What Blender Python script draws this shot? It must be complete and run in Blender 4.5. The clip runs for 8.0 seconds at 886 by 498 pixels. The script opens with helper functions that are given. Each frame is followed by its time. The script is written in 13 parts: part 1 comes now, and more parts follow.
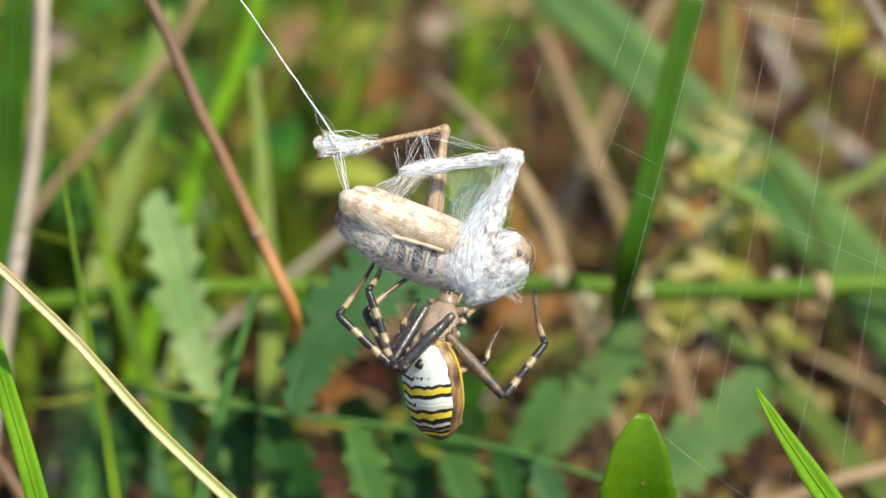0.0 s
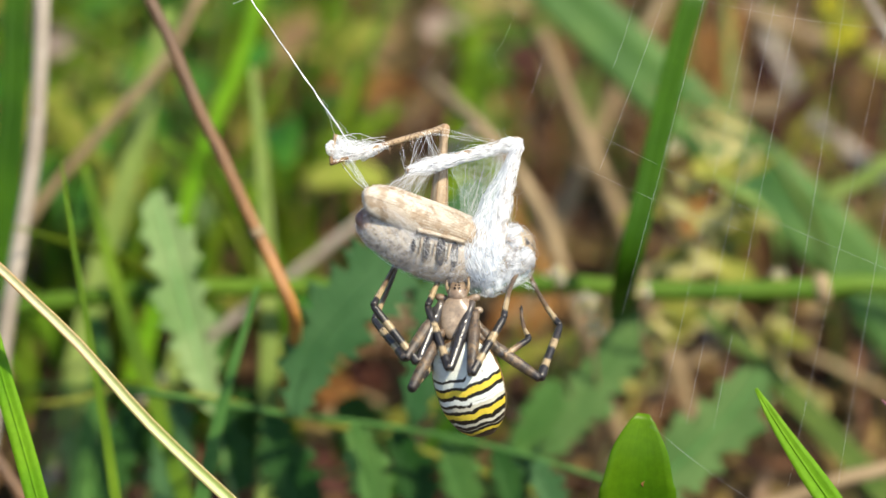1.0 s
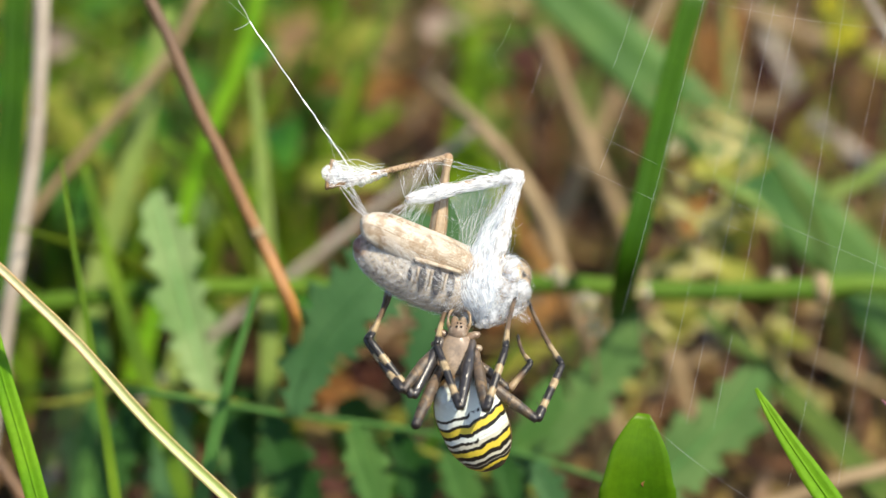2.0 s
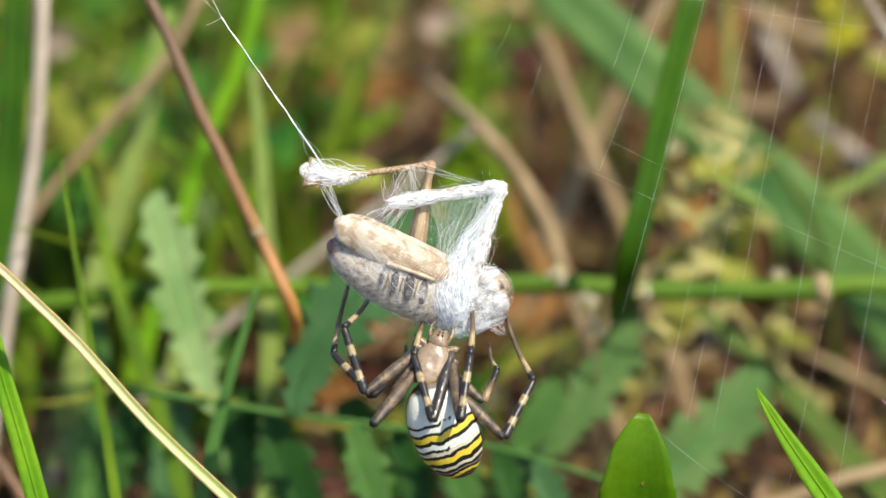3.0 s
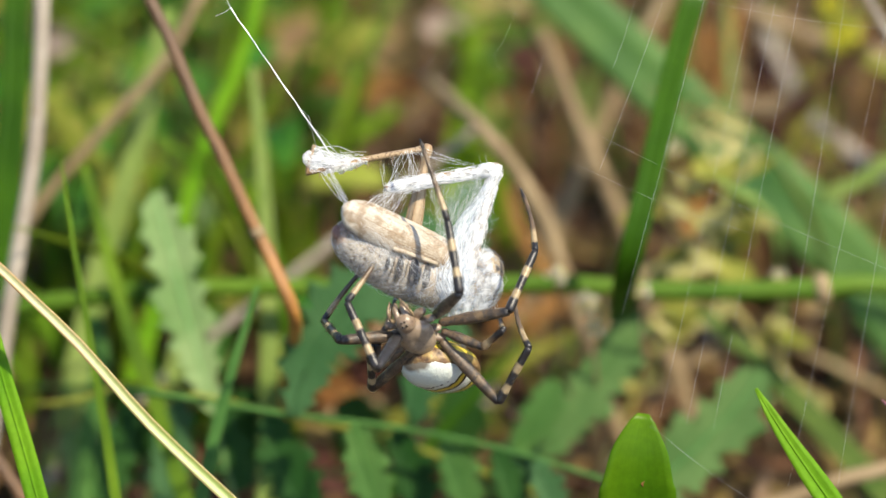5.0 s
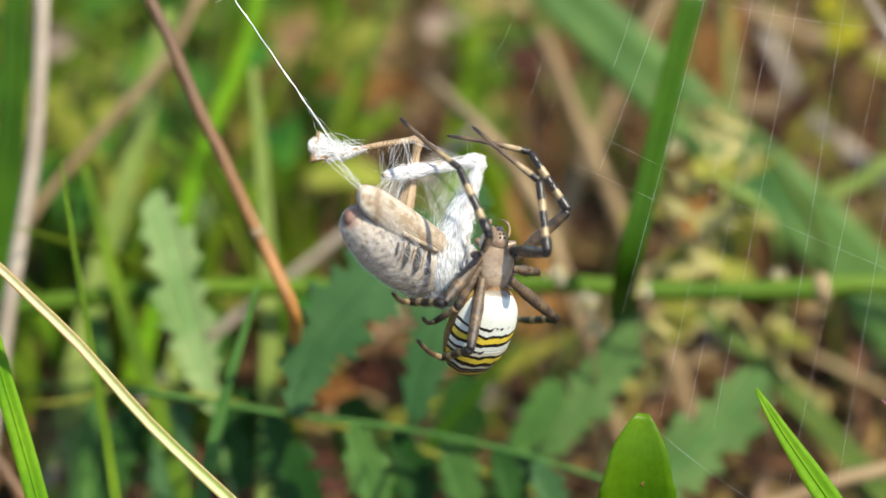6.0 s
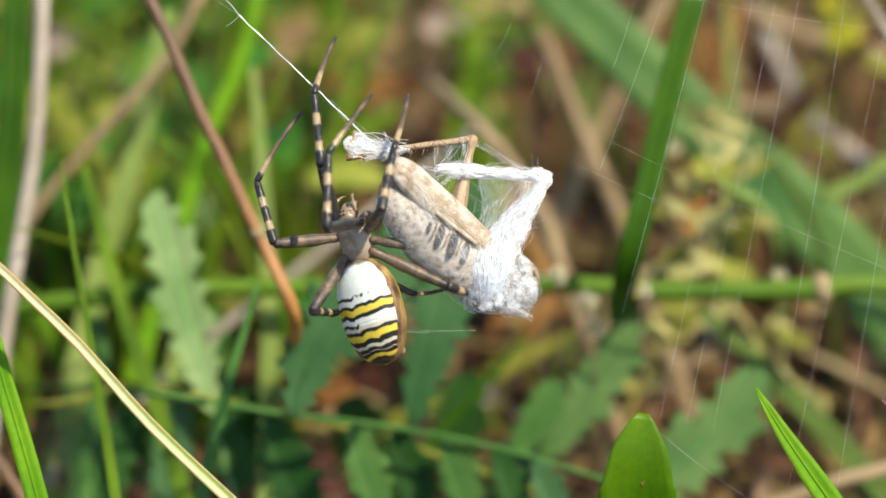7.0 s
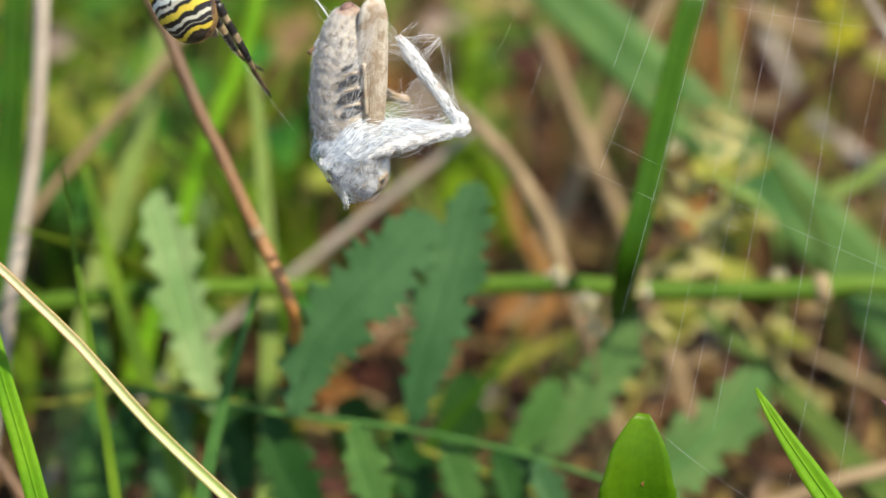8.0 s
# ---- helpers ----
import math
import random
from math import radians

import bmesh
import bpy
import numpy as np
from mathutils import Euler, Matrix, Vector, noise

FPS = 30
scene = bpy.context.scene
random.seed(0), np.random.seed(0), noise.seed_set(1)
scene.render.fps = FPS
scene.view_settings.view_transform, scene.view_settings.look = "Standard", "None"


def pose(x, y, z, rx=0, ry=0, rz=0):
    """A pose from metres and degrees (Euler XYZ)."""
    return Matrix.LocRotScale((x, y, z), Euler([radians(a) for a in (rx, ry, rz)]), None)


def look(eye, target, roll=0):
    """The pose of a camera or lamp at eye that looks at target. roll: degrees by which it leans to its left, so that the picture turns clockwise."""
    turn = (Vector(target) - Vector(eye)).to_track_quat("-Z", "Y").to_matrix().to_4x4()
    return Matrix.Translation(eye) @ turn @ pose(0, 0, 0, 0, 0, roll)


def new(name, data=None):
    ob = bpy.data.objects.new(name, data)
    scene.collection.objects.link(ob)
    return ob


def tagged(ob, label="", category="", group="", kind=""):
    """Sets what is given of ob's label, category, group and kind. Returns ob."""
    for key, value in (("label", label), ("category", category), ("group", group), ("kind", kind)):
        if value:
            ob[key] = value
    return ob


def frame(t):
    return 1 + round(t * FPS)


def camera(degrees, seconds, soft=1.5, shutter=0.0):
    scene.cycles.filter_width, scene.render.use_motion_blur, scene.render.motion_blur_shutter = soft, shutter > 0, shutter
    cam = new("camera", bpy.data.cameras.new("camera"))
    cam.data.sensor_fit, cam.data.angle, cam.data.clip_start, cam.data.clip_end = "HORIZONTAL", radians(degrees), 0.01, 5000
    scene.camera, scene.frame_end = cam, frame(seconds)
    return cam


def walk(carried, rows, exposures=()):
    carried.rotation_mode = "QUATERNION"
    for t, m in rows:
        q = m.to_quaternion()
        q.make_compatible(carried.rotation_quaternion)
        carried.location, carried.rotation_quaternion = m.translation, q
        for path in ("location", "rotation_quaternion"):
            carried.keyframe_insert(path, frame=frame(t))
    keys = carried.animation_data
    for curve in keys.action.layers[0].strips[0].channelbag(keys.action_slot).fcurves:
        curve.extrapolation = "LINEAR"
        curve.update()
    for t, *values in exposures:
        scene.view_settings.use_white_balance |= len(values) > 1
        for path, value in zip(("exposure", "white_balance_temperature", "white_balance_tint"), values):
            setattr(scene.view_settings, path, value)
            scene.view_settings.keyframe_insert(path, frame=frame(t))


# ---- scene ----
cam = camera(29.27, 8.0, soft=1.5, shutter=0.0)
cam.data.dof.use_dof = True
cam.data.dof.focus_distance = 0.2
cam.data.dof.aperture_fstop = 10.5
walk(cam, [(0.0, pose(0.0, -0.173205, 0.2, 60, 0, 0)), (8.0, pose(0.0, -0.173205, 0.2, 60, 0, 0))])

# ---- light ----
SUN_FROM = Vector((0.50, -0.35, 1.0)).normalized()
world = bpy.data.worlds.new("sky")
scene.world = world
world.use_nodes = True
wn = world.node_tree.nodes
sky = wn.new("ShaderNodeTexSky")
sky.sky_type, sky.sun_disc = "NISHITA", False
sky.sun_elevation = math.asin(SUN_FROM.z)
sky.sun_rotation = math.atan2(SUN_FROM.x, SUN_FROM.y)
wn["Background"].inputs["Strength"].default_value = 0.135
world.node_tree.links.new(sky.outputs[0], wn["Background"].inputs["Color"])
sun = new("sun", bpy.data.lights.new("sun", "SUN"))
sun.data.energy, sun.data.angle, sun.data.color = 4.4, radians(0.5), (1.0, 0.90, 0.70)
sun.matrix_world = look(SUN_FROM * 3, (0, 0, 0))
scene.view_settings.exposure = 0.65


# ---- materials ----
def nodes_of(name):
    m = bpy.data.materials.new(name)
    m.use_nodes = True
    n, l = m.node_tree.nodes, m.node_tree.links
    return m, n, l, n["Principled BSDF"]


def ramp(n, l, fac, stops, kind="LINEAR"):
    r = n.new("ShaderNodeValToRGB")
    r.color_ramp.interpolation = kind
    el = r.color_ramp.elements
    while len(el) < len(stops):
        el.new(0.5)
    for e, (p, c) in zip(el, stops):
        e.position, e.color = p, (*c, 1)
    if fac is not None:
        l.new(fac, r.inputs[0])
    return r.outputs[0]


def noise_tex(n, l, vec, scale, detail=3, rough=0.55):
    t = n.new("ShaderNodeTexNoise")
    t.inputs["Scale"].default_value, t.inputs["Detail"].default_value, t.inputs["Roughness"].default_value = scale, detail, rough
    if vec is not None:
        l.new(vec, t.inputs["Vector"])
    return t.outputs[0]


def mix(n, l, fac, a, b, mode="MIX"):
    m = n.new("ShaderNodeMix")
    m.data_type, m.blend_type = "RGBA", mode
    for sock, v in ((m.inputs[0], fac), (m.inputs[6], a), (m.inputs[7], b)):
        if isinstance(v, (int, float)):
            sock.default_value = v
        elif isinstance(v, tuple):
            sock.default_value = (*v, 1)
        else:
            l.new(v, sock)
    return m.outputs[2]


def calc(n, l, op, a, c, d=None):
    q = n.new("ShaderNodeMath")
    q.operation = op
    for s, v in zip(q.inputs, (a, c, d)):
        if isinstance(v, (int, float)):
            s.default_value = v
        elif v is not None:
            l.new(v, s)
    return q.outputs[0]


def bump(n, l, height, strength, dist, bsdf):
    b = n.new("ShaderNodeBump")
    b.inputs["Strength"].default_value, b.inputs["Distance"].default_value = strength, dist
    l.new(height, b.inputs["Height"])
    l.new(b.outputs[0], bsdf.inputs["Normal"])


def mapped(n, l, socket, scale):
    m = n.new("ShaderNodeMapping")
    m.inputs["Scale"].default_value = scale
    l.new(socket, m.inputs["Vector"])
    return m.outputs[0]


def plant_material(name, dark, light, spot=None, veins=14.0, rough=0.45, through_light=0.3, grain=500.0, vary=0.25, spots_at=0.66, vein_depth=0.5, ribs=0.0):
    """Leaf or stem: colour in two scales, lengthwise veins, light that passes through."""
    m, n, l, b = nodes_of(name)
    tc, uv = n.new("ShaderNodeTexCoord"), n.new("ShaderNodeUVMap")
    obj = tc.outputs["Object"]
    big = noise_tex(n, l, obj, grain * 0.16, 2)
    col = ramp(n, l, big, [(0.3, dark), (0.7, light)])
    fine = noise_tex(n, l, obj, grain * 2.2, 4, 0.6)
    col = mix(n, l, 0.45, col, ramp(n, l, fine, [(0.25, (0.45, 0.45, 0.45)), (0.75, (1.0, 1.0, 1.0))]), "MULTIPLY")
    stripe = noise_tex(n, l, mapped(n, l, uv.outputs[0], (veins, 0.6, 1)), 3.0, 2)
    col = mix(n, l, vein_depth, col, ramp(n, l, stripe, [(0.35, (0.6, 0.6, 0.55)), (0.65, (1, 1, 1))]), "MULTIPLY")
    if ribs:
        # slanting side veins from the midrib
        sep = n.new("ShaderNodeSeparateXYZ")
        l.new(uv.outputs[0], sep.inputs[0])
        off = calc(n, l, "ABSOLUTE", calc(n, l, "SUBTRACT", sep.outputs[0], 0.5), 0)
        slant = calc(n, l, "MULTIPLY_ADD", off, 0.09, sep.outputs[1])
        slant = calc(n, l, "MULTIPLY_ADD", noise_tex(n, l, obj, 300, 2), 0.012, slant)
        rib = calc(n, l, "SINE", calc(n, l, "MULTIPLY", slant, ribs), 0)
        col = mix(n, l, 0.3, col, ramp(n, l, rib, [(0.0, (0.78, 0.82, 0.76)), (0.85, (1, 1, 1)), (1.0, (1.25, 1.2, 1.2))]), "MULTIPLY")
        stripe = calc(n, l, "MULTIPLY_ADD", rib, 0.1, stripe)
    if spot:
        f = ramp(n, l, noise_tex(n, l, obj, grain * 0.5, 3), [(spots_at, (0, 0, 0)), (spots_at + 0.06, (1, 1, 1))])
        col = mix(n, l, f, col, spot)
    rnd = n.new("ShaderNodeNewGeometry").outputs["Random Per Island"]
    hsv = n.new("ShaderNodeHueSaturation")
    l.new(col, hsv.inputs["Color"])
    mr = n.new("ShaderNodeMapRange")
    mr.inputs[3].default_value, mr.inputs[4].default_value = 1 - vary, 1 + vary
    l.new(rnd, mr.inputs[0])
    l.new(mr.outputs[0], hsv.inputs["Value"])
    mh = n.new("ShaderNodeMapRange")
    mh.inputs[3].default_value, mh.inputs[4].default_value = 0.5 - vary * 0.08, 0.5 + vary * 0.08
    l.new(rnd, mh.inputs[0])
    l.new(mh.outputs[0], hsv.inputs["Hue"])
    col = hsv.outputs[0]
    l.new(col, b.inputs["Base Color"])
    b.inputs["Roughness"].default_value = rough
    b.inputs["Specular IOR Level"].default_value = 0.15 if ribs else 0.2
    bump(n, l, stripe, 0.35, 0.0002, b)
    if through_light:
        tr, ms = n.new("ShaderNodeBsdfTranslucent"), n.new("ShaderNodeMixShader")
        bright = mix(n, l, 1.0, col, (1.0, 1.0, 0.55), "MULTIPLY")
        l.new(bright, tr.inputs["Color"])
        ms.inputs[0].default_value = through_light
        l.new(b.outputs[0], ms.inputs[1])
        l.new(tr.outputs[0], ms.inputs[2])
        l.new(ms.outputs[0], n["Material Output"].inputs["Surface"])
    return m


GRASS = plant_material("grass_green", (0.10, 0.20, 0.010), (0.225, 0.37, 0.022))
GRASS_PALE = plant_material("grass_pale_green", (0.24, 0.35, 0.075), (0.40, 0.51, 0.14))
GRASS_WIDE = plant_material("grass_wide_green", (0.06, 0.17, 0.04), (0.18, 0.32, 0.075), spot=(0.42, 0.27, 0.09), spots_at=0.7, grain=260)
GRASS_DEEP = plant_material("grass_deep_green", (0.035, 0.105, 0.002), (0.065, 0.17, 0.004))
GRASS_VIVID = plant_material("grass_vivid_green", (0.13, 0.33, 0.006), (0.24, 0.46, 0.014), vein_depth=0.3)
GRASS_STEM = plant_material("grass_stem_green", (0.085, 0.19, 0.012), (0.165, 0.29, 0.024))
GRASS_OLIVE = plant_material("grass_olive_green", (0.10, 0.18, 0.03), (0.19, 0.27, 0.05))
LEAF_BRIGHT = plant_material("leaf_bright_green", (0.075, 0.215, 0.004), (0.16, 0.32, 0.008), spot=(0.24, 0.34, 0.02), rough=0.3, veins=3, spots_at=0.76, through_light=0.42, vein_depth=0.2, vary=0.0)
LEAF_BLUE = plant_material("leaf_blue_green", (0.044, 0.135, 0.042), (0.092, 0.215, 0.08), veins=3, rough=0.5, vein_depth=0.2, ribs=150.0)
LEAF_SOFT = plant_material("leaf_soft_green", (0.10, 0.22, 0.06), (0.20, 0.34, 0.11), veins=3, rough=0.6, vein_depth=0.2, ribs=220.0)
LEAF_MID = plant_material("leaf_mid_green", (0.06, 0.17, 0.035), (0.13, 0.28, 0.065), veins=3, rough=0.5, vein_depth=0.2, ribs=150.0)
# the mid leaf green darkened: shade low among the herbs put into the colour
LEAF_SHADED = plant_material("leaf_shaded_green", (0.02, 0.085, 0.014), (0.05, 0.15, 0.03), veins=3, rough=0.5, vein_depth=0.2, ribs=150.0)
LEAF_SAGE = plant_material("leaf_sage_green", (0.21, 0.38, 0.12), (0.42, 0.58, 0.25), veins=3, rough=0.6, vein_depth=0.2, ribs=220.0)
HERB = plant_material("herb_green", (0.03, 0.11, 0.008), (0.095, 0.23, 0.02), veins=4, rough=0.5, vary=0.4)
LEAF_YELLOW = plant_material("leaf_yellow_green", (0.26, 0.31, 0.03), (0.52, 0.50, 0.10), spot=(0.40, 0.2, 0.06), rough=0.55, through_light=0.45, spots_at=0.72)
STRAW = plant_material("straw", (0.24, 0.16, 0.085), (0.46, 0.34, 0.20), through_light=0.12, rough=0.6, spot=(0.14, 0.08, 0.04))
STRAW_GREY = plant_material("straw_grey", (0.34, 0.28, 0.22), (0.56, 0.49, 0.41), through_light=0.1, rough=0.6, spot=(0.2, 0.13, 0.08))
BROWN_TWIG = plant_material("brown_twig", (0.16, 0.07, 0.025), (0.42, 0.19, 0.05), through_light=0.0, rough=0.4)
LITTER = plant_material("litter", (0.09, 0.044, 0.017), (0.30, 0.172, 0.075), through_light=0.1, rough=0.7, vary=0.5)
LEAF_CREAM = plant_material("leaf_withered_cream", (0.50, 0.46, 0.11), (0.85, 0.78, 0.38), spot=(0.45, 0.16, 0.05), rough=0.5, through_light=0.4, spots_at=0.68, vary=0.35)
DEAD_LEAF = plant_material("dead_leaf", (0.24, 0.10, 0.03), (0.46, 0.24, 0.07), rough=0.6, spot=(0.12, 0.05, 0.02))
LEAF_TAN = plant_material("leaf_withered_tan", (0.34, 0.21, 0.10), (0.52, 0.35, 0.18), rough=0.6, through_light=0.2)
LEAF_PINKISH = plant_material("leaf_withered_pinkish", (0.44, 0.33, 0.26), (0.62, 0.49, 0.40), rough=0.6, through_light=0.2)
LEAF_WINE = plant_material("leaf_withered_wine", (0.05, 0.02, 0.014), (0.12, 0.045, 0.03), rough=0.6, through_light=0.1)
LEAF_LIME = plant_material("leaf_lime_green", (0.19, 0.36, 0.008), (0.32, 0.50, 0.02), rough=0.5, through_light=0.45)
FLOWER_YELLOW = plant_material("petal_yellow", (0.62, 0.56, 0.02), (0.75, 0.70, 0.06), veins=3)
FLOWER_PALE = plant_material("seed_fluff_pale", (0.70, 0.64, 0.50), (0.86, 0.82, 0.70), veins=3, through_light=0.5, vein_depth=0.2, rough=0.7)
PINK = plant_material("petal_pink", (0.5, 0.2, 0.3), (0.62, 0.3, 0.4), veins=3)


def reddish_blade_material():
    """A pale blade, red-brown along one edge and greener towards its foot."""
    m, n, l, b = nodes_of("blade_reddish")
    uv = n.new("ShaderNodeUVMap").outputs[0]
    sep = n.new("ShaderNodeSeparateXYZ")
    l.new(uv, sep.inputs[0])
    obj = n.new("ShaderNodeTexCoord").outputs["Object"]
    streak = noise_tex(n, l, mapped(n, l, uv, (9, 14, 1)), 1.5, 4)
    up = ramp(n, l, sep.outputs[0], [(0.08, (0.42, 0.22, 0.08)), (0.25, (0.52, 0.44, 0.27)), (0.6, (0.58, 0.47, 0.35)), (0.8, (0.50, 0.28, 0.18)), (0.95, (0.32, 0.11, 0.05))])
    low = ramp(n, l, sep.outputs[0], [(0.05, (0.26, 0.20, 0.05)), (0.25, (0.32, 0.40, 0.09)), (0.55, (0.46, 0.55, 0.22)), (0.85, (0.40, 0.47, 0.17)), (0.97, (0.34, 0.22, 0.09))])
    wob = mix(n, l, 0.35, sep.outputs[1], streak)
    col = mix(n, l, ramp(n, l, wob, [(0.12, (0, 0, 0)), (0.32, (1, 1, 1))]), up, low)
    col = mix(n, l, 0.4, col, ramp(n, l, noise_tex(n, l, obj, 1500, 4), [(0.3, (0.65, 0.65, 0.65)), (0.7, (1, 1, 1))]), "MULTIPLY")
    l.new(col, b.inputs["Base Color"])
    b.inputs["Roughness"].default_value = 0.4
    bump(n, l, streak, 0.3, 0.0002, b)
    return m


REDDISH = reddish_blade_material()


def stalk_material():
    """Dry stalk, dark mottled brown above, rust-orange below."""
    m, n, l, b = nodes_of("brown_stalk")
    uv = n.new("ShaderNodeUVMap").outputs[0]
    sep = n.new("ShaderNodeSeparateXYZ")
    l.new(uv, sep.inputs[0])
    streak = noise_tex(n, l, mapped(n, l, uv, (5, 22, 1)), 1.5, 5, 0.65)
    at = mix(n, l, 0.22, sep.outputs[1], streak)
    col = ramp(n, l, at, [(0.16, (0.12, 0.065, 0.030)), (0.27, (0.20, 0.10, 0.036)), (0.38, (0.40, 0.18, 0.040)), (0.52, (0.56, 0.27, 0.048)), (1.0, (0.42, 0.18, 0.035))])
    col = mix(n, l, 0.6, col, ramp(n, l, streak, [(0.3, (0.45, 0.42, 0.42)), (0.65, (1.1, 1.1, 1.1))]), "MULTIPLY")
    l.new(col, b.inputs["Base Color"])
    b.inputs["Roughness"].default_value = 0.5
    bump(n, l, streak, 0.5, 0.0003, b)
    return m


BROWN_STALK = stalk_material()


def soil_material():
    m, n, l, b = nodes_of("soil")
    obj = n.new("ShaderNodeTexCoord").outputs["Object"]
    big = noise_tex(n, l, obj, 25, 4)
    fine = noise_tex(n, l, obj, 400, 5, 0.65)
    col = ramp(n, l, big, [(0.3, (0.05, 0.034, 0.018)), (0.55, (0.10, 0.064, 0.034)), (0.75, (0.05, 0.06, 0.016))])
    col = mix(n, l, 0.6, col, ramp(n, l, fine, [(0.3, (0.4, 0.4, 0.4)), (0.7, (1.2, 1.1, 1.0))]), "MULTIPLY")
    l.new(col, b.inputs["Base Color"])
    b.inputs["Roughness"].default_value = 0.9
    bump(n, l, fine, 0.8, 0.003, b)
    return m


SOIL = soil_material()

# ---- mesh helpers ----
VIEW = Vector((0, 0.866, -0.5))      # the way the lens points
FACE = -VIEW


def mesh_from(name, verts, faces, mats, uvs=None, smooth=True, slots=None):
    me = bpy.data.meshes.new(name)
    me.from_pydata([tuple(v) for v in verts], [], faces)
    for m in mats if isinstance(mats, (list, tuple)) else [mats]:
        me.materials.append(m)
    if uvs is not None:
        lay = me.uv_layers.new(name="UVMap")
        idx = np.empty(len(me.loops), dtype=np.int32)
        me.loops.foreach_get("vertex_index", idx)
        lay.data.foreach_set("uv", np.asarray(uvs, dtype=np.float32)[idx].ravel())
    if smooth:
        me.polygons.foreach_set("use_smooth", np.ones(len(me.polygons), dtype=bool))
    if slots is not None:
        me.polygons.foreach_set("material_index", np.asarray(slots, dtype=np.int32))
    me.update()
    return me


def part(name, me, parent=None, label=""):
    ob = new(name, me)
    if parent is not None:
        ob.parent = parent
    return tagged(ob, label)


def spline(pts, n):
    """n points along a smooth line through pts."""
    p = [Vector(q) for q in pts]
    if len(p) == 2:
        return [p[0].lerp(p[1], i / (n - 1)) for i in range(n)]
    ext = [p[0] * 2 - p[1]] + p + [p[-1] * 2 - p[-2]]
    lens = [(p[i + 1] - p[i]).length for i in range(len(p) - 1)]
    total, out = sum(lens), []
    for k in range(n):
        d, i = total * k / (n - 1), 0
        while i < len(lens) - 1 and d > lens[i]:
            d -= lens[i]
            i += 1
        t = min(1.0, d / max(lens[i], 1e-9))
        a, b, c, e = ext[i:i + 4]
        out.append(0.5 * (2 * b + (c - a) * t + (2 * a - 5 * b + 4 * c - e) * t * t + (3 * b - a - 3 * c + e) * t ** 3))
    return out


def tangents(line):
    n = len(line)
    return [(line[min(i + 1, n - 1)] - line[max(i - 1, 0)]).normalized() for i in range(n)]


def rooted(pts, lean=0.004):
    """The points with a foot in the soil added under the last one."""
    p = [Vector(q) for q in pts]
    d = (p[-1] - p[-2]).normalized() if len(p) > 1 else Vector((0, 0, -1))
    if d.z > -0.15:
        d = Vector((d.x * 0.5, d.y * 0.5, -0.8)).normalized()
    while p[-1].z > 0.012:
        step = min(0.03, max(0.006, (p[-1].z + 0.004) / -d.z))
        p.append(p[-1] + d * step)
        d = (d + Vector((0, 0.12, -0.25))).normalized()
    p[-1].z = min(p[-1].z, -0.003)
    return p


def ribbon(line, half, face=None, fold=0.25, thick=0.00025, teeth=0, depth=0.0, curl=0.0, rows=5):
    """A folded blade along line. half(t): half width; teeth cut the edges."""
    n = len(line)
    tans = tangents(line)
    verts, uvs = [], []
    side = []
    for i in range(n):
        f = (face if face is not None else FACE)
        s = tans[i].cross(f)
        s = s.normalized() if s.length > 1e-6 else Vector((1, 0, 0))
        side.append(s)
    for layer in (0, 1):
        for i in range(n):
            t = i / (n - 1)
            h = half(t)
            up = side[i].cross(tans[i]).normalized()
            for k in range(rows):
                a = 2 * k / (rows - 1) - 1
                w = h
                if teeth:
                    ph = (t * teeth + (0.35 if a > 0 else 0.0) + 0.25 * math.sin(t * 17 + (1 if a > 0 else 0))) % 1.0
                    cut = ph / 0.72 if ph < 0.72 else (1 - ph) / 0.28
                    deep = depth * (1 + 0.45 * math.sin(int(t * teeth + 0.35) * 2.3 + (1.7 if a > 0 else 0)))
                    w *= 1 - deep * abs(a) ** 3 * (cut ** 0.85) + 0.06 * math.sin(t * 23 + (2 if a > 0 else 0))
                lift = abs(a) * w * fold + curl * w * a * a
                verts.append(line[i] + side[i] * (a * w) + up * (lift - layer * thick))
                uvs.append((k / (rows - 1), t))
    faces = []
    off = n * rows
    for i in range(n - 1):
        for k in range(rows - 1):
            q = (i * rows + k, i * rows + k + 1, (i + 1) * rows + k + 1, (i + 1) * rows + k)
            faces.append(q)
            faces.append(tuple(off + v for v in reversed(q)))
        for k in (0, rows - 1):
            a, b = i * rows + k, (i + 1) * rows + k
            faces.append((a, b, off + b, off + a) if k == 0 else (b, a, off + a, off + b))
    for i in (0, n - 1):
        for k in range(rows - 1):
            a, b = i * rows + k, i * rows + k + 1
            faces.append((b, a, off + a, off + b) if i == 0 else (a, b, off + b, off + a))
    return verts, faces, uvs


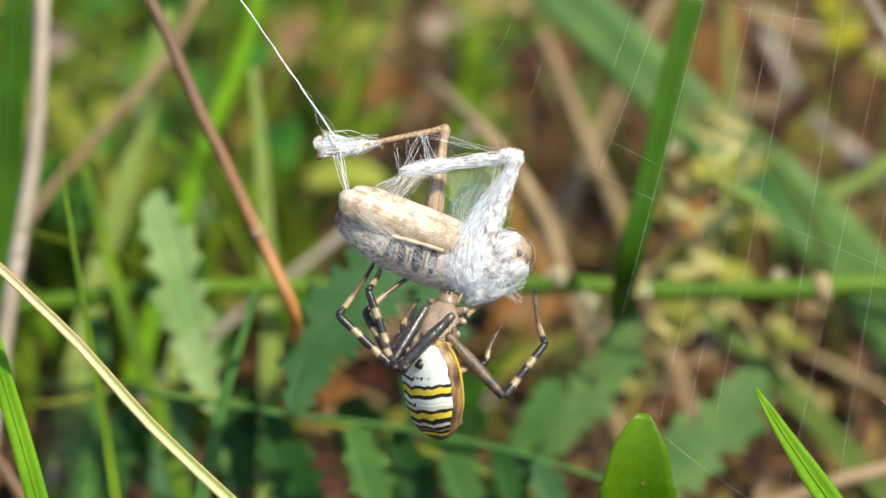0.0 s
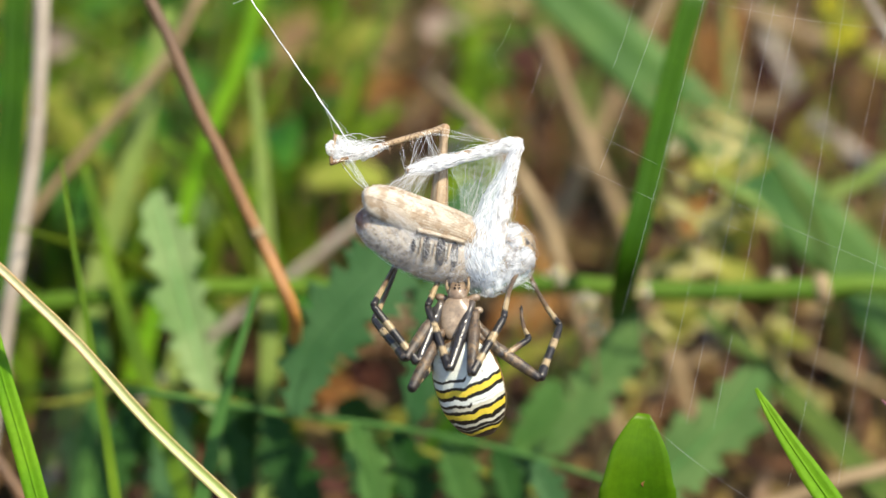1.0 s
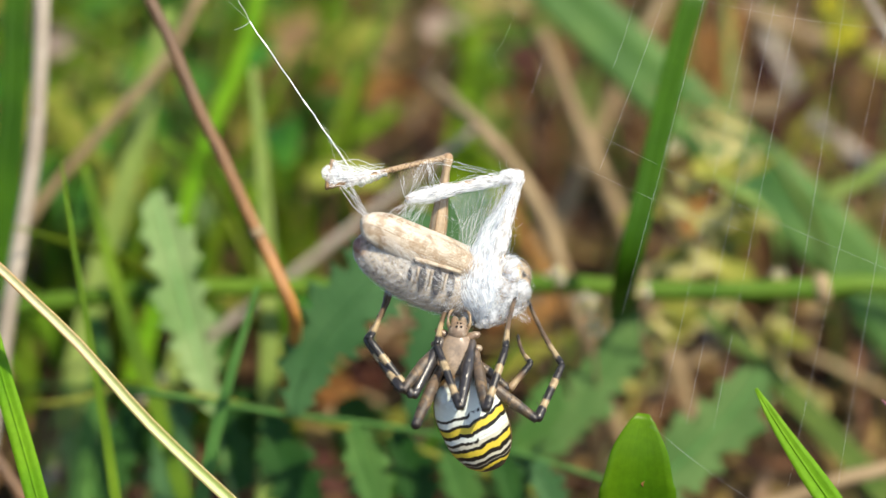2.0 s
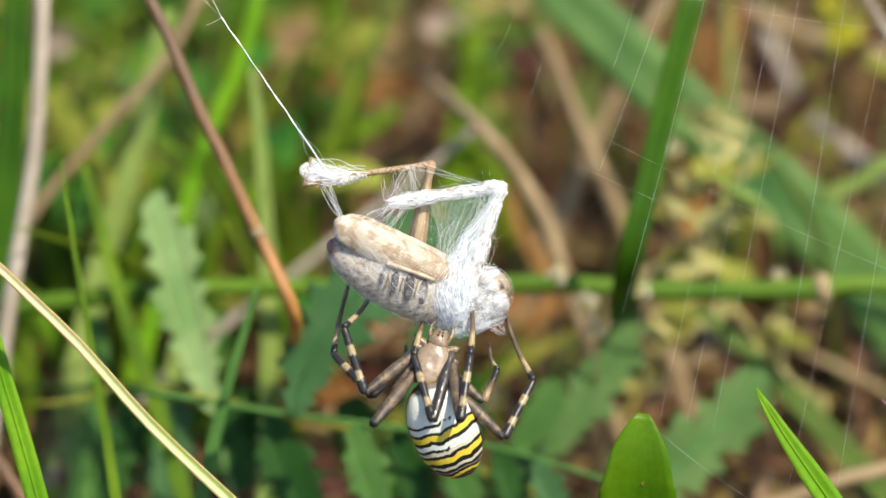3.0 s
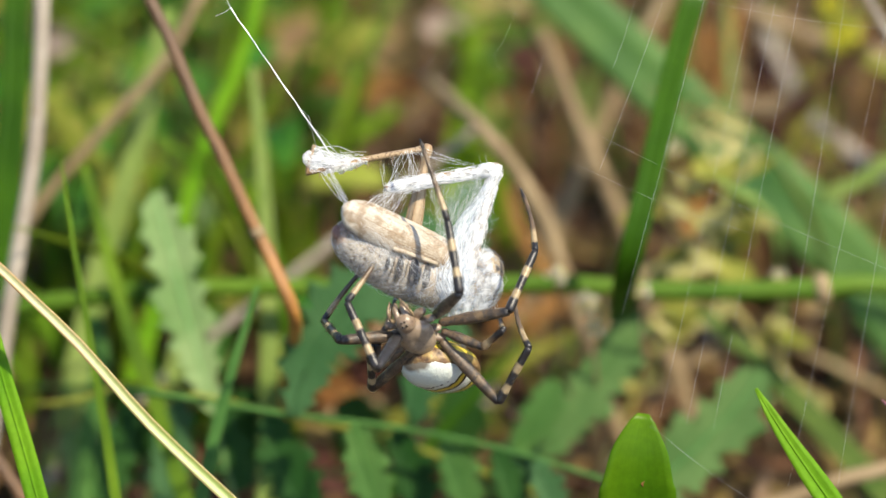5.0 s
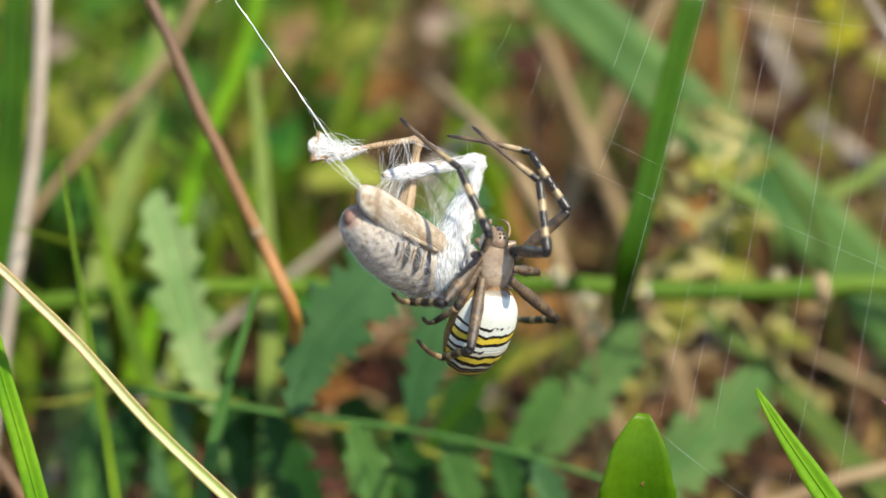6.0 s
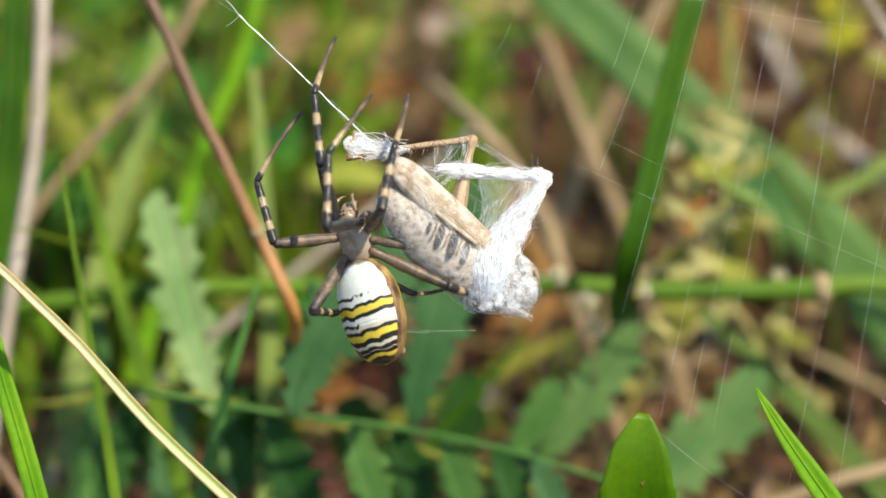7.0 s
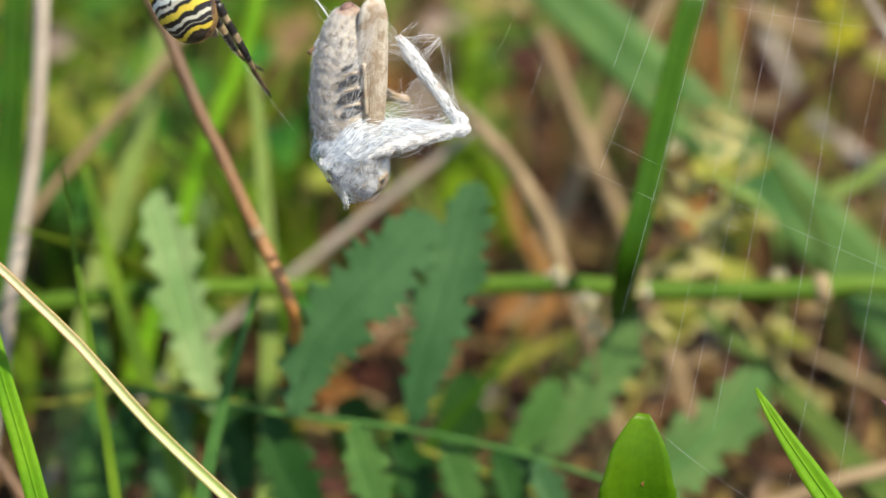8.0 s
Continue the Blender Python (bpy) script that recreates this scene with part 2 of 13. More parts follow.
def tube(line, radius, sides=8, flat=1.0):
    """A round stem along line, closed at both ends. radius(t)."""
    n = len(line)
    tans = tangents(line)
    verts, uvs, faces = [], [], []
    ref = Vector((0.13, 0.31, 0.94))
    if abs(tans[0].dot(ref)) > 0.9:
        ref = Vector((0.9, 0.1, 0.2))
    for i in range(n):
        a = tans[i].cross(ref).normalized()
        b = tans[i].cross(a).normalized()
        ref = ref if abs(tans[i].dot(ref)) < 0.95 else Vector((1, 0, 0))
        r = radius(i / (n - 1))
        for k in range(sides):
            th = 2 * math.pi * k / sides
            verts.append(line[i] + a * (math.cos(th) * r) + b * (math.sin(th) * r * flat))
            uvs.append((abs(2 * k / sides - 1), i / (n - 1)))
    for i in range(n - 1):
        for k in range(sides):
            k2 = (k + 1) % sides
            faces.append((i * sides + k, i * sides + k2, (i + 1) * sides + k2, (i + 1) * sides + k))
    faces.append(tuple(reversed(range(sides))))
    faces.append(tuple((n - 1) * sides + k for k in range(sides)))
    return verts, faces, uvs


def joined(pieces):
    v, f, u = [], [], []
    for a, b, c in pieces:
        o = len(v)
        v += a
        f += [tuple(o + i for i in q) for q in b]
        u += c
    return v, f, u


def taper(w, tip=0.05, base=1.0, belly=0.5):
    """Half width from the first point, a tip, to the last, the base."""
    def f(t):
        return w * (tip + (1 - tip) * min(1.0, t / belly) ** 0.7) * (1 + (base - 1) * max(0.0, (t - belly) / (1 - belly)))
    return f


def add_midrib(ob, line, half, face, mat, cut=1.0):
    """A slender raised rib along the middle of a blade, as a part of it."""
    f = (face if face is not None else FACE).normalized()
    k = max(4, int(len(line) * cut))
    v, fa, u = tube([p + f * 0.00003 for p in line[:k]], lambda t: 0.00006 + half(min(1.0, t * cut)) * 0.07, 5)
    return part("midrib", mesh_from("midrib", v, fa, mat, u), ob)


def blade(name, pts, width, mat, label, category="grass blade", tip=0.05, belly=0.5, fold=0.3, face=None, root=True, curl=0.0, n=36, group="grass blades", rib=True):
    line = spline(rooted(pts) if root else pts, n)
    half = taper(width / 2, tip, 1.0, belly)
    r = ribbon(line, half, face, fold, curl=curl)
    ob = tagged(new(name, mesh_from(name, r[0], r[1], mat, r[2])), label, category, group)
    if rib:
        add_midrib(ob, line, half, face, mat)
    return ob


def stalk(name, pts, width, mat, label, category="grass stem", top=0.7, root=True, knots=(), n=40, group="stems", swell=0.22):
    line = spline(rooted(pts) if root else pts, n)

    def rad(t):
        r = width / 2 * (top + (1 - top) * t)
        for k in knots:
            r += width * swell * math.exp(-((t - k) / 0.012) ** 2)
        return r
    v, f, u = tube(line, rad, 10)
    ob = tagged(new(name, mesh_from(name, v, f, mat, u)), label, category, group)
    for k in knots:
        i = int(k * (n - 1))
        ring = [line[i].lerp(line[i + 1], q) for q in (-0.12, 0.0, 0.15, 0.3)]
        v, f, u = tube(ring, lambda t: rad(k) * (0.95 + (0.05 + 0.9 * swell) * math.sin(math.pi * t)), 10)
        part("node", mesh_from("node", v, f, STRAW, u), ob, "pale swollen stem joint")
    return ob

# ---- ground ----
def build_ground():
    n, size = 90, 3.0
    verts, faces = [], []
    for j in range(n + 1):
        for i in range(n + 1):
            a, b = 2 * i / n - 1, 2 * j / n - 1
            x, y = (size * q * abs(q) + 400 * q ** 31 for q in (a, b))
            y += 0.2
            z = 0.008 * noise.noise((x * 18, y * 18, 0.3)) + 0.004 * noise.noise((x * 60, y * 60, 3.1))
            verts.append((x, y, z - 0.004))
    for j in range(n):
        for i in range(n):
            a = j * (n + 1) + i
            faces.append((a, a + 1, a + n + 2, a + n + 1))
    g = new("ground", mesh_from("ground", verts, faces, SOIL))
    tagged(g, "dark crumbly meadow soil under plant litter", "ground", kind="structure")


build_ground()


def scatter(name, count, area, make, mat, label, category, seed):
    """count small pieces over an area (x0, x1, y0, y1) as one mass."""
    rng = random.Random(seed)
    pieces = []
    for _ in range(count):
        x, y = rng.uniform(area[0], area[1]), rng.uniform(area[2], area[3])
        pieces.append(make(rng, x, y))
    v, f, u = joined(pieces)
    return tagged(new(name, mesh_from(name, v, f, mat, u)), label, category, kind="stuff")


def litter_piece(rng, x, y):
    ang, ln = rng.uniform(0, 6.283), rng.uniform(0.015, 0.06)
    d = Vector((math.cos(ang), math.sin(ang), rng.uniform(-0.1, 0.35)))
    p = Vector((x, y, rng.uniform(0.0, 0.014)))
    q = p + d * ln * 0.5 + Vector((rng.uniform(-1, 1), rng.uniform(-1, 1), rng.uniform(0, 1))) * 0.006
    e = p + d * ln
    e.z = max(e.z * 0.7, 0.001)
    return ribbon(spline((p, q, e), 6), taper(rng.uniform(0.0005, 0.0016), 0.2), Vector((rng.uniform(-.5, .5), rng.uniform(-.5, .5), 1)).normalized(), 0.3, 0.0002, rows=3)


def grass_piece(rng, x, y):
    h = rng.uniform(0.03, 0.085)
    ang = rng.uniform(0, 6.283)
    d = Vector((math.cos(ang), math.sin(ang), 0)) * h * rng.uniform(0.1, 0.8)
    tip = Vector((x, y, 0)) + d + Vector((0, 0, h))
    midp = Vector((x, y, 0)) + d * 0.3 + Vector((0, 0, h * 0.6))
    return ribbon(spline((tip, midp, Vector((x, y, -0.003))), 8), taper(rng.uniform(0.0006, 0.0019), 0.05), FACE + Vector((rng.uniform(-1, 1), rng.uniform(-.3, .3), rng.uniform(-.5, .5))), 0.3, 0.0002, rows=3)


def herb_piece(rng, x, y):
    h = rng.uniform(0.008, 0.05)
    ang = rng.uniform(0, 6.283)
    d = Vector((math.cos(ang), math.sin(ang), rng.uniform(-0.3, 0.6))).normalized()
    p = Vector((x, y, h))
    ln = rng.uniform(0.008, 0.02)
    leaf = ribbon(spline((p, p + d * ln * 0.5 + Vector((0, 0, 0.002)), p + d * ln), 8), lambda t: ln * 0.3 * math.sin(math.pi * min(1, 0.03 + t * 0.97)) ** 0.7, (Vector((0, -0.3, 1)) + Vector((rng.uniform(-.6, .6), rng.uniform(-.6, .6), 0))).normalized(), 0.2, 0.0002, 6, 0.3, rows=5)
    stem = tube(spline((p, Vector((x, y, -0.002)) - d * 0.004), 3), lambda t: 0.0004, 4)
    return joined([leaf, stem])


scatter("dry_litter", 3400, (-0.22, 0.26, 0.03, 0.62), litter_piece, LITTER, "brown dead grass and stalk litter lying on the soil", "litter", 3)
scatter("straw_litter", 620, (-0.02, 0.26, 0.05, 0.6), litter_piece, STRAW, "pale dry straw lying loosely on the soil", "litter", 4)
scatter("grass_sward", 470, (-0.22, -0.02, 0.07, 0.6), grass_piece, GRASS, "short green meadow grass rooted in the soil", "grass", 5)
scatter("grass_sward", 320, (-0.2, 0.25, 0.10, 0.6), grass_piece, GRASS_PALE, "thin short pale green grass among litter", "grass", 6)
scatter("dry_grass", 260, (0.01, 0.25, 0.12, 0.6), grass_piece, LITTER, "standing dry brown grass among litter", "grass", 16)
def wide_sward():
    """Short grass on the ground around the small patch in view."""
    rng = random.Random(31)
    pieces = []
    while len(pieces) < 4200:
        x, y = rng.uniform(-1.4, 1.4), rng.uniform(-1.2, 1.8)
        if abs(x) < 0.27 and -0.25 < y < 0.66:
            continue
        h, ang = rng.uniform(0.03, 0.09), rng.uniform(0, 6.283)
        d = Vector((math.cos(ang), math.sin(ang), 0)) * h * rng.uniform(0.1, 0.8)
        line = spline((Vector((x, y, h)) + d, Vector((x, y, h * 0.6)) + d * 0.3, Vector((x, y, -0.003))), 5)
        pieces.append(ribbon(line, taper(rng.uniform(0.0008, 0.002), 0.05), None, 0.3, 0.0002, rows=3))
    v, f, u = joined(pieces)
    tagged(new("grass_sward", mesh_from("grass_sward", v, f, GRASS, u)), "short green meadow grass all around", "grass", kind="stuff")


wide_sward()
scatter("low_herbs", 560, (-0.2, -0.025, 0.08, 0.6), herb_piece, HERB, "low green meadow herbs with small toothed leaves", "herbs", 7)
scatter("low_herbs", 120, (-0.2, -0.02, 0.12, 0.6), herb_piece, LEAF_YELLOW, "low yellow-green meadow herbs with small toothed leaves", "herbs", 8)

# ---- stems and blades ----
MM = 0.001
stalk("brown_stalk", [(-0.04198, 0.04969, 0.11407), (-0.03805, 0.04576, 0.10726), (-0.03412, 0.04104, 0.09909), (-0.03058, 0.03751, 0.09296), (-0.02704, 0.03357, 0.08615), (-0.02390, 0.03043, 0.08071), (-0.02060, 0.02642, 0.07376), (-0.02374, 0.04501, 0.05396), (-0.02744, 0.06447, 0.03166)], 2.04 * MM, BROWN_STALK, "rust-brown dry plant stalk leaning between green leaves", top=0.85, knots=(0.28,), swell=0.06)
stalk("pale_stalk", [(-0.06038, 0.06858, 0.10678), (-0.06080, 0.06176, 0.09497), (-0.06174, 0.05536, 0.08389), (-0.06345, 0.05025, 0.07503), (-0.06566, 0.04342, 0.06321), (-0.06669, 0.03959, 0.05657)], 2.56 * MM, STRAW_GREY, "pale grey dry grass stem standing upright", top=0.9, knots=(0.5,))
blade("reddish_blade", [(-0.05440, -0.00230, 0.10201), (-0.04850, -0.00509, 0.09718), (-0.04226, -0.00811, 0.09195), (-0.03504, -0.01218, 0.08491), (-0.02979, -0.01477, 0.08042), (-0.02487, -0.01707, 0.07644), (-0.02257, -0.01815, 0.07456)], 1.64 * MM, REDDISH, "pale green grass blade with a reddish edge", tip=0.6, fold=0.5, rib=False)
blade("grass_blade", [(-0.05134, 0.03029, 0.09646), (-0.05066, 0.02770, 0.09199), (-0.04959, 0.02429, 0.08607), (-0.04823, 0.02049, 0.07949), (-0.04701, 0.01669, 0.07291), (-0.04549, 0.01251, 0.06568), (-0.04413, 0.00796, 0.05778), (-0.04344, 0.00568, 0.05384)], 1.59 * MM, GRASS, "slender upright green grass blade", tip=0.1)
blade("grass_blade", [(-0.07033, 0.09171, 0.09885), (-0.07070, 0.08285, 0.08351), (-0.07182, 0.07586, 0.07139), (-0.07359, 0.06980, 0.06089), (-0.07499, 0.06560, 0.05362)], 5.41 * MM, GRASS_DEEP, "broad deep green grass blade standing upright", tip=0.8)
blade("grass_blade", [(-0.05551, 0.00111, 0.08993), (-0.05346, -0.00266, 0.08339), (-0.05119, -0.00644, 0.07685), (-0.04927, -0.00993, 0.07079), (-0.04797, -0.01227, 0.06675)], 3.16 * MM, GRASS_VIVID, "bright green grass blade standing upright", tip=0.7, fold=0.2)
blade("grass_blade", [(-0.05449, 0.05672, 0.08224), (-0.05191, 0.05156, 0.07331), (-0.04830, 0.04512, 0.06214), (-0.04572, 0.04125, 0.05544), (-0.04400, 0.03910, 0.05172), (-0.04246, 0.03652, 0.04726)], 2.66 * MM, GRASS, "bright green grass blade beside a serrated leaf", tip=0.5)
blade("grass_blade", [(-0.04837, 0.10764, 0.08644), (-0.05077, 0.10314, 0.07865), (-0.05386, 0.09615, 0.06653), (-0.05766, 0.08965, 0.05528), (-0.06036, 0.08515, 0.04749), (-0.06236, 0.08066, 0.03970)], 4.60 * MM, GRASS_PALE, "pale green grass blade leaning sideways", tip=0.6)
blade("grass_blade", [(-0.03111, 0.10069, 0.09440), (-0.03362, 0.09538, 0.08520), (-0.03796, 0.09007, 0.07600), (-0.04193, 0.08475, 0.06680), (-0.04463, 0.08016, 0.05885), (-0.04676, 0.07654, 0.05257)], 3.19 * MM, GRASS_VIVID, "bright green grass blade leaning sideways", tip=0.6)
blade("grass_blade", [(-0.03078, 0.07965, 0.08797), (-0.02941, 0.07233, 0.07527), (-0.02849, 0.06500, 0.06258), (-0.02803, 0.05859, 0.05147), (-0.02821, 0.05309, 0.04195)], 3.30 * MM, GRASS_PALE, "pale green upright grass blade", tip=0.35)
blade("grass_blade", [(-0.04502, 0.07606, 0.05174), (-0.04463, 0.07219, 0.04504), (-0.04560, 0.06833, 0.03835), (-0.04714, 0.06350, 0.02999)], 3.28 * MM, GRASS_PALE, "short pale blade behind a serrated leaf", tip=0.5)
blade("grass_blade", [(-0.05670, 0.05950, 0.05306), (-0.05551, 0.05584, 0.04671), (-0.05716, 0.05034, 0.03719), (-0.05899, 0.04393, 0.02609)], 4.03 * MM, LEAF_MID, "grey-green blade low among the herbs", tip=0.6)
blade("grass_blade", [(-0.05912, 0.13659, 0.05658), (-0.06218, 0.12923, 0.04383), (-0.06252, 0.12243, 0.03206), (-0.06161, 0.11790, 0.02421)], 6.80 * MM, LEAF_YELLOW, "yellow-green blade in the sun further back", tip=0.4)
blade("grass_blade", [(-0.02568, 0.02781, 0.07816), (-0.02763, 0.02448, 0.07240), (-0.02998, 0.02056, 0.06562), (-0.03194, 0.01665, 0.05884), (-0.03343, 0.01305, 0.05260), (-0.03437, 0.01078, 0.04867)], 2.58 * MM, LEAF_MID, "grey-green grass blade leaning between leaves", tip=0.2)
blade("tall_blade", [(0.03781, 0.06333, 0.10969), (0.03448, 0.05750, 0.09959), (0.03198, 0.05209, 0.09022), (0.02973, 0.04709, 0.08156), (0.02765, 0.04293, 0.07435), (0.02758, 0.04959, 0.06190), (0.03160, 0.08499, 0.02720), (0.03648, 0.12880, -0.01691)], 3.75 * MM, GRASS_DEEP, "tall green grass blade with a ridge along it", tip=0.95)
blade("wide_blade", [(0.01581, 0.13591, 0.08541), (0.02880, 0.12996, 0.07510), (0.04341, 0.12292, 0.06291), (0.05911, 0.11589, 0.05072), (0.07210, 0.10993, 0.04041), (0.08185, 0.10452, 0.03103), (0.09051, 0.09856, 0.02072)], 12.77 * MM, GRASS_WIDE, "broad arching pale green grass leaf with brown flecks", tip=0.75, fold=0.15)
blade("grass_blade", [(0.04282, 0.06868, 0.04895), (0.05184, 0.06464, 0.04196), (0.06038, 0.06037, 0.03456), (0.06797, 0.05633, 0.02757), (0.07462, 0.05277, 0.02141)], 4.37 * MM, GRASS_OLIVE, "green grass blade lying across the litter", tip=0.4)
blade("grass_blade", [(0.03746, -0.00575, 0.08404), (0.04003, -0.00792, 0.08029), (0.04335, -0.01039, 0.07601), (0.04639, -0.01258, 0.07221), (0.04842, -0.01427, 0.06928)], 2.98 * MM, GRASS_VIVID, "bright green pointed grass blade tip", tip=0.12, belly=0.13)
stalk("meadow_grass", [(-0.07356, 0.05394, 0.05742), (-0.06463, 0.05447, 0.05835), (-0.05214, 0.05527, 0.05974), (-0.04053, 0.05577, 0.06059), (-0.01643, 0.05585, 0.06074), (0.00589, 0.05603, 0.06105), (0.01928, 0.05612, 0.06121), (0.03267, 0.05563, 0.06036), (0.04607, 0.05559, 0.06028), (0.05946, 0.05572, 0.06051), (0.07285, 0.05527, 0.05974)], 3.04 * MM, GRASS_STEM, "thick green grass stem running level through the herbs", top=1.0, knots=(0.33, 0.62))
stalk("dry_stem", [(-0.04025, 0.09550, 0.09540), (-0.04642, 0.08956, 0.08513), (-0.05402, 0.08529, 0.07773), (-0.06209, 0.08078, 0.06991), (-0.06778, 0.07736, 0.06400), (-0.07348, 0.07319, 0.05676)], 2.56 * MM, STRAW, "dry beige grass stem leaning sideways")
stalk("dry_stem", [(0.01823, 0.12450, 0.07563), (0.02302, 0.11890, 0.06594), (0.02729, 0.11368, 0.05689), (0.03134, 0.10931, 0.04932), (0.03368, 0.10611, 0.04378)], 4.05 * MM, STRAW, "thick dry beige stem in the litter")
stalk("dry_stem", [(-0.00264, 0.12913, 0.06365), (0.00638, 0.08833, 0.07299), (0.01265, 0.08451, 0.06638), (0.01749, 0.08041, 0.05927), (0.02009, 0.07654, 0.05257)], 3.19 * MM, STRAW, "dry beige stem bent over the litter")
stalk("dry_stem", [(0.00720, 0.09790, 0.06956), (-0.00040, 0.09475, 0.06411), (-0.00839, 0.09165, 0.05874), (-0.01839, 0.08765, 0.05182), (-0.02638, 0.08445, 0.04628), (-0.03837, 0.07991, 0.03840), (-0.05037, 0.07466, 0.02932)], 2.20 * MM, STRAW_GREY, "grey dry stem leaning behind the leaves")
stalk("dry_stem", [(0.07457, 0.21198, 0.04716), (0.08048, 0.19392, 0.03589), (0.08304, 0.17019, 0.03477), (0.08586, 0.14894, 0.03797), (0.09666, 0.14462, 0.03049)], 5.04 * MM, STRAW_GREY, "pale grey dry stem across the litter")
stalk("dry_stem", [(0.04792, 0.15794, 0.07357), (0.04267, 0.15328, 0.06549), (0.03801, 0.14862, 0.05741), (0.03393, 0.14395, 0.04933)], 4.20 * MM, STRAW, "short dry beige stem behind a broad blade")
stalk("dry_stem", [(0.06620, 0.08180, 0.10169), (0.06907, 0.07919, 0.09717), (0.07249, 0.07641, 0.09234)], 1.98 * MM, STRAW_GREY, "thin bleached stem over the litter")
stalk("dry_stem", [(0.06421, 0.17379, 0.06100), (0.06200, 0.16824, 0.05140), (0.05891, 0.16146, 0.03966)], 4.93 * MM, BROWN_TWIG, "red-brown stalk standing in the litter")
stalk("dry_stem", [(-0.06562, 0.02473, 0.05283), (-0.06235, 0.02228, 0.04859), (-0.05909, 0.01983, 0.04435)], 2.45 * MM, BROWN_STALK, "orange-brown dry stalk near the soil")
stalk("dry_stem", [(0.07067, 0.03546, 0.04142), (0.06028, 0.03416, 0.03917), (0.05249, 0.03273, 0.03670)], 3.29 * MM, STRAW, "dull brown stem close to the soil")
stalk("dry_stem", [(-0.06301, 0.04169, 0.04821), (-0.05708, 0.04196, 0.04867), (-0.05184, 0.04283, 0.05018), (-0.04704, 0.04335, 0.05109), (-0.04224, 0.04283, 0.05018)], 1.13 * MM, LEAF_YELLOW, "thin yellowed runner above the soil")
stalk("dry_stem", [(0.05316, 0.12122, 0.00996), (0.06366, 0.12005, 0.00794), (0.05433, 0.11539, -0.00014), (0.04734, 0.11131, -0.00721)], 3.96 * MM, STRAW_GREY, "grey bent stem lying in the litter", root=False)
stalk("dry_stem", [(0.04202, 0.11450, 0.01833), (0.04485, 0.10997, 0.01048), (0.04712, 0.10431, 0.00067), (0.04598, 0.09978, -0.00717)], 4.53 * MM, STRAW, "dry beige stem in the shaded litter")
stalk("dry_stem", [(0.05666, 0.12064, 0.00895), (0.04967, 0.11597, 0.00087), (0.05200, 0.11014, -0.00923)], 3.96 * MM, BROWN_TWIG, "brown curved stalk in the litter")
blade("broad_leaf", [(-0.07651, 0.12803, 0.06175), (-0.07211, 0.12363, 0.05414), (-0.06804, 0.11978, 0.04747), (-0.06530, 0.11484, 0.03890)], 8.57 * MM, LEAF_YELLOW, "broad yellow-green leaf glowing in the sun", tip=0.5, fold=0.1)
blade("broad_leaf", [(-0.08540, 0.12045, 0.02863), (-0.07860, 0.12243, 0.03206), (-0.07181, 0.12272, 0.03255), (-0.06558, 0.12130, 0.03010)], 6.80 * MM, LEAF_YELLOW, "yellow-green leaf lying over the herbs", tip=0.4, fold=0.1)
blade("grass_blade", [(-0.08966, 0.15037, 0.06044), (-0.08616, 0.14628, 0.05337), (-0.08441, 0.14220, 0.04630)], 4.90 * MM, LEAF_YELLOW, "yellowing grass blade in the sun", tip=0.4)
blade("grass_blade", [(0.01214, 0.05488, 0.05105), (0.00707, 0.05171, 0.04556), (0.00127, 0.04863, 0.04022), (-0.00308, 0.04609, 0.03583)], 2.54 * MM, GRASS_DEEP, "deep green grass blade leaning between leaves", tip=0.25)
blade("grass_blade", [(0.06656, 0.09105, 0.05770), (0.07355, 0.09255, 0.06030), (0.08155, 0.09385, 0.06255)], 4.20 * MM, GRASS_PALE, "pale green blade over dry stems", tip=0.5)
blade("grass_blade", [(0.08109, 0.14282, 0.06737), (0.08619, 0.13999, 0.06247), (0.09242, 0.13886, 0.06050)], 4.98 * MM, LEAF_YELLOW, "yellow-green blade beside a flower", tip=0.4)
stalk("dry_stem", [(0.06606, 0.17317, 0.05994), (0.07592, 0.17101, 0.05620), (0.08332, 0.16978, 0.05407)], 6.16 * MM, STRAW, "thick pale dead stem over the litter")
stalk("dry_stem", [(0.06237, 0.16300, 0.04233), (0.06976, 0.16238, 0.04126), (0.07469, 0.16269, 0.04179)], 4.93 * MM, STRAW, "pale dead stem lying over the litter", root=False)
stalk("dry_stem", [(0.07387, 0.15062, 0.04087), (0.07531, 0.14702, 0.03464), (0.07627, 0.14222, 0.02634)], 5.28 * MM, STRAW, "thick bleached stem stub in the litter")
stalk("dry_stem", [(0.07871, 0.10604, 0.02367), (0.08201, 0.10274, 0.01796), (0.08618, 0.09835, 0.01034)], 5.06 * MM, STRAW, "dry straw stem in the corner of the litter")


def toothed_leaf(name, pts, width, mat, label, teeth=11, depth=0.4, face=None, parent=None, n=150, base=0.0):
    whole = pts if parent is not None else rooted(pts)
    line = spline(whole, n if parent is not None else 2 * n)
    span = [sum((Vector(q) - Vector(p)).length for p, q in zip(w, w[1:])) for w in (pts, whole)]
    p = min(1.0, 1.12 * span[0] / span[1])      # the share that is leaf; the rest is its thin stalk
    teeth = teeth / p

    def half(t):
        return width / 2 * max(0.05 + 0.95 * math.sin(math.pi * min(1, max(0.0, t / p)) ** 0.75) ** 0.6 if t < p else 0.05, base * t, 0.07)
    r = ribbon(line, half, face, 0.2, 0.0002, teeth, depth, rows=9)
    me = mesh_from(name, r[0], r[1], mat, r[2])
    ob = tagged(new(name, me), label, "leaf", "toothed leaves") if parent is None else part(name, me, parent, label)
    if parent is None:
        add_midrib(ob, line, half, face, mat)
    return ob


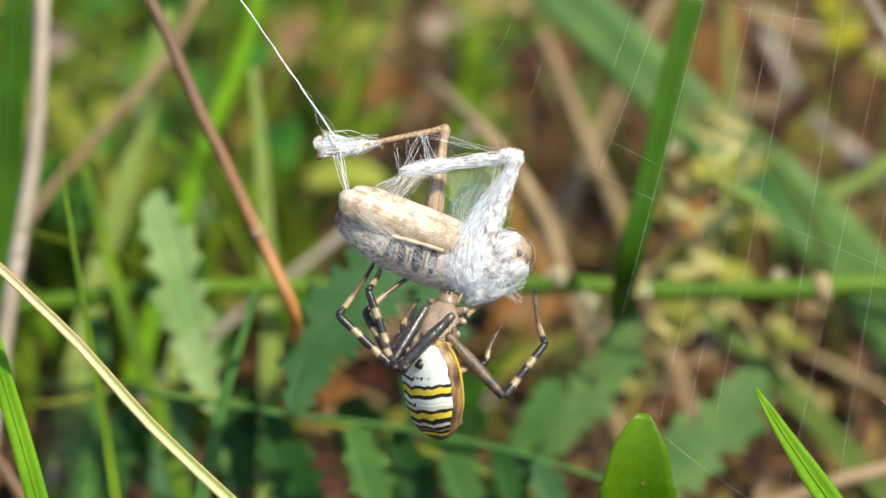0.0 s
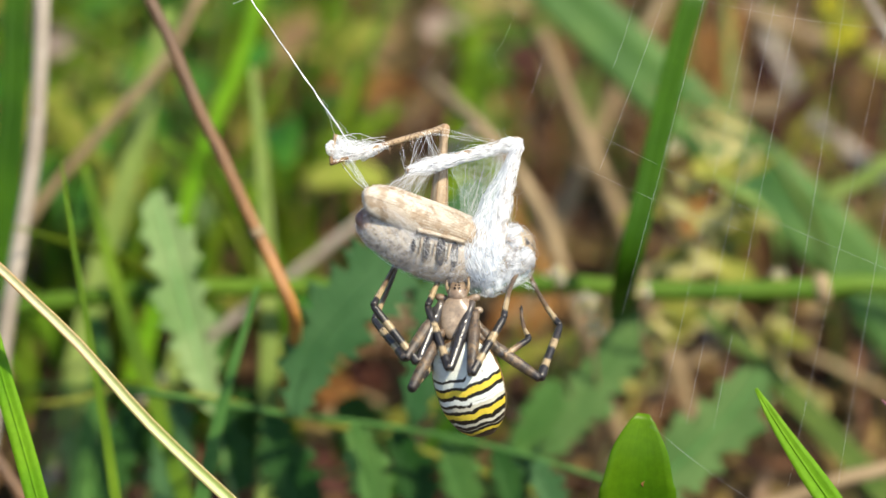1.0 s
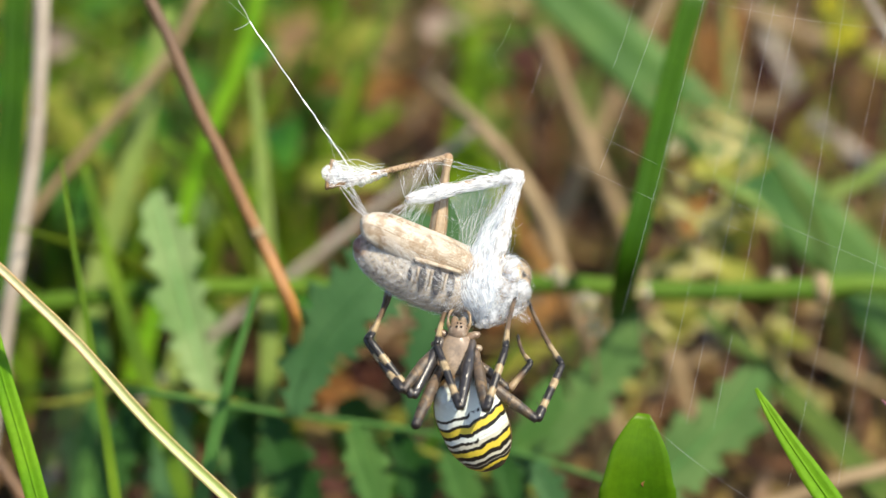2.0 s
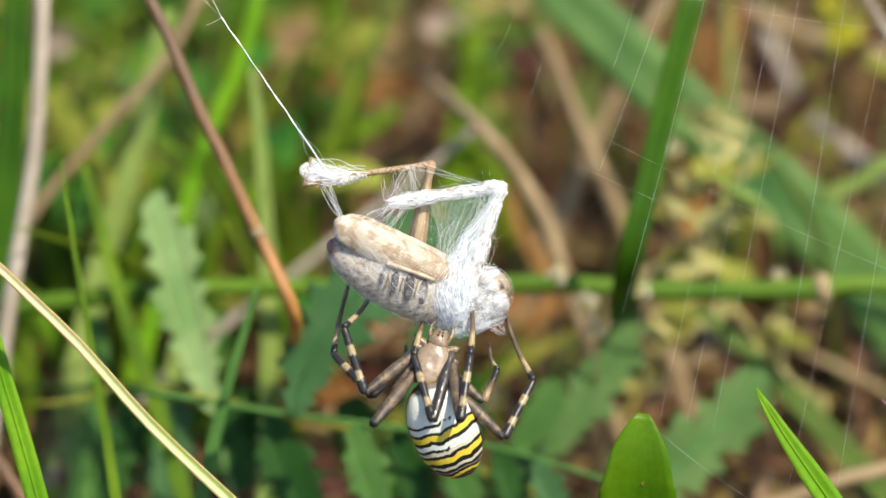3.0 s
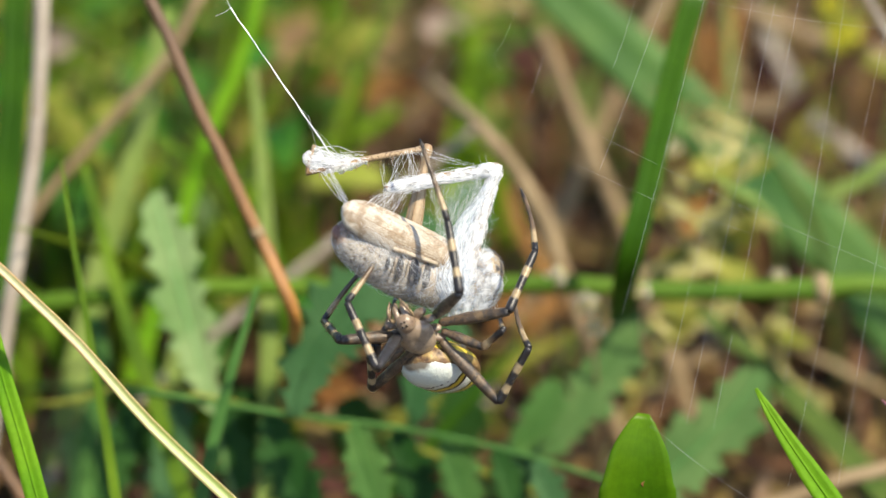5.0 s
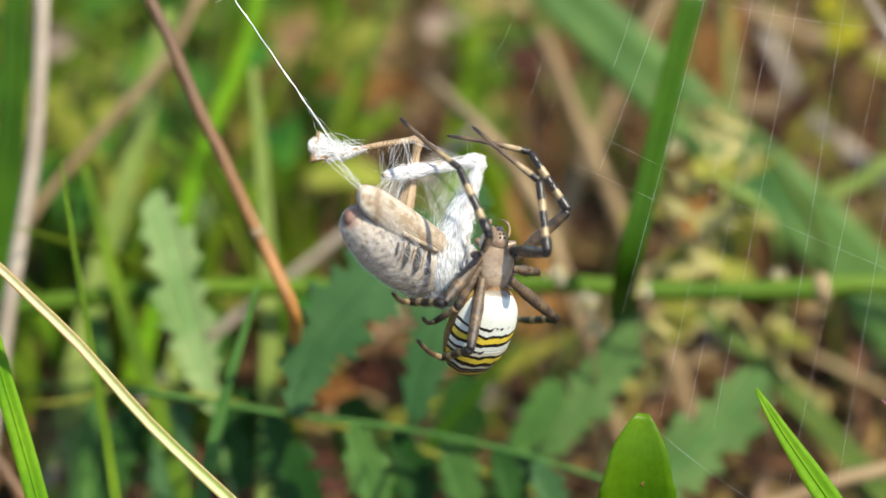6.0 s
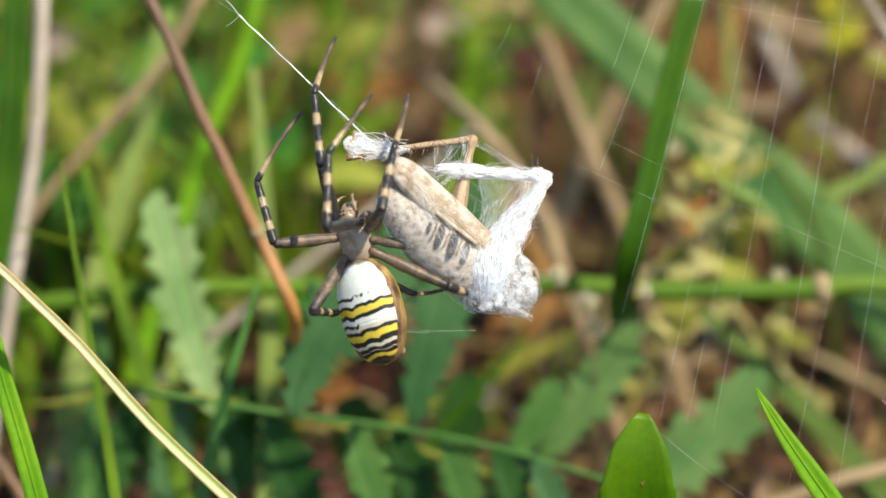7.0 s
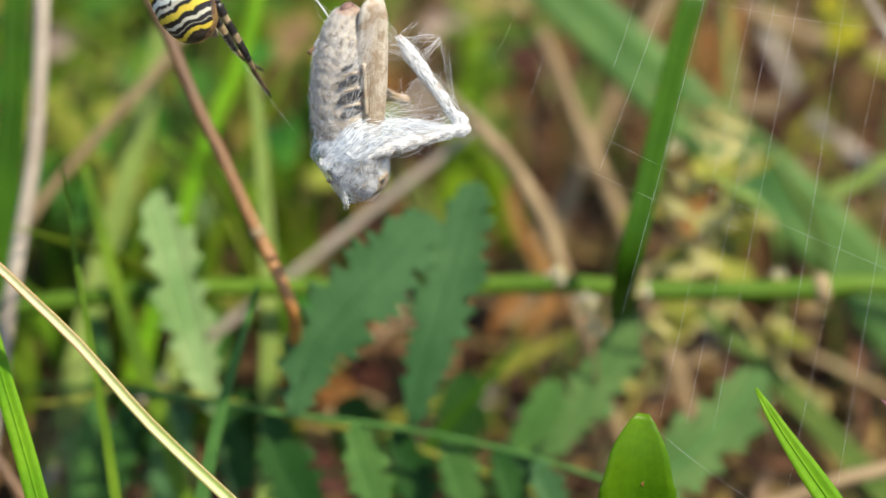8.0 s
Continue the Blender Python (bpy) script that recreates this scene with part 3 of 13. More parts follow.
def pinnate_leaf(name, rachis, width, leaflets, label):
    v, f, u = tube(spline(rooted(rachis), 40), lambda t: width / 2 * (0.6 + 0.4 * t), 8)
    ob = tagged(new(name, mesh_from(name, v, f, LEAF_MID, u)), label, "leaf", "pinnate leaves")
    for pts, w, m, teeth in leaflets:
        lf = toothed_leaf("leaflet", pts, w, m, "", parent=ob, teeth=teeth)
        line = spline(pts, 16)
        v, f, u = tube([p + FACE * 0.0001 for p in line], lambda t: 0.0001 + 0.00022 * t, 5)
        part("midrib", mesh_from("midrib", v, f, m, u), lf)
    return ob


pinnate_leaf("pinnate_leaf", [(0.02528, 0.02443, 0.04631), (0.02280, 0.02484, 0.04702), (0.01371, 0.02624, 0.04946), (0.00545, 0.02732, 0.05132), (-0.00694, 0.02852, 0.05339), (-0.02181, 0.02943, 0.05497), (-0.03172, 0.03021, 0.05633), (-0.04246, 0.03104, 0.05776), (-0.05522, 0.04942, 0.04561)], 1.40 * MM, [
    ([(-0.00156, 0.04321, 0.08085), (-0.00691, 0.04013, 0.07550), (-0.01349, 0.03663, 0.06945), (-0.01909, 0.03293, 0.06303), (-0.02189, 0.02840, 0.05519)], 13.82 * MM, LEAF_BLUE, 13),
    ([(0.00520, 0.05003, 0.08265), (0.00319, 0.04675, 0.07698), (0.00101, 0.04256, 0.06971), (-0.00118, 0.03878, 0.06317), (-0.00302, 0.03542, 0.05735), (-0.00470, 0.03177, 0.05103)], 11.08 * MM, LEAF_BLUE, 14),
    ([(-0.01981, 0.02556, 0.04027), (-0.02216, 0.02787, 0.04427), (-0.02426, 0.03039, 0.04863), (-0.02594, 0.03299, 0.05314)], 9.91 * MM, LEAF_SHADED, 8),
    ([(-0.03090, 0.03497, 0.03658), (-0.03220, 0.03716, 0.04035), (-0.03351, 0.03934, 0.04413), (-0.03421, 0.04169, 0.04821)], 7.85 * MM, LEAF_SHADED, 8),
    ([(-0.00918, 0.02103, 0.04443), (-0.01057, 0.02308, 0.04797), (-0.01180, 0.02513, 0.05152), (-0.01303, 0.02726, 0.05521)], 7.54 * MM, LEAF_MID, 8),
    ([(-0.00333, 0.02871, 0.03773), (-0.00418, 0.03106, 0.04179), (-0.00588, 0.03319, 0.04549), (-0.00716, 0.03502, 0.04866)], 8.19 * MM, LEAF_SHADED, 9),
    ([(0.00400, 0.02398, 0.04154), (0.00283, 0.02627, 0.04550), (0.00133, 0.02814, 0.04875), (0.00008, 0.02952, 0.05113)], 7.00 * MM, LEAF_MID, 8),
    ([(0.01082, 0.02240, 0.04280), (0.01000, 0.02426, 0.04602), (0.00876, 0.02571, 0.04853), (0.00752, 0.02707, 0.05089)], 5.78 * MM, LEAF_SHADED, 8),
    ([(0.01647, 0.02083, 0.04407), (0.01565, 0.02226, 0.04656), (0.01442, 0.02349, 0.04868), (0.01360, 0.02464, 0.05067)], 5.74 * MM, LEAF_BLUE, 8),
    ([(0.03117, 0.05764, 0.05584), (0.02845, 0.05447, 0.05035), (0.02410, 0.05107, 0.04446), (0.01912, 0.04768, 0.03858), (0.01549, 0.04555, 0.03489)], 10.15 * MM, LEAF_SOFT, 9),
    ([(0.01754, 0.04361, 0.05154), (0.01580, 0.04152, 0.04791), (0.01318, 0.03934, 0.04413), (0.01056, 0.03803, 0.04187)], 7.51 * MM, LEAF_MID, 9),
    ([(-0.05441, 0.04370, 0.02569), (-0.05396, 0.04668, 0.03085), (-0.05212, 0.04988, 0.03640), (-0.04983, 0.05318, 0.04211)], 8.24 * MM, LEAF_SHADED, 8),
    ([(-0.04321, 0.03818, 0.03013), (-0.04321, 0.04063, 0.03438), (-0.04232, 0.04376, 0.03979), (-0.04142, 0.04711, 0.04559)], 8.57 * MM, LEAF_BLUE, 8),
], "feathery green leaf with deeply toothed leaflets")
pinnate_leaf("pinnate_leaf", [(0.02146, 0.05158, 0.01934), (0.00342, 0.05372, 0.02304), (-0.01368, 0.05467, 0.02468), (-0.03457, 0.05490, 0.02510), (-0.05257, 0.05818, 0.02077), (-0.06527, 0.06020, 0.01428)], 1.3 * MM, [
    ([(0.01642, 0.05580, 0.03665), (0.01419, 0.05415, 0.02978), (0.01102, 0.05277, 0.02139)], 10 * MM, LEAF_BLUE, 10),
    ([(0.00426, 0.05741, 0.04343), (0.00289, 0.05533, 0.03584), (0.00152, 0.05395, 0.02345)], 11 * MM, LEAF_SHADED, 12),
    ([(-0.01519, 0.05555, 0.04022), (-0.01344, 0.05393, 0.03342), (-0.01273, 0.05467, 0.02468)], 12 * MM, LEAF_SHADED, 10),
    ([(-0.03279, 0.05602, 0.04102), (-0.03070, 0.05440, 0.03422), (-0.02887, 0.05490, 0.02510)], 12 * MM, LEAF_SHADED, 10),
    ([(-0.04924, 0.05744, 0.03548), (-0.04722, 0.05623, 0.02940), (-0.04437, 0.05627, 0.02345)], 10 * MM, LEAF_SHADED, 10),
    ([(-0.06328, 0.05928, 0.03067), (-0.06084, 0.05850, 0.02533), (-0.05780, 0.05929, 0.01869)], 9 * MM, LEAF_SAGE, 9),
], "shaded dark green feathery leaf close to the soil")
toothed_leaf("toothed_leaf", [(-0.04468, 0.05810, 0.07663), (-0.04259, 0.05439, 0.07021), (-0.04050, 0.05025, 0.06303), (-0.03831, 0.04632, 0.05623), (-0.03631, 0.04239, 0.04942)], 10.30 * MM, LEAF_SAGE, "sage green upright leaf with toothed edges", teeth=9, depth=0.5)
toothed_leaf("toothed_leaf", [(0.04996, 0.04685, 0.05114), (0.04511, 0.04354, 0.04541), (0.03981, 0.04089, 0.04082), (0.03407, 0.03824, 0.03623), (0.02966, 0.03559, 0.03165)], 12.80 * MM, LEAF_SOFT, "soft green toothed leaf over the litter", teeth=9, depth=0.45)
toothed_leaf("dead_leaf", [(-0.02318, 0.19859, 0.04396), (-0.01652, 0.19819, 0.04327), (-0.01053, 0.19779, 0.04258)], 8.26 * MM, LEAF_TAN, "tan withered leaf lying in the litter", teeth=5)
toothed_leaf("dead_leaf", [(-0.00507, 0.18981, 0.04877), (0.00013, 0.19027, 0.04955), (0.00533, 0.18981, 0.04877)], 7.53 * MM, LEAF_PINKISH, "pale pinkish dead leaf in the litter", teeth=5)
toothed_leaf("dead_leaf", [(-0.03134, 0.21088, 0.02526), (-0.02015, 0.20983, 0.02344), (-0.00895, 0.21018, 0.02405)], 8.39 * MM, DEAD_LEAF, "long rust-brown dead leaf in the litter", teeth=5)
toothed_leaf("dead_leaf", [(0.01612, 0.19792, 0.04281), (0.02012, 0.19559, 0.03877), (0.02212, 0.19326, 0.03473)], 8.26 * MM, LEAF_WINE, "dark wine-red dead leaf in the litter", teeth=5)
toothed_leaf("dead_leaf", [(0.00492, 0.21130, 0.04598), (0.01175, 0.21184, 0.04692), (0.01994, 0.21116, 0.04574)], 6.28 * MM, LEAF_CREAM, "yellowed dead leaf in the litter", teeth=5)
toothed_leaf("dead_leaf", [(0.01483, 0.21228, 0.02768), (0.01623, 0.20808, 0.02041), (0.01343, 0.20459, 0.01435)], 9.79 * MM, DEAD_LEAF, "curled brown dead leaf in the litter", teeth=5)
toothed_leaf("dead_leaf", [(-0.09380, 0.19792, 0.04281), (-0.08914, 0.19739, 0.04189), (-0.08448, 0.19779, 0.04258)], 8.53 * MM, LEAF_PINKISH, "pale pinkish dead leaf among the herbs", teeth=5)
toothed_leaf("dead_leaf", [(-0.04393, 0.21438, 0.03132), (-0.03833, 0.21578, 0.03374), (-0.03204, 0.21718, 0.03616)], 9.79 * MM, LEAF_TAN, "tan withered leaf among the herbs", teeth=5)
toothed_leaf("dead_leaf", [(-0.08659, 0.20310, 0.03178), (-0.07976, 0.20324, 0.03202), (-0.07225, 0.20242, 0.03060)], 8.19 * MM, LEAF_WINE, "dark wine-red dead leaf among the herbs", teeth=5)
toothed_leaf("dead_leaf", [(0.07457, 0.20515, 0.03533), (0.07757, 0.20310, 0.03178), (0.07935, 0.20105, 0.02824)], 8.19 * MM, LEAF_WINE, "dark dead leaf in the litter", teeth=5)
toothed_leaf("dead_leaf", [(0.06532, 0.22791, 0.03474), (0.06747, 0.22218, 0.02482), (0.06388, 0.21716, 0.01614)], 12.89 * MM, DEAD_LEAF, "long rust-brown dead leaf in the litter", teeth=5)
toothed_leaf("dead_leaf", [(0.01055, 0.10604, 0.02367), (0.01605, 0.10687, 0.02510), (0.01935, 0.10604, 0.02367)], 5.50 * MM, LEAF_TAN, "tan withered leaf in the shaded litter", teeth=5)
toothed_leaf("dead_leaf", [(0.00475, 0.08189, 0.02184), (0.00733, 0.08137, 0.02094), (0.01043, 0.08189, 0.02184)], 4.54 * MM, LEAF_PINKISH, "pale dead leaf in the shaded litter", teeth=5)
toothed_leaf("dead_leaf", [(-0.02313, 0.08189, 0.02184), (-0.01900, 0.08163, 0.02139), (-0.01435, 0.08086, 0.02005)], 4.75 * MM, DEAD_LEAF, "curled rust-brown dead leaf under the herbs", teeth=5)
toothed_leaf("dead_leaf", [(-0.01803, 0.10274, 0.01796), (-0.01473, 0.09945, 0.01225), (-0.01363, 0.09670, 0.00749)], 8.79 * MM, LEAF_WINE, "dark dead leaf under the herbs", teeth=5)
toothed_leaf("dead_leaf", [(-0.02538, 0.06866, 0.01893), (-0.02139, 0.06717, 0.01633), (-0.01739, 0.06517, 0.01287)], 7.00 * MM, LEAF_WINE, "curled brown dead leaf under the herbs", teeth=5)
blade("broad_leaf", [(0.00772, 0.18095, 0.05341), (0.00709, 0.17905, 0.05012), (0.00646, 0.17683, 0.04629)], 6.58 * MM, LEAF_LIME, "bright lime green leaf lit through by the sun", "leaf", tip=0.4, fold=0.1)
blade("broad_leaf", [(-0.01035, 0.16269, 0.04179), (-0.01282, 0.16146, 0.03966), (-0.01590, 0.16054, 0.03806)], 4.93 * MM, LEAF_LIME, "bright lime green leaf lit through by the sun", "leaf", tip=0.4, fold=0.1)
blade("broad_leaf", [(-0.00048, 0.14702, 0.03464), (0.00312, 0.14762, 0.03568), (0.00791, 0.14792, 0.03620)], 6.00 * MM, LEAF_LIME, "bright lime green leaf lit through by the sun", "leaf", tip=0.4, fold=0.1)
toothed_leaf("dead_leaf", [(0.01503, 0.10051, 0.03409), (0.01184, 0.09838, 0.03040), (0.00917, 0.09598, 0.02624)], 4.5 * MM, DEAD_LEAF, "curled orange-brown dead leaf in the litter", teeth=6)
toothed_leaf("dead_leaf", [(0.02395, 0.09907, 0.03559), (0.02024, 0.09695, 0.03191), (0.01547, 0.09430, 0.02733)], 4.5 * MM, DEAD_LEAF, "curled orange-brown dead leaf in the litter", teeth=5)
blade("broad_leaf", [(0.02350, 0.08925, 0.03058), (0.01830, 0.08769, 0.02788), (0.01206, 0.08613, 0.02518)], 3.4 * MM, LEAF_YELLOW, "yellowing leaf among shaded herbs", tip=0.4, fold=0.1)
blade("broad_leaf", [(0.01295, 0.12311, 0.04323), (0.01454, 0.11746, 0.03744), (0.01935, 0.11099, 0.03224)], 4.5 * MM, DEAD_LEAF, "long rust-brown dead leaf in the litter", tip=0.3, fold=0.2)
toothed_leaf("dead_leaf", [(-0.02239, 0.07341, 0.02714), (-0.01839, 0.07416, 0.02844), (-0.01440, 0.07266, 0.02585)], 6 * MM, DEAD_LEAF, "curled orange-brown dead leaf under the herbs", teeth=6)


def sprig(name, stem, count, spread, size, mat, label, seed, category="herb", other=None):
    """A thin stem with a loose crowd of small leaves, each its own part."""
    rng = random.Random(seed)
    line = spline(rooted(stem), 24)
    v, f, u = tube(line, lambda t: 0.0004 + 0.0003 * t, 6)
    ob = tagged(new(name, mesh_from(name, v, f, mat, u)), label, category, "sprigs")
    for k in range(count):
        p = line[int(rng.uniform(0, 0.55) * 23)]
        d = Vector((rng.uniform(-1, 1), rng.uniform(-0.5, 0.3), rng.uniform(-0.5, 0.8))).normalized()
        ln = size * rng.uniform(0.7, 1.3)
        q = p + d * spread * rng.uniform(0.5, 1.0)
        pts = (q + Vector((rng.uniform(-1, 1), 0, rng.uniform(-1, 0.4))).normalized() * ln * 0.7, q, p.lerp(q, 0.4), p)
        toothed_leaf("leaflet", pts, ln * rng.uniform(0.22, 0.42), mat if k % 3 else (other or mat), "", teeth=5, parent=ob, n=24, face=(FACE + Vector((rng.uniform(-.6, .6), 0, rng.uniform(-.5, .5)))).normalized())
    return ob


sprig("withered_sprig", [(0.04232, 0.08657, 0.07395), (0.04664, 0.08298, 0.06772), (0.04793, 0.08041, 0.05927), (0.04437, 0.07826, 0.05156)], 24, 0.0062, 0.0095, LEAF_CREAM, "withered cream and yellow-green sprig with curled leaves", 3, other=LEAF_YELLOW)
sprig("withered_sprig", [(0.03827, 0.08041, 0.05927), (0.04291, 0.07972, 0.05408), (0.04663, 0.07901, 0.04884)], 15, 0.0062, 0.0095, LEAF_CREAM, "withered cream and yellow-green sprig close to the stem", 4, other=LEAF_YELLOW)
sprig("green_sprig", [(0.00646, 0.18127, 0.05397), (0.00772, 0.17684, 0.04630), (0.00836, 0.17178, 0.03752)], 14, 0.007, 0.008, GRASS, "small bright green sprig far back", 5)
sprig("green_sprig", [(0.01488, 0.18722, 0.05427), (0.01232, 0.18209, 0.04539), (0.00975, 0.17632, 0.03539)], 12, 0.007, 0.008, HERB, "small green sprig far back", 6)
sprig("withered_sprig", [(0.01663, 0.09758, 0.02901), (0.01229, 0.09165, 0.02274), (0.01011, 0.08577, 0.01656)], 16, 0.006, 0.006, LEAF_YELLOW, "yellowing sprig among shaded leaves", 9)
sprig("green_sprig", [(0.08584, 0.15387, 0.06651), (0.08117, 0.14921, 0.05843), (0.07651, 0.14454, 0.05035)], 14, 0.006, 0.006, LEAF_YELLOW, "yellow-green sprig beside a yellow flower", 10)


def flower(name, at, size, petals, mat, label, tilt=0.3):
    c = Vector(at)
    v, f, u = tube(spline(rooted([c, c + Vector((0.001, 0.002, -0.01))]), 20), lambda t: 0.0004, 6)
    ob = tagged(new(name, mesh_from(name, v, f, GRASS, u)), label, "flower", "flowers")
    for k in range(petals):
        a = 2 * math.pi * k / petals
        d = Vector((math.cos(a), -tilt, math.sin(a))).normalized()
        r = ribbon(spline((c + d * size, c + d * size * 0.5 + FACE * size * 0.15, c), 10), lambda t: size * 0.34 * math.sin(math.pi * (0.12 + 0.86 * t)) ** 0.6, FACE, 0.2, 0.0002)
        part("petal", mesh_from("petal", r[0], r[1], mat, r[2]), ob)
    return ob


flower("yellow_flower", (0.07999, 0.14271, 0.06719), 0.0036, 6, FLOWER_YELLOW, "small bright yellow meadow flower")
flower("yellow_flower", (0.07863, 0.15046, 0.07061), 0.0028, 5, FLOWER_YELLOW, "small bright yellow meadow flower")

def seed_head(at, size, seed, label):
    """A dry umbel: short rays, each with a plump pale seed."""
    rng = random.Random(seed)
    c = Vector(at)
    v, f, u = tube(spline(rooted([c, c + Vector((0.001, 0.002, -0.01))]), 20), lambda t: 0.0003, 6)
    ob = tagged(new("seed_head", mesh_from("seed_head", v, f, STRAW, u)), label, "seed head", "seed heads")
    for k in range(17):
        d = Vector((rng.uniform(-1, 1), rng.uniform(-1, 0.6), rng.uniform(-0.5, 1))).normalized()
        a, b = c + d * size * rng.uniform(0.1, 0.4), c + d * size * rng.uniform(0.7, 1.25)
        w = size * rng.uniform(0.16, 0.30)
        g = tube(spline((a, a.lerp(b, 0.5) + Vector((0, 0, w * 0.4)), b), 7), lambda t: w * (0.15 + math.sin(math.pi * t) ** 0.7), 6)
        part("seed", mesh_from("seed", g[0], g[1], (FLOWER_PALE, LEAF_CREAM)[k % 3 == 2], g[2]), ob)


for at, size, seed, label in (
        ((0.02225, 0.05201, 0.06008), 0.0019, 1, "pale dry seed head on a thin stalk"),
        ((0.02339, 0.04909, 0.05703), 0.0016, 2, "pale dry seed head on a thin stalk"),
        ((0.01746, 0.05156, 0.06530), 0.0017, 3, "pale dry seed head beside the green stem"),
        ((0.03063, 0.05046, 0.06341), 0.0017, 4, "pale dry seed head beside the green stem"),
        ((0.05441, 0.06248, 0.05822), 0.0016, 5, "pale dry seed head beside the green stem"),
        ((0.04057, 0.09515, 0.06480), 0.0022, 6, "faded seed head among withered leaves")):
    seed_head(at, size, seed, label)
blade("pink_petal", [(0.05334, -0.00397, 0.08113), (0.05464, -0.00472, 0.07982), (0.05601, -0.00575, 0.07804)], 1.6 * MM, PINK, "pink flower petal tip", "flower petal", tip=0.1)


def round_leaf():
    line = spline(rooted([(0.02395, -0.00724, 0.08145), (0.02354, -0.00921, 0.07806), (0.02338, -0.01044, 0.07392), (0.02341, -0.01124, 0.06852)]), 90)

    total = sum((q - p).length for p, q in zip(line, line[1:])) / MM

    def half(t):
        return MM * float(np.interp(t * total, (0, 0.6, 2.7, 4.4, 10, 16, 40, total), (0.7, 1.3, 2.5, 3.4, 4.6, 4.8, 1.2, 0.8)))
    r = ribbon(line, half, None, 0.05, 0.0003, curl=0.10, rows=9)
    ob = tagged(new("round_leaf", mesh_from("round_leaf", r[0], r[1], LEAF_BRIGHT, r[2])), "glossy bright green blunt-tipped leaf with a brown speck", "leaf")
    at = line[9] + FACE * 0.0001 + Vector((0.0006, 0, 0))
    r = ribbon(spline((at, at + Vector((0.0003, 0, -0.0004)), at + Vector((0.0004, 0, -0.0007))), 5), lambda t: 0.0003, FACE, 0.1, 0.00005)
    part("brown_speck", mesh_from("brown_speck", r[0], r[1], DEAD_LEAF, r[2]), ob, "small brown damaged speck")


round_leaf()


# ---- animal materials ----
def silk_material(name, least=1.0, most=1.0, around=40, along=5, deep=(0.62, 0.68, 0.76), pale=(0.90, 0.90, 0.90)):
    """White spider silk, bluish sky shade put into its deep colour. Streaks run along v; where it is thin (least below
    1) the thing below shows through.
    """
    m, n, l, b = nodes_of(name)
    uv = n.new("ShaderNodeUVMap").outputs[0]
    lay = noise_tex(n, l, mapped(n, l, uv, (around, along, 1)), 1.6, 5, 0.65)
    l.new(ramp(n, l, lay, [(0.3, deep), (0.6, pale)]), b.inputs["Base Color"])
    b.inputs["Roughness"].default_value = 0.38
    b.inputs["Sheen Weight"].default_value = 0.25
    bump(n, l, lay, 0.35, 0.0002, b)
    if least < 1:
        tr, ms = n.new("ShaderNodeBsdfTransparent"), n.new("ShaderNodeMixShader")
        f = ramp(n, l, lay, [(0.34, (least,) * 3), (0.62, (most,) * 3)])
        l.new(f, ms.inputs[0])
        l.new(tr.outputs[0], ms.inputs[1])
        l.new(b.outputs[0], ms.inputs[2])
        l.new(ms.outputs[0], n["Material Output"].inputs["Surface"])
    return m


def skin_material(name, stops, blotch=None, rough=0.5, noise_scale=900.0, along=0.25, bump_by=0.4, streak=0, cells=None, blotch_at=0.5):
    """Chitin: bands along the part (UV v), mottled, finely rough."""
    m, n, l, b = nodes_of(name)
    uv = n.new("ShaderNodeUVMap").outputs[0]
    obj = n.new("ShaderNodeTexCoord").outputs["Object"]
    sep = n.new("ShaderNodeSeparateXYZ")
    l.new(uv, sep.inputs[0])
    wob = noise_tex(n, l, obj, noise_scale, 3)
    add = n.new("ShaderNodeMath")
    add.operation = "MULTIPLY_ADD"
    l.new(wob, add.inputs[0])
    add.inputs[1].default_value = along * 0.2
    l.new(sep.outputs[1], add.inputs[2])
    sub = n.new("ShaderNodeMath")
    sub.operation = "SUBTRACT"
    l.new(add.outputs[0], sub.inputs[0])
    sub.inputs[1].default_value = along * 0.1
    col = ramp(n, l, sub.outputs[0], stops)
    fine = noise_tex(n, l, obj, noise_scale * 3.0, 4, 0.65)
    if blotch:
        col = mix(n, l, ramp(n, l, noise_tex(n, l, obj, noise_scale * 1.3, 4), [(blotch_at, (0, 0, 0)), (blotch_at + 0.1, (1, 1, 1))]), col, blotch)
    col = mix(n, l, 0.5, col, ramp(n, l, fine, [(0.3, (0.55, 0.55, 0.55)), (0.7, (1.1, 1.1, 1.1))]), "MULTIPLY")
    if cells:
        vor = n.new("ShaderNodeTexVoronoi")
        vor.feature = "DISTANCE_TO_EDGE"
        vor.inputs["Scale"].default_value = 1.0
        l.new(mapped(n, l, uv, cells), vor.inputs["Vector"])
        net = ramp(n, l, vor.outputs["Distance"], [(0.02, (0.50, 0.41, 0.31)), (0.12, (1, 1, 1))])
        col = mix(n, l, ramp(n, l, wob, [(0.38, (0.15,) * 3), (0.6, (0.9,) * 3)]), col, mix(n, l, 1.0, col, net, "MULTIPLY"))
    if streak:
        lines = noise_tex(n, l, mapped(n, l, uv, (streak, 2.5, 1)), 1.5, 4, 0.7)
        col = mix(n, l, 0.6, col, ramp(n, l, lines, [(0.35, (0.62, 0.56, 0.50)), (0.6, (1.08, 1.06, 1.04))]), "MULTIPLY")
    l.new(col, b.inputs["Base Color"])
    b.inputs["Roughness"].default_value = rough
    if rough < 0.33:
        b.inputs["Coat Weight"].default_value = 0.35
        b.inputs["Coat Roughness"].default_value = 0.18
    bump(n, l, fine, bump_by, 0.0003, b)
    return m


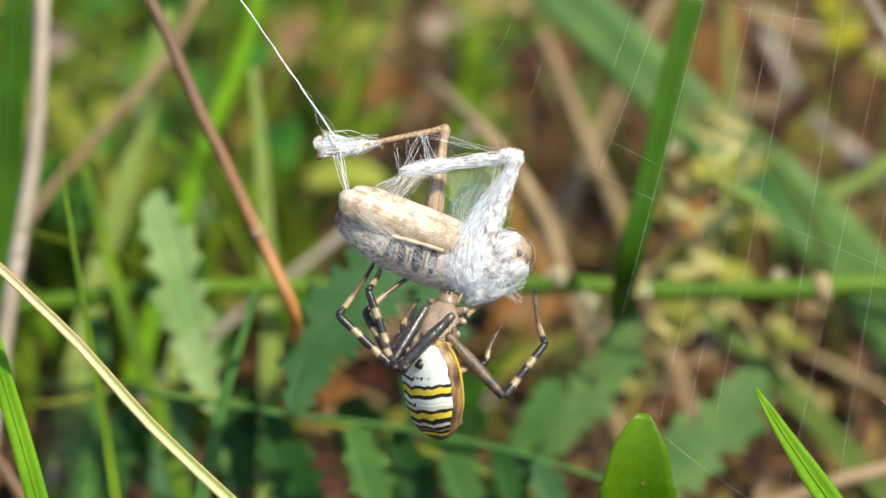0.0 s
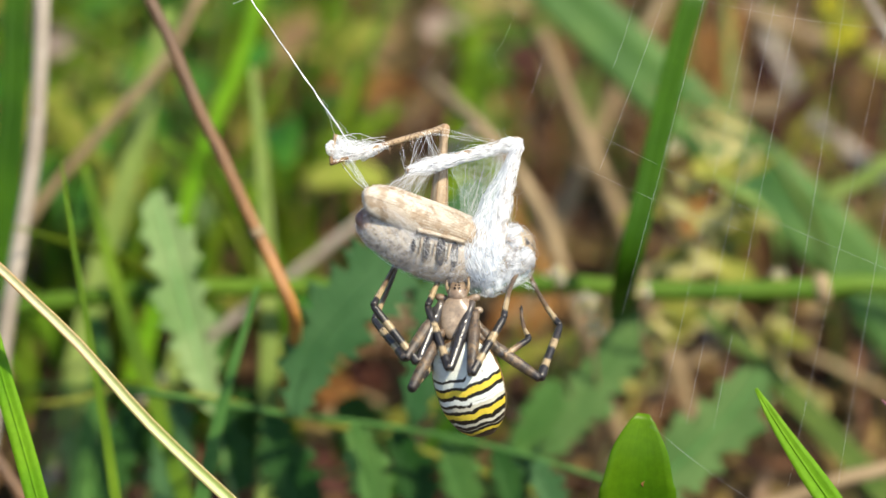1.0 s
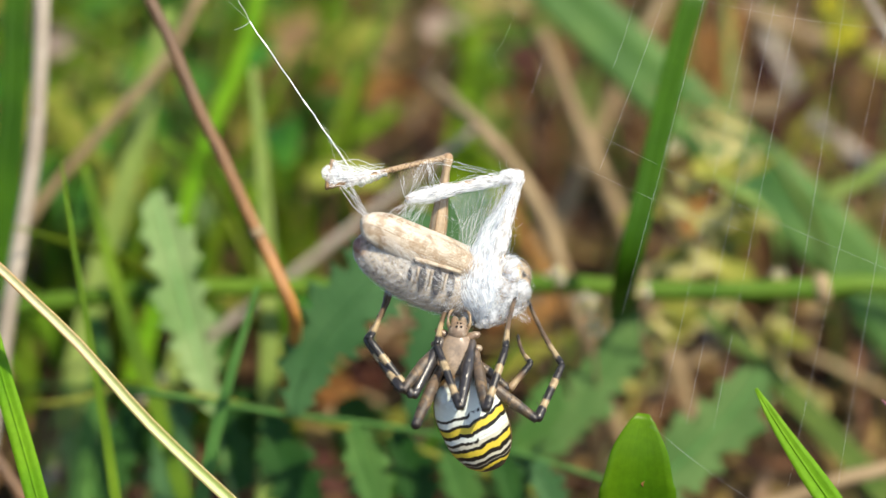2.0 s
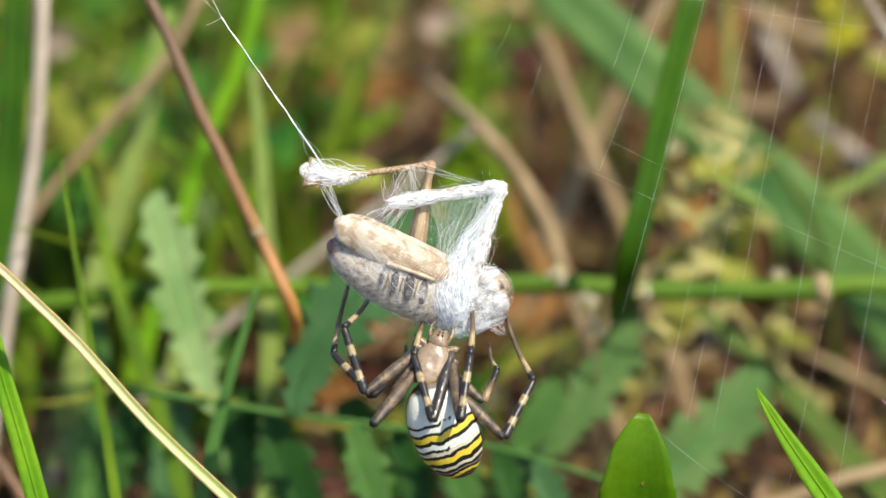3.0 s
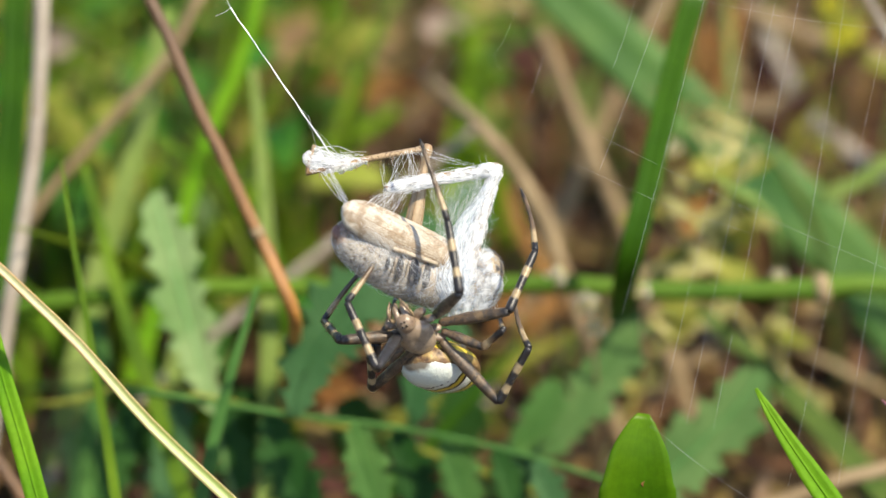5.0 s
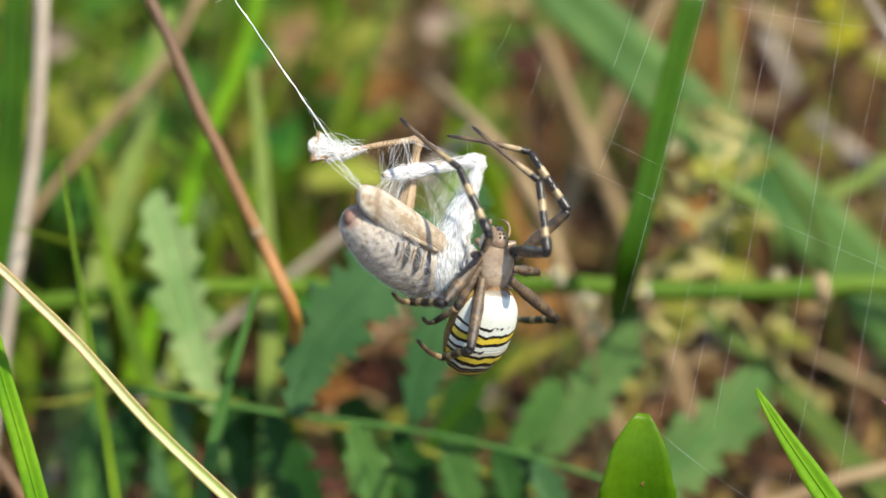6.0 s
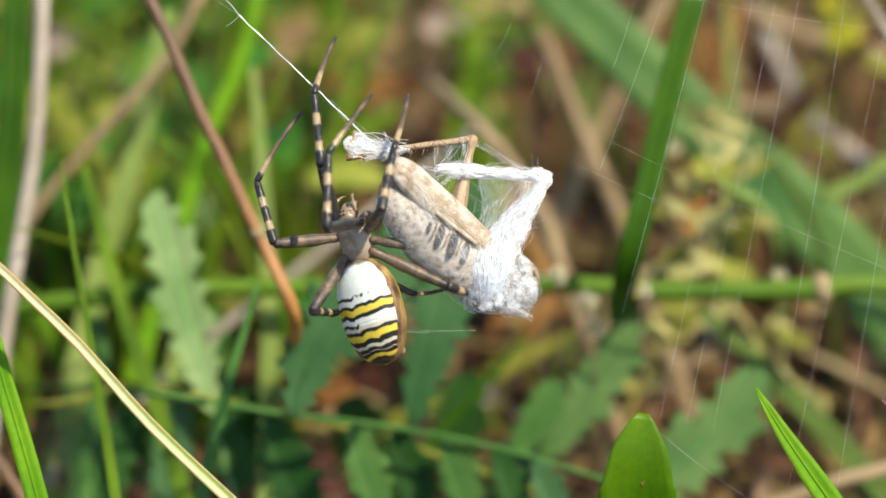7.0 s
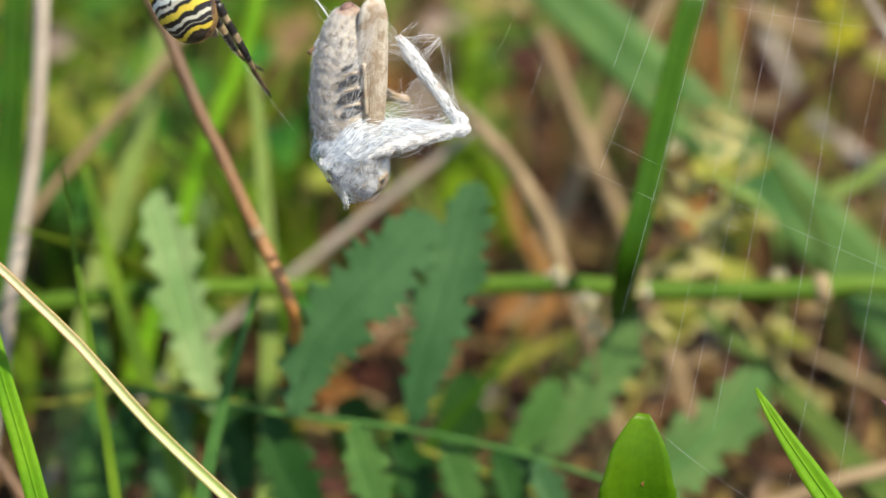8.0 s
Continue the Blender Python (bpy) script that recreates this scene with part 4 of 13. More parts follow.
TAN, DARK, BROWN, GREY = (0.37, 0.28, 0.16), (0.022, 0.020, 0.021), (0.19, 0.12, 0.065), (0.05, 0.045, 0.045)
SILK = silk_material("silk_thread")
SILK_MID = silk_material("silk_sleeve", 0.25, 0.9, 9, 7)
# sheet and film take a bluer deep colour, painted in as skylit shade
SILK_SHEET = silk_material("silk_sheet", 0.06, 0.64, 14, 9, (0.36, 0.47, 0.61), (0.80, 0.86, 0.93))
SILK_VEIL = silk_material("silk_veil", 0.10, 0.70, 9, 26)
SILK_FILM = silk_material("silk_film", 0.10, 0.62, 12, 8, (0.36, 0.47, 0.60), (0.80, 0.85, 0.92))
SILK_SHEER = silk_material("silk_sheer", 0.03, 0.30, 14, 7)
SILK_GAUZE = silk_material("silk_gauze", 0.01, 0.14, 18, 12)
FEMUR_SKIN = skin_material("leg_femur", [(0.0, (0.16, 0.11, 0.07)), (0.35, (0.15, 0.105, 0.068)), (0.5, (0.085, 0.064, 0.048)), (0.60, (0.20, 0.14, 0.08)), (0.68, (0.18, 0.125, 0.072)), (0.76, (0.03, 0.026, 0.024)), (0.86, (0.13, 0.09, 0.05)), (0.92, DARK), (1.0, DARK)], (0.075, 0.06, 0.05), 0.36, 1500, 0.5, streak=7, bump_by=0.3)
FEMUR_BLACK = skin_material("leg_femur_black", [(0.0, (0.10, 0.075, 0.055)), (0.2, (0.035, 0.032, 0.033)), (1.0, DARK)], (0.065, 0.062, 0.06), 0.3, 2400, blotch_at=0.57, bump_by=0.12)
TIBIA_SKIN = skin_material("leg_tibia", [(0.0, DARK), (0.20, DARK), (0.23, TAN), (0.33, TAN), (0.36, DARK), (0.56, DARK), (0.59, TAN), (0.71, TAN), (0.74, DARK), (1.0, DARK)], (0.12, 0.085, 0.055), 0.36, 1300, 0.5, blotch_at=0.6, bump_by=0.12)
META_SKIN = skin_material("leg_metatarsus", [(0.0, DARK), (0.09, DARK), (0.12, TAN), (0.27, TAN), (0.34, (0.15, 0.10, 0.06)), (0.62, (0.085, 0.06, 0.042)), (0.75, (0.17, 0.115, 0.07)), (0.88, DARK), (1.0, DARK)], (0.12, 0.085, 0.055), 0.36, 1300, 0.5, blotch_at=0.6, bump_by=0.12)
SHORT_SKIN = skin_material("leg_short", [(0.0, BROWN), (0.3, TAN), (0.45, BROWN), (0.7, DARK), (1.0, DARK)], None, 0.42, bump_by=0.12)
PALP_SKIN = skin_material("palp", [(0.0, (0.30, 0.21, 0.12)), (0.4, (0.36, 0.26, 0.15)), (0.55, (0.20, 0.13, 0.08)), (0.7, (0.36, 0.27, 0.16)), (1.0, (0.14, 0.09, 0.06))], (0.16, 0.11, 0.07), 0.35)
HEAD_SKIN = skin_material("spider_head", [(0.0, (0.27, 0.19, 0.125)), (1.0, (0.20, 0.135, 0.09))], (0.34, 0.27, 0.20), 0.32)
PROSOMA_SKIN = skin_material("spider_prosoma", [(0.0, (0.18, 0.115, 0.07)), (0.3, (0.28, 0.205, 0.14)), (0.7, (0.36, 0.28, 0.20)), (1.0, (0.20, 0.13, 0.08))], (0.27, 0.205, 0.145), 0.3, 900, bump_by=0.08)
EYE = skin_material("eye_black", [(0.0, (0.012, 0.01, 0.01)), (1.0, (0.02, 0.015, 0.012))], None, 0.08)
WING = skin_material("hopper_wing", [(0.0, (0.68, 0.63, 0.545)), (0.4, (0.63, 0.57, 0.48)), (1.0, (0.52, 0.45, 0.345))], (0.44, 0.355, 0.26), 0.42, 500, streak=15, cells=(55, 34, 1))
WING_VEIN = skin_material("hopper_vein", [(0.0, (0.34, 0.23, 0.13)), (1.0, (0.26, 0.16, 0.08))], None, 0.5)
HOPPER = skin_material("hopper_body", [(0.0, (0.36, 0.20, 0.15)), (0.07, (0.59, 0.52, 0.42)), (0.5, (0.57, 0.49, 0.385)), (1.0, (0.44, 0.35, 0.25))], (0.24, 0.185, 0.135), 0.5, 1150, blotch_at=0.51, streak=16, bump_by=0.7)
HOPPER_HEAD = skin_material("hopper_head", [(0.0, (0.40, 0.33, 0.24)), (0.5, (0.36, 0.28, 0.19)), (1.0, (0.26, 0.18, 0.12))], (0.06, 0.054, 0.055), 0.4, 430, blotch_at=0.52)
HOPPER_DARK = skin_material("hopper_dark_patch", [(0.0, (0.035, 0.035, 0.045)), (1.0, (0.06, 0.06, 0.07))], (0.15, 0.135, 0.12), 0.45, 1700)
THIGH_SKIN = skin_material("hopper_thigh", [(0.0, (0.50, 0.39, 0.26)), (0.7, (0.46, 0.34, 0.21)), (1.0, (0.34, 0.20, 0.10))], (0.30, 0.21, 0.12), 0.42, 900, streak=9, blotch_at=0.6)
HOPPER_LEG = skin_material("hopper_leg", [(0.0, (0.40, 0.30, 0.19)), (0.5, (0.42, 0.30, 0.17)), (1.0, (0.34, 0.20, 0.09))], (0.17, 0.105, 0.06), 0.45, 2200, streak=7)


def abdomen_material():
    """White back with yellow cross bands edged by thin wavy black lines, brown flanks, dark belly with two yellow lines."""
    m, n, l, b = nodes_of("spider_abdomen")
    obj = n.new("ShaderNodeTexCoord").outputs["Object"]
    sep = n.new("ShaderNodeSeparateXYZ")
    l.new(obj, sep.inputs[0])

    def math_node(op, a, c, d=None):
        q = n.new("ShaderNodeMath")
        q.operation = op
        for s, v in zip(q.inputs, (a, c, d)):
            if v is None:
                continue
            if isinstance(v, (int, float)):
                s.default_value = v
            else:
                l.new(v, s)
        return q.outputs[0]
    wave = noise_tex(n, l, mapped(n, l, obj, (430, 160, 160)), 1.0, 3, 0.5)
    ragged = noise_tex(n, l, mapped(n, l, obj, (1300, 500, 500)), 1.0, 3, 0.6)
    wave = math_node("MULTIPLY_ADD", ragged, 0.30, math_node("SUBTRACT", wave, 0.15))
    bow = math_node("MULTIPLY", math_node("MULTIPLY", sep.outputs[0], sep.outputs[0]), 9.0)
    y = math_node("MULTIPLY_ADD", sep.outputs[1], -1 / 0.0124, math_node("MULTIPLY_ADD", wave, 0.13, -0.065))
    y = math_node("ADD", y, math_node("MULTIPLY", bow, 200.0 * 0.6))
    W, Y, K, P = (0.68, 0.72, 0.66), (0.66, 0.51, 0.05), (0.012, 0.010, 0.008), (0.55, 0.53, 0.42)
    stops = [(0, (0.20, 0.17, 0.13)), (0.03, W), (0.3, W), (0.305, K), (0.33, K), (0.335, W), (0.385, W), (0.39, K), (0.417, K), (0.42, Y), (0.475, Y), (0.48, K), (0.515, K), (0.52, W), (0.565, W), (0.57, K), (0.595, K), (0.6, P), (0.63, P), (0.635, K), (0.665, K), (0.67, Y)]
    stops2 = [(0.7, Y), (0.725, Y), (0.73, K), (0.77, K), (0.775, P), (0.8, P), (0.805, K), (0.835, K), (0.84, P), (0.845, K), (0.875, K), (0.88, Y), (0.91, Y), (0.92, K), (0.95, (0.05, 0.04, 0.03)), (1, K)]
    back = mix(n, l, math_node("GREATER_THAN", y, 0.69), ramp(n, l, y, stops), ramp(n, l, y, stops2))
    gaps = ramp(n, l, noise_tex(n, l, mapped(n, l, obj, (420, 60, 60)), 1.0, 2), [(0.56, (0, 0, 0)), (0.58, (1, 1, 1))])
    for lo, hi in ((0.30, 0.345), (0.57, 0.597)):
        inside = math_node("COMPARE", y, (lo + hi) / 2, (hi - lo) / 2)
        back = mix(n, l, math_node("MULTIPLY", inside, gaps), back, W)
    side = noise_tex(n, l, mapped(n, l, obj, (900, 260, 900)), 1.0, 4)
    flank = ramp(n, l, side, [(0.35, (0.05, 0.03, 0.018)), (0.5, (0.20, 0.115, 0.05)), (0.68, (0.42, 0.30, 0.10))])
    belly = ramp(n, l, math_node("MULTIPLY", math_node("ABSOLUTE", sep.outputs[0], 0.0), 1000.0 / 5), [(0.2, (0.03, 0.02, 0.015)), (0.3, (0.04, 0.03, 0.02)), (0.36, Y), (0.48, Y), (0.54, (0.06, 0.04, 0.02))])
    z = math_node("MULTIPLY_ADD", side, 0.0012, sep.outputs[2])
    col = mix(n, l, math_node("GREATER_THAN", z, 0.0017), flank, back)
    col = mix(n, l, math_node("COMPARE", z, -0.0004, 0.0003), col, Y)
    col = mix(n, l, math_node("GREATER_THAN", z, -0.0009), belly, col)
    fine = noise_tex(n, l, obj, 2600, 4, 0.65)
    col = mix(n, l, 0.3, col, ramp(n, l, fine, [(0.3, (0.7, 0.7, 0.7)), (0.7, (1.05, 1.05, 1.05))]), "MULTIPLY")
    l.new(col, b.inputs["Base Color"])
    b.inputs["Roughness"].default_value = 0.32
    b.inputs["Subsurface Weight"].default_value = 0.05
    b.inputs["Subsurface Radius"].default_value = (0.0008, 0.0006, 0.0004)
    bump(n, l, fine, 0.35, 0.0003, b)
    return m


ABDOMEN = abdomen_material()

# ---- pose helpers for what moves ----
PICTURE = Matrix(((1, 0, 0), (0, 0.5, -0.8660254), (0, 0.8660254, 0.5))).to_4x4()


def held(place, rx=0.0, ry=0.0, rz=0.0):
    """A pose at place, turned in the web's own plane: rz in the plane, ry about its upright, rx tilting."""
    r = Matrix.Rotation(radians(rz), 4, "Z") @ Matrix.Rotation(radians(rx), 4, "X") @ Matrix.Rotation(radians(ry), 4, "Y")
    return Matrix.Translation(place) @ PICTURE @ r


def bone(a, b):
    """A pose at a (mm) with its z axis towards b."""
    a, b = Vector(a) * MM, Vector(b) * MM
    return Matrix.Translation(a) @ Vector((0, 0, 1)).rotation_difference(b - a).to_matrix().to_4x4()


def strung(a, b):
    a, b = Vector(a), Vector(b)
    return Matrix.Translation(a) @ Vector((0, 0, 1)).rotation_difference(b - a).to_matrix().to_4x4()


def aim(forward, back, at=(0.0, 0.0, 0.0)):
    """A turn with y forward and z to the back's side, moved by at (mm)."""
    f, d = Vector(forward).normalized(), Vector(back).normalized()
    s = f.cross(d).normalized()
    return Matrix.Translation(Vector(at) * MM) @ Matrix((s, f, s.cross(f))).transposed().to_4x4()


def loft(stations, sides=24, ridges=None):
    """Rings (centre, half width, half height) along a line; returns verts, faces, uvs. Widths lie along local x of each ring."""
    n = len(stations)
    cs = [Vector(s[0]) for s in stations]
    tans = tangents(cs)
    v, f, u = [], [], []
    for i, (c, w, h) in enumerate(stations):
        up = Vector((0, 1, 0)) if abs(tans[i].y) < 0.95 else Vector((0, 0, 1))
        a = tans[i].cross(up).normalized()
        b = a.cross(tans[i]).normalized()
        for k in range(sides):
            th = 2 * math.pi * k / sides
            v.append(cs[i] + a * (math.cos(th) * w) + b * (math.sin(th) * h))
            u.append((k / sides, i / (n - 1)))
    for i in range(n - 1):
        for k in range(sides):
            k2 = (k + 1) % sides
            f.append((i * sides + k, i * sides + k2, (i + 1) * sides + k2, (i + 1) * sides + k))
    f.append(tuple(reversed(range(sides))))
    f.append(tuple((n - 1) * sides + k for k in range(sides)))
    return v, f, u


def smooth_loft(keys, n, sides=24, wobble=0.0, seed=0, rings=0, ring_depth=0.0, ragged=0.0):
    """A loft through a few key stations (centre, half width, half height), refined."""
    line = spline([k[0] for k in keys], n)
    ds = [0.0]
    for a, b in zip(keys, keys[1:]):
        ds.append(ds[-1] + (Vector(b[0]) - Vector(a[0])).length)
    out = []
    for i, c in enumerate(line):
        d = ds[-1] * i / (n - 1)
        w, h = (float(np.interp(d, ds, [k[j] for k in keys])) for j in (1, 2))
        s = 1 + wobble * noise.noise((seed + i * 0.37, 1.7, 0.2))
        if rings:
            s *= 1 - ring_depth * abs(math.sin(math.pi * rings * i / (n - 1))) ** 8
        out.append((c, w * s, h * s))
    v, f, u = loft(out, sides)
    if ragged:
        for i, p in enumerate(v):
            c = out[i // sides][0]
            v[i] = c + (p - c) * (1 + ragged * (noise.noise(p * 900 + Vector((seed, 0, 0))) + 0.6 * noise.noise(p * 2400)))
    return v, f, u


def ball(centre, rx, ry, rz, seg=20, rings=14):
    v, f, u = [], [], []
    for j in range(rings + 1):
        ph = math.pi * (0.004 + 0.992 * j / rings)
        for k in range(seg):
            th = 2 * math.pi * k / seg
            v.append(Vector(centre) + Vector((rx * math.sin(ph) * math.cos(th), ry * math.cos(ph), rz * math.sin(ph) * math.sin(th))))
            u.append((k / seg, j / rings))
    for j in range(rings):
        for k in range(seg):
            k2 = (k + 1) % seg
            f.append((j * seg + k, (j + 1) * seg + k, (j + 1) * seg + k2, j * seg + k2))
    f.append(tuple(range(seg)))
    f.append(tuple(reversed([rings * seg + k for k in range(seg)])))
    return v, f, u


def wraps(keys, count, rng, reach, turn, r=0.000012, lift=1.03, spread=(0.0, 1.0)):
    """Threads lying on a lofted form: each runs reach of its length while turning turn radians about it."""
    line = spline([k[0] for k in keys], 60)
    tans = tangents(line)
    ds = [0.0]
    for a, b in zip(keys, keys[1:]):
        ds.append(ds[-1] + (Vector(b[0]) - Vector(a[0])).length)
    out = []
    for _ in range(count):
        t0, th0 = rng.uniform(*spread), rng.uniform(0, 6.283)
        dt, dth = rng.uniform(-1, 1) * reach, rng.uniform(0.4, 1.0) * turn * rng.choice((1, -1))
        path = []
        for k in range(12):
            t = min(1.0, max(0.0, t0 + dt * k / 11))
            i = min(59, int(t * 59))
            w, h = (float(np.interp(t * ds[-1], ds, [q[j] for q in keys])) for j in (1, 2))
            up = Vector((0, 1, 0)) if abs(tans[i].y) < 0.95 else Vector((0, 0, 1))
            a = tans[i].cross(up).normalized()
            b = a.cross(tans[i]).normalized()
            th, s = th0 + dth * k / 11, 1 + (lift - 1) * (1 + 1.5 * math.sin(th0 * 7)) + 0.04 * math.sin(k * 1.3 + th0)
            c = line[i].lerp(line[min(59, i + 1)], t * 59 - i)
            path.append(c + a * (math.cos(th) * w * s) + b * (math.sin(th) * h * s))
        rr = r * rng.uniform(0.35, 1.1)
        out.append(tube(path, lambda t: rr, 4))
    return joined(out)


def mesh_of(name, geo, mat):
    return mesh_from(name, geo[0], geo[1], mat, geo[2])


def strand(a, b, r=0.00002, sag=0.0, rng=None, n=7, bend=0.10):
    a, b = Vector(a), Vector(b)
    if rng:
        size = (b - a).length * bend

        def off(k):
            return Vector((rng.uniform(-1, 1), rng.uniform(-1, 1), rng.uniform(-1, 1))) * size * k
        return tube(spline((a, a.lerp(b, 0.3) + off(0.8), a.lerp(b, 0.65) + off(1.0), b), n + 3), lambda t: r, 4)
    m = (a + b) / 2 + Vector((0, -sag, 0))
    return tube(spline((a, m, b), n), lambda t: r, 4)


# ---- the wrapped grasshopper ----
prey = tagged(new("wrapped_grasshopper"), "tan grasshopper wrapped in white spider silk, hanging from a thread", "grasshopper")


def build_prey():
    rng = random.Random(21)
    # abdomen, thorax and head along the body's axis
    ab_keys = [((-0.00940, -0.00107, 0.00453), 0.0006, 0.0006), ((-0.00886, -0.00120, 0.00427), 0.0015, 0.0016), ((-0.00713, -0.00213, 0.00293), 0.0026, 0.0026), ((-0.00467, -0.00333, 0.00133), 0.0032, 0.0032), ((-0.00167, -0.00453, -0.00080), 0.0035, 0.0036), ((0.00167, -0.00533, -0.00280), 0.0036, 0.0038), ((0.00400, -0.00546, -0.00413), 0.0034, 0.0038)]
    ab = smooth_loft(ab_keys, 80, 32, 0.02, 3, rings=10, ring_depth=0.035)
    part("silk_wrap", mesh_of("silk_wrap", wraps(ab_keys, 330, rng, 0.4, 1.8, 0.000008), SILK), prey, "fine silk threads over the abdomen")
    part("abdomen", mesh_of("abdomen", ab, HOPPER), prey)
    th = smooth_loft([((0.00200, -0.00480, -0.00267), 0.0026, 0.0030), ((0.00400, -0.00520, -0.00413), 0.0037, 0.0040), ((0.00600, -0.00546, -0.00546), 0.0038, 0.0039), ((0.00766, -0.00533, -0.00653), 0.0032, 0.0033)], 24, 28, 0.03, 8)
    part("thorax", mesh_of("thorax", th, HOPPER_HEAD), prey, "tan mottled thorax under silk")
    hd = smooth_loft([((0.00713, -0.00506, -0.00613), 0.0027, 0.0029), ((0.00833, -0.00506, -0.00693), 0.0032, 0.0034), ((0.00966, -0.00520, -0.00786), 0.0028, 0.0031), ((0.01046, -0.00546, -0.00840), 0.0016, 0.0020), ((0.01080, -0.00566, -0.00860), 0.0005, 0.0006)], 26, 26, 0.05, 5)
    head = part("head", mesh_of("head", hd, HOPPER_HEAD), prey, "tan mottled head under silk")
    for eye_at in ((0.00913, -0.00453, -0.00480), (0.00913, -0.00453, -0.01013)):
        part("eye", mesh_of("eye", ball(eye_at, 0.0007, 0.0011, 0.0007), EYE), head, "dark oval eye")
    tip = ball((-0.00920, -0.00120, 0.00453), 0.0007, 0.0009, 0.0008)
    part("tail_tip", mesh_of("tail_tip", tip, skin_material("hopper_tip", [(0.0, (0.15, 0.06, 0.05)), (1.0, (0.30, 0.19, 0.15))], None, 0.4)), prey, "reddish brown tail tip")
    # dark flank patches and pale ribs
    for i, (px, py, z, s) in enumerate(((728, 434, 63, 0.45), (750, 439, 52, 0.75), (775, 445, 36, 0.95), (799, 451, 20, 0.85))):
        c = Vector(((px - 775) / 15005, (370 - py) / 15005, z / 15005))
        v, f, u = ball((0, 0, 0), 0.00066 * s, 0.0018 * s, 0.00007)
        turn = Vector((0, 0, 1)).rotation_difference(Vector((0.53, -0.13, 0.83)))
        v = [c + turn @ p for p in v]
        part("flank_patch", mesh_of("flank_patch", (v, f, u), HOPPER_DARK), prey, "blackish flank patch")
    for px, py, z in ((739, 436, 63), (763, 441, 48), (788, 447, 32)):
        c = Vector(((px - 775) / 15005, (370 - py) / 15005, z / 15005)) + Vector((0.00004, 0.0, -0.00004))
        line = spline((c + Vector((0.0002, 0.0010, 0.0)), c, c + Vector((-0.0002, -0.0009, -0.0002))), 10)
        part("flank_rib", mesh_of("flank_rib", tube(line, lambda t: 0.00019 - 0.00008 * t, 7), HOPPER), prey, "pale wedge-shaped rib between dark patches")
    # two long wings folded over the back
    for side, off in ((1, 0.0), (-1, 1.0)):
        pts = [((-0.00886, 0.00107, 0.00693), 0.0004, 0.0008), ((-0.00833, 0.00107, 0.00666), 0.0008, 0.0014), ((-0.00666, 0.00053, 0.00573), 0.0011, 0.0019), ((-0.00367, -0.00067, 0.00387), 0.0013, 0.00205), ((0.00000, -0.00190, 0.00147), 0.0014, 0.0020), ((0.00367, -0.00330, -0.00083), 0.0013, 0.0018), ((0.00600, -0.00430, -0.00240), 0.0009, 0.0014)]
        pts = [(Vector(c) + Vector((0.0006, 0.0003, -0.0024)) * off, w, h) for c, w, h in pts]
        w = smooth_loft(pts, 40, 24, 0.015, 11 + off)
        wing = part("wing", mesh_of("wing", w, WING), prey, "long folded straw-coloured wing")
        for k in range(8):
            d = 0.0009 - k * 0.00033
            line = [Vector(c) + Vector((0.0003, d * 0.95, (w_ + 0.00003) * (1 - (d / max(h_, 0.0007)) ** 2) ** 0.5 if abs(d) < h_ else 0)) for c, w_, h_ in pts[1:-1]]
            if side == 1:
                part("vein", mesh_of("vein", tube(spline(line, 26), lambda t: (0.000018, 0.00004)[k % 3 == 2], 5), WING_VEIN), wing)
    # lower wing edge, a pale rib
    part("wing_edge", mesh_of("wing_edge", tube(spline(((-0.00267, -0.00253, 0.00467), (-0.00033, -0.00307, 0.00293), (0.00267, -0.00387, 0.00120)), 12), lambda t: 0.00028, 7), WING), prey, "pale narrow wing edge")

    # hind leg wrapped in silk: thigh up to the knee, shin back across
    hip, knee, foot = Vector((0.00580, -0.00666, -0.00267)), Vector((0.00913, 0.00800, -0.00340)), Vector((-0.00407, 0.00447, -0.00013))
    th = smooth_loft([(hip, 0.0013, 0.0015), (hip.lerp(knee, 0.25), 0.0013, 0.0015), (hip.lerp(knee, 0.6), 0.0008, 0.00095), (hip.lerp(knee, 0.92), 0.0005, 0.0006), (knee, 0.0006, 0.0006)], 24, 16, 0.05, 2)
    thigh = part("hind_thigh", mesh_of("hind_thigh", th, HOPPER_LEG), prey, "tan hind thigh under silk")
    sh = tube(spline((knee, knee.lerp(foot, 0.5) + Vector((0, 0.0003, 0)), foot), 20), lambda t: 0.00042 - 0.0001 * t, 8)
    part("hind_shin", mesh_of("hind_shin", sh, HOPPER_LEG), prey, "thin hind shin wrapped white")
    part("knee_joint", mesh_of("knee_joint", ball(knee, 0.0007, 0.0008, 0.0006), HOPPER_LEG), thigh)
    # closed silk over that leg
    sleeve = [(hip + Vector((0, 0, -0.001)), 0.0006, 0.0007), (hip.lerp(knee, 0.12), 0.0013, 0.0017), (hip.lerp(knee, 0.3), 0.0014, 0.0018), (hip.lerp(knee, 0.6), 0.0009, 0.0011), (hip.lerp(knee, 0.9), 0.0007, 0.0008), (hip.lerp(knee, 0.97), 0.00092, 0.00095), (knee + Vector((0.0002, 0.0006, 0)), 0.0005, 0.0005)]
    sl = smooth_loft(sleeve, 60, 30, 0.18, 6, ragged=0.28)
    part("silk_wrap", mesh_of("silk_wrap", wraps(sleeve, 120, rng, 0.9, 1.6, 0.000011, 1.10), SILK), prey, "white silk threads drawn along the thigh")
    part("silk_sleeve", mesh_of("silk_sleeve", sl, SILK_MID), prey, "white silk drawn up round the thigh")
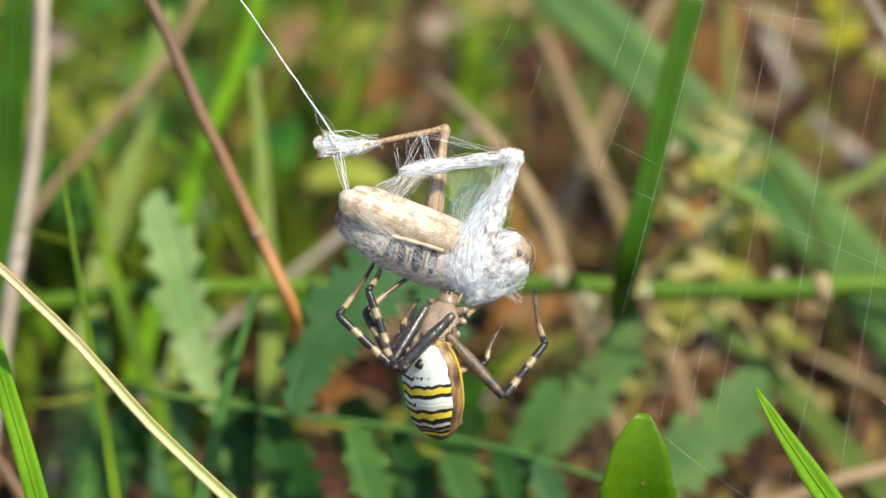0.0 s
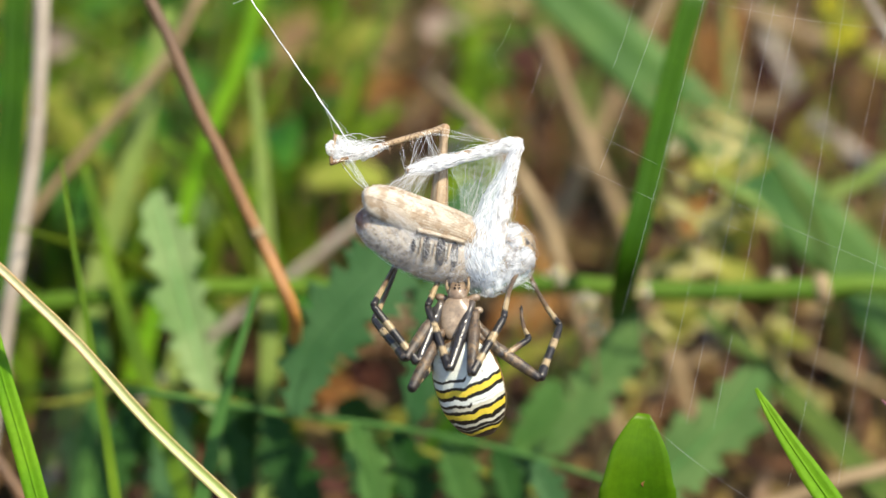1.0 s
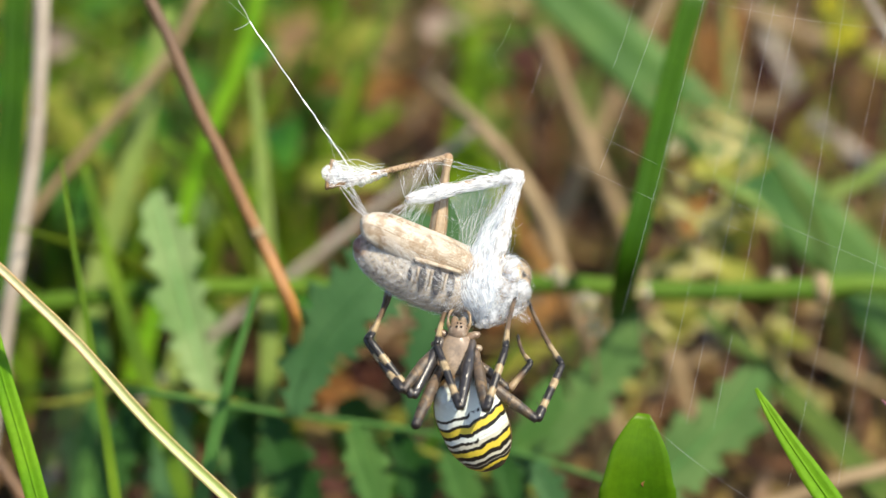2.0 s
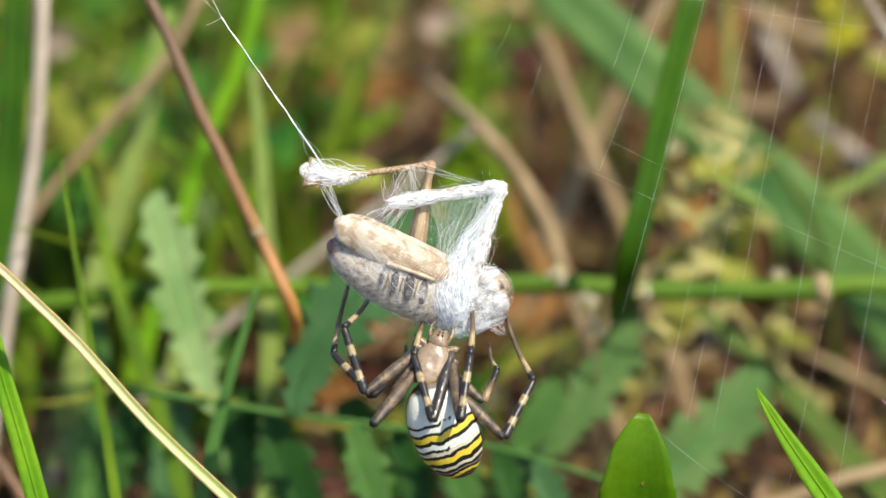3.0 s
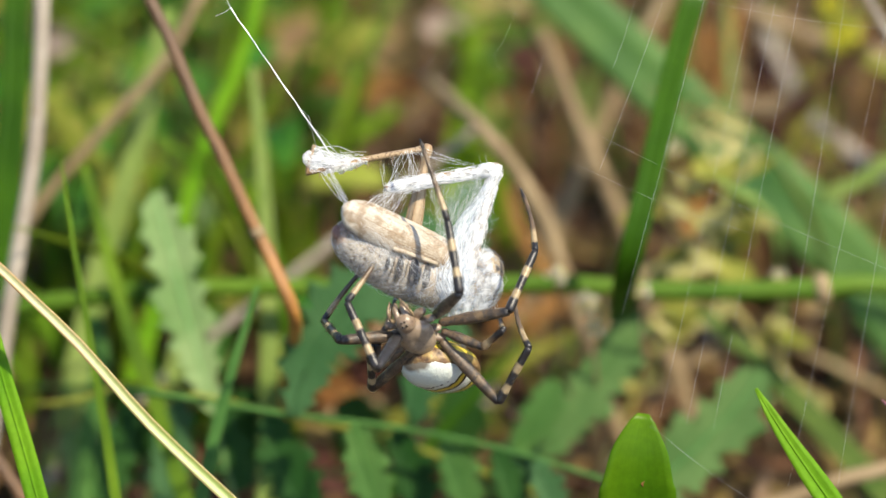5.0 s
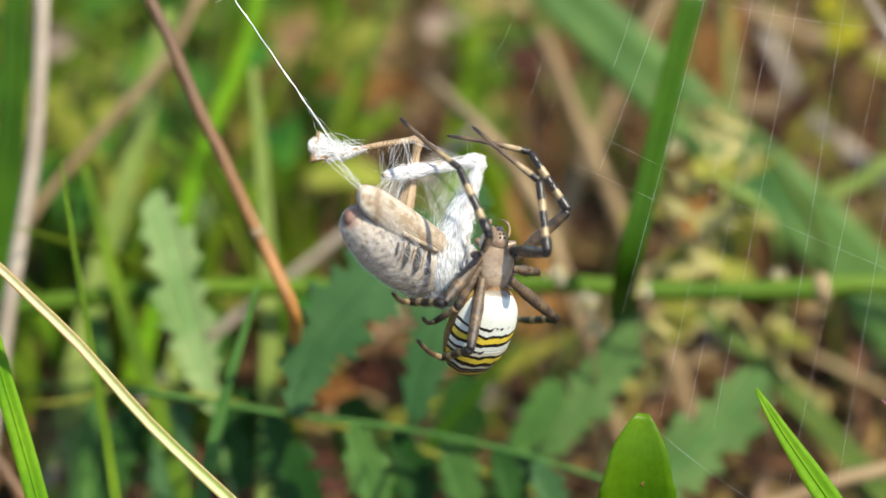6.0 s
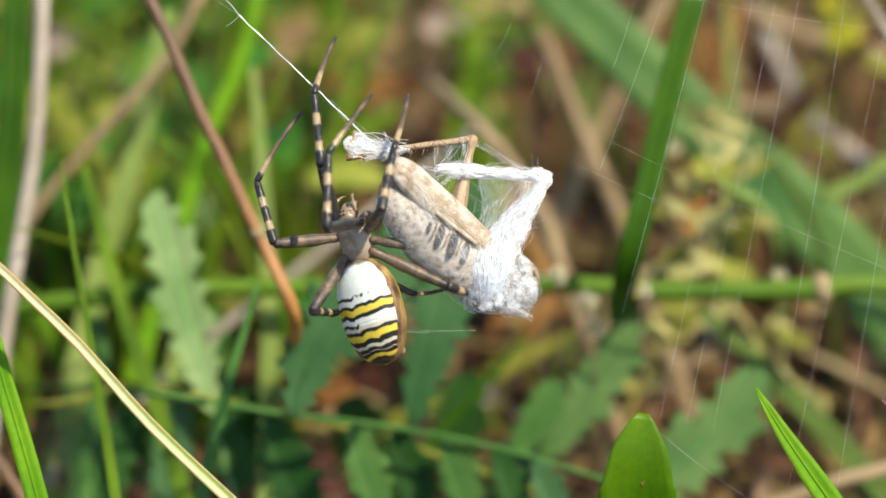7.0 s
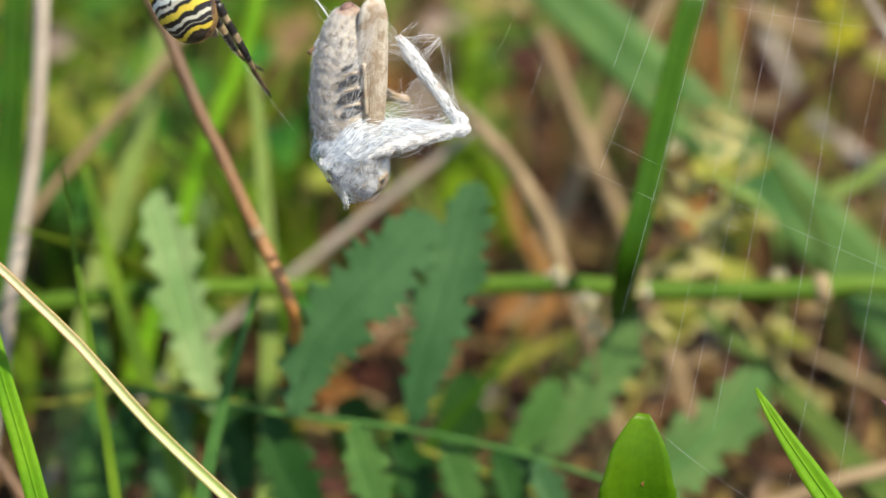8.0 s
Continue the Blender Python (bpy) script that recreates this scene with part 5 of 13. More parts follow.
    sleeve = [(knee + Vector((0.0003, 0.0002, 0)), 0.0004, 0.0004), (knee.lerp(foot, 0.06), 0.0008, 0.0009), (knee.lerp(foot, 0.2), 0.00055, 0.0007), (knee.lerp(foot, 0.5), 0.0005, 0.00055), (knee.lerp(foot, 0.8), 0.0007, 0.0009), (foot, 0.00025, 0.0003)]
    sl = smooth_loft(sleeve, 60, 22, 0.3, 16, ragged=0.3)
    part("silk_wrap", mesh_of("silk_wrap", wraps(sleeve, 170, rng, 0.8, 2.5, 0.000016, 1.12), SILK), prey, "white silk threads wound along the shin")
    part("silk_sleeve", mesh_of("silk_sleeve", sl, SILK_MID), prey, "white silk wound thickly round the shin")
    # silk mat over thorax and head
    mat_keys = [((0.00207, -0.00506, -0.00280), 0.0036, 0.0039), ((0.00287, -0.00533, -0.00333), 0.0041, 0.0044), ((0.00433, -0.00560, -0.00427), 0.0043, 0.0047), ((0.00700, -0.00546, -0.00600), 0.0036, 0.0040), ((0.00913, -0.00533, -0.00746), 0.0032, 0.0037), ((0.01056, -0.00576, -0.00840), 0.0022, 0.0027), ((0.01116, -0.00610, -0.00880), 0.0008, 0.0010)]
    bm = bmesh.new()
    for c, w, h in mat_keys[1:-1]:
        for k in range(14):
            th = 2 * math.pi * k / 14
            bm.verts.new(Vector(c) + Vector((0.5 * math.cos(th) * w, math.sin(th) * h, 0.86 * math.cos(th) * w)) * (1 + 0.05 * math.sin(5 * th + c[0] * 900)))
    for p in ((6.2, -10.5, -2.0), (7.4, -10.2, -2.6), (10.9, -7.6, -7.6), (11.0, -5.0, -8.2), (2.2, -6.4, 0.2), (6.9, -1.6, -2.4)):
        bm.verts.new(Vector(p) * MM)
    hull = bmesh.ops.convex_hull(bm, input=bm.verts)
    bmesh.ops.delete(bm, geom=list({e for e in hull["geom_interior"] + hull["geom_unused"] if isinstance(e, bmesh.types.BMVert)}), context="VERTS")
    bmesh.ops.subdivide_edges(bm, edges=bm.edges, cuts=2, use_grid_fill=True)
    mv = [v.co.copy() for v in bm.verts]
    mv = [p + Vector((noise.noise(p * 700), noise.noise(p * 700 + Vector((9, 0, 0))), noise.noise(p * 700 + Vector((0, 9, 0))))) * 0.00022 for p in mv]
    bm.verts.index_update()
    mat = (mv, [tuple(v.index for v in f.verts) for f in bm.faces], [((p.x + p.z * 0.5) / 0.014, (p.y - p.x * 0.4) / 0.016) for p in mv])
    bm.free()
    part("silk_wrap", mesh_of("silk_wrap", wraps(mat_keys, 75, rng, 0.9, 0.9, 0.000011, 1.02), SILK), prey, "white silk threads wound over thorax and head")
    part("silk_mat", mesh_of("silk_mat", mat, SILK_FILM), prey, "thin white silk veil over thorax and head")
    # a fan of silk drawn from the knee down over the thorax, wide below
    fan_keys = (((8.75, 8.2, -3.4), (9.6, 7.8, -3.4), 0.5), ((7.7, 5.8, -3.1), (9.0, 5.6, -3.2), 0.75), ((6.5, 3.65, -2.7), (8.1, 3.75, -2.9), 0.9),
                ((5.0, 1.6, -2.2), (7.3, 1.75, -2.5), 1.1), ((4.2, -0.3, -1.6), (6.8, 0.0, -2.0), 1.2), ((2.6, -2.8, -0.5), (6.5, -2.6, -1.2), 1.2),
                ((2.0, -5.1, 0.2), (6.7, -4.8, -0.8), 1.1), ((3.0, -7.2, -0.1), (6.9, -7.0, -1.0), 0.8), ((4.2, -8.6, -1.0), (6.6, -8.4, -1.5), 0.3))
    left, right = (spline([Vector(k[i]) * MM for k in fan_keys], 64) for i in (0, 1))
    sv, sf, su, sides = [], [], [], 28
    for i in range(64):
        h = MM * float(np.interp(i / 63 * (len(fan_keys) - 1), range(len(fan_keys)), [k[2] for k in fan_keys]))
        c, a = (left[i] + right[i]) / 2, (right[i] - left[i]) / 2
        for k in range(sides):
            th = 2 * math.pi * k / sides
            r = 1 + 0.16 * noise.noise((3 * math.cos(th), 3 * math.sin(th), i * 0.05)) + 0.05 * noise.noise((9 * math.cos(th), 9 * math.sin(th), i * 0.16))
            sv.append(c + (a * math.cos(th) + Vector((0, 0, h * math.sin(th)))) * r)
            su.append((abs(2 * k / sides - 1), i / 63))
    for i in range(63):
        for k in range(sides):
            k2 = (k + 1) % sides
            sf.append((i * sides + k, i * sides + k2, (i + 1) * sides + k2, (i + 1) * sides + k))
    part("silk_sheet", mesh_of("silk_sheet", (sv, sf, su), SILK_SHEET), prey, "white silk fan from the knee over the thorax, tinted with bluish shade")
    pieces = []
    for _ in range(60):
        q, dq, i0 = rng.uniform(-0.9, 0.9), rng.uniform(-1.1, 1.1), rng.randrange(0, 40)
        i1 = min(63, i0 + rng.randrange(16, 34))
        line = []
        for i in range(i0, i1 + 1, 3):
            c, a = (left[i] + right[i]) / 2, (right[i] - left[i]) / 2
            x = max(-1.0, min(1.0, q + dq * (i - i0) / (i1 - i0)))
            line.append(c + a * x * 1.05 + Vector((0, 0, 0.0002 + 0.0011 * math.sqrt(max(0, 1 - x * x)))) + Vector((rng.uniform(-1, 1), rng.uniform(-1, 1), rng.uniform(0, 1))) * 0.0003)
        rr = rng.uniform(0.000005, 0.000013)
        pieces.append(tube(line, lambda t: rr, 4))
    part("silk_threads", mesh_of("silk_threads", joined(pieces), SILK), prey, "white silk threads down the fan")
    tuft = smooth_loft([((0.00533, -0.00666, -0.00200), 0.0016, 0.0016), ((0.00600, -0.00786, -0.00240), 0.0012, 0.0012), ((0.00580, -0.00920, -0.00267), 0.0007, 0.0007), ((0.00500, -0.01040, -0.00267), 0.0004, 0.0004)], 24, 18, 0.15, 36, ragged=0.5)
    part("silk_tuft", mesh_of("silk_tuft", tuft, SILK_VEIL), prey, "white silk tuft under the thorax")

    # loose strands: fans between shin, wings, thigh and body
    def fan(name, a0, a1, b0, b1, count, r=0.000016, label="", bend=0.06):
        pieces = []
        for _ in range(count):
            s, q = rng.random(), rng.random()
            a = Vector(a0).lerp(Vector(a1), s) + Vector((rng.uniform(-1, 1), rng.uniform(-1, 1), rng.uniform(-1, 1))) * 0.0003
            b = Vector(b0).lerp(Vector(b1), q * 0.85 + s * 0.15) + Vector((rng.uniform(-1, 1), rng.uniform(-1, 1), rng.uniform(-1, 1))) * 0.0004
            pieces.append(strand(a, b, r * rng.uniform(0.3, 0.95), 0, rng, bend=bend * rng.uniform(1.0, 2.6)))
        part(name, mesh_of(name, joined(pieces), SILK), prey, label)
    fan("silk_fan", foot.lerp(knee, 0.35), knee, (0.00100, -0.00233, 0.00067), (0.00500, -0.00467, -0.00267), 14, 0.000008, "loose silk fan below the shin")
    fan("silk_fan", foot, foot.lerp(knee, 0.3), (-0.00766, 0.00200, 0.00560), (-0.00233, -0.00033, 0.00200), 45, 0.000014, "fine silk threads to the wings", 0.03)
    mid = foot.lerp(knee, 0.22)
    for a, b, c in (((-0.00500, 0.00706, 0.00053), foot, 4), ((-0.00220, 0.00893, -0.00027), foot, 4), ((-0.00207, 0.00893, -0.00027), mid, 5), ((-0.00153, 0.00906, -0.00040), foot.lerp(knee, 0.3), 3)):
        fan("silk_cord", a, Vector(a) + Vector((0.0004, 0, 0)), b, Vector(b) + Vector((0.0005, 0, 0)), c, 0.000024, "silk cord between the two shins", 0.03)
    fan("silk_fan", (-0.00467, 0.00720, 0.00053), (-0.00233, 0.00866, 0.00000), foot, mid, 7, 0.000010, "thin silk web between the two shins")
    fan("silk_fan", (-0.00267, 0.00880, 0.00000), (0.00100, 0.00966, -0.00133), (0.00367, 0.00800, -0.00267), (0.00866, 0.00826, -0.00333), 9, 0.000014, "taut silk threads between the knees", 0.015)
    fan("silk_fan", (0.00300, 0.00267, -0.00200), (0.00700, 0.00467, -0.00300), (0.00100, -0.00333, 0.00200), (0.00566, -0.00733, -0.00067), 20, 0.000012, "silk threads down the thigh")
    fan("silk_fan", (-0.01166, 0.00566, 0.00200), (-0.01086, 0.00666, 0.00200), (-0.00833, 0.00200, 0.00600), (-0.00800, 0.00167, 0.00600), 9, 0.00003, "silk cord from the foot to the wing tip", 0.02)
    fan("silk_fan", (-0.00833, 0.00167, 0.00633), (-0.00500, -0.00013, 0.00433), (-0.00367, -0.00467, 0.00500), (0.00300, -0.00666, 0.00067), 40, 0.000012, "stray silk hairs over the body")
    fan("silk_fan", (0.00500, -0.00200, -0.00067), (0.00733, -0.00333, -0.00167), (-0.00200, -0.00666, 0.00213), (0.00700, -0.00786, -0.00267), 80, 0.000014, "silk threads wound over the thorax")
    fan("silk_fan", (0.00633, -0.00666, -0.00133), (0.00766, -0.00467, -0.00200), (0.01000, -0.00733, -0.00467), (0.00700, -0.00966, -0.00267), 40, 0.00002, "silk threads over the head")
    fan("silk_fan", (0.00866, -0.00900, -0.00400), (0.01033, -0.00800, -0.00600), (0.01066, -0.00966, -0.00400), (0.01166, -0.00933, -0.00533), 18, 0.000012, "wispy silk under the head")

    fan("silk_fan", (0.00047, 0.00733, -0.00167), (0.00007, -0.00067, -0.00167), hip.lerp(knee, 0.25), hip.lerp(knee, 0.85), 12, 0.000007, "gauzy silk across the gap between both thighs")
    fan("silk_fan", hip, hip.lerp(knee, 0.9), hip + Vector((-0.004, -0.001, 0.001)), hip.lerp(knee, 0.4), 24, 0.000012, "silk threads wound round the thigh")
    fan("silk_fan", knee, knee.lerp(foot, 0.2), hip.lerp(knee, 0.2), hip.lerp(knee, 0.7), 22, 0.00001, "silk threads from the knee")
    fan("silk_fan", foot, knee, foot.lerp(knee, 0.2), knee, 70, 0.000022, "silk threads along the shin")
    fan("silk_fan", (-0.00686, 0.00013, 0.00746), (-0.00300, -0.00147, 0.00560), (-0.00566, -0.00333, 0.00500), (0.00100, -0.00467, 0.00333), 34, 0.00001, "silk hairs over the folded wing")
    # a gauzy sheet in the angle between shin, thigh and body
    gv, gf, gu = [], [], []
    for i in range(13):
        for k in range(13):
            s, q = i / 12, k / 12
            top = Vector(foot).lerp(knee, 0.35 + 0.65 * s)
            low = Vector((0.00167, -0.00253, 0.00000)).lerp(hip.lerp(knee, 0.35), s)
            bend = 0.0006 * math.sin(math.pi * q) * (1 - s)
            gv.append(top.lerp(low, q) + Vector((bend * 2, 0, -bend)))
            gu.append((s, q))
    for i in range(12):
        for k in range(12):
            gf.append((i * 13 + k, i * 13 + k + 1, (i + 1) * 13 + k + 1, (i + 1) * 13 + k))
    part("silk_gauze", mesh_of("silk_gauze", (gv, gf, gu), SILK_GAUZE), prey, "thin see-through silk gauze below the shin")
    # silk drawn from the hip across the front of the body
    fan("silk_fan", (0.00646, -0.00167, -0.00200), (0.00500, -0.00333, -0.00053), (-0.00153, -0.00693, 0.00160), (0.00367, -0.00866, -0.00093), 70, 0.000011, "silk threads drawn over the body from the hip", 0.04)
    film = smooth_loft([(c, w + 0.00012, h + 0.00012) for c, w, h in ab_keys[1:]], 60, 32, 0.03, 9, ragged=0.012)
    part("silk_film", mesh_of("silk_film", film, SILK_SHEER), prey, "sheer silk film over the abdomen")
    # stray hairs
    pieces = []
    for _ in range(110):
        t = rng.random()
        base = knee.lerp(foot, t) if rng.random() < 0.5 else hip.lerp(knee, t)
        d = Vector((rng.uniform(-1, 1), rng.uniform(-1, 1), rng.uniform(-1, 1))).normalized()
        pieces.append(strand(base, base + d * rng.uniform(0.0012, 0.0028), 0.000009, 0, rng))
    part("silk_fuzz", mesh_of("silk_fuzz", joined(pieces), SILK), prey, "fine silk fuzz")

    # folded front legs under the thorax
    for a, b, c in (((0.00700, -0.00733, -0.00400), (0.00833, -0.00866, -0.00500), (0.00733, -0.01000, -0.00480)),):
        part("front_leg", mesh_of("front_leg", tube(spline((a, b, c), 12), lambda t: 0.00035 - 0.00012 * t, 7), HOPPER_LEG), prey)

    # free hind leg: thigh and shin swing on their own
    L1, L2 = 0.01085, 0.01574
    th = loft([((0, 0, L1 * t), w, w * 1.25) for t, w in ((0, 0.0009), (0.1, 0.0011), (0.3, 0.00102), (0.5, 0.00082), (0.7, 0.00060), (0.84, 0.00046), (0.92, 0.00058), (0.98, 0.00070), (1.03, 0.00055), (1.05, 0.0002))], 14)
    ft = part("free_thigh", mesh_of("free_thigh", th, THIGH_SKIN), prey, "bare brown hind thigh standing up")
    for q, r in ((0.2, 0.00010), (1.15, 0.00016), (2.0, 0.00008), (-0.8, 0.00012), (3.4, 0.00014), (4.3, 0.00010)):
        line = [Vector((math.cos(q) * w, math.sin(q) * w * 1.25, L1 * t)) for t, w in ((0.08, 0.00108), (0.3, 0.00100), (0.5, 0.00080), (0.7, 0.00058), (0.86, 0.00045))]
        part("thigh_stripe", mesh_of("thigh_stripe", tube(spline(line, 18), lambda t: r * (1 - 0.6 * t), 5), WING_VEIN), ft, "dark brown lengthwise stripe")
    pieces = [tube(spline(((0, 0, 0), (0.0001, 0.0002, L2 * 0.5), (0, 0, L2)), 20), lambda t: 0.00040 - 0.00008 * t + 0.00022 * math.exp(-(t / 0.05) ** 2), 8)]
    for k in range(14):
        t = 0.25 + 0.05 * k
        pieces.append(tube([Vector((0.0002 * (1 if k % 2 else -1), -0.0002, L2 * t)), Vector((0.0006 * (1 if k % 2 else -1), -0.0009, L2 * (t + 0.03)))], lambda q: 0.00009 * (1 - q * 0.8), 4))
    fs = part("free_shin", mesh_of("free_shin", joined(pieces), HOPPER_LEG), prey, "spiny brown hind shin")
    cl = smooth_loft([((0, 0, L2 * 0.52), 0.0004, 0.0004), ((0, 0, L2 * 0.75), 0.0006, 0.0008), ((0, 0.0008, L2 * 0.9), 0.0005, 0.0012), ((0, 0.0012, L2 * 0.95), 0.0004, 0.0014), ((0, 0.0008, L2 * 1.0), 0.0003, 0.0008)], 30, 20, 0.3, 41, ragged=0.5)
    part("silk_tuft", mesh_of("silk_tuft", cl, SILK_VEIL), fs, "white silk tangle round the foot")
    foot2 = tube(spline(((0, 0.0031, L2 * 0.92), (0, 0.0019, L2 * 0.955), (0, 0.0006, L2 * 0.99), (0, -0.0003, L2 * 1.0)), 12), lambda t: 0.00028 - 0.0001 * abs(t - 0.5), 7)
    part("foot", mesh_of("foot", foot2, HOPPER_LEG), fs, "small pale foot in silk")
    pieces = []
    for _ in range(110):
        q = rng.random()
        pieces.append(strand((rng.uniform(-.0002, .0002), 0.0002, L2 * rng.uniform(0.45, 0.95)), (rng.uniform(-.0003, .0003), 0.0031 - 0.003 * q, L2 * (0.92 + 0.07 * q)), 0.000025, 0, rng))
    for _ in range(40):
        z1, z2 = rng.uniform(0.5, 1.0), rng.uniform(0.7, 1.0)
        pieces.append(strand((rng.uniform(-.0006, .0006), rng.uniform(-.0003, .0012), L2 * z1), (rng.uniform(-.0006, .0006), rng.uniform(-.0005, .0020), L2 * z2), 0.00002, 0, rng))
    part("silk_threads", mesh_of("silk_threads", joined(pieces), SILK), fs)
    return ft, fs


free_femur, free_tibia = build_prey()


# ---- silk lines ----
def build_thread():
    rng = random.Random(5)
    ln = 0.020
    pieces = []
    for k in range(5):
        ph = rng.uniform(0, 6)
        line = [Vector((0.00007 * math.sin(ph + z * 4), 0.00007 * math.cos(ph + z * 5), ln * z / 12)) for z in range(-1, 13)]
        pieces.append(tube(line, lambda t: 0.00006 - 0.00002 * t, 5))
    ob = tagged(new("hanging_thread", mesh_of("hanging_thread", joined(pieces), SILK)), "twisted white silk thread holding the wrapped prey", "spider thread")
    fine = []
    for k in range(4):
        a = Vector((0, 0, ln * rng.uniform(0.1, 0.3)))
        fine.append(strand(a, Vector((rng.uniform(-.0005, .0005), rng.uniform(-.0005, .0005), -0.0008)), 0.00001, 0, rng))
    part("fine_strand", mesh_of("fine_strand", joined(fine), SILK), ob)
    for d in ((-0.0022, 0.0006, 0.0004), (0.0006, 0.0005, 0.004)):
        part("frayed_end", mesh_of("frayed_end", strand((0, 0, ln), Vector((0, 0, ln)) + Vector(d), 0.00003, 0, rng), SILK), ob)
    top = strand((0, 0, ln), (-0.004, 0.002, ln * 2.2), 0.00001, 0, rng)
    part("upper_strand", mesh_of("upper_strand", top, SILK), ob, "nearly invisible upper strand")
    return ob


thread = build_thread()
drag_line = tagged(new("drag_line", mesh_of("drag_line", joined([tube(spline(((0.00003 * k, 0, -0.0005), (0.0001 * k, 0.0002, 0.007), (0.00004 * k, 0, 0.0152)), 12), lambda t: 0.0000045, 4) for k in (-1, 1)]), SILK)), "fine silk strand drawn from the spider to its prey", "spider thread")


# ---- the spider ----
spider = tagged(new("wasp_spider"), "yellow, white and black banded wasp spider with ringed legs", "spider")


def leg_segment(name, ln, profile, mat, rng, spines, spine_len=0.0007, bow=0.0):
    """A leg segment along z, its short bristles growing out of the skin."""
    zs, rs = [p[0] for p in profile], [p[1] for p in profile]
    n, sides = 26, 12
    line = [Vector((0, bow * math.sin(math.pi * i / (n - 1)), ln * i / (n - 1))) for i in range(n)]
    v, f, u = tube(line, lambda t: float(np.interp(t, zs, rs)), sides)
    for _ in range(spines):
        i, k = rng.randrange(1, n - 2), rng.randrange(sides)
        a = i * sides + k
        out = (v[a] - line[i]).normalized()
        side = out.cross(Vector((0, 0, 1))) * 0.00006
        o = len(v)
        v += [v[a] + side, v[a] + Vector((0, 0, 0.00006)), v[a] + (out + Vector((0, 0, 0.8))).normalized() * spine_len * rng.uniform(0.6, 1.2)]
        u += [u[a]] * 3
        f += [(a, o, o + 2), (o, o + 1, o + 2), (o + 1, a, o + 2)]
    return mesh_of(name, (v, f, u), mat)


def build_spider():
    # head-and-thorax shield with raised head
    v, f, u = ball((0, 0.0028, 0), 0.0022, 0.0033, 0.0012, 32, 24)
    out = []
    for p in v:
        t = (p.y - 0.0028) / 0.0033
        w = 1.0 if t < 0.25 else 1 - 0.40 * min(1.0, (t - 0.25) / 0.5)
        z = p.z * (1 + 0.25 * max(0, t)) - (0.0003 * math.exp(-((p.x / 0.0004) ** 2)) * math.exp(-(((t + 0.15) / 0.2) ** 2)) if p.z > 0 else 0)
        out.append(Vector((p.x * w, p.y, z)))
    pro = part("prosoma", mesh_from("prosoma", out, f, PROSOMA_SKIN, u), spider, "tan hairy head shield with a grey sheen")
    part("head", mesh_of("head", ball((0, 0.0053, 0.0003), 0.0012, 0.0013, 0.0011), HEAD_SKIN), pro, "brown front of the head")
    for x, y, z, r in ((0.0002, 0.0062, 0.00108, 0.00012), (0.00026, 0.0058, 0.00135, 0.00014), (0.0009, 0.0057, 0.00085, 0.0001), (0.00085, 0.0060, 0.0006, 0.0001)):
        for s in (1, -1):
            part("eye", mesh_of("eye", ball((x * s, y, z), r, r, r, 10, 8), EYE), pro)
    for s in (1, -1):
        for y, reach, back in ((0.0044, 0.0023, 0.0008), (0.0034, 0.0027, 0.0002), (0.0023, 0.0026, -0.0005), (0.0012, 0.0023, -0.0011)):
            hip = smooth_loft([((s * 0.0006, y, -0.0007), 0.0005, 0.0005), ((s * reach * 0.65, y + back * 0.6, -0.0008), 0.00062, 0.00055), ((s * reach, y + back, -0.0006), 0.0005, 0.00045), ((s * (reach + 0.0003), y + back * 1.2, -0.0005), 0.0002, 0.0002)], 12, 12)
            part("hip_joint", mesh_of("hip_joint", hip, HEAD_SKIN), pro, "brown swollen leg base")
        part("fang_base", mesh_of("fang_base", smooth_loft([((s * 0.0005, 0.0058, 0.0002), 0.0005, 0.0006), ((s * 0.0005, 0.0066, -0.0008), 0.0005, 0.0006), ((s * 0.0004, 0.0068, -0.0018), 0.0002, 0.0002)], 12, 12), HEAD_SKIN), pro)
        palp = tube(spline(((s * 0.001, 0.0055, -0.0002), (s * 0.0013, 0.0064, 0.0002), (s * 0.0012, 0.0073, 0.0001), (s * 0.0009, 0.0078, -0.0005), (s * 0.0006, 0.0079, -0.0012)), 22), lambda t: 0.00022 - 0.00009 * t + 0.00004 * math.sin(12 * t), 10)
        part("palp", mesh_of("palp", palp, PALP_SKIN), pro, "short tan feeler")
    # abdomen: egg with shoulders, pointed behind
    n, sides = 48, 48
    av, af, au = [], [], []
    for i in range(n + 1):
        t = i / n
        y = 0.0004 - 0.0128 * t
        prof = max(0.0, 1 - abs(2 * (t ** 0.92) - 1) ** 2.35) ** 0.5
        w, h = 0.0041 * prof, 0.0033 * prof
        for k in range(sides):
            th = 2 * math.pi * k / sides
            s, c = math.sin(th), math.cos(th)
            z = h * s * (1.0 if s > 0 else 0.92) + 0.0004
            if s > 0:
                z *= 0.96 + 0.04 * math.cos(2 * th)
            q = Vector((w * c, y, z))
            q *= 1 + 0.012 * noise.noise(q * 700)
            av.append(q)
            au.append((k / sides, t))
    for i in range(n):
        for k in range(sides):
            k2 = (k + 1) % sides
            af.append((i * sides + k, i * sides + k2, (i + 1) * sides + k2, (i + 1) * sides + k))
    ab = part("abdomen", mesh_from("abdomen", av, af, ABDOMEN, au), spider, "egg-shaped abdomen, white with yellow and black bands")
    part("spinneret", mesh_of("spinneret", smooth_loft([((0, -0.0106, -0.0022), 0.0009, 0.0008), ((0, -0.0114, -0.0030), 0.0006, 0.0006), ((0, -0.0117, -0.0035), 0.0002, 0.0002)], 10, 12), HEAD_SKIN), ab, "small brown spinnerets")
    rng = random.Random(77)
    legs = {}
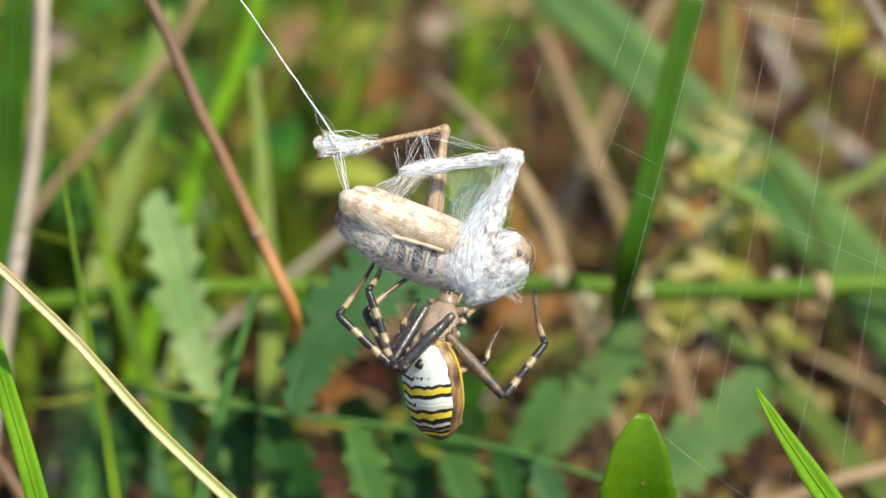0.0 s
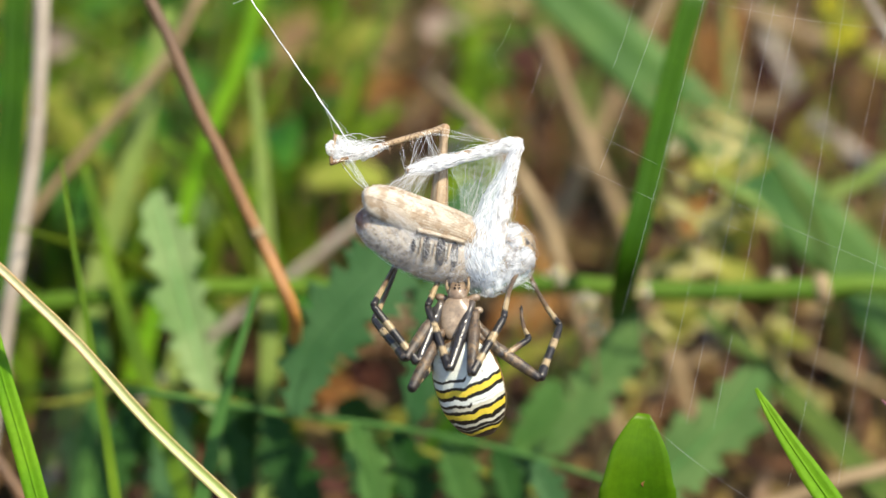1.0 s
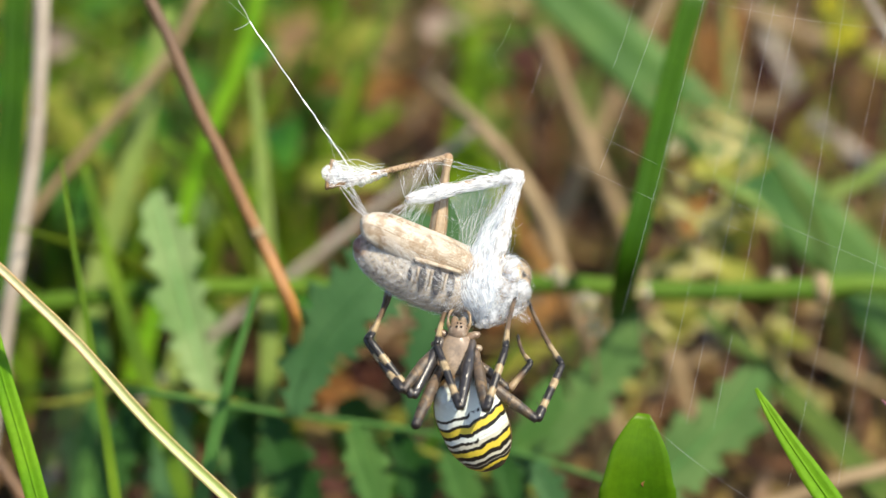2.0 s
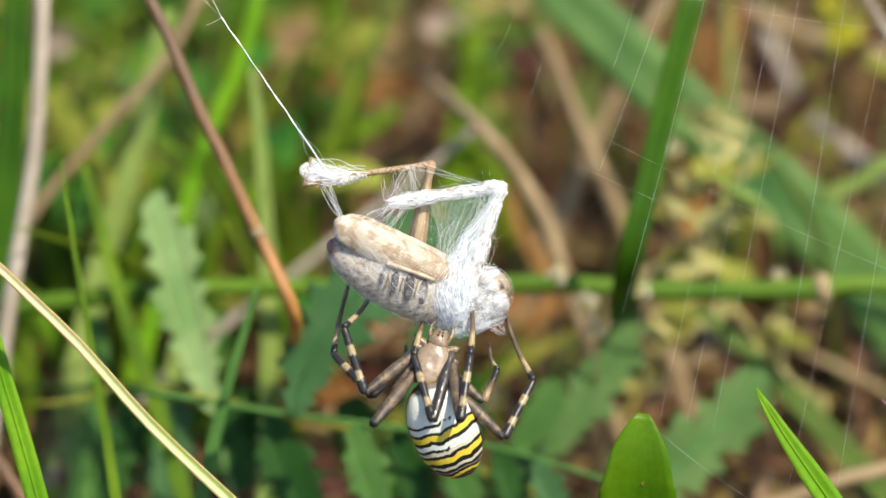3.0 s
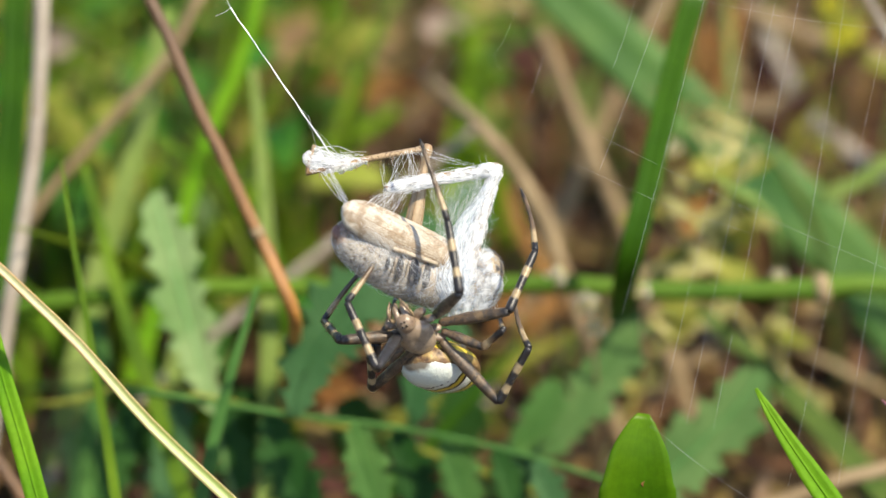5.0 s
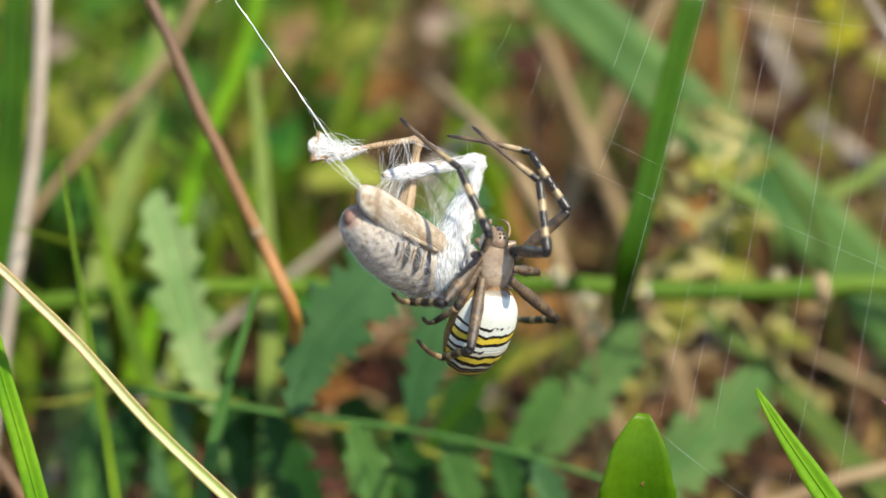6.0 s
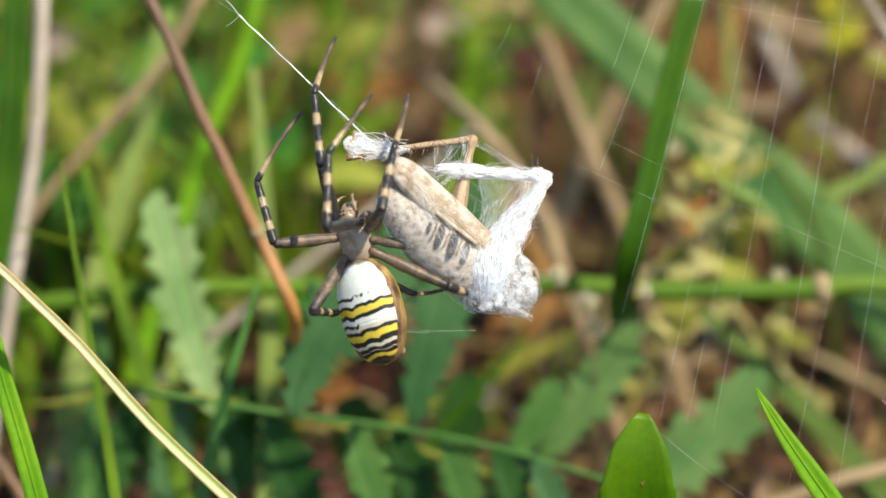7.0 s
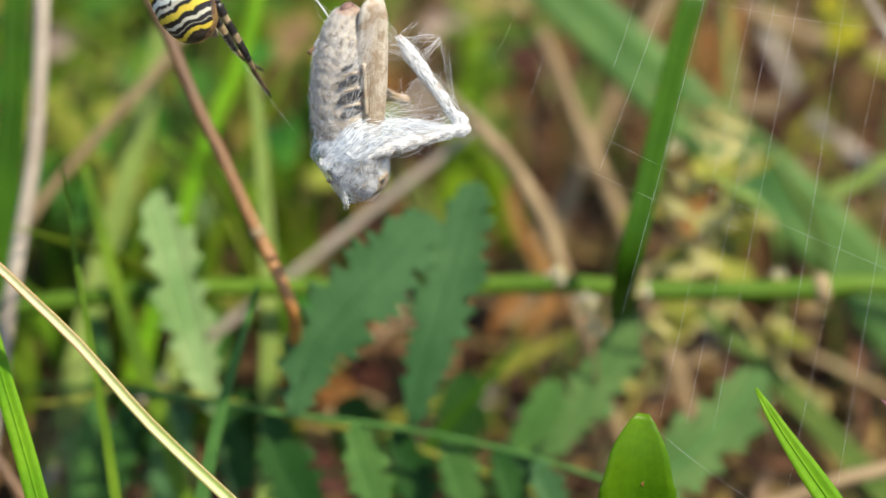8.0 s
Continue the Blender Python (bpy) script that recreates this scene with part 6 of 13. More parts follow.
    sizes = {"c1": (8.53, 8.40, 10.13), "c2": (9.33, 8.53, 10.13), "a1": (8.00, 8.13, 10.00), "d": (8.80, 8.26, 10.00), "a2": (9.33, 8.00, 10.00), "h": (10.00, 8.13, 10.00), "b": (5.60, 4.40, 5.33), "e": (5.46, 4.13, 4.80)}
    for key, (lf, lt, lm) in sizes.items():
        short = key in ("b", "e")
        k = 0.8 if short else 0.97
        fem = leg_segment("leg", lf * MM, [(0, 0.0004 * k), (0.06, 0.0006 * k), (0.15, 0.00055 * k), (0.4, 0.00078 * k), (0.75, 0.00068 * k), (0.95, 0.00056 * k), (1.0, 0.0005 * k)], FEMUR_BLACK if key in ("c1", "c2") else FEMUR_SKIN, rng, 26, 0.0004)
        leg = part("leg", fem, spider, "dark grey-brown upper leg, ringed black and tan below")
        tib = leg_segment("tibia", lt * MM, [(0, 0.00048 * k), (0.03, 0.0006 * k), (0.2, 0.00058 * k), (0.25, 0.00047 * k), (0.6, 0.0005 * k), (0.93, 0.00046 * k), (1.0, 0.00038 * k)], SHORT_SKIN if short else TIBIA_SKIN, rng, 34, 0.0006)
        met = leg_segment("metatarsus", lm * MM, [(0, 0.00038 * k), (0.03, 0.00042 * k), (0.3, 0.00033 * k), (0.62, 0.00026 * k), (0.66, 0.0003 * k), (0.95, 0.0002 * k), (1.0, 0.00008 * k)], META_SKIN, rng, 40, 0.00045, -0.0004)
        legs[key] = {"leg": leg, "tibia": part("tibia", tib, leg, "black and tan ringed shank"), "metatarsus": part("metatarsus", met, leg, "thin brown leg end with black rings")}
    return pro, ab, legs


prosoma, abdomen, legs = build_spider()


# ---- web strands beside the prey ----
def web_strand(a, b, r=0.000007, beads=0, seed=1):
    rng = random.Random(seed)
    a, b = Vector(a), Vector(b)
    geo = [tube(spline((a, (a + b) / 2 + Vector((0, 0, -0.0006)), b), 14), lambda t: r, 4)]
    for _ in range(beads):
        p = a.lerp(b, rng.random()) + Vector((0, 0, -0.0003))
        geo.append(ball(p, r * 3, r * 3, r * 3, 6, 4))
    return tagged(new("web_strand", mesh_of("web_strand", joined(geo), SILK)), "fine straight silk strand of the orb web", "spider web", "orb web strands")


web_strand((0.03217, 0.01859, 0.12820), (0.02127, -0.00227, 0.09206), seed=1)
web_strand((0.03795, 0.01954, 0.12785), (0.02598, -0.00751, 0.08098), seed=2)
web_strand((0.04336, 0.01954, 0.12785), (0.03233, -0.00819, 0.07981), seed=3)
web_strand((0.04901, 0.02049, 0.12749), (0.04085, -0.00534, 0.08275), seed=4)
web_strand((0.05479, 0.02049, 0.12749), (0.04153, -0.01078, 0.07333), seed=5)
web_strand((0.05847, 0.02144, 0.12714), (0.04720, -0.01135, 0.07035), seed=6)
web_strand((0.01839, 0.00670, 0.11160), (0.05601, 0.00351, 0.09409), 0.000005, 26, 7)
web_strand((0.02639, 0.01503, 0.12603), (0.05876, 0.01827, 0.11965), 0.000005, 8, 8)
web_strand((0.02464, -0.00873, 0.08087), (0.03877, -0.01388, 0.07195), 0.000006, 30, 9)
web_strand((0.02766, 0.01859, 0.12820), (0.01871, 0.00648, 0.10722), seed=10)
web_strand((0.02329, 0.01725, 0.12587), (0.02026, 0.01254, 0.11771), beads=4, seed=11)
web_strand((0.04065, 0.01954, 0.12785), (0.02915, -0.00785, 0.08040), seed=12)
web_strand((-0.00357, 0.01230, 0.11730), (-0.00093, 0.01143, 0.11979), 0.000005, 3, 20)
web_strand((-0.00067, 0.01216, 0.11706), (0.00160, 0.01146, 0.11985), 0.000005, 2, 21)
web_strand((0.00626, 0.01341, 0.11922), (0.00853, 0.01396, 0.12417), 0.000005, 4, 22)
web_strand((0.00612, 0.01334, 0.11910), (0.00686, 0.01059, 0.11835), 0.000005, 2, 23)
web_strand((0.01198, 0.01327, 0.11899), (0.00979, 0.00849, 0.11471), 0.000005, 6, 24)
web_strand((0.01588, 0.00675, 0.10768), (0.03638, 0.00090, 0.10156), 0.000005, 26, 25)
web_strand((0.01171, 0.00883, 0.11130), (0.01339, 0.00919, 0.11592), 0.000005, 3, 26)


def motions():
    """All that moves: the prey on its thread, the spider, its body parts and leg segments."""
    walk(prey, [
        (0, held((-0.00178, 0.00206, 0.10358), 9.5, -13.9, -6.4)), (0.1, held((-0.00697, 0.00005, 0.10008), 3.3, 8.0, -7.4)),
        (0.2, held((-0.00287, 0.00121, 0.10209), 7.3, -16.7, -6.3)), (0.3, held((0.00116, 0.00085, 0.10147), -5.2, 20.8, 6.7)),
        (0.4, held((-0.00406, 0.00050, 0.10086), 6.4, -18.5, -9.7)), (0.5, held((-0.00536, -0.00027, 0.09954), 1.1, 9.1, -4.3)),
        (0.6, held((0.00010, 0.00182, 0.10315), 4.6, -6.1, -2.4)), (0.7, held((-0.00031, 0.00128, 0.10221), -0.0, 8.5, -0.1)),
        (0.8, held((-0.00582, 0.00053, 0.10092), 2.6, -7.9, -10.2)), (0.9, held((-0.00372, 0.00053, 0.10092), 1.8, -4.4, -6.2)),
        (1, held((-0.00026, 0.00235, 0.10407), 0.1, 0.3, 0.1)), (1.1, held((-0.00348, 0.00151, 0.10261), 2.6, -7.1, -6.6)),
        (1.2, held((-0.00638, 0.00144, 0.10249), 5.4, -5.6, -9.8)), (1.3, held((-0.00267, 0.00190, 0.10329), 3.4, -6.3, -4.9)),
        (1.4, held((-0.00186, 0.00150, 0.10260), 2.5, -3.4, -4.2)), (1.5, held((-0.00414, 0.00036, 0.10063), 2.1, -1.1, -7.6)),
        (1.6, held((-0.00254, 0.00025, 0.10044), 1.6, -7.1, -6.7)), (1.7, held((-0.00042, 0.00097, 0.10168), 0.7, 0.7, -1.8)),
        (2, held((-0.00050, 0.00062, 0.10107), -0.1, 0.3, -2.3)), (2.25, held((-0.00057, 0.00032, 0.10056), -0.8, -0.0, -2.7)),
        (2.5, held((-0.00064, 0.00003, 0.10004), -1.5, -0.4, -3.2)), (2.8, held((-0.00071, -0.00033, 0.09943), -2.3, -0.7, -3.7)),
        (2.9, held((-0.00254, -0.00028, 0.09952), -0.9, -3.4, -7.0)), (3, held((-0.00322, 0.00025, 0.10044), -0.2, -4.0, -6.1)),
        (3.1, held((-0.00236, 0.00063, 0.10110), 1.4, -2.3, -4.7)), (3.2, held((-0.00251, -0.00017, 0.09970), 2.1, -5.5, -6.7)),
        (3.3, held((-0.00293, -0.00084, 0.09855), -0.7, 0.9, -6.9)), (3.4, held((-0.00153, -0.00060, 0.09896), -1.0, -5.3, -6.0)),
        (3.5, held((-0.00136, -0.00020, 0.09965), -2.6, 1.0, -3.9)), (3.6, held((-0.00387, 0.00030, 0.10052), -0.6, -4.6, -7.3)),
        (3.7, held((-0.00376, 0.00052, 0.10090), 0.0, -4.4, -7.2)), (3.8, held((-0.00225, 0.00077, 0.10133), -1.4, -0.3, -4.2)),
        (3.9, held((-0.00234, 0.00048, 0.10083), 1.2, -3.7, -6.0)), (4, held((-0.00330, 0.00013, 0.10022), 0.6, -1.8, -6.7)),
        (4.1, held((-0.00269, 0.00030, 0.10052), 0.4, -5.8, -6.2)), (4.2, held((-0.00217, 0.00088, 0.10153), -0.7, -1.9, -4.4)),
        (4.3, held((-0.00313, 0.00045, 0.10078), 1.7, -11.3, -7.4)), (4.4, held((-0.00303, 0.00095, 0.10164), -1.9, 0.6, -4.4)),
        (4.5, held((-0.00092, 0.00101, 0.10175), -2.7, 0.3, -2.4)), (4.6, held((-0.00164, 0.00112, 0.10194), -2.0, 4.1, -2.1)),
        (4.7, held((-0.00293, 0.00099, 0.10172), 0.1, 0.5, -4.5)), (5, held((-0.00316, 0.00118, 0.10204), 0.3, 3.8, -4.8)),
        (5.25, held((-0.00335, 0.00133, 0.10231), 0.3, 6.5, -5.1)), (5.5, held((-0.00354, 0.00149, 0.10258), 0.4, 9.2, -5.4)),
        (5.8, held((-0.00377, 0.00167, 0.10290), 0.5, 12.4, -5.8)), (5.9, held((-0.00410, 0.00154, 0.10266), 0.2, 6.4, -7.1)),
        (6, held((-0.00344, 0.00190, 0.10330), -4.3, 19.7, -3.4)), (6.1, held((-0.00348, 0.00243, 0.10421), -0.5, 3.8, -7.5)),
        (6.2, held((-0.00601, 0.00142, 0.10247), 0.8, -2.3, -11.4)), (6.3, held((-0.00467, 0.00170, 0.10294), -1.8, 8.4, -5.6)),
        (6.4, held((-0.00173, 0.00262, 0.10454), -2.9, 4.8, -2.3)), (6.5, held((-0.00296, 0.00192, 0.10332), -0.2, 4.9, -5.3)),
        (6.6, held((-0.00415, 0.00191, 0.10331), 1.7, -3.3, -8.8)), (6.7, held((-0.00170, 0.00238, 0.10412), -3.8, 6.3, -4.4)),
        (6.8, held((-0.00011, 0.00315, 0.10545), -6.1, 13.0, -1.1)), (6.9, held((-0.00021, 0.00254, 0.10440), -6.3, 10.8, -4.4)),
        (7, held((0.00209, 0.00225, 0.10389), -16.9, 0.7, -13.7)), (7.1, held((0.00169, 0.00277, 0.10480), -20.1, -0.4, -12.6)),
        (7.2, held((-0.00138, 0.00371, 0.10643), -20.2, -5.0, -19.2)), (7.3, held((-0.00254, 0.00402, 0.10696), -21.9, -25.0, -33.4)),
        (7.4, held((-0.00154, 0.00602, 0.11043), -39.1, -23.5, -41.1)), (7.5, held((-0.00471, 0.00540, 0.11300), -31.9, -9.2, -47.4)),
        (7.6, held((-0.00579, 0.00565, 0.11050), -24.0, -7.5, -53.0)), (7.7, held((-0.00393, 0.00773, 0.11493), -16.3, -5.9, -58.9)),
        (7.8, held((-0.00740, 0.00700, 0.11345), -18.0, -1.0, -61.5)), (7.9, held((-0.00776, 0.00897, 0.11674), -18.8, 1.1, -62.1)),
        (8, held((-0.00719, 0.00941, 0.11712), -17.6, 4.1, -62.2)),
    ])
    walk(thread, [
        (0, strung((-0.01335, 0.00650, 0.11259), (-0.02461, 0.01472, 0.12682))), (0.1, strung((-0.01706, 0.00432, 0.10882), (-0.02832, 0.01254, 0.12305))),
        (0.2, strung((-0.01424, 0.00580, 0.11137), (-0.02550, 0.01402, 0.12561))), (0.3, strung((-0.00954, 0.00425, 0.10870), (-0.02080, 0.01247, 0.12294))),
        (0.4, strung((-0.01518, 0.00553, 0.11091), (-0.02644, 0.01375, 0.12515))), (0.5, strung((-0.01574, 0.00387, 0.10804), (-0.02700, 0.01209, 0.12228))),
        (0.6, strung((-0.01182, 0.00586, 0.11149), (-0.02308, 0.01408, 0.12573))), (0.7, strung((-0.01156, 0.00513, 0.11021), (-0.02281, 0.01335, 0.12445))),
        (0.8, strung((-0.01666, 0.00540, 0.11068), (-0.02791, 0.01361, 0.12491))), (0.9, strung((-0.01505, 0.00499, 0.10998), (-0.02630, 0.01321, 0.12422))),
        (1, strung((-0.01156, 0.00607, 0.11184), (-0.02282, 0.01428, 0.12607))), (1.1, strung((-0.01491, 0.00600, 0.11172), (-0.02617, 0.01422, 0.12596))),
        (1.2, strung((-0.01692, 0.00620, 0.11207), (-0.02818, 0.01442, 0.12631))), (1.3, strung((-0.01424, 0.00620, 0.11207), (-0.02550, 0.01442, 0.12631))),
        (1.4, strung((-0.01330, 0.00586, 0.11149), (-0.02456, 0.01408, 0.12573))), (1.5, strung((-0.01521, 0.00494, 0.10988), (-0.02647, 0.01316, 0.12412))),
        (1.6, strung((-0.01384, 0.00486, 0.10975), (-0.02510, 0.01308, 0.12398))), (1.7, strung((-0.01196, 0.00499, 0.10998), (-0.02322, 0.01321, 0.12422))),
        (2, strung((-0.01147, 0.00510, 0.10893), (-0.02276, 0.01335, 0.12321))), (2.25, strung((-0.01148, 0.00500, 0.10841), (-0.02278, 0.01325, 0.12270))),
        (2.5, strung((-0.01149, 0.00489, 0.10788), (-0.02280, 0.01315, 0.12219))), (2.8, strung((-0.01223, 0.00405, 0.10835), (-0.02349, 0.01227, 0.12259))),
        (2.9, strung((-0.01397, 0.00446, 0.10905), (-0.02523, 0.01268, 0.12329))), (3, strung((-0.01475, 0.00480, 0.10965), (-0.02600, 0.01302, 0.12389))),
        (3.1, strung((-0.01384, 0.00499, 0.10998), (-0.02510, 0.01321, 0.12422))), (3.2, strung((-0.01397, 0.00452, 0.10917), (-0.02523, 0.01274, 0.12340))),
        (3.3, strung((-0.01384, 0.00385, 0.10800), (-0.02510, 0.01207, 0.12224))), (3.4, strung((-0.01303, 0.00399, 0.10824), (-0.02429, 0.01221, 0.12247))),
        (3.5, strung((-0.01289, 0.00417, 0.10856), (-0.02414, 0.01239, 0.12280))), (3.6, strung((-0.01518, 0.00499, 0.10998), (-0.02644, 0.01321, 0.12422))),
        (3.7, strung((-0.01505, 0.00519, 0.11033), (-0.02630, 0.01341, 0.12457))), (3.8, strung((-0.01357, 0.00513, 0.11021), (-0.02483, 0.01335, 0.12445))),
        (3.9, strung((-0.01370, 0.00506, 0.11010), (-0.02496, 0.01328, 0.12433))), (4, strung((-0.01468, 0.00477, 0.10959), (-0.02594, 0.01299, 0.12383))),
        (4.1, strung((-0.01411, 0.00486, 0.10975), (-0.02536, 0.01308, 0.12398))), (4.2, strung((-0.01370, 0.00519, 0.11033), (-0.02496, 0.01341, 0.12457))),
        (4.3, strung((-0.01478, 0.00519, 0.11033), (-0.02604, 0.01341, 0.12457))), (4.4, strung((-0.01437, 0.00540, 0.11068), (-0.02563, 0.01361, 0.12491))),
        (4.5, strung((-0.01269, 0.00520, 0.11034), (-0.02395, 0.01342, 0.12458))), (4.6, strung((-0.01317, 0.00519, 0.11033), (-0.02443, 0.01341, 0.12457))),
        (4.7, strung((-0.01451, 0.00526, 0.11044), (-0.02577, 0.01348, 0.12468))), (5, strung((-0.01365, 0.00524, 0.11063), (-0.02490, 0.01345, 0.12486))),
        (5.25, strung((-0.01370, 0.00492, 0.11118), (-0.02493, 0.01312, 0.12537))), (5.5, strung((-0.01374, 0.00461, 0.11172), (-0.02493, 0.01278, 0.12587))),
        (5.8, strung((-0.01411, 0.00600, 0.11172), (-0.02536, 0.01422, 0.12596))), (5.9, strung((-0.01505, 0.00607, 0.11184), (-0.02630, 0.01429, 0.12608))),
        (6, strung((-0.01362, 0.00616, 0.11201), (-0.02488, 0.01438, 0.12625))), (6.1, strung((-0.01437, 0.00701, 0.11347), (-0.02563, 0.01523, 0.12770))),
        (6.2, strung((-0.01666, 0.00647, 0.11254), (-0.02791, 0.01469, 0.12677))), (6.3, strung((-0.01531, 0.00607, 0.11184), (-0.02657, 0.01429, 0.12608))),
        (6.4, strung((-0.01317, 0.00667, 0.11289), (-0.02443, 0.01489, 0.12712))), (6.5, strung((-0.01421, 0.00620, 0.11207), (-0.02547, 0.01442, 0.12631))),
        (6.6, strung((-0.01531, 0.00667, 0.11289), (-0.02657, 0.01489, 0.12712))), (6.7, strung((-0.01290, 0.00667, 0.11289), (-0.02416, 0.01489, 0.12712))),
        (6.8, strung((-0.01129, 0.00721, 0.11382), (-0.02255, 0.01543, 0.12805))), (6.9, strung((-0.01102, 0.00707, 0.11358), (-0.02228, 0.01529, 0.12782))),
        (7, strung((-0.00960, 0.00686, 0.11189), (-0.02399, 0.01376, 0.12384))), (7.1, strung((-0.01093, 0.00763, 0.11322), (-0.02373, 0.01533, 0.12655))),
        (7.2, strung((-0.01266, 0.00830, 0.11437), (-0.02806, 0.01460, 0.12528))), (7.3, strung((-0.01060, 0.00953, 0.11651), (-0.02839, 0.01403, 0.12430))),
        (7.4, strung((-0.00713, 0.01206, 0.12089), (-0.02632, 0.01476, 0.12557))), (7.5, strung((-0.01013, 0.01243, 0.12153), (-0.02892, 0.01573, 0.12724))),
        (7.6, strung((-0.01066, 0.01140, 0.11974), (-0.02606, 0.01769, 0.13065))), (7.7, strung((-0.00920, 0.01303, 0.12257), (-0.02539, 0.01883, 0.13261))),
        (7.8, strung((-0.01200, 0.01246, 0.12159), (-0.02539, 0.01986, 0.13440))), (7.9, strung((-0.01360, 0.01410, 0.12441), (-0.02559, 0.02209, 0.13827))),
        (8, strung((-0.01326, 0.01353, 0.12343), (-0.02486, 0.02163, 0.13746))),
    ])
    walk(drag_line, [
        (0, strung((0.00455, 0.00003, 0.09568), (-0.00512, 0.00022, 0.10036))), (1.7, strung((0.00606, -0.00036, 0.09370), (-0.00318, -0.00213, 0.09895))),
        (2.8, strung((0.00556, -0.00232, 0.09141), (-0.00362, -0.00346, 0.09693))), (4.7, strung((0.00316, -0.00058, 0.09350), (-0.00585, -0.00206, 0.09913))),
        (5.8, strung((0.00144, 0.00126, 0.09397), (-0.00642, -0.00180, 0.10056))), (6.8, strung((0.00572, 0.00206, 0.09699), (-0.00245, -0.00074, 0.10335))),
        (6.9, strung((0.00531, 0.00107, 0.09578), (-0.00283, -0.00120, 0.10240))), (7, strung((0.00340, -0.00480, 0.09169), (-0.00392, -0.00541, 0.09169))),
        (7.1, strung((0.00107, -0.00397, 0.09313), (-0.00625, -0.00541, 0.09169))), (7.2, strung((-0.00260, -0.00313, 0.09457), (-0.01057, -0.00392, 0.09428))),
        (7.3, strung((-0.00793, -0.00313, 0.09457), (-0.02054, -0.00093, 0.09946))), (7.4, strung((-0.00726, -0.00163, 0.09717), (-0.01821, 0.00173, 0.10407))),
        (7.5, strung((-0.01093, 0.00003, 0.10006), (-0.02253, 0.00472, 0.10925))), (7.6, strung((-0.01493, 0.00070, 0.10121), (-0.02419, 0.00555, 0.11069))),
        (7.7, strung((-0.01226, 0.00353, 0.10612), (-0.01888, 0.00821, 0.11529))), (7.8, strung((-0.01626, 0.00387, 0.10670), (-0.02419, 0.00788, 0.11471))),
        (7.9, strung((-0.01793, 0.00653, 0.11131), (-0.02253, 0.00921, 0.11702))), (8, strung((-0.01779, 0.00710, 0.11229), (-0.02167, 0.00921, 0.11702))),
    ])
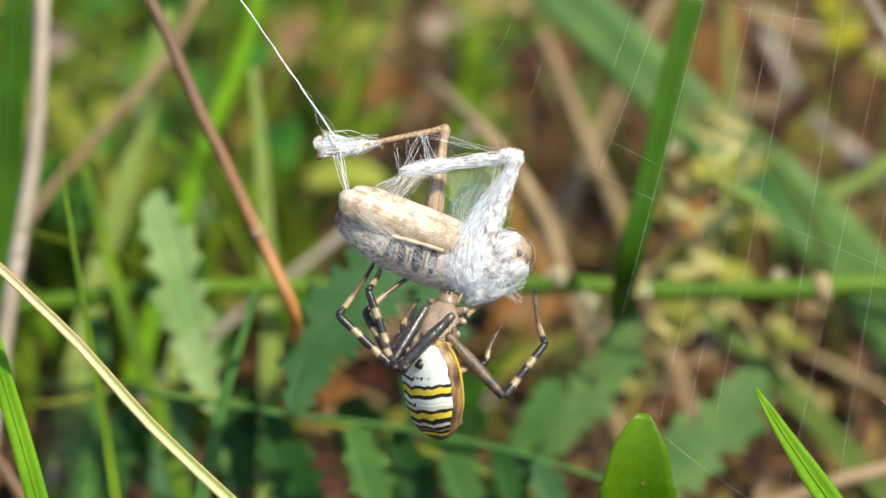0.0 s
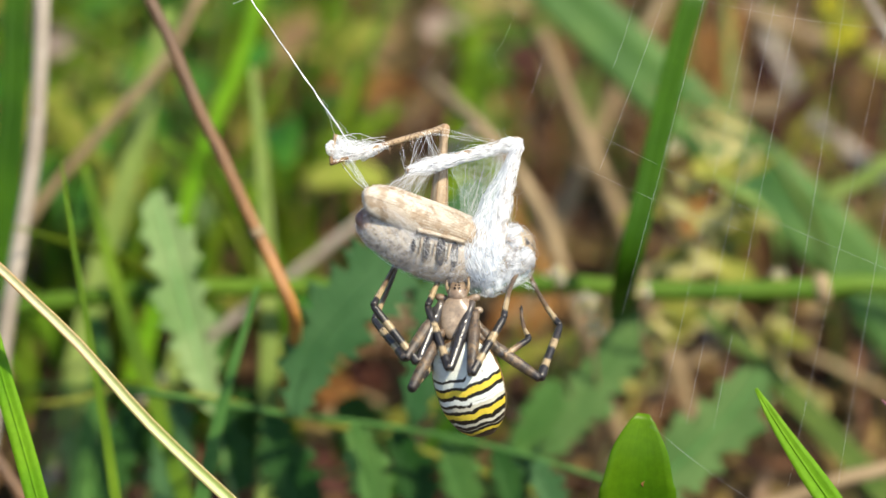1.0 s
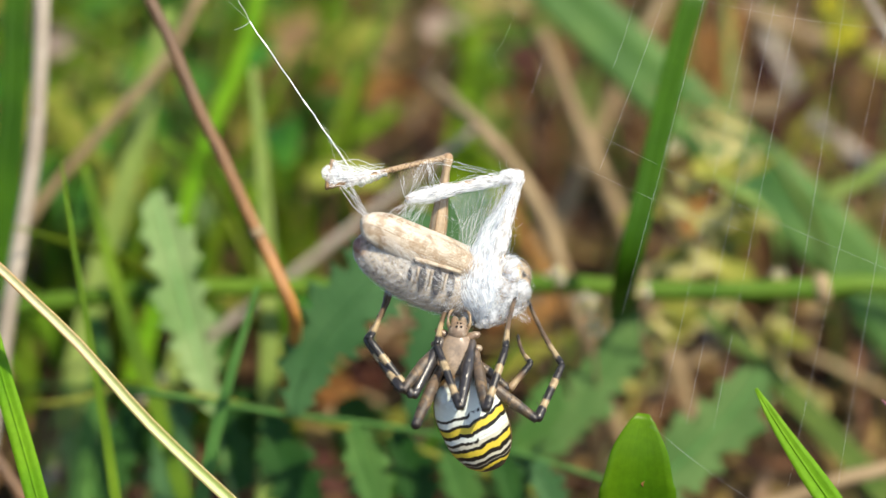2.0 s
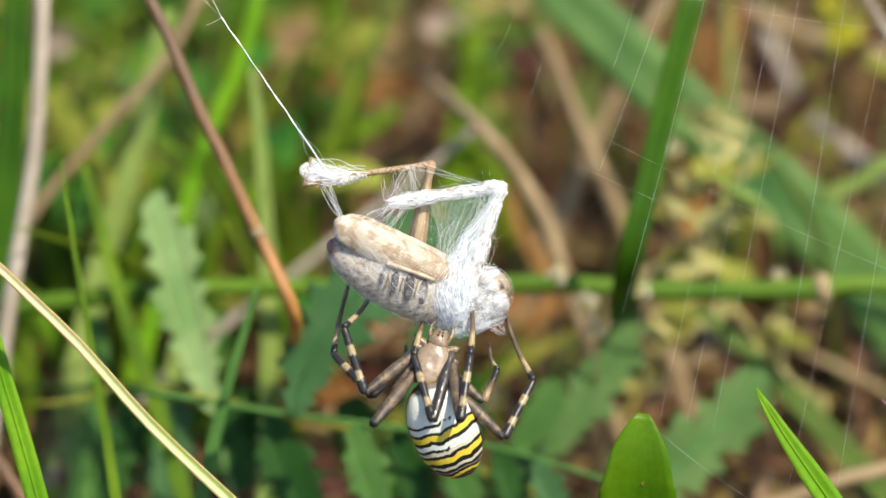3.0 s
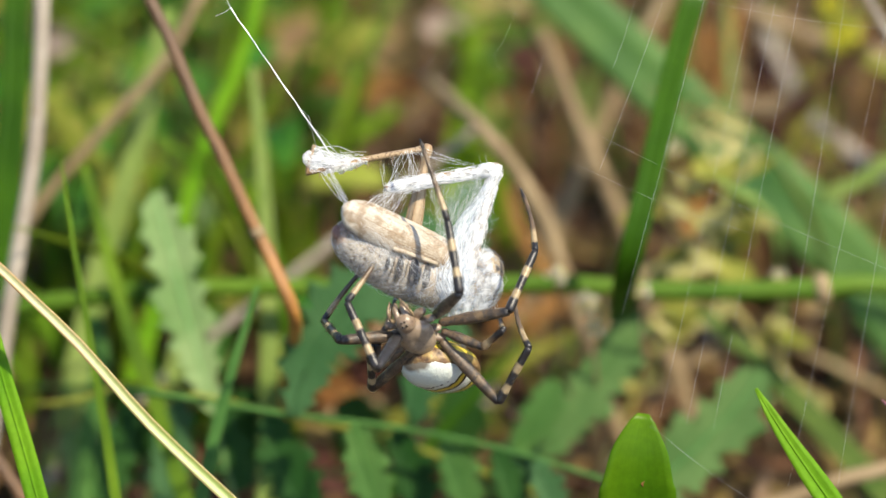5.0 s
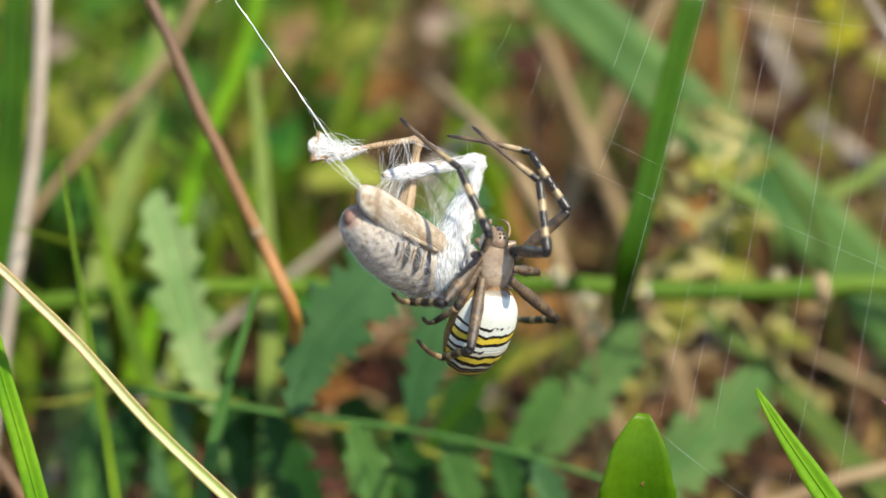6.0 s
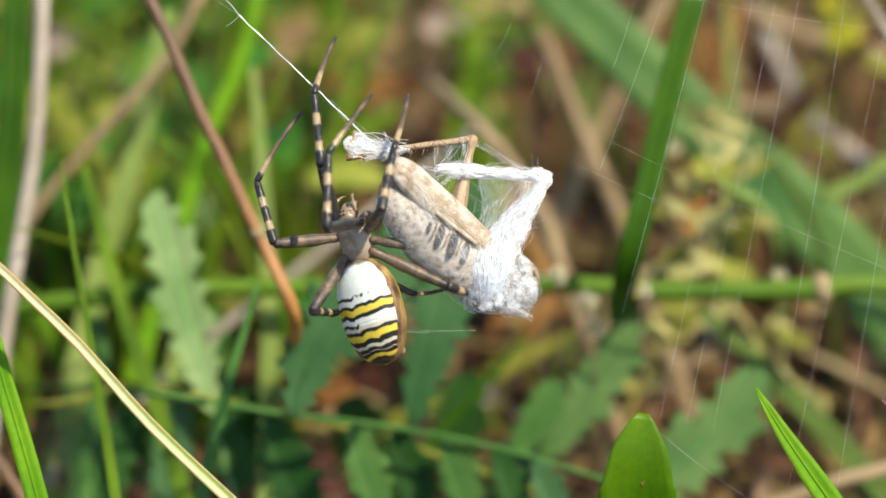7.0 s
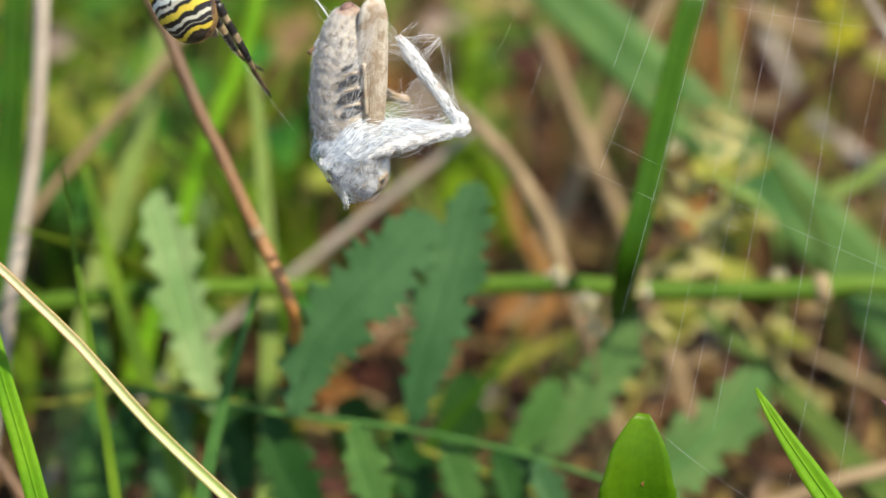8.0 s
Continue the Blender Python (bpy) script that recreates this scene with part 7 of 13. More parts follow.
    walk(spider, [
        (0, held((-0.00146, -0.00614, 0.09137), 9.5, -13.9, -6.4)), (0.1, held((-0.00595, -0.00857, 0.08813), 3.3, 8.0, -7.4)),
        (0.2, held((-0.00319, -0.00721, 0.08957), 7.3, -16.7, -6.3)), (0.3, held((0.00509, -0.00880, 0.09023), -5.2, 20.8, 6.7)),
        (0.4, held((-0.00611, -0.00757, 0.08742), 6.4, -18.5, -9.7)), (0.5, held((-0.00524, -0.00906, 0.08632), 1.1, 9.1, -4.3)),
        (0.6, held((0.00043, -0.00629, 0.08949), 4.6, -6.1, -2.4)), (0.7, held((0.00111, -0.00743, 0.08923), -0.0, 8.5, -0.1)),
        (0.8, held((-0.00725, -0.00775, 0.08783), 2.6, -7.9, -10.2)), (0.9, held((-0.00377, -0.00780, 0.08792), 1.8, -4.4, -6.2)),
        (1, held((0.00159, -0.00614, 0.09137), 0.1, 0.3, 0.1)), (1.1, held((-0.00349, -0.00678, 0.08950), 2.6, -7.1, -6.6)),
        (1.2, held((-0.00722, -0.00639, 0.08880), 5.4, -5.6, -9.8)), (1.3, held((-0.00211, -0.00666, 0.08974), 3.4, -6.3, -4.9)),
        (1.4, held((-0.00100, -0.00739, 0.08902), 2.5, -3.4, -4.2)), (1.5, held((-0.00411, -0.00866, 0.08700), 2.1, -1.1, -7.6)),
        (1.6, held((-0.00237, -0.00905, 0.08703), 1.6, -7.1, -6.7)), (1.7, held((0.00138, -0.00824, 0.08831), 0.7, 0.7, -1.8)),
        (2, held((0.00132, -0.00870, 0.08776), -0.1, 0.3, -2.3)), (2.25, held((0.00126, -0.00905, 0.08729), -0.8, -0.0, -2.7)),
        (2.5, held((0.00120, -0.00938, 0.08679), -1.5, -0.4, -3.2)), (2.8, held((0.00116, -0.00976, 0.08619), -2.3, -0.7, -3.7)),
        (2.9, held((-0.00157, -0.00951, 0.08600), -0.9, -3.4, -7.0)), (3, held((-0.00192, -0.00879, 0.08677), -0.2, -4.0, -6.1)),
        (3.1, held((-0.00054, -0.00788, 0.08708), 1.4, -2.3, -4.7)), (3.2, held((-0.00115, -0.00863, 0.08559), 2.1, -5.5, -6.7)),
        (3.3, held((-0.00142, -0.00954, 0.08463), -0.7, 0.9, -6.9)), (3.4, held((0.00030, -0.00961, 0.08530), -1.0, -5.3, -6.0)),
        (3.5, held((0.00119, -0.00919, 0.08609), -2.6, 1.0, -3.9)), (3.6, held((-0.00228, -0.00862, 0.08670), -0.6, -4.6, -7.3)),
        (3.7, held((-0.00213, -0.00828, 0.08692), 0.0, -4.4, -7.2)), (3.8, held((0.00030, -0.00814, 0.08746), -1.4, -0.3, -4.2)),
        (3.9, held((-0.00034, -0.00808, 0.08654), 1.2, -3.7, -6.0)), (4, held((-0.00146, -0.00851, 0.08593), 0.6, -1.8, -6.7)),
        (4.1, held((-0.00095, -0.00842, 0.08648), 0.4, -5.8, -6.2)), (4.2, held((-0.00039, -0.00755, 0.08776), -0.7, -1.9, -4.4)),
        (4.3, held((-0.00281, -0.00738, 0.08703), 1.7, -11.3, -7.4)), (4.4, held((-0.00236, -0.00694, 0.08836), -1.9, 0.6, -4.4)),
        (4.5, held((0.00007, -0.00691, 0.08870), -2.7, 0.3, -2.4)), (4.6, held((-0.00061, -0.00656, 0.08872), -2.0, 4.1, -2.1)),
        (4.7, held((-0.00251, -0.00631, 0.08822), 0.1, 0.5, -4.5)), (5, held((-0.00139, -0.00598, 0.08943), 0.1, 0.4, -3.3)),
        (5.25, held((0.00055, -0.00541, 0.09153), 0.1, 0.3, -2.2)), (5.5, held((0.00247, -0.00485, 0.09362), 0.0, 0.1, -1.2)),
        (5.8, held((0.00357, -0.00453, 0.09482), 0.0, 0.0, 0.0)), (5.9, held((0.00424, -0.00473, 0.09447), 0.0, 0.0, 0.0)),
        (6, held((0.00602, -0.00337, 0.09683), 0.0, 0.0, 0.0)), (6.1, held((0.00588, -0.00349, 0.09728), 0.0, 0.0, 0.0)),
        (6.2, held((0.00026, -0.00505, 0.09592), 0.0, 0.0, 0.0)), (6.3, held((-0.00013, -0.00533, 0.09609), 0.0, 0.0, 0.0)),
        (6.4, held((0.00197, -0.00430, 0.09854), 0.0, 0.0, 0.0)), (6.5, held((-0.00144, -0.00463, 0.09797), 0.0, 0.0, 0.0)),
        (6.6, held((-0.00807, -0.00624, 0.09519), 0.0, 0.0, 0.0)), (6.7, held((-0.00585, -0.00609, 0.09478), 0.0, 0.0, 0.0)),
        (6.8, held((-0.00441, -0.00512, 0.09580), 0.0, 0.0, 0.0)), (6.9, held((-0.00719, -0.00457, 0.09609), 0.0, 0.0, 0.0)),
        (7, held((-0.00952, -0.00217, 0.09957), 0.0, 0.0, 0.0)), (7.1, held((-0.01137, -0.00035, 0.10272), 0.0, 0.0, 0.0)),
        (7.2, held((-0.01613, 0.00084, 0.10478), 0.0, 0.0, 0.0)), (7.3, held((-0.02022, 0.00239, 0.10747), 0.0, 0.0, 0.0)),
        (7.4, held((-0.02459, 0.00679, 0.11508), 0.0, 0.0, 0.0)), (7.5, held((-0.02802, 0.00811, 0.11737), 0.0, 0.0, 0.0)),
        (7.6, held((-0.02994, 0.01088, 0.12218), 0.0, 0.0, 0.0)), (7.7, held((-0.02551, 0.01287, 0.12562), 0.0, 0.0, 0.0)),
        (7.8, held((-0.03252, 0.01372, 0.12710), 0.0, 0.0, 0.0)), (7.9, held((-0.03212, 0.01561, 0.13037), 0.0, 0.0, 0.0)),
        (8, held((-0.03265, 0.01637, 0.13168), 0.0, 0.0, 0.0)),
    ])
    walk(prosoma, [
        (0, aim((0.131, 0.743, -0.657), (-0.051, 0.666, 0.744))), (0.25, aim((0.142, 0.861, -0.488), (-0.142, 0.505, 0.851))),
        (0.5, aim((0.146, 0.947, -0.284), (-0.222, 0.312, 0.924))), (0.75, aim((0.089, 0.958, -0.272), (-0.142, 0.282, 0.949))),
        (1, aim((0.026, 0.965, -0.259), (-0.051, 0.260, 0.964))), (1.25, aim((0.017, 0.990, -0.143), (-0.040, 0.143, 0.989))),
        (1.5, aim((0.014, 0.999, -0.037), (-0.031, 0.037, 0.999))), (1.7, aim((0.020, 0.998, -0.051), (-0.015, 0.051, 0.999))),
        (2.1, aim((0.059, 0.988, -0.142), (0.036, 0.140, 0.989))), (2.45, aim((0.103, 0.964, -0.244), (0.084, 0.236, 0.968))),
        (2.8, aim((0.135, 0.938, -0.318), (0.117, 0.304, 0.946))), (3, aim((0.140, 0.933, -0.332), (0.122, 0.316, 0.941))),
        (3.25, aim((0.047, 0.988, -0.149), (0.029, 0.148, 0.989))), (3.5, aim((-0.144, 0.989, 0.042), (-0.066, -0.052, 0.996))),
        (3.6, aim((-0.245, 0.923, 0.298), (0.044, -0.302, 0.952))), (3.7, aim((-0.348, 0.786, 0.511), (0.142, -0.500, 0.843), (-0.1, 0.2, 0.1))),
        (3.8, aim((-0.425, 0.667, 0.613), (0.146, -0.621, 0.761), (-0.2, 0.3, 0.2))), (3.9, aim((-0.523, 0.558, 0.644), (0.149, -0.680, 0.715), (-0.3, 0.4, 0.3))),
        (4, aim((-0.551, 0.521, 0.652), (0.150, -0.700, 0.700), (-0.3, 0.4, 0.3))), (4.1, aim((-0.551, 0.521, 0.652), (0.150, -0.700, 0.700), (-0.3, 0.4, 0.3))),
        (4.2, aim((-0.551, 0.521, 0.652), (0.150, -0.700, 0.700), (-0.3, 0.4, 0.3))), (4.3, aim((-0.551, 0.521, 0.652), (0.150, -0.700, 0.700), (-1.0, 0.4, 0.3))),
        (4.4, aim((-0.551, 0.521, 0.652), (0.150, -0.700, 0.700), (-1.0, 0.4, 0.3))), (4.5, aim((-0.551, 0.521, 0.652), (0.150, -0.700, 0.700), (-1.0, 0.4, 0.3))),
        (4.6, aim((-0.551, 0.521, 0.652), (0.150, -0.700, 0.700), (-1.0, 0.4, 0.3))), (4.7, aim((-0.551, 0.521, 0.652), (0.150, -0.700, 0.700), (-1.0, 0.4, 0.3))),
        (5, aim((-0.487, 0.618, 0.618), (0.146, -0.641, 0.748), (-0.6, 0.3, 0.2))), (5.25, aim((-0.309, 0.737, 0.602), (0.086, -0.603, 0.788), (-0.3, 0.2, 0.1))),
        (5.5, aim((-0.042, 0.858, 0.512), (0.042, -0.510, 0.859))), (5.8, aim((0.068, 0.830, 0.554), (0.070, -0.558, 0.827))),
        (5.9, aim((0.080, 0.875, 0.478), (0.185, -0.484, 0.856))), (6, aim((0.073, 0.997, 0.000), (0.354, -0.026, 0.935))),
        (6.1, aim((0.057, 0.998, 0.000), (0.261, -0.015, 0.965))), (6.2, aim((0.000, 0.943, 0.332), (0.109, -0.330, 0.938))),
        (6.3, aim((-0.091, 0.886, 0.454), (0.058, -0.450, 0.891))), (6.4, aim((-0.159, 0.943, 0.292), (0.066, -0.285, 0.956))),
        (6.5, aim((-0.193, 0.920, 0.340), (0.092, -0.328, 0.940))), (6.6, aim((-0.239, 0.761, 0.603), (0.093, -0.600, 0.795))),
        (6.7, aim((-0.318, 0.716, 0.621), (0.186, -0.596, 0.781))), (6.8, aim((-0.341, 0.761, 0.551), (0.108, -0.551, 0.827))),
        (6.9, aim((-0.261, 0.784, 0.563), (-0.086, -0.600, 0.795))), (7, aim((-0.267, 0.964, 0.000), (-0.513, -0.142, 0.846))),
        (7.1, aim((-0.307, 0.830, 0.467), (-0.478, -0.558, 0.678))), (7.2, aim((0.057, 0.909, 0.413), (-0.671, -0.271, 0.690))),
        (7.3, aim((0.045, 0.966, 0.255), (-0.687, -0.155, 0.710))), (7.4, aim((0.023, 0.761, 0.648), (-0.794, -0.380, 0.474))),
        (7.5, aim((-0.364, 0.875, 0.320), (-0.541, -0.478, 0.692))), (7.6, aim((-0.261, 0.830, 0.494), (-0.468, -0.556, 0.687))),
        (7.7, aim((-0.318, 0.886, 0.336), (-0.279, -0.427, 0.860))), (7.8, aim((-0.364, 0.875, 0.320), (-0.250, -0.422, 0.871))),
        (7.9, aim((-0.375, 0.852, 0.365), (-0.232, -0.467, 0.853))), (8, aim((-0.398, 0.818, 0.415), (-0.200, -0.519, 0.831))),
    ])
    walk(abdomen, [
        (0, aim((-0.180, 0.972, 0.149), (-0.501, -0.220, 0.837))), (0.25, aim((-0.250, 0.955, 0.161), (-0.475, -0.266, 0.839))),
        (0.5, aim((-0.318, 0.930, 0.183), (-0.418, -0.311, 0.854))), (0.75, aim((-0.294, 0.930, 0.220), (-0.224, -0.291, 0.930))),
        (1, aim((-0.270, 0.931, 0.247), (-0.032, -0.265, 0.964))), (1.25, aim((-0.326, 0.915, 0.237), (-0.006, -0.253, 0.967))),
        (1.5, aim((-0.388, 0.893, 0.227), (0.011, -0.242, 0.970))), (1.7, aim((-0.399, 0.887, 0.232), (0.030, -0.240, 0.970))),
        (2.1, aim((-0.417, 0.872, 0.256), (0.079, -0.246, 0.966))), (2.45, aim((-0.427, 0.859, 0.283), (0.122, -0.255, 0.959))),
        (2.8, aim((-0.432, 0.850, 0.302), (0.149, -0.263, 0.953))), (3, aim((-0.433, 0.848, 0.306), (0.152, -0.266, 0.952))),
        (3.25, aim((-0.384, 0.872, 0.304), (0.113, -0.282, 0.953))), (3.5, aim((-0.314, 0.900, 0.303), (0.050, -0.303, 0.952))),
        (3.6, aim((-0.305, 0.873, 0.381), (0.033, -0.390, 0.920))), (3.7, aim((-0.401, 0.641, 0.655), (0.012, -0.683, 0.667), (-0.5, -0.5, 0.0))),
        (3.8, aim((-0.504, 0.317, 0.803), (-0.001, -0.896, 0.391), (-1.2, -0.5, 0.0))), (3.9, aim((-0.591, 0.148, 0.793), (-0.001, -0.956, 0.264), (-1.9, -1.0, 0.0))),
        (4, aim((-0.623, 0.121, 0.773), (0.000, -0.960, 0.250), (-2.0, -1.0, 0.0))), (4.1, aim((-0.623, 0.121, 0.773), (0.000, -0.960, 0.250), (-2.0, -1.0, 0.0))),
        (4.2, aim((-0.623, 0.121, 0.773), (0.000, -0.960, 0.250), (-2.0, -1.0, 0.0))), (4.3, aim((-0.623, 0.121, 0.773), (0.000, -0.960, 0.250), (-2.5, -0.8, 0.0))),
        (4.4, aim((-0.623, 0.121, 0.773), (0.000, -0.960, 0.250), (-2.5, -0.8, 0.0))), (4.5, aim((-0.623, 0.121, 0.773), (0.000, -0.960, 0.250), (-2.5, -0.8, 0.0))),
        (4.6, aim((-0.623, 0.121, 0.773), (0.000, -0.960, 0.250), (-2.5, -0.8, 0.0))), (4.7, aim((-0.623, 0.121, 0.773), (0.000, -0.960, 0.250), (-2.5, -0.8, 0.0))),
        (5, aim((-0.504, 0.208, 0.838), (0.060, -0.939, 0.303), (-1.7, -0.4, 0.0))), (5.25, aim((-0.305, 0.365, 0.879), (0.128, -0.891, 0.407), (-0.8, -0.4, 0.0))),
        (5.5, aim((-0.028, 0.556, 0.831), (0.199, -0.811, 0.550))), (5.8, aim((0.140, 0.694, 0.707), (0.213, -0.718, 0.662))),
        (5.9, aim((0.269, 0.737, 0.621), (0.249, -0.676, 0.694))), (6, aim((0.306, 0.828, 0.470), (0.284, -0.550, 0.785))),
        (6.1, aim((0.328, 0.758, 0.564), (0.198, -0.639, 0.744))), (6.2, aim((0.065, 0.817, 0.573), (0.076, -0.576, 0.814))),
        (6.3, aim((-0.140, 0.855, 0.500), (0.081, -0.493, 0.866))), (6.4, aim((-0.226, 0.876, 0.425), (0.054, -0.425, 0.904))),
        (6.5, aim((-0.204, 0.898, 0.390), (0.087, -0.380, 0.921))), (6.6, aim((-0.565, 0.806, 0.176), (0.032, -0.192, 0.981))),
        (6.7, aim((-0.597, 0.785, 0.166), (0.003, -0.205, 0.979))), (6.8, aim((-0.529, 0.849, 0.000), (-0.142, -0.089, 0.986))),
        (6.9, aim((-0.480, 0.877, 0.000), (-0.270, -0.148, 0.952))), (7, aim((-0.252, 0.968, 0.000), (-0.568, -0.148, 0.809))),
        (7.1, aim((-0.319, 0.948, 0.000), (-0.549, -0.185, 0.815))), (7.2, aim((-0.334, 0.942, 0.000), (-0.591, -0.210, 0.779))),
        (7.3, aim((-0.333, 0.941, 0.061), (-0.800, -0.316, 0.510))), (7.4, aim((-0.312, 0.950, 0.000), (-0.810, -0.266, 0.522))),
        (7.5, aim((-0.315, 0.949, 0.000), (-0.809, -0.268, 0.522))), (7.6, aim((-0.324, 0.946, 0.000), (-0.547, -0.187, 0.816))),
        (7.7, aim((-0.332, 0.943, 0.000), (-0.402, -0.142, 0.904))), (7.8, aim((-0.370, 0.929, 0.000), (-0.392, -0.156, 0.907))),
        (7.9, aim((-0.355, 0.935, 0.000), (-0.396, -0.150, 0.906))), (8, aim((-0.381, 0.925, 0.000), (-0.388, -0.160, 0.908))),
    ])
    walk(legs["c1"]["leg"], [
        (0, bone((-1.20, 3.52, -1.26), (-3.48, -3.04, 3.70))), (0.25, bone((-1.16, 3.96, -1.52), (-3.89, -2.77, 2.95))),
        (0.5, bone((-1.11, 4.40, -1.61), (-4.35, -2.46, 2.29))), (0.75, bone((-1.39, 4.38, -1.36), (-4.47, -2.55, 2.54))),
        (1, bone((-1.69, 4.37, -1.13), (-4.52, -2.60, 2.89))), (1.25, bone((-1.73, 4.43, -0.53), (-4.30, -2.39, 3.91))),
        (1.5, bone((-1.74, 4.49, -0.09), (-4.09, -2.16, 4.71))), (1.7, bone((-1.71, 4.50, -0.14), (-4.21, -2.16, 4.57))),
        (2.1, bone((-1.52, 4.51, -0.49), (-4.88, -2.20, 3.58))), (2.45, bone((-1.31, 4.51, -0.88), (-5.58, -2.13, 2.35))),
        (2.8, bone((-1.15, 4.52, -1.17), (-6.03, -1.99, 1.41))), (3, bone((-1.12, 4.52, -1.23), (-6.11, -1.96, 1.23))),
        (3.25, bone((-1.58, 4.42, -0.58), (-6.03, -2.29, 2.25))), (3.5, bone((-2.43, 4.15, 0.19), (-5.94, -2.78, 3.70))),
        (3.6, bone((-2.84, 3.83, 0.28), (-6.32, -2.97, 4.08))), (3.7, bone((-3.37, 3.23, 0.36), (-7.21, -3.17, 4.49))),
        (3.8, bone((-3.89, 2.56, 0.43), (-8.25, -3.31, 4.82))), (3.9, bone((-4.29, 2.01, 0.47), (-9.07, -3.40, 5.01))),
        (4, bone((-4.45, 1.79, 0.49), (-9.37, -3.48, 5.05))), (4.1, bone((-4.43, 1.83, 0.46), (-9.31, -3.62, 4.84))),
        (4.2, bone((-4.39, 1.96, 0.40), (-9.20, -3.83, 4.40))), (4.3, bone((-4.32, 2.12, 0.32), (-9.03, -4.04, 3.87))),
        (4.4, bone((-4.24, 2.29, 0.26), (-8.81, -4.18, 3.43))), (4.5, bone((-4.15, 2.43, 0.23), (-8.55, -4.23, 3.24))),
        (4.6, bone((-4.04, 2.53, 0.28), (-8.27, -4.18, 3.42))), (4.7, bone((-3.88, 2.62, 0.40), (-7.94, -3.99, 3.94))),
        (5, bone((-3.24, 2.86, 1.07), (-6.06, -1.71, 7.70))), (5.25, bone((-2.61, 3.05, 1.79), (-2.62, 3.77, 10.29))),
        (5.5, bone((-2.00, 3.27, 2.42), (-0.31, 7.22, 9.79))), (5.8, bone((-1.48, 3.66, 2.76), (0.53, 8.35, 9.59))),
        (5.9, bone((-1.36, 4.16, 1.76), (0.08, 7.35, 9.54))), (6, bone((-1.31, 4.57, 0.76), (-0.91, 6.21, 9.13))),
        (6.1, bone((-1.48, 4.35, 1.13), (-2.02, 6.41, 9.39))), (6.2, bone((-1.85, 3.94, 1.80), (-3.42, 6.80, 9.68))),
        (6.3, bone((-2.19, 3.70, 2.17), (-4.90, 6.99, 9.55))), (6.4, bone((-2.41, 3.69, 1.92), (-7.34, 7.20, 7.94))),
        (6.5, bone((-2.61, 3.68, 1.68), (-8.89, 7.25, 6.22))), (6.6, bone((-2.79, 2.88, 2.67), (-4.13, 5.24, 10.76))),
        (6.7, bone((-3.04, 2.76, 2.59), (-2.92, 5.16, 10.77))), (6.8, bone((-3.19, 2.71, 2.38), (-2.43, 5.11, 10.53))),
        (6.9, bone((-3.04, 3.20, 0.70), (-3.14, 8.19, 7.62))), (7, bone((-2.73, 3.88, -0.85), (-4.49, 10.96, 3.57))),
        (7.1, bone((-2.19, 4.24, -0.66), (-6.88, 10.71, 2.34))), (7.2, bone((-1.52, 4.54, -0.27), (-9.11, 8.24, 0.94))),
        (7.3, bone((-1.19, 4.67, 0.05), (-9.62, 5.96, 0.39))), (7.4, bone((-2.09, 4.23, 0.21), (-9.70, 3.92, 4.06))),
        (7.5, bone((-3.06, 3.70, 0.36), (-8.16, 2.77, 7.13))), (7.6, bone((-3.18, 3.53, 0.56), (-8.11, 2.78, 7.48))),
        (7.7, bone((-3.28, 3.37, 0.81), (-8.11, 2.78, 7.82))), (7.8, bone((-3.35, 3.25, 1.05), (-8.13, 2.78, 8.10))),
        (7.9, bone((-3.40, 3.17, 1.23), (-8.15, 2.79, 8.30))), (8, bone((-3.41, 3.14, 1.30), (-8.16, 2.79, 8.37))),
    ])
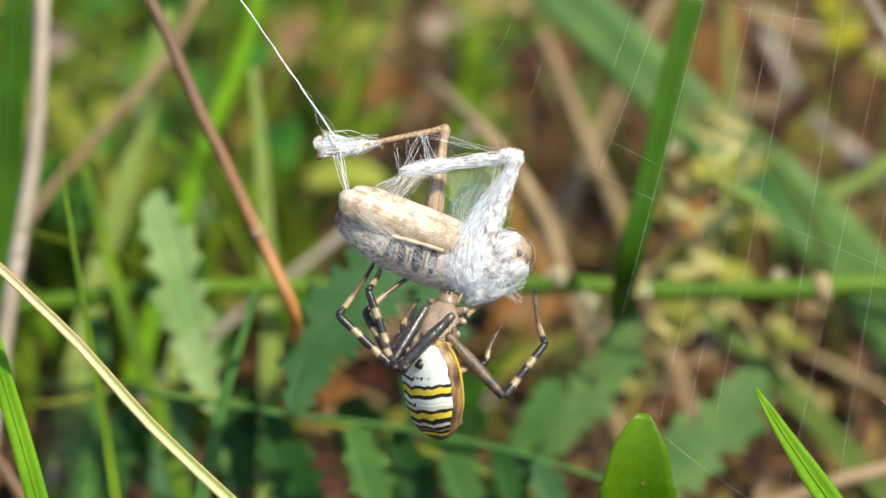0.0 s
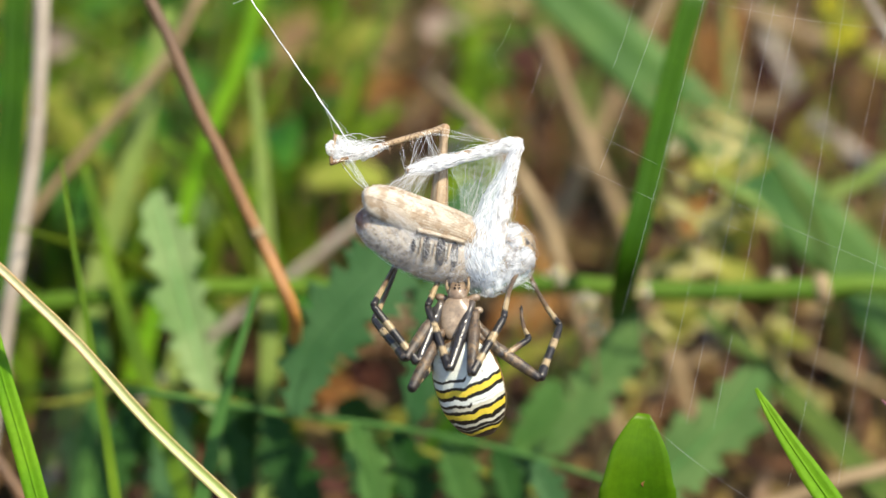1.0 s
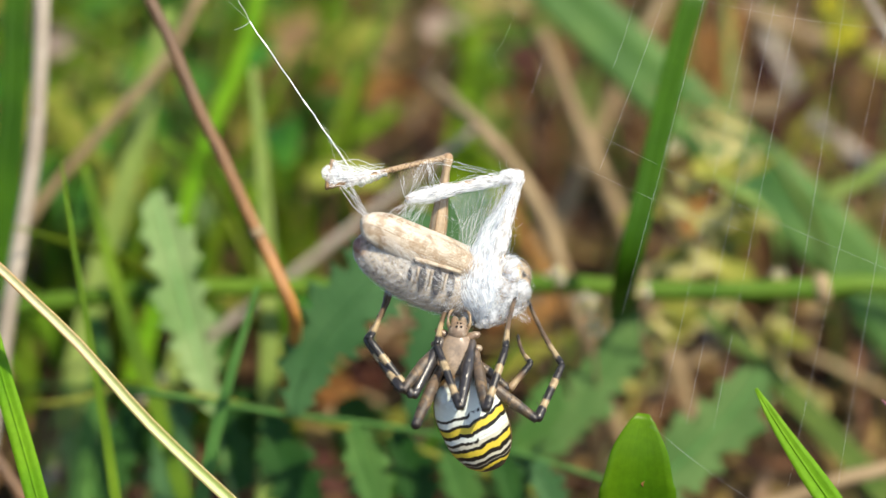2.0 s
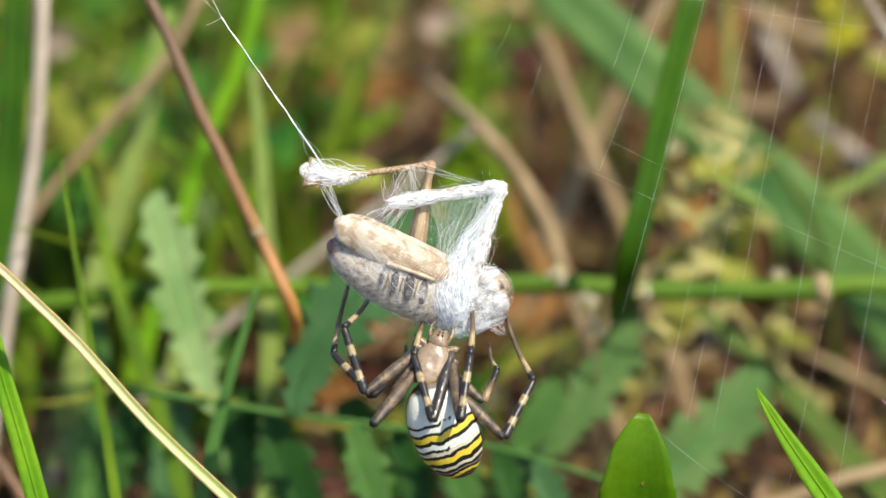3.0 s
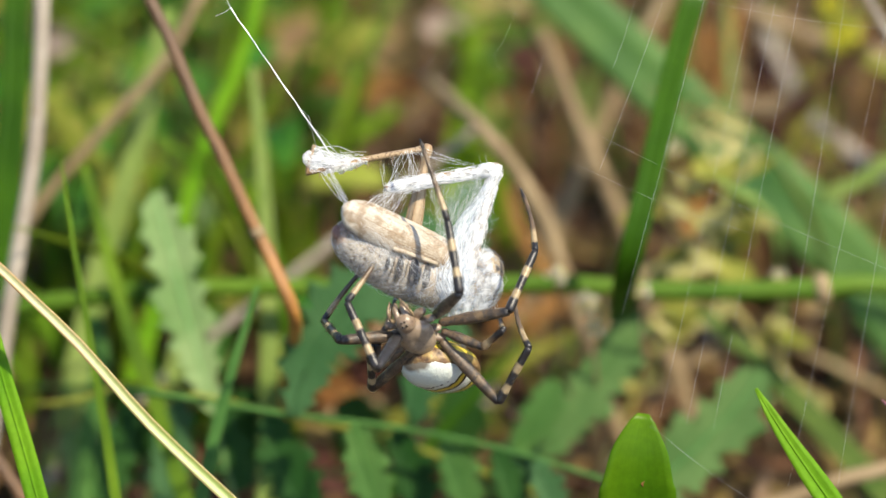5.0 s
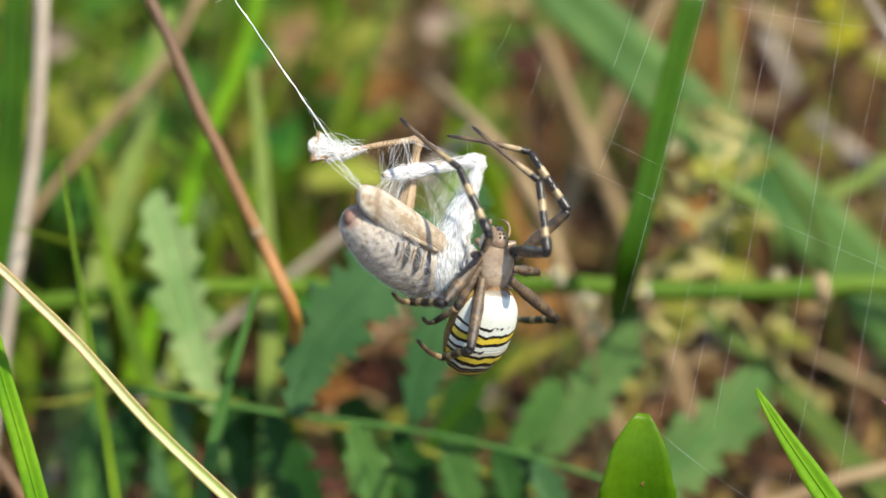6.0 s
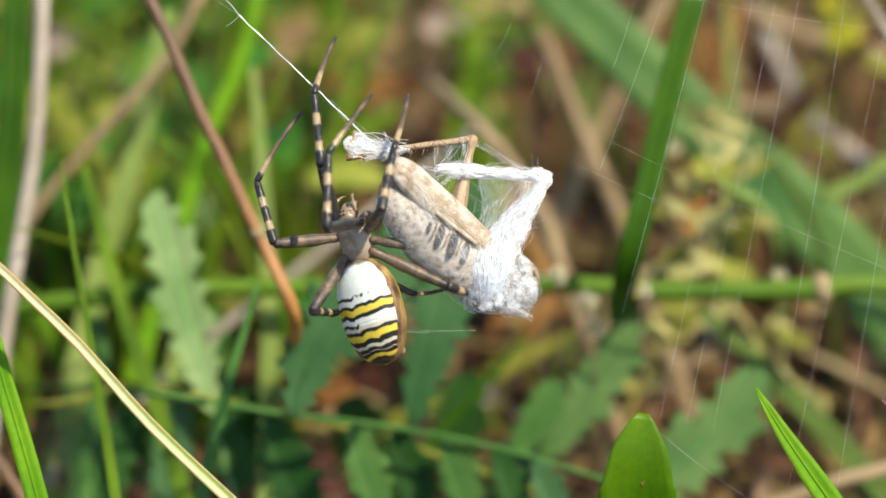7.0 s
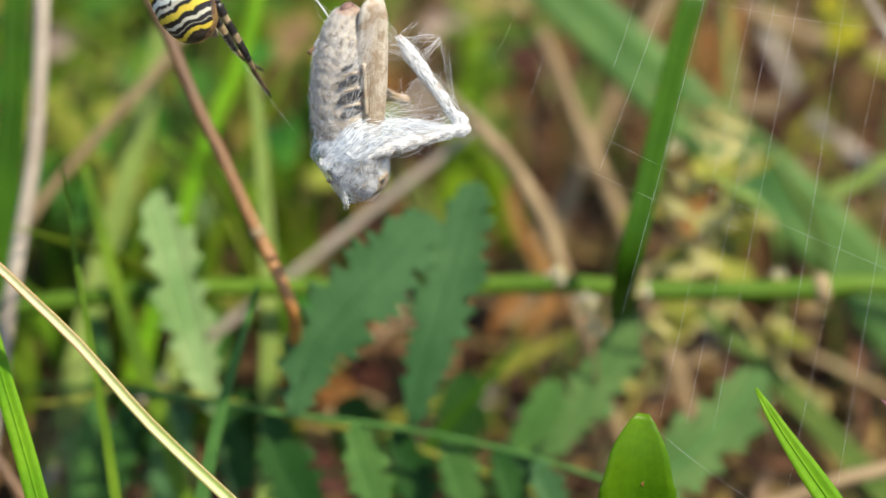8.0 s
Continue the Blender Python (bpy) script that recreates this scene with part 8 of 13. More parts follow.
    walk(legs["c1"]["tibia"], [
        (0, bone((0.00, 0.00, 8.53), (-6.98, 4.34, 6.81))), (0.25, bone((0.00, 0.00, 8.53), (-6.73, 4.15, 5.70))),
        (0.5, bone((0.00, 0.00, 8.53), (-6.49, 3.65, 4.64))), (0.75, bone((0.00, 0.00, 8.53), (-6.35, 3.83, 4.59))),
        (1, bone((0.00, 0.00, 8.53), (-6.12, 4.25, 4.67))), (1.25, bone((0.00, 0.00, 8.53), (-5.92, 4.41, 4.52))),
        (1.5, bone((0.00, 0.00, 8.53), (-5.77, 4.43, 4.33))), (1.7, bone((-0.00, 0.00, 8.53), (-5.95, 4.25, 4.40))),
        (2.1, bone((0.00, 0.00, 8.53), (-6.96, 3.04, 4.94))), (2.45, bone((0.00, 0.00, 8.53), (-7.86, 1.68, 6.09))),
        (2.8, bone((0.00, -0.00, 8.53), (-8.25, 0.79, 7.20))), (3, bone((0.00, 0.00, 8.53), (-8.30, 0.64, 7.42))),
        (3.25, bone((-0.00, -0.00, 8.53), (-8.13, 0.76, 6.57))), (3.5, bone((0.00, 0.00, 8.53), (-7.63, 1.16, 5.23))),
        (3.6, bone((0.00, 0.00, 8.53), (-7.45, 1.66, 5.02))), (3.7, bone((0.00, 0.00, 8.53), (-7.24, 2.56, 5.14))),
        (3.8, bone((-0.00, -0.00, 8.53), (-6.96, 3.56, 5.47))), (3.9, bone((0.00, -0.00, 8.53), (-6.64, 4.35, 5.80))),
        (4, bone((0.00, -0.00, 8.53), (-6.44, 4.70, 5.90))), (4.1, bone((0.00, 0.00, 8.53), (-6.37, 4.79, 5.89))),
        (4.2, bone((-0.00, 0.00, 8.53), (-6.30, 4.92, 5.95))), (4.3, bone((0.00, 0.00, 8.53), (-6.23, 5.05, 6.02))),
        (4.4, bone((0.00, 0.00, 8.53), (-6.17, 5.13, 6.06))), (4.5, bone((-0.00, 0.00, 8.53), (-6.17, 5.13, 6.05))),
        (4.6, bone((-0.00, 0.00, 8.53), (-6.19, 5.05, 5.94))), (4.7, bone((-0.00, -0.00, 8.53), (-6.15, 4.97, 5.70))),
        (5, bone((-0.00, 0.00, 8.53), (-4.94, 5.58, 4.66))), (5.25, bone((0.00, 0.00, 8.53), (-2.13, 7.72, 6.01))),
        (5.5, bone((0.00, 0.00, 8.53), (0.02, 8.39, 8.24))), (5.8, bone((0.00, 0.00, 8.53), (0.85, 8.32, 9.27))),
        (5.9, bone((0.00, 0.00, 8.53), (-1.16, 8.31, 8.20))), (6, bone((0.00, 0.00, 8.53), (-3.23, 7.71, 7.67))),
        (6.1, bone((0.00, -0.00, 8.53), (-3.09, 7.78, 7.93))), (6.2, bone((0.00, 0.00, 8.53), (-2.52, 8.00, 8.11))),
        (6.3, bone((0.00, -0.00, 8.53), (-1.96, 8.16, 8.29))), (6.4, bone((0.00, -0.00, 8.53), (-0.19, 8.10, 10.73))),
        (6.5, bone((0.00, -0.00, 8.53), (2.12, 7.35, 12.00))), (6.6, bone((0.00, 0.00, 8.53), (-4.70, 4.70, 3.40))),
        (6.7, bone((0.00, 0.00, 8.53), (-2.94, 7.20, 5.35))), (6.8, bone((-0.00, -0.00, 8.53), (-1.02, 8.28, 9.51))),
        (6.9, bone((0.00, -0.00, 8.53), (-0.82, 6.98, 13.13))), (7, bone((0.00, 0.00, 8.53), (0.06, 4.74, 15.46))),
        (7.1, bone((0.00, -0.00, 8.53), (-0.59, 6.09, 14.28))), (7.2, bone((0.00, -0.00, 8.53), (-4.55, 5.71, 12.68))),
        (7.3, bone((0.00, -0.00, 8.53), (-6.73, 3.27, 12.34))), (7.4, bone((0.00, 0.00, 8.53), (-8.23, 1.66, 8.31))),
        (7.5, bone((0.00, 0.00, 8.53), (-7.23, 0.70, 4.33))), (7.6, bone((0.00, 0.00, 8.53), (-7.12, 0.84, 4.16))),
        (7.7, bone((0.00, 0.00, 8.53), (-7.05, 0.96, 4.06))), (7.8, bone((0.00, 0.00, 8.53), (-7.01, 1.05, 4.02))),
        (7.9, bone((-0.00, -0.00, 8.53), (-6.99, 1.11, 4.01))), (8, bone((-0.00, -0.00, 8.53), (-6.99, 1.13, 4.01))),
    ])
    walk(legs["c1"]["metatarsus"], [
        (0, bone((-6.98, 4.34, 6.81), (-8.60, 1.30, -2.72))), (0.25, bone((-6.73, 4.15, 5.70), (-7.45, 0.69, -3.79))),
        (0.5, bone((-6.49, 3.65, 4.64), (-6.43, -0.21, -4.72))), (0.75, bone((-6.35, 3.83, 4.59), (-6.92, -0.15, -4.71))),
        (1, bone((-6.12, 4.25, 4.67), (-7.19, 0.19, -4.55))), (1.25, bone((-5.92, 4.41, 4.52), (-6.89, 0.56, -4.80))),
        (1.5, bone((-5.77, 4.43, 4.33), (-6.70, 0.90, -5.12))), (1.7, bone((-5.95, 4.25, 4.40), (-7.13, 1.11, -5.16))),
        (2.1, bone((-6.96, 3.04, 4.94), (-9.54, 1.69, -4.76))), (2.45, bone((-7.86, 1.68, 6.09), (-11.69, 2.55, -3.24))),
        (2.8, bone((-8.25, 0.79, 7.20), (-12.64, 3.31, -1.57))), (3, bone((-8.30, 0.64, 7.42), (-12.75, 3.46, -1.23))),
        (3.25, bone((-8.13, 0.76, 6.57), (-12.15, 3.05, -2.44))), (3.5, bone((-7.63, 1.16, 5.23), (-10.74, 2.83, -4.27))),
        (3.6, bone((-7.45, 1.66, 5.02), (-10.27, 3.38, -4.55))), (3.7, bone((-7.24, 2.56, 5.14), (-9.87, 4.56, -4.44))),
        (3.8, bone((-6.96, 3.56, 5.47), (-9.44, 5.93, -4.07))), (3.9, bone((-6.64, 4.35, 5.80), (-8.98, 7.05, -3.68))),
        (4, bone((-6.44, 4.70, 5.90), (-8.65, 7.56, -3.56))), (4.1, bone((-6.37, 4.79, 5.89), (-8.38, 7.49, -3.67))),
        (4.2, bone((-6.30, 4.92, 5.95), (-7.97, 7.14, -3.79))), (4.3, bone((-6.23, 5.05, 6.02), (-7.44, 6.61, -3.91))),
        (4.4, bone((-6.17, 5.13, 6.06), (-6.84, 6.03, -4.01))), (4.5, bone((-6.17, 5.13, 6.05), (-6.28, 5.52, -4.08))),
        (4.6, bone((-6.19, 5.05, 5.94), (-5.82, 5.30, -4.18))), (4.7, bone((-6.15, 4.97, 5.70), (-5.36, 5.49, -4.39))),
        (5, bone((-4.94, 5.58, 4.66), (-2.62, 9.86, -4.22))), (5.25, bone((-2.13, 7.72, 6.01), (1.38, 16.49, 2.36))),
        (5.5, bone((0.02, 8.39, 8.24), (2.75, 18.15, 8.38))), (5.8, bone((0.85, 8.32, 9.27), (2.93, 18.22, 9.78))),
        (5.9, bone((-1.16, 8.31, 8.20), (-3.56, 17.72, 5.34))), (6, bone((-3.23, 7.71, 7.67), (-9.83, 14.52, 4.13))),
        (6.1, bone((-3.09, 7.78, 7.93), (-9.03, 15.94, 7.04))), (6.2, bone((-2.52, 8.00, 8.11), (-5.94, 17.17, 10.72))),
        (6.3, bone((-1.96, 8.16, 8.29), (-2.65, 17.47, 12.22))), (6.4, bone((-0.19, 8.10, 10.73), (1.75, 17.77, 13.05))),
        (6.5, bone((2.12, 7.35, 12.00), (4.36, 17.23, 12.12))), (6.6, bone((-4.70, 4.70, 3.40), (-5.52, 14.74, 2.26))),
        (6.7, bone((-2.94, 7.20, 5.35), (-3.11, 17.30, 6.03))), (6.8, bone((-1.02, 8.28, 9.51), (-0.52, 18.08, 12.01))),
        (6.9, bone((-0.82, 6.98, 13.13), (0.40, 16.61, 16.03))), (7, bone((0.06, 4.74, 15.46), (1.69, 14.43, 17.92))),
        (7.1, bone((-0.59, 6.09, 14.28), (-1.97, 16.07, 15.37))), (7.2, bone((-4.55, 5.71, 12.68), (-11.74, 12.68, 14.19))),
        (7.3, bone((-6.73, 3.27, 12.34), (-15.48, 7.58, 15.10))), (7.4, bone((-8.23, 1.66, 8.31), (-17.00, 6.46, 6.68))),
        (7.5, bone((-7.23, 0.70, 4.33), (-14.11, 6.04, -0.85))), (7.6, bone((-7.12, 0.84, 4.16), (-13.83, 6.34, -1.07))),
        (7.7, bone((-7.05, 0.96, 4.06), (-13.65, 6.59, -1.16))), (7.8, bone((-7.01, 1.05, 4.02), (-13.54, 6.79, -1.17))),
        (7.9, bone((-6.99, 1.11, 4.01), (-13.50, 6.91, -1.14))), (8, bone((-6.99, 1.13, 4.01), (-13.48, 6.96, -1.13))),
    ])
    walk(legs["a1"]["leg"], [
        (0, bone((-1.67, 2.75, -3.40), (-3.89, -2.24, 2.44))), (0.25, bone((-1.63, 3.08, -2.48), (-4.73, -2.17, 2.69))),
        (0.5, bone((-1.59, 3.42, -1.39), (-5.65, -2.01, 2.85))), (0.75, bone((-1.81, 3.38, -1.12), (-5.88, -2.06, 3.09))),
        (1, bone((-2.05, 3.34, -0.87), (-5.95, -2.07, 3.54))), (1.25, bone((-2.08, 3.38, -0.39), (-5.86, -1.75, 4.45))),
        (1.5, bone((-2.09, 3.43, -0.06), (-5.76, -1.43, 5.13))), (1.7, bone((-2.06, 3.46, -0.10), (-5.79, -1.44, 5.01))),
        (2.1, bone((-1.92, 3.51, -0.34), (-6.01, -1.57, 4.30))), (2.45, bone((-1.75, 3.55, -0.61), (-6.32, -1.69, 3.35))),
        (2.8, bone((-1.63, 3.58, -0.81), (-6.68, -1.73, 2.39))), (3, bone((-1.60, 3.58, -0.85), (-6.90, -1.72, 1.94))),
        (3.25, bone((-1.96, 3.42, -0.44), (-7.87, -1.62, 1.47))), (3.5, bone((-2.60, 3.05, 0.12), (-9.23, -1.29, 1.17))),
        (3.6, bone((-2.88, 2.71, 0.23), (-9.90, -1.02, 1.16))), (3.7, bone((-3.22, 2.14, 0.34), (-10.72, -0.52, 1.16))),
        (3.8, bone((-3.55, 1.52, 0.43), (-11.39, 0.11, 1.15))), (3.9, bone((-3.80, 1.02, 0.50), (-11.76, 0.63, 1.12))),
        (4, bone((-3.90, 0.81, 0.52), (-11.87, 0.83, 1.10))), (4.1, bone((-3.89, 0.85, 0.49), (-11.87, 0.82, 1.01))),
        (4.2, bone((-3.87, 0.96, 0.40), (-11.86, 0.80, 0.85))), (4.3, bone((-3.84, 1.10, 0.31), (-11.83, 0.78, 0.66))),
        (4.4, bone((-3.81, 1.25, 0.22), (-11.78, 0.76, 0.51))), (4.5, bone((-3.76, 1.38, 0.19), (-11.73, 0.75, 0.44))),
        (4.6, bone((-3.70, 1.49, 0.22), (-11.66, 0.76, 0.60))), (4.7, bone((-3.61, 1.59, 0.32), (-11.54, 0.79, 1.04))),
        (5, bone((-3.19, 1.86, 0.85), (-10.58, 0.98, 3.80))), (5.25, bone((-2.76, 2.08, 1.42), (-8.66, 1.29, 6.75))),
        (5.5, bone((-2.31, 2.36, 1.93), (-6.52, 1.62, 8.69))), (5.8, bone((-1.88, 2.78, 2.20), (-5.34, 1.83, 9.35))),
        (5.9, bone((-1.76, 3.20, 1.54), (-5.80, -0.09, 7.61))), (6, bone((-1.69, 3.53, 0.88), (-5.86, -1.68, 5.28))),
        (6.1, bone((-1.84, 3.34, 1.09), (-5.93, -1.01, 6.41))), (6.2, bone((-2.15, 2.97, 1.48), (-5.78, 0.58, 8.19))),
        (6.3, bone((-2.42, 2.72, 1.68), (-5.60, 1.48, 8.92))), (6.4, bone((-2.59, 2.68, 1.51), (-7.35, -1.47, 6.41))),
        (6.5, bone((-2.73, 2.63, 1.33), (-8.33, -3.00, 2.21))), (6.6, bone((-2.86, 1.98, 2.00), (-10.71, 0.47, 2.32))),
        (6.7, bone((-3.03, 1.84, 1.94), (-9.22, 4.66, 6.15))), (6.8, bone((-3.14, 1.79, 1.76), (-5.20, 6.14, 8.14))),
        (6.9, bone((-3.00, 2.18, 0.31), (-8.21, 4.37, 5.97))), (7, bone((-2.72, 2.77, -1.02), (-9.93, 2.06, 2.35))),
        (7.1, bone((-2.27, 3.18, -0.90), (-9.56, 3.81, 2.33))), (7.2, bone((-1.74, 3.55, -0.66), (-8.32, 7.05, 2.23))),
        (7.3, bone((-1.48, 3.70, -0.44), (-7.10, 8.76, 2.19))), (7.4, bone((-2.17, 3.27, -0.32), (-6.28, 7.43, 5.13))),
        (7.5, bone((-2.93, 2.74, -0.20), (-5.09, 5.24, 7.08))), (7.6, bone((-3.05, 2.57, -0.01), (-5.06, 5.20, 7.27))),
        (7.7, bone((-3.15, 2.42, 0.23), (-5.05, 5.20, 7.48))), (7.8, bone((-3.22, 2.29, 0.47), (-5.06, 5.22, 7.69))),
        (7.9, bone((-3.27, 2.21, 0.66), (-5.07, 5.24, 7.84))), (8, bone((-3.29, 2.18, 0.73), (-5.07, 5.26, 7.90))),
    ])
    walk(legs["a1"]["tibia"], [
        (0, bone((0.00, -0.00, 8.00), (-4.50, 5.54, 4.10))), (0.25, bone((-0.00, 0.00, 8.00), (-5.50, 2.91, 2.76))),
        (0.5, bone((0.00, 0.00, 8.00), (-6.39, -0.28, 2.98))), (0.75, bone((0.00, 0.00, 8.00), (-6.76, -0.36, 3.50))),
        (1, bone((-0.00, 0.00, 8.00), (-6.96, -0.19, 3.79))), (1.25, bone((0.00, 0.00, 8.00), (-7.05, 0.11, 3.94))),
        (1.5, bone((0.00, 0.00, 8.00), (-7.07, 0.59, 4.02))), (1.7, bone((0.00, -0.00, 8.00), (-7.04, 1.19, 4.11))),
        (2.1, bone((-0.00, 0.00, 8.00), (-6.75, 2.96, 4.56))), (2.45, bone((0.00, -0.00, 8.00), (-6.01, 4.58, 5.00))),
        (2.8, bone((0.00, 0.00, 8.00), (-5.10, 5.69, 5.23))), (3, bone((-0.00, -0.00, 8.00), (-4.70, 6.04, 5.26))),
        (3.25, bone((-0.00, -0.00, 8.00), (-5.22, 5.52, 5.10))), (3.5, bone((-0.00, 0.00, 8.00), (-6.27, 4.49, 5.41))),
        (3.6, bone((0.00, 0.00, 8.00), (-6.41, 4.49, 5.81))), (3.7, bone((0.00, 0.00, 8.00), (-6.39, 4.80, 6.49))),
        (3.8, bone((-0.00, 0.00, 8.00), (-6.23, 5.16, 7.19))), (3.9, bone((-0.00, -0.00, 8.00), (-6.10, 5.37, 7.70))),
        (4, bone((-0.00, 0.00, 8.00), (-6.15, 5.32, 7.98))), (4.1, bone((-0.00, 0.00, 8.00), (-6.40, 5.01, 8.17))),
        (4.2, bone((0.00, 0.00, 8.00), (-6.72, 4.56, 8.40))), (4.3, bone((0.00, 0.00, 8.00), (-7.04, 4.01, 8.63))),
        (4.4, bone((-0.00, -0.00, 8.00), (-7.31, 3.46, 8.84))), (4.5, bone((-0.00, 0.00, 8.00), (-7.50, 3.00, 8.95))),
        (4.6, bone((-0.00, -0.00, 8.00), (-7.64, 2.63, 8.94))), (4.7, bone((-0.00, -0.00, 8.00), (-7.77, 2.26, 8.78))),
        (5, bone((0.00, 0.00, 8.00), (-8.03, 1.14, 7.38))), (5.25, bone((-0.00, 0.00, 8.00), (-7.71, 0.15, 5.41))),
        (5.5, bone((-0.00, 0.00, 8.00), (-7.01, -0.90, 3.97))), (5.8, bone((0.00, 0.00, 8.00), (-6.53, -2.39, 3.79))),
        (5.9, bone((0.00, 0.00, 8.00), (-6.89, -3.30, 5.21))), (6, bone((0.00, -0.00, 8.00), (-7.04, -3.73, 6.40))),
        (6.1, bone((-0.00, 0.00, 8.00), (-7.19, -2.11, 4.84))), (6.2, bone((0.00, 0.00, 8.00), (-6.45, 1.77, 3.37))),
        (6.3, bone((0.00, 0.00, 8.00), (-5.64, 4.04, 3.76))), (6.4, bone((0.00, -0.00, 8.00), (-6.73, 4.53, 8.59))),
        (6.5, bone((0.00, 0.00, 8.00), (-3.48, 6.86, 10.63))), (6.6, bone((0.00, 0.00, 8.00), (-7.17, 1.83, 11.36))),
        (6.7, bone((-0.00, 0.00, 8.00), (-5.60, 4.52, 11.78))), (6.8, bone((-0.00, 0.00, 8.00), (-5.35, 4.36, 12.30))),
        (6.9, bone((0.00, 0.00, 8.00), (-3.33, 6.35, 11.84))), (7, bone((0.00, 0.00, 8.00), (-3.83, 7.17, 8.33))),
        (7.1, bone((-0.00, 0.00, 8.00), (-4.10, 6.97, 8.82))), (7.2, bone((0.00, 0.00, 8.00), (-3.29, 7.08, 10.28))),
        (7.3, bone((0.00, -0.00, 8.00), (-2.67, 7.12, 10.88))), (7.4, bone((0.00, -0.00, 8.00), (-3.72, 7.10, 6.62))),
        (7.5, bone((-0.00, 0.00, 8.00), (-3.10, 5.24, 2.61))), (7.6, bone((-0.00, 0.00, 8.00), (-2.98, 5.35, 2.65))),
        (7.7, bone((0.00, 0.00, 8.00), (-2.89, 5.46, 2.71))), (7.8, bone((0.00, -0.00, 8.00), (-2.83, 5.57, 2.79))),
        (7.9, bone((0.00, 0.00, 8.00), (-2.80, 5.64, 2.85))), (8, bone((0.00, -0.00, 8.00), (-2.79, 5.67, 2.88))),
    ])
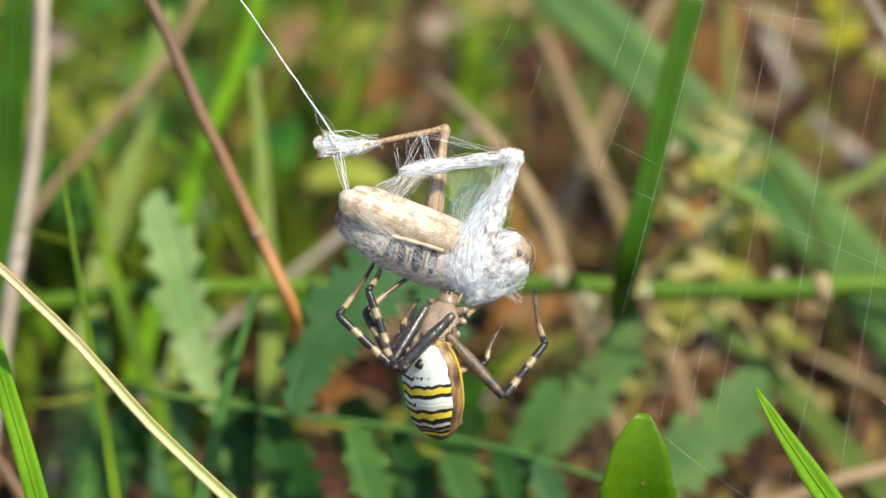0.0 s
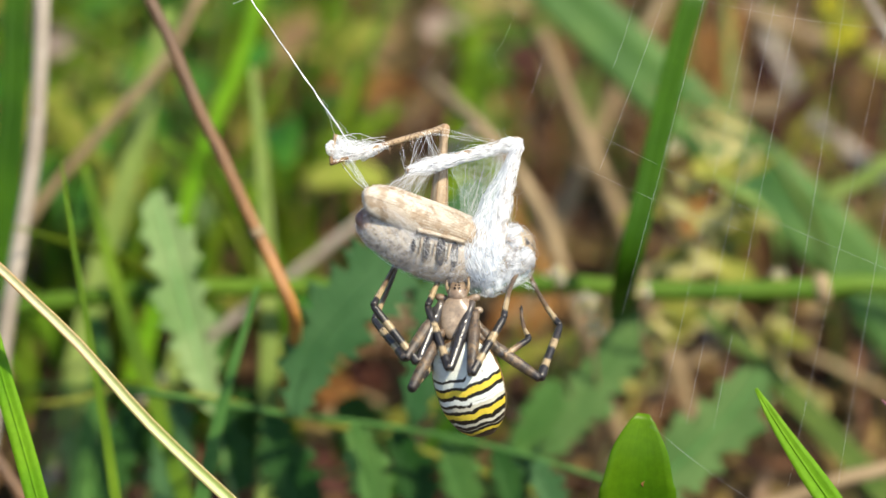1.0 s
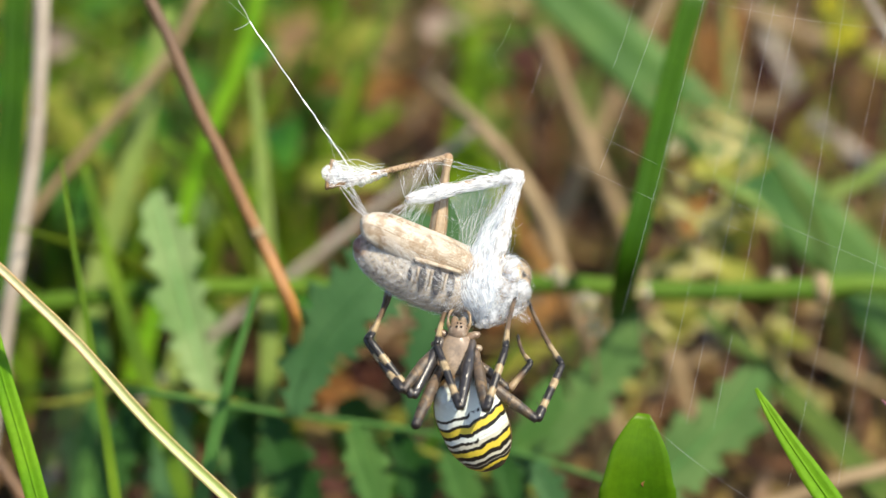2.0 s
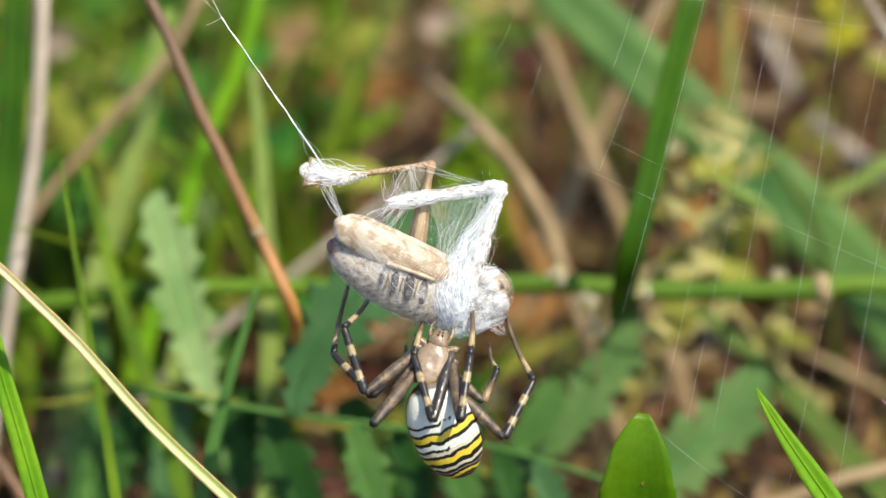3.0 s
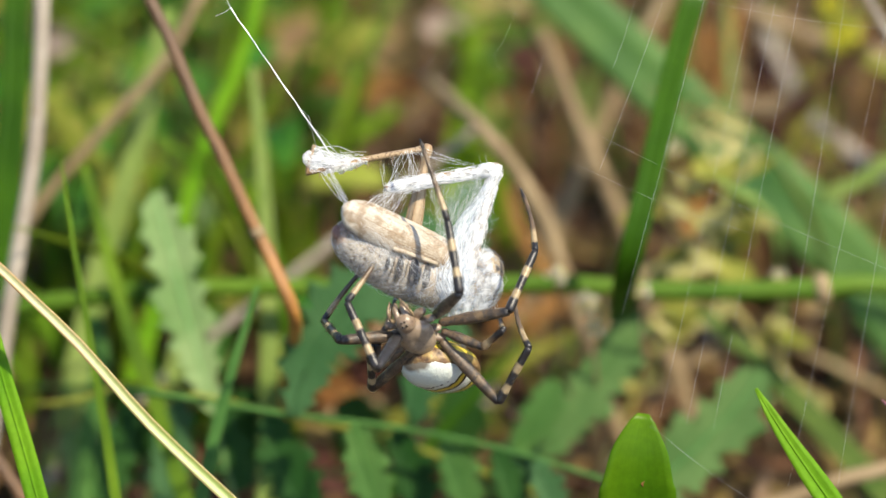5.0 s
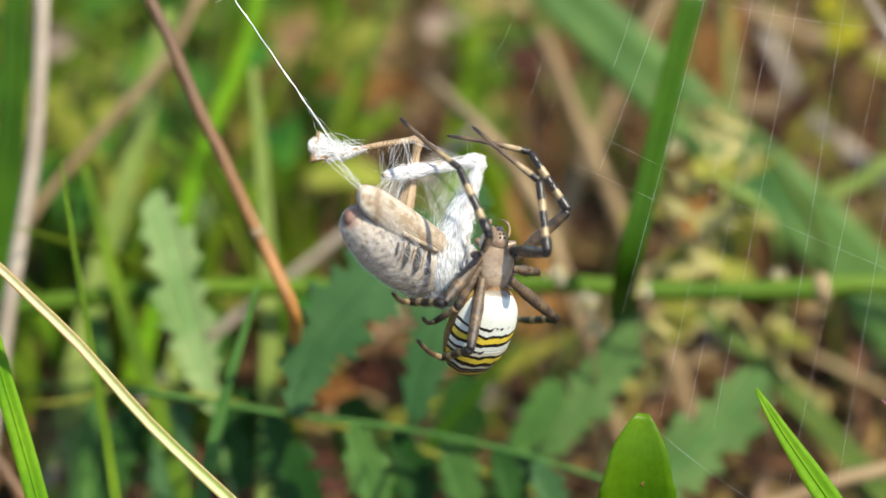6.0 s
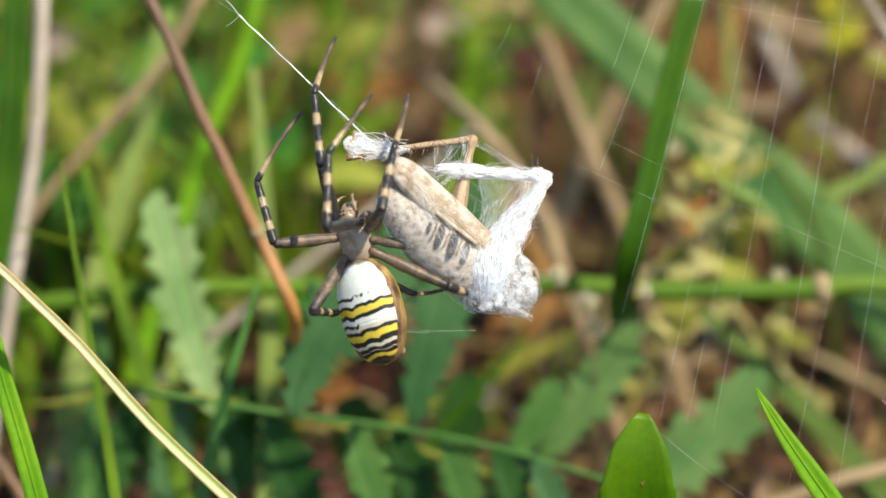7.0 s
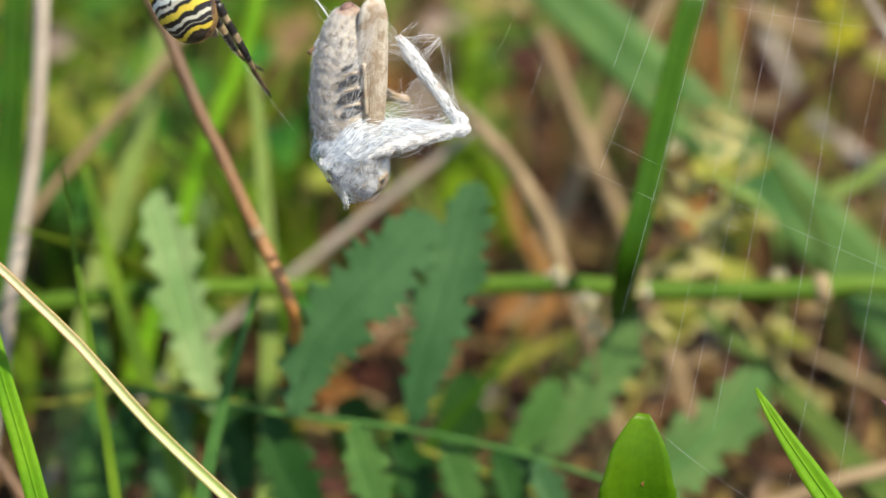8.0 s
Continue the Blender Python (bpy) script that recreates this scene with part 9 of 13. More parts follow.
    walk(legs["a1"]["metatarsus"], [
        (0, bone((-4.50, 5.54, 4.10), (-8.78, 1.63, -4.04))), (0.25, bone((-5.50, 2.91, 2.76), (-8.88, 0.63, -6.37))),
        (0.5, bone((-6.39, -0.28, 2.98), (-8.63, -0.80, -6.75))), (0.75, bone((-6.76, -0.36, 3.50), (-9.01, -0.50, -6.24))),
        (1, bone((-6.96, -0.19, 3.79), (-8.96, 0.14, -5.99))), (1.25, bone((-7.05, 0.11, 3.94), (-8.46, 1.11, -5.90))),
        (1.5, bone((-7.07, 0.59, 4.02), (-8.22, 1.88, -5.83))), (1.7, bone((-7.04, 1.19, 4.11), (-8.52, 1.96, -5.74))),
        (2.1, bone((-6.75, 2.96, 4.56), (-9.41, 2.30, -5.05))), (2.45, bone((-6.01, 4.58, 5.00), (-9.98, 2.60, -3.96))),
        (2.8, bone((-5.10, 5.69, 5.23), (-10.28, 2.78, -2.81))), (3, bone((-4.70, 6.04, 5.26), (-10.42, 2.88, -2.30))),
        (3.25, bone((-5.22, 5.52, 5.10), (-11.78, 2.38, -1.76))), (3.5, bone((-6.27, 4.49, 5.41), (-13.70, 2.12, -0.84))),
        (3.6, bone((-6.41, 4.49, 5.81), (-14.35, 3.14, -0.12))), (3.7, bone((-6.39, 4.80, 6.49), (-14.88, 5.29, 1.25))),
        (3.8, bone((-6.23, 5.16, 7.19), (-14.86, 7.70, 2.84))), (3.9, bone((-6.10, 5.37, 7.70), (-14.47, 9.48, 4.09))),
        (4, bone((-6.15, 5.32, 7.98), (-14.23, 10.11, 4.55))), (4.1, bone((-6.40, 5.01, 8.17), (-14.16, 9.99, 4.30))),
        (4.2, bone((-6.72, 4.56, 8.40), (-13.95, 9.71, 3.80))), (4.3, bone((-7.04, 4.01, 8.63), (-13.63, 9.28, 3.27))),
        (4.4, bone((-7.31, 3.46, 8.84), (-13.28, 8.80, 2.86))), (4.5, bone((-7.50, 3.00, 8.95), (-13.02, 8.44, 2.65))),
        (4.6, bone((-7.64, 2.63, 8.94), (-12.63, 8.31, 2.40))), (4.7, bone((-7.77, 2.26, 8.78), (-11.78, 8.33, 1.92))),
        (5, bone((-8.03, 1.14, 7.38), (-5.86, 8.80, 1.34))), (5.25, bone((-7.71, 0.15, 5.41), (-0.83, 7.41, 5.46))),
        (5.5, bone((-7.01, -0.90, 3.97), (-0.58, 4.39, 9.52))), (5.8, bone((-6.53, -2.39, 3.79), (-1.13, 1.53, 11.23))),
        (5.9, bone((-6.89, -3.30, 5.21), (-2.25, 2.50, 11.90))), (6, bone((-7.04, -3.73, 6.40), (-3.69, 4.02, 11.75))),
        (6.1, bone((-7.19, -2.11, 4.84), (-5.79, 7.07, 8.54))), (6.2, bone((-6.45, 1.77, 3.37), (-9.48, 9.30, -2.46))),
        (6.3, bone((-5.64, 4.04, 3.76), (-8.47, 10.29, -3.51))), (6.4, bone((-6.73, 4.53, 8.59), (-6.69, 13.76, 4.74))),
        (6.5, bone((-3.48, 6.86, 10.63), (1.40, 15.55, 11.43))), (6.6, bone((-7.17, 1.83, 11.36), (-9.37, 9.98, 16.72))),
        (6.7, bone((-5.60, 4.52, 11.78), (-8.42, 10.52, 19.27))), (6.8, bone((-5.35, 4.36, 12.30), (-10.10, 11.12, 17.93))),
        (6.9, bone((-3.33, 6.35, 11.84), (-1.67, 15.90, 14.27))), (7, bone((-3.83, 7.17, 8.33), (-2.35, 15.17, 2.53))),
        (7.1, bone((-4.10, 6.97, 8.82), (-4.62, 15.00, 2.88))), (7.2, bone((-3.29, 7.08, 10.28), (-5.14, 16.15, 6.50))),
        (7.3, bone((-2.67, 7.12, 10.88), (-4.96, 16.62, 8.78))), (7.4, bone((-3.72, 7.10, 6.62), (-7.22, 15.70, 2.93))),
        (7.5, bone((-3.10, 5.24, 2.61), (-7.19, 12.19, -3.30))), (7.6, bone((-2.98, 5.35, 2.65), (-6.91, 12.43, -3.22))),
        (7.7, bone((-2.89, 5.46, 2.71), (-6.71, 12.67, -3.06))), (7.8, bone((-2.83, 5.57, 2.79), (-6.58, 12.90, -2.88))),
        (7.9, bone((-2.80, 5.64, 2.85), (-6.50, 13.06, -2.73))), (8, bone((-2.79, 5.67, 2.88), (-6.48, 13.12, -2.67))),
    ])
    walk(legs["b"]["leg"], [
        (0, bone((-1.76, 1.90, -1.65), (-1.57, -1.82, 2.53))), (0.25, bone((-1.72, 2.12, -1.42), (-2.79, -2.82, 1.00))),
        (0.5, bone((-1.69, 2.34, -1.05), (-3.78, -2.86, -1.06))), (0.75, bone((-1.84, 2.29, -0.81), (-3.73, -2.98, -0.80))),
        (1, bone((-2.01, 2.25, -0.57), (-3.63, -3.11, -0.35))), (1.25, bone((-2.03, 2.26, -0.23), (-3.26, -3.19, 0.13))),
        (1.5, bone((-2.04, 2.30, -0.01), (-2.96, -3.21, 0.43))), (1.7, bone((-2.02, 2.32, -0.04), (-2.99, -3.17, 0.40))),
        (2.1, bone((-1.92, 2.40, -0.18), (-3.25, -3.02, 0.25))), (2.45, bone((-1.80, 2.46, -0.34), (-3.61, -2.82, 0.07))),
        (2.8, bone((-1.71, 2.50, -0.46), (-4.00, -2.59, -0.07))), (3, bone((-1.70, 2.51, -0.48), (-4.20, -2.48, -0.10))),
        (3.25, bone((-1.95, 2.34, -0.26), (-4.54, -2.62, -0.03))), (3.5, bone((-2.38, 1.94, 0.08), (-5.05, -2.98, 0.03))),
        (3.6, bone((-2.53, 1.64, 0.18), (-5.36, -3.19, -0.04))), (3.7, bone((-2.70, 1.16, 0.29), (-5.77, -3.49, -0.25))),
        (3.8, bone((-2.86, 0.65, 0.39), (-6.17, -3.76, -0.55))), (3.9, bone((-2.98, 0.25, 0.46), (-6.45, -3.93, -0.89))),
        (4, bone((-3.03, 0.08, 0.49), (-6.52, -3.94, -1.22))), (4.1, bone((-3.03, 0.11, 0.46), (-6.43, -3.76, -1.73))),
        (4.2, bone((-3.03, 0.19, 0.37), (-6.27, -3.37, -2.47))), (4.3, bone((-3.03, 0.30, 0.27), (-6.04, -2.86, -3.22))),
        (4.4, bone((-3.02, 0.42, 0.19), (-5.80, -2.36, -3.80))), (4.5, bone((-3.02, 0.53, 0.15), (-5.63, -2.06, -4.07))),
        (4.6, bone((-3.00, 0.62, 0.18), (-5.58, -1.96, -4.07))), (4.7, bone((-2.97, 0.71, 0.24), (-5.63, -1.96, -3.90))),
        (5, bone((-2.75, 0.96, 0.62), (-6.40, -2.65, -1.61))), (5.25, bone((-2.48, 1.19, 1.02), (-6.10, -2.29, 3.51))),
        (5.5, bone((-2.20, 1.45, 1.37), (-4.59, -0.83, 5.89))), (5.8, bone((-1.89, 1.84, 1.56), (-3.94, -0.21, 6.35))),
        (5.9, bone((-1.78, 2.16, 1.21), (-4.44, -1.85, 4.08))), (6, bone((-1.71, 2.40, 0.86), (-4.45, -2.48, 1.08))),
        (6.1, bone((-1.83, 2.24, 0.94), (-5.17, -2.24, 1.12))), (6.2, bone((-2.06, 1.94, 1.09), (-6.15, -1.88, 1.23))),
        (6.3, bone((-2.25, 1.73, 1.17), (-6.67, -1.70, 1.39))), (6.4, bone((-2.36, 1.67, 1.05), (-6.50, -2.04, 1.76))),
        (6.5, bone((-2.44, 1.60, 0.94), (-5.88, -2.55, 2.46))), (6.6, bone((-2.53, 1.14, 1.32), (-3.42, -3.28, 4.64))),
        (6.7, bone((-2.63, 1.00, 1.27), (-3.77, -3.52, 4.37))), (6.8, bone((-2.69, 0.95, 1.14), (-4.15, -3.72, 3.86))),
        (6.9, bone((-2.58, 1.24, 0.03), (-1.00, -3.88, 1.68))), (7, bone((-2.36, 1.70, -0.99), (1.98, -1.83, -0.76))),
        (7.1, bone((-2.04, 2.08, -0.93), (2.52, -1.16, -0.73))), (7.2, bone((-1.67, 2.44, -0.80), (2.97, -0.70, -0.63))),
        (7.3, bone((-1.49, 2.60, -0.68), (3.39, -0.15, -0.46))), (7.4, bone((-1.95, 2.22, -0.61), (2.37, 4.78, 1.87))),
        (7.5, bone((-2.46, 1.76, -0.52), (-2.67, 6.84, 1.80))), (7.6, bone((-2.57, 1.61, -0.37), (-2.67, 6.80, 1.72))),
        (7.7, bone((-2.65, 1.47, -0.16), (-2.67, 6.80, 1.56))), (7.8, bone((-2.72, 1.37, 0.05), (-2.67, 6.81, 1.37))),
        (7.9, bone((-2.76, 1.30, 0.22), (-2.67, 6.81, 1.21))), (8, bone((-2.78, 1.27, 0.29), (-2.67, 6.80, 1.14))),
    ])
    walk(legs["b"]["tibia"], [
        (0, bone((0.00, 0.00, 5.60), (-1.99, -0.29, 1.69))), (0.25, bone((-0.00, -0.00, 5.60), (-1.39, 0.32, 1.44))),
        (0.5, bone((-0.00, -0.00, 5.60), (-0.15, 0.03, 1.20))), (0.75, bone((-0.00, 0.00, 5.60), (0.50, -1.67, 1.56))),
        (1, bone((0.00, 0.00, 5.60), (1.03, -2.93, 2.49))), (1.25, bone((-0.00, -0.00, 5.60), (1.28, -2.39, 2.13))),
        (1.5, bone((0.00, 0.00, 5.60), (1.41, -1.68, 1.79))), (1.7, bone((-0.00, -0.00, 5.60), (1.30, -1.73, 1.77))),
        (2.1, bone((0.00, -0.00, 5.60), (0.67, -2.08, 1.78))), (2.45, bone((-0.00, -0.00, 5.60), (-0.12, -2.39, 1.91))),
        (2.8, bone((0.00, 0.00, 5.60), (-0.74, -2.50, 2.06))), (3, bone((0.00, 0.00, 5.60), (-0.88, -2.47, 2.07))),
        (3.25, bone((-0.00, -0.00, 5.60), (-0.60, -2.91, 2.35))), (3.5, bone((-0.00, -0.00, 5.60), (-0.27, -3.26, 2.66))),
        (3.6, bone((0.00, -0.00, 5.60), (-0.35, -2.94, 2.34))), (3.7, bone((0.00, 0.00, 5.60), (-0.41, -1.87, 1.64))),
        (3.8, bone((0.00, 0.00, 5.60), (-0.22, 0.06, 1.21))), (3.9, bone((0.00, 0.00, 5.60), (0.13, 1.53, 1.48))),
        (4, bone((0.00, -0.00, 5.60), (0.28, 1.94, 1.66))), (4.1, bone((0.00, 0.00, 5.60), (0.21, 1.77, 1.58))),
        (4.2, bone((-0.00, 0.00, 5.60), (0.01, 1.41, 1.43))), (4.3, bone((0.00, 0.00, 5.60), (-0.25, 1.00, 1.32))),
        (4.4, bone((0.00, 0.00, 5.60), (-0.46, 0.68, 1.28))), (4.5, bone((-0.00, -0.00, 5.60), (-0.51, 0.58, 1.27))),
        (4.6, bone((-0.00, -0.00, 5.60), (-0.44, 0.66, 1.27))), (4.7, bone((-0.00, -0.00, 5.60), (-0.35, 0.87, 1.30))),
        (5, bone((0.00, 0.00, 5.60), (-0.39, 2.78, 2.22))), (5.25, bone((-0.00, -0.00, 5.60), (-4.36, 0.49, 5.26))),
        (5.5, bone((0.00, 0.00, 5.60), (-3.83, -1.42, 3.98))), (5.8, bone((-0.00, -0.00, 5.60), (-3.64, -1.92, 4.05))),
        (5.9, bone((0.00, 0.00, 5.60), (-3.54, -2.52, 6.31))), (6, bone((-0.00, 0.00, 5.60), (-2.84, -2.09, 8.23))),
        (6.1, bone((0.00, 0.00, 5.60), (-3.06, -2.60, 7.39))), (6.2, bone((-0.00, -0.00, 5.60), (-3.65, -2.45, 5.39))),
        (6.3, bone((0.00, 0.00, 5.60), (-3.66, -1.99, 4.19))), (6.4, bone((-0.00, -0.00, 5.60), (-3.17, -2.24, 3.54))),
        (6.5, bone((0.00, 0.00, 5.60), (-2.18, -2.52, 2.73))), (6.6, bone((-0.00, -0.00, 5.60), (-0.03, -2.95, 2.33))),
        (6.7, bone((0.00, 0.00, 5.60), (-0.77, -4.28, 4.94))), (6.8, bone((-0.00, 0.00, 5.60), (-1.17, -3.87, 7.34))),
        (6.9, bone((0.00, -0.00, 5.60), (1.43, -2.43, 8.97))), (7, bone((0.00, -0.00, 5.60), (0.89, 0.54, 9.87))),
        (7.1, bone((0.00, -0.00, 5.60), (1.02, 0.95, 9.77))), (7.2, bone((0.00, -0.00, 5.60), (1.23, 1.43, 9.57))),
        (7.3, bone((0.00, -0.00, 5.60), (1.40, 1.82, 9.35))), (7.4, bone((0.00, 0.00, 5.60), (3.37, 1.54, 7.96))),
        (7.5, bone((0.00, 0.00, 5.60), (1.30, 4.19, 5.87))), (7.6, bone((0.00, -0.00, 5.60), (1.31, 4.18, 6.03))),
        (7.7, bone((-0.00, 0.00, 5.60), (1.34, 4.12, 6.35))), (7.8, bone((-0.00, -0.00, 5.60), (1.38, 4.03, 6.70))),
        (7.9, bone((0.00, 0.00, 5.60), (1.41, 3.93, 6.99))), (8, bone((-0.00, 0.00, 5.60), (1.42, 3.88, 7.11))),
    ])
    walk(legs["b"]["metatarsus"], [
        (0, bone((-1.99, -0.29, 1.69), (-1.16, -0.87, -3.55))), (0.25, bone((-1.39, 0.32, 1.44), (-1.84, -2.29, -3.19))),
        (0.5, bone((-0.15, 0.03, 1.20), (-1.99, -3.89, -1.90))), (0.75, bone((0.50, -1.67, 1.56), (-0.57, -3.83, -3.20))),
        (1, bone((1.03, -2.93, 2.49), (0.76, -2.85, -2.84))), (1.25, bone((1.28, -2.39, 2.13), (0.54, -3.94, -2.92))),
        (1.5, bone((1.41, -1.68, 1.79), (0.28, -4.76, -2.42))), (1.7, bone((1.30, -1.73, 1.77), (-0.06, -4.65, -2.48))),
        (2.1, bone((0.67, -2.08, 1.78), (-1.08, -3.90, -2.92))), (2.45, bone((-0.12, -2.39, 1.91), (-1.95, -2.76, -3.09))),
        (2.8, bone((-0.74, -2.50, 2.06), (-2.50, -1.75, -2.92))), (3, bone((-0.88, -2.47, 2.07), (-2.66, -1.45, -2.85))),
        (3.25, bone((-0.60, -2.91, 2.35), (-3.04, -4.10, -2.23))), (3.5, bone((-0.27, -3.26, 2.66), (-2.99, -6.48, -0.61))),
        (3.6, bone((-0.35, -2.94, 2.34), (-3.31, -6.02, -0.84))), (3.7, bone((-0.41, -1.87, 1.64), (-3.79, -4.61, -1.44))),
        (3.8, bone((-0.22, 0.06, 1.21), (-4.06, -2.24, -1.69))), (3.9, bone((0.13, 1.53, 1.48), (-4.07, -0.40, -1.19))),
        (4, bone((0.28, 1.94, 1.66), (-4.11, 0.11, -0.74))), (4.1, bone((0.21, 1.77, 1.58), (-4.34, -0.29, -0.30))),
        (4.2, bone((0.01, 1.41, 1.43), (-4.69, -0.93, 0.49))), (4.3, bone((-0.25, 1.00, 1.32), (-4.97, -1.47, 1.48))),
        (4.4, bone((-0.46, 0.68, 1.28), (-5.07, -1.77, 2.35))), (4.5, bone((-0.51, 0.58, 1.27), (-5.02, -1.84, 2.78))),
        (4.6, bone((-0.44, 0.66, 1.27), (-4.95, -1.76, 2.74))), (4.7, bone((-0.35, 0.87, 1.30), (-4.99, -1.52, 2.40))),
        (5, bone((-0.39, 2.78, 2.22), (-4.80, 2.05, -0.69))), (5.25, bone((-4.36, 0.49, 5.26), (-3.38, 5.35, 3.29))),
        (5.5, bone((-3.83, -1.42, 3.98), (-2.12, 2.74, 6.83))), (5.8, bone((-3.64, -1.92, 4.05), (-2.45, 1.32, 8.11))),
        (5.9, bone((-3.54, -2.52, 6.31), (-2.08, 2.01, 8.72))), (6, bone((-2.84, -2.09, 8.23), (-1.67, 3.11, 8.43))),
        (6.1, bone((-3.06, -2.60, 7.39), (-3.64, 2.68, 6.97))), (6.2, bone((-3.65, -2.45, 5.39), (-8.23, -4.77, 3.94))),
        (6.3, bone((-3.66, -1.99, 4.19), (-8.06, -4.58, 2.64))), (6.4, bone((-3.17, -2.24, 3.54), (-7.15, -5.12, 1.46))),
        (6.5, bone((-2.18, -2.52, 2.73), (-5.34, -5.79, -0.05))), (6.6, bone((-0.03, -2.95, 2.33), (0.44, -6.69, -1.44))),
        (6.7, bone((-0.77, -4.28, 4.94), (-0.44, -8.67, 1.93))), (6.8, bone((-1.17, -3.87, 7.34), (-1.05, -8.66, 5.02))),
        (6.9, bone((1.43, -2.43, 8.97), (5.49, -5.88, 8.66))), (7, bone((0.89, 0.54, 9.87), (5.44, 0.73, 12.64))),
        (7.1, bone((1.02, 0.95, 9.77), (5.66, 1.15, 12.39))), (7.2, bone((1.23, 1.43, 9.57), (5.97, 1.50, 12.00))),
        (7.3, bone((1.40, 1.82, 9.35), (6.16, 1.99, 11.75))), (7.4, bone((3.37, 1.54, 7.96), (8.28, 3.53, 8.62))),
        (7.5, bone((1.30, 4.19, 5.87), (3.51, 8.81, 4.38))), (7.6, bone((1.31, 4.18, 6.03), (3.60, 8.83, 4.80))),
        (7.7, bone((1.34, 4.12, 6.35), (3.70, 8.82, 5.47))), (7.8, bone((1.38, 4.03, 6.70), (3.79, 8.76, 6.21))),
        (7.9, bone((1.41, 3.93, 6.99), (3.86, 8.66, 6.80))), (8, bone((1.42, 3.88, 7.11), (3.88, 8.61, 7.04))),
    ])
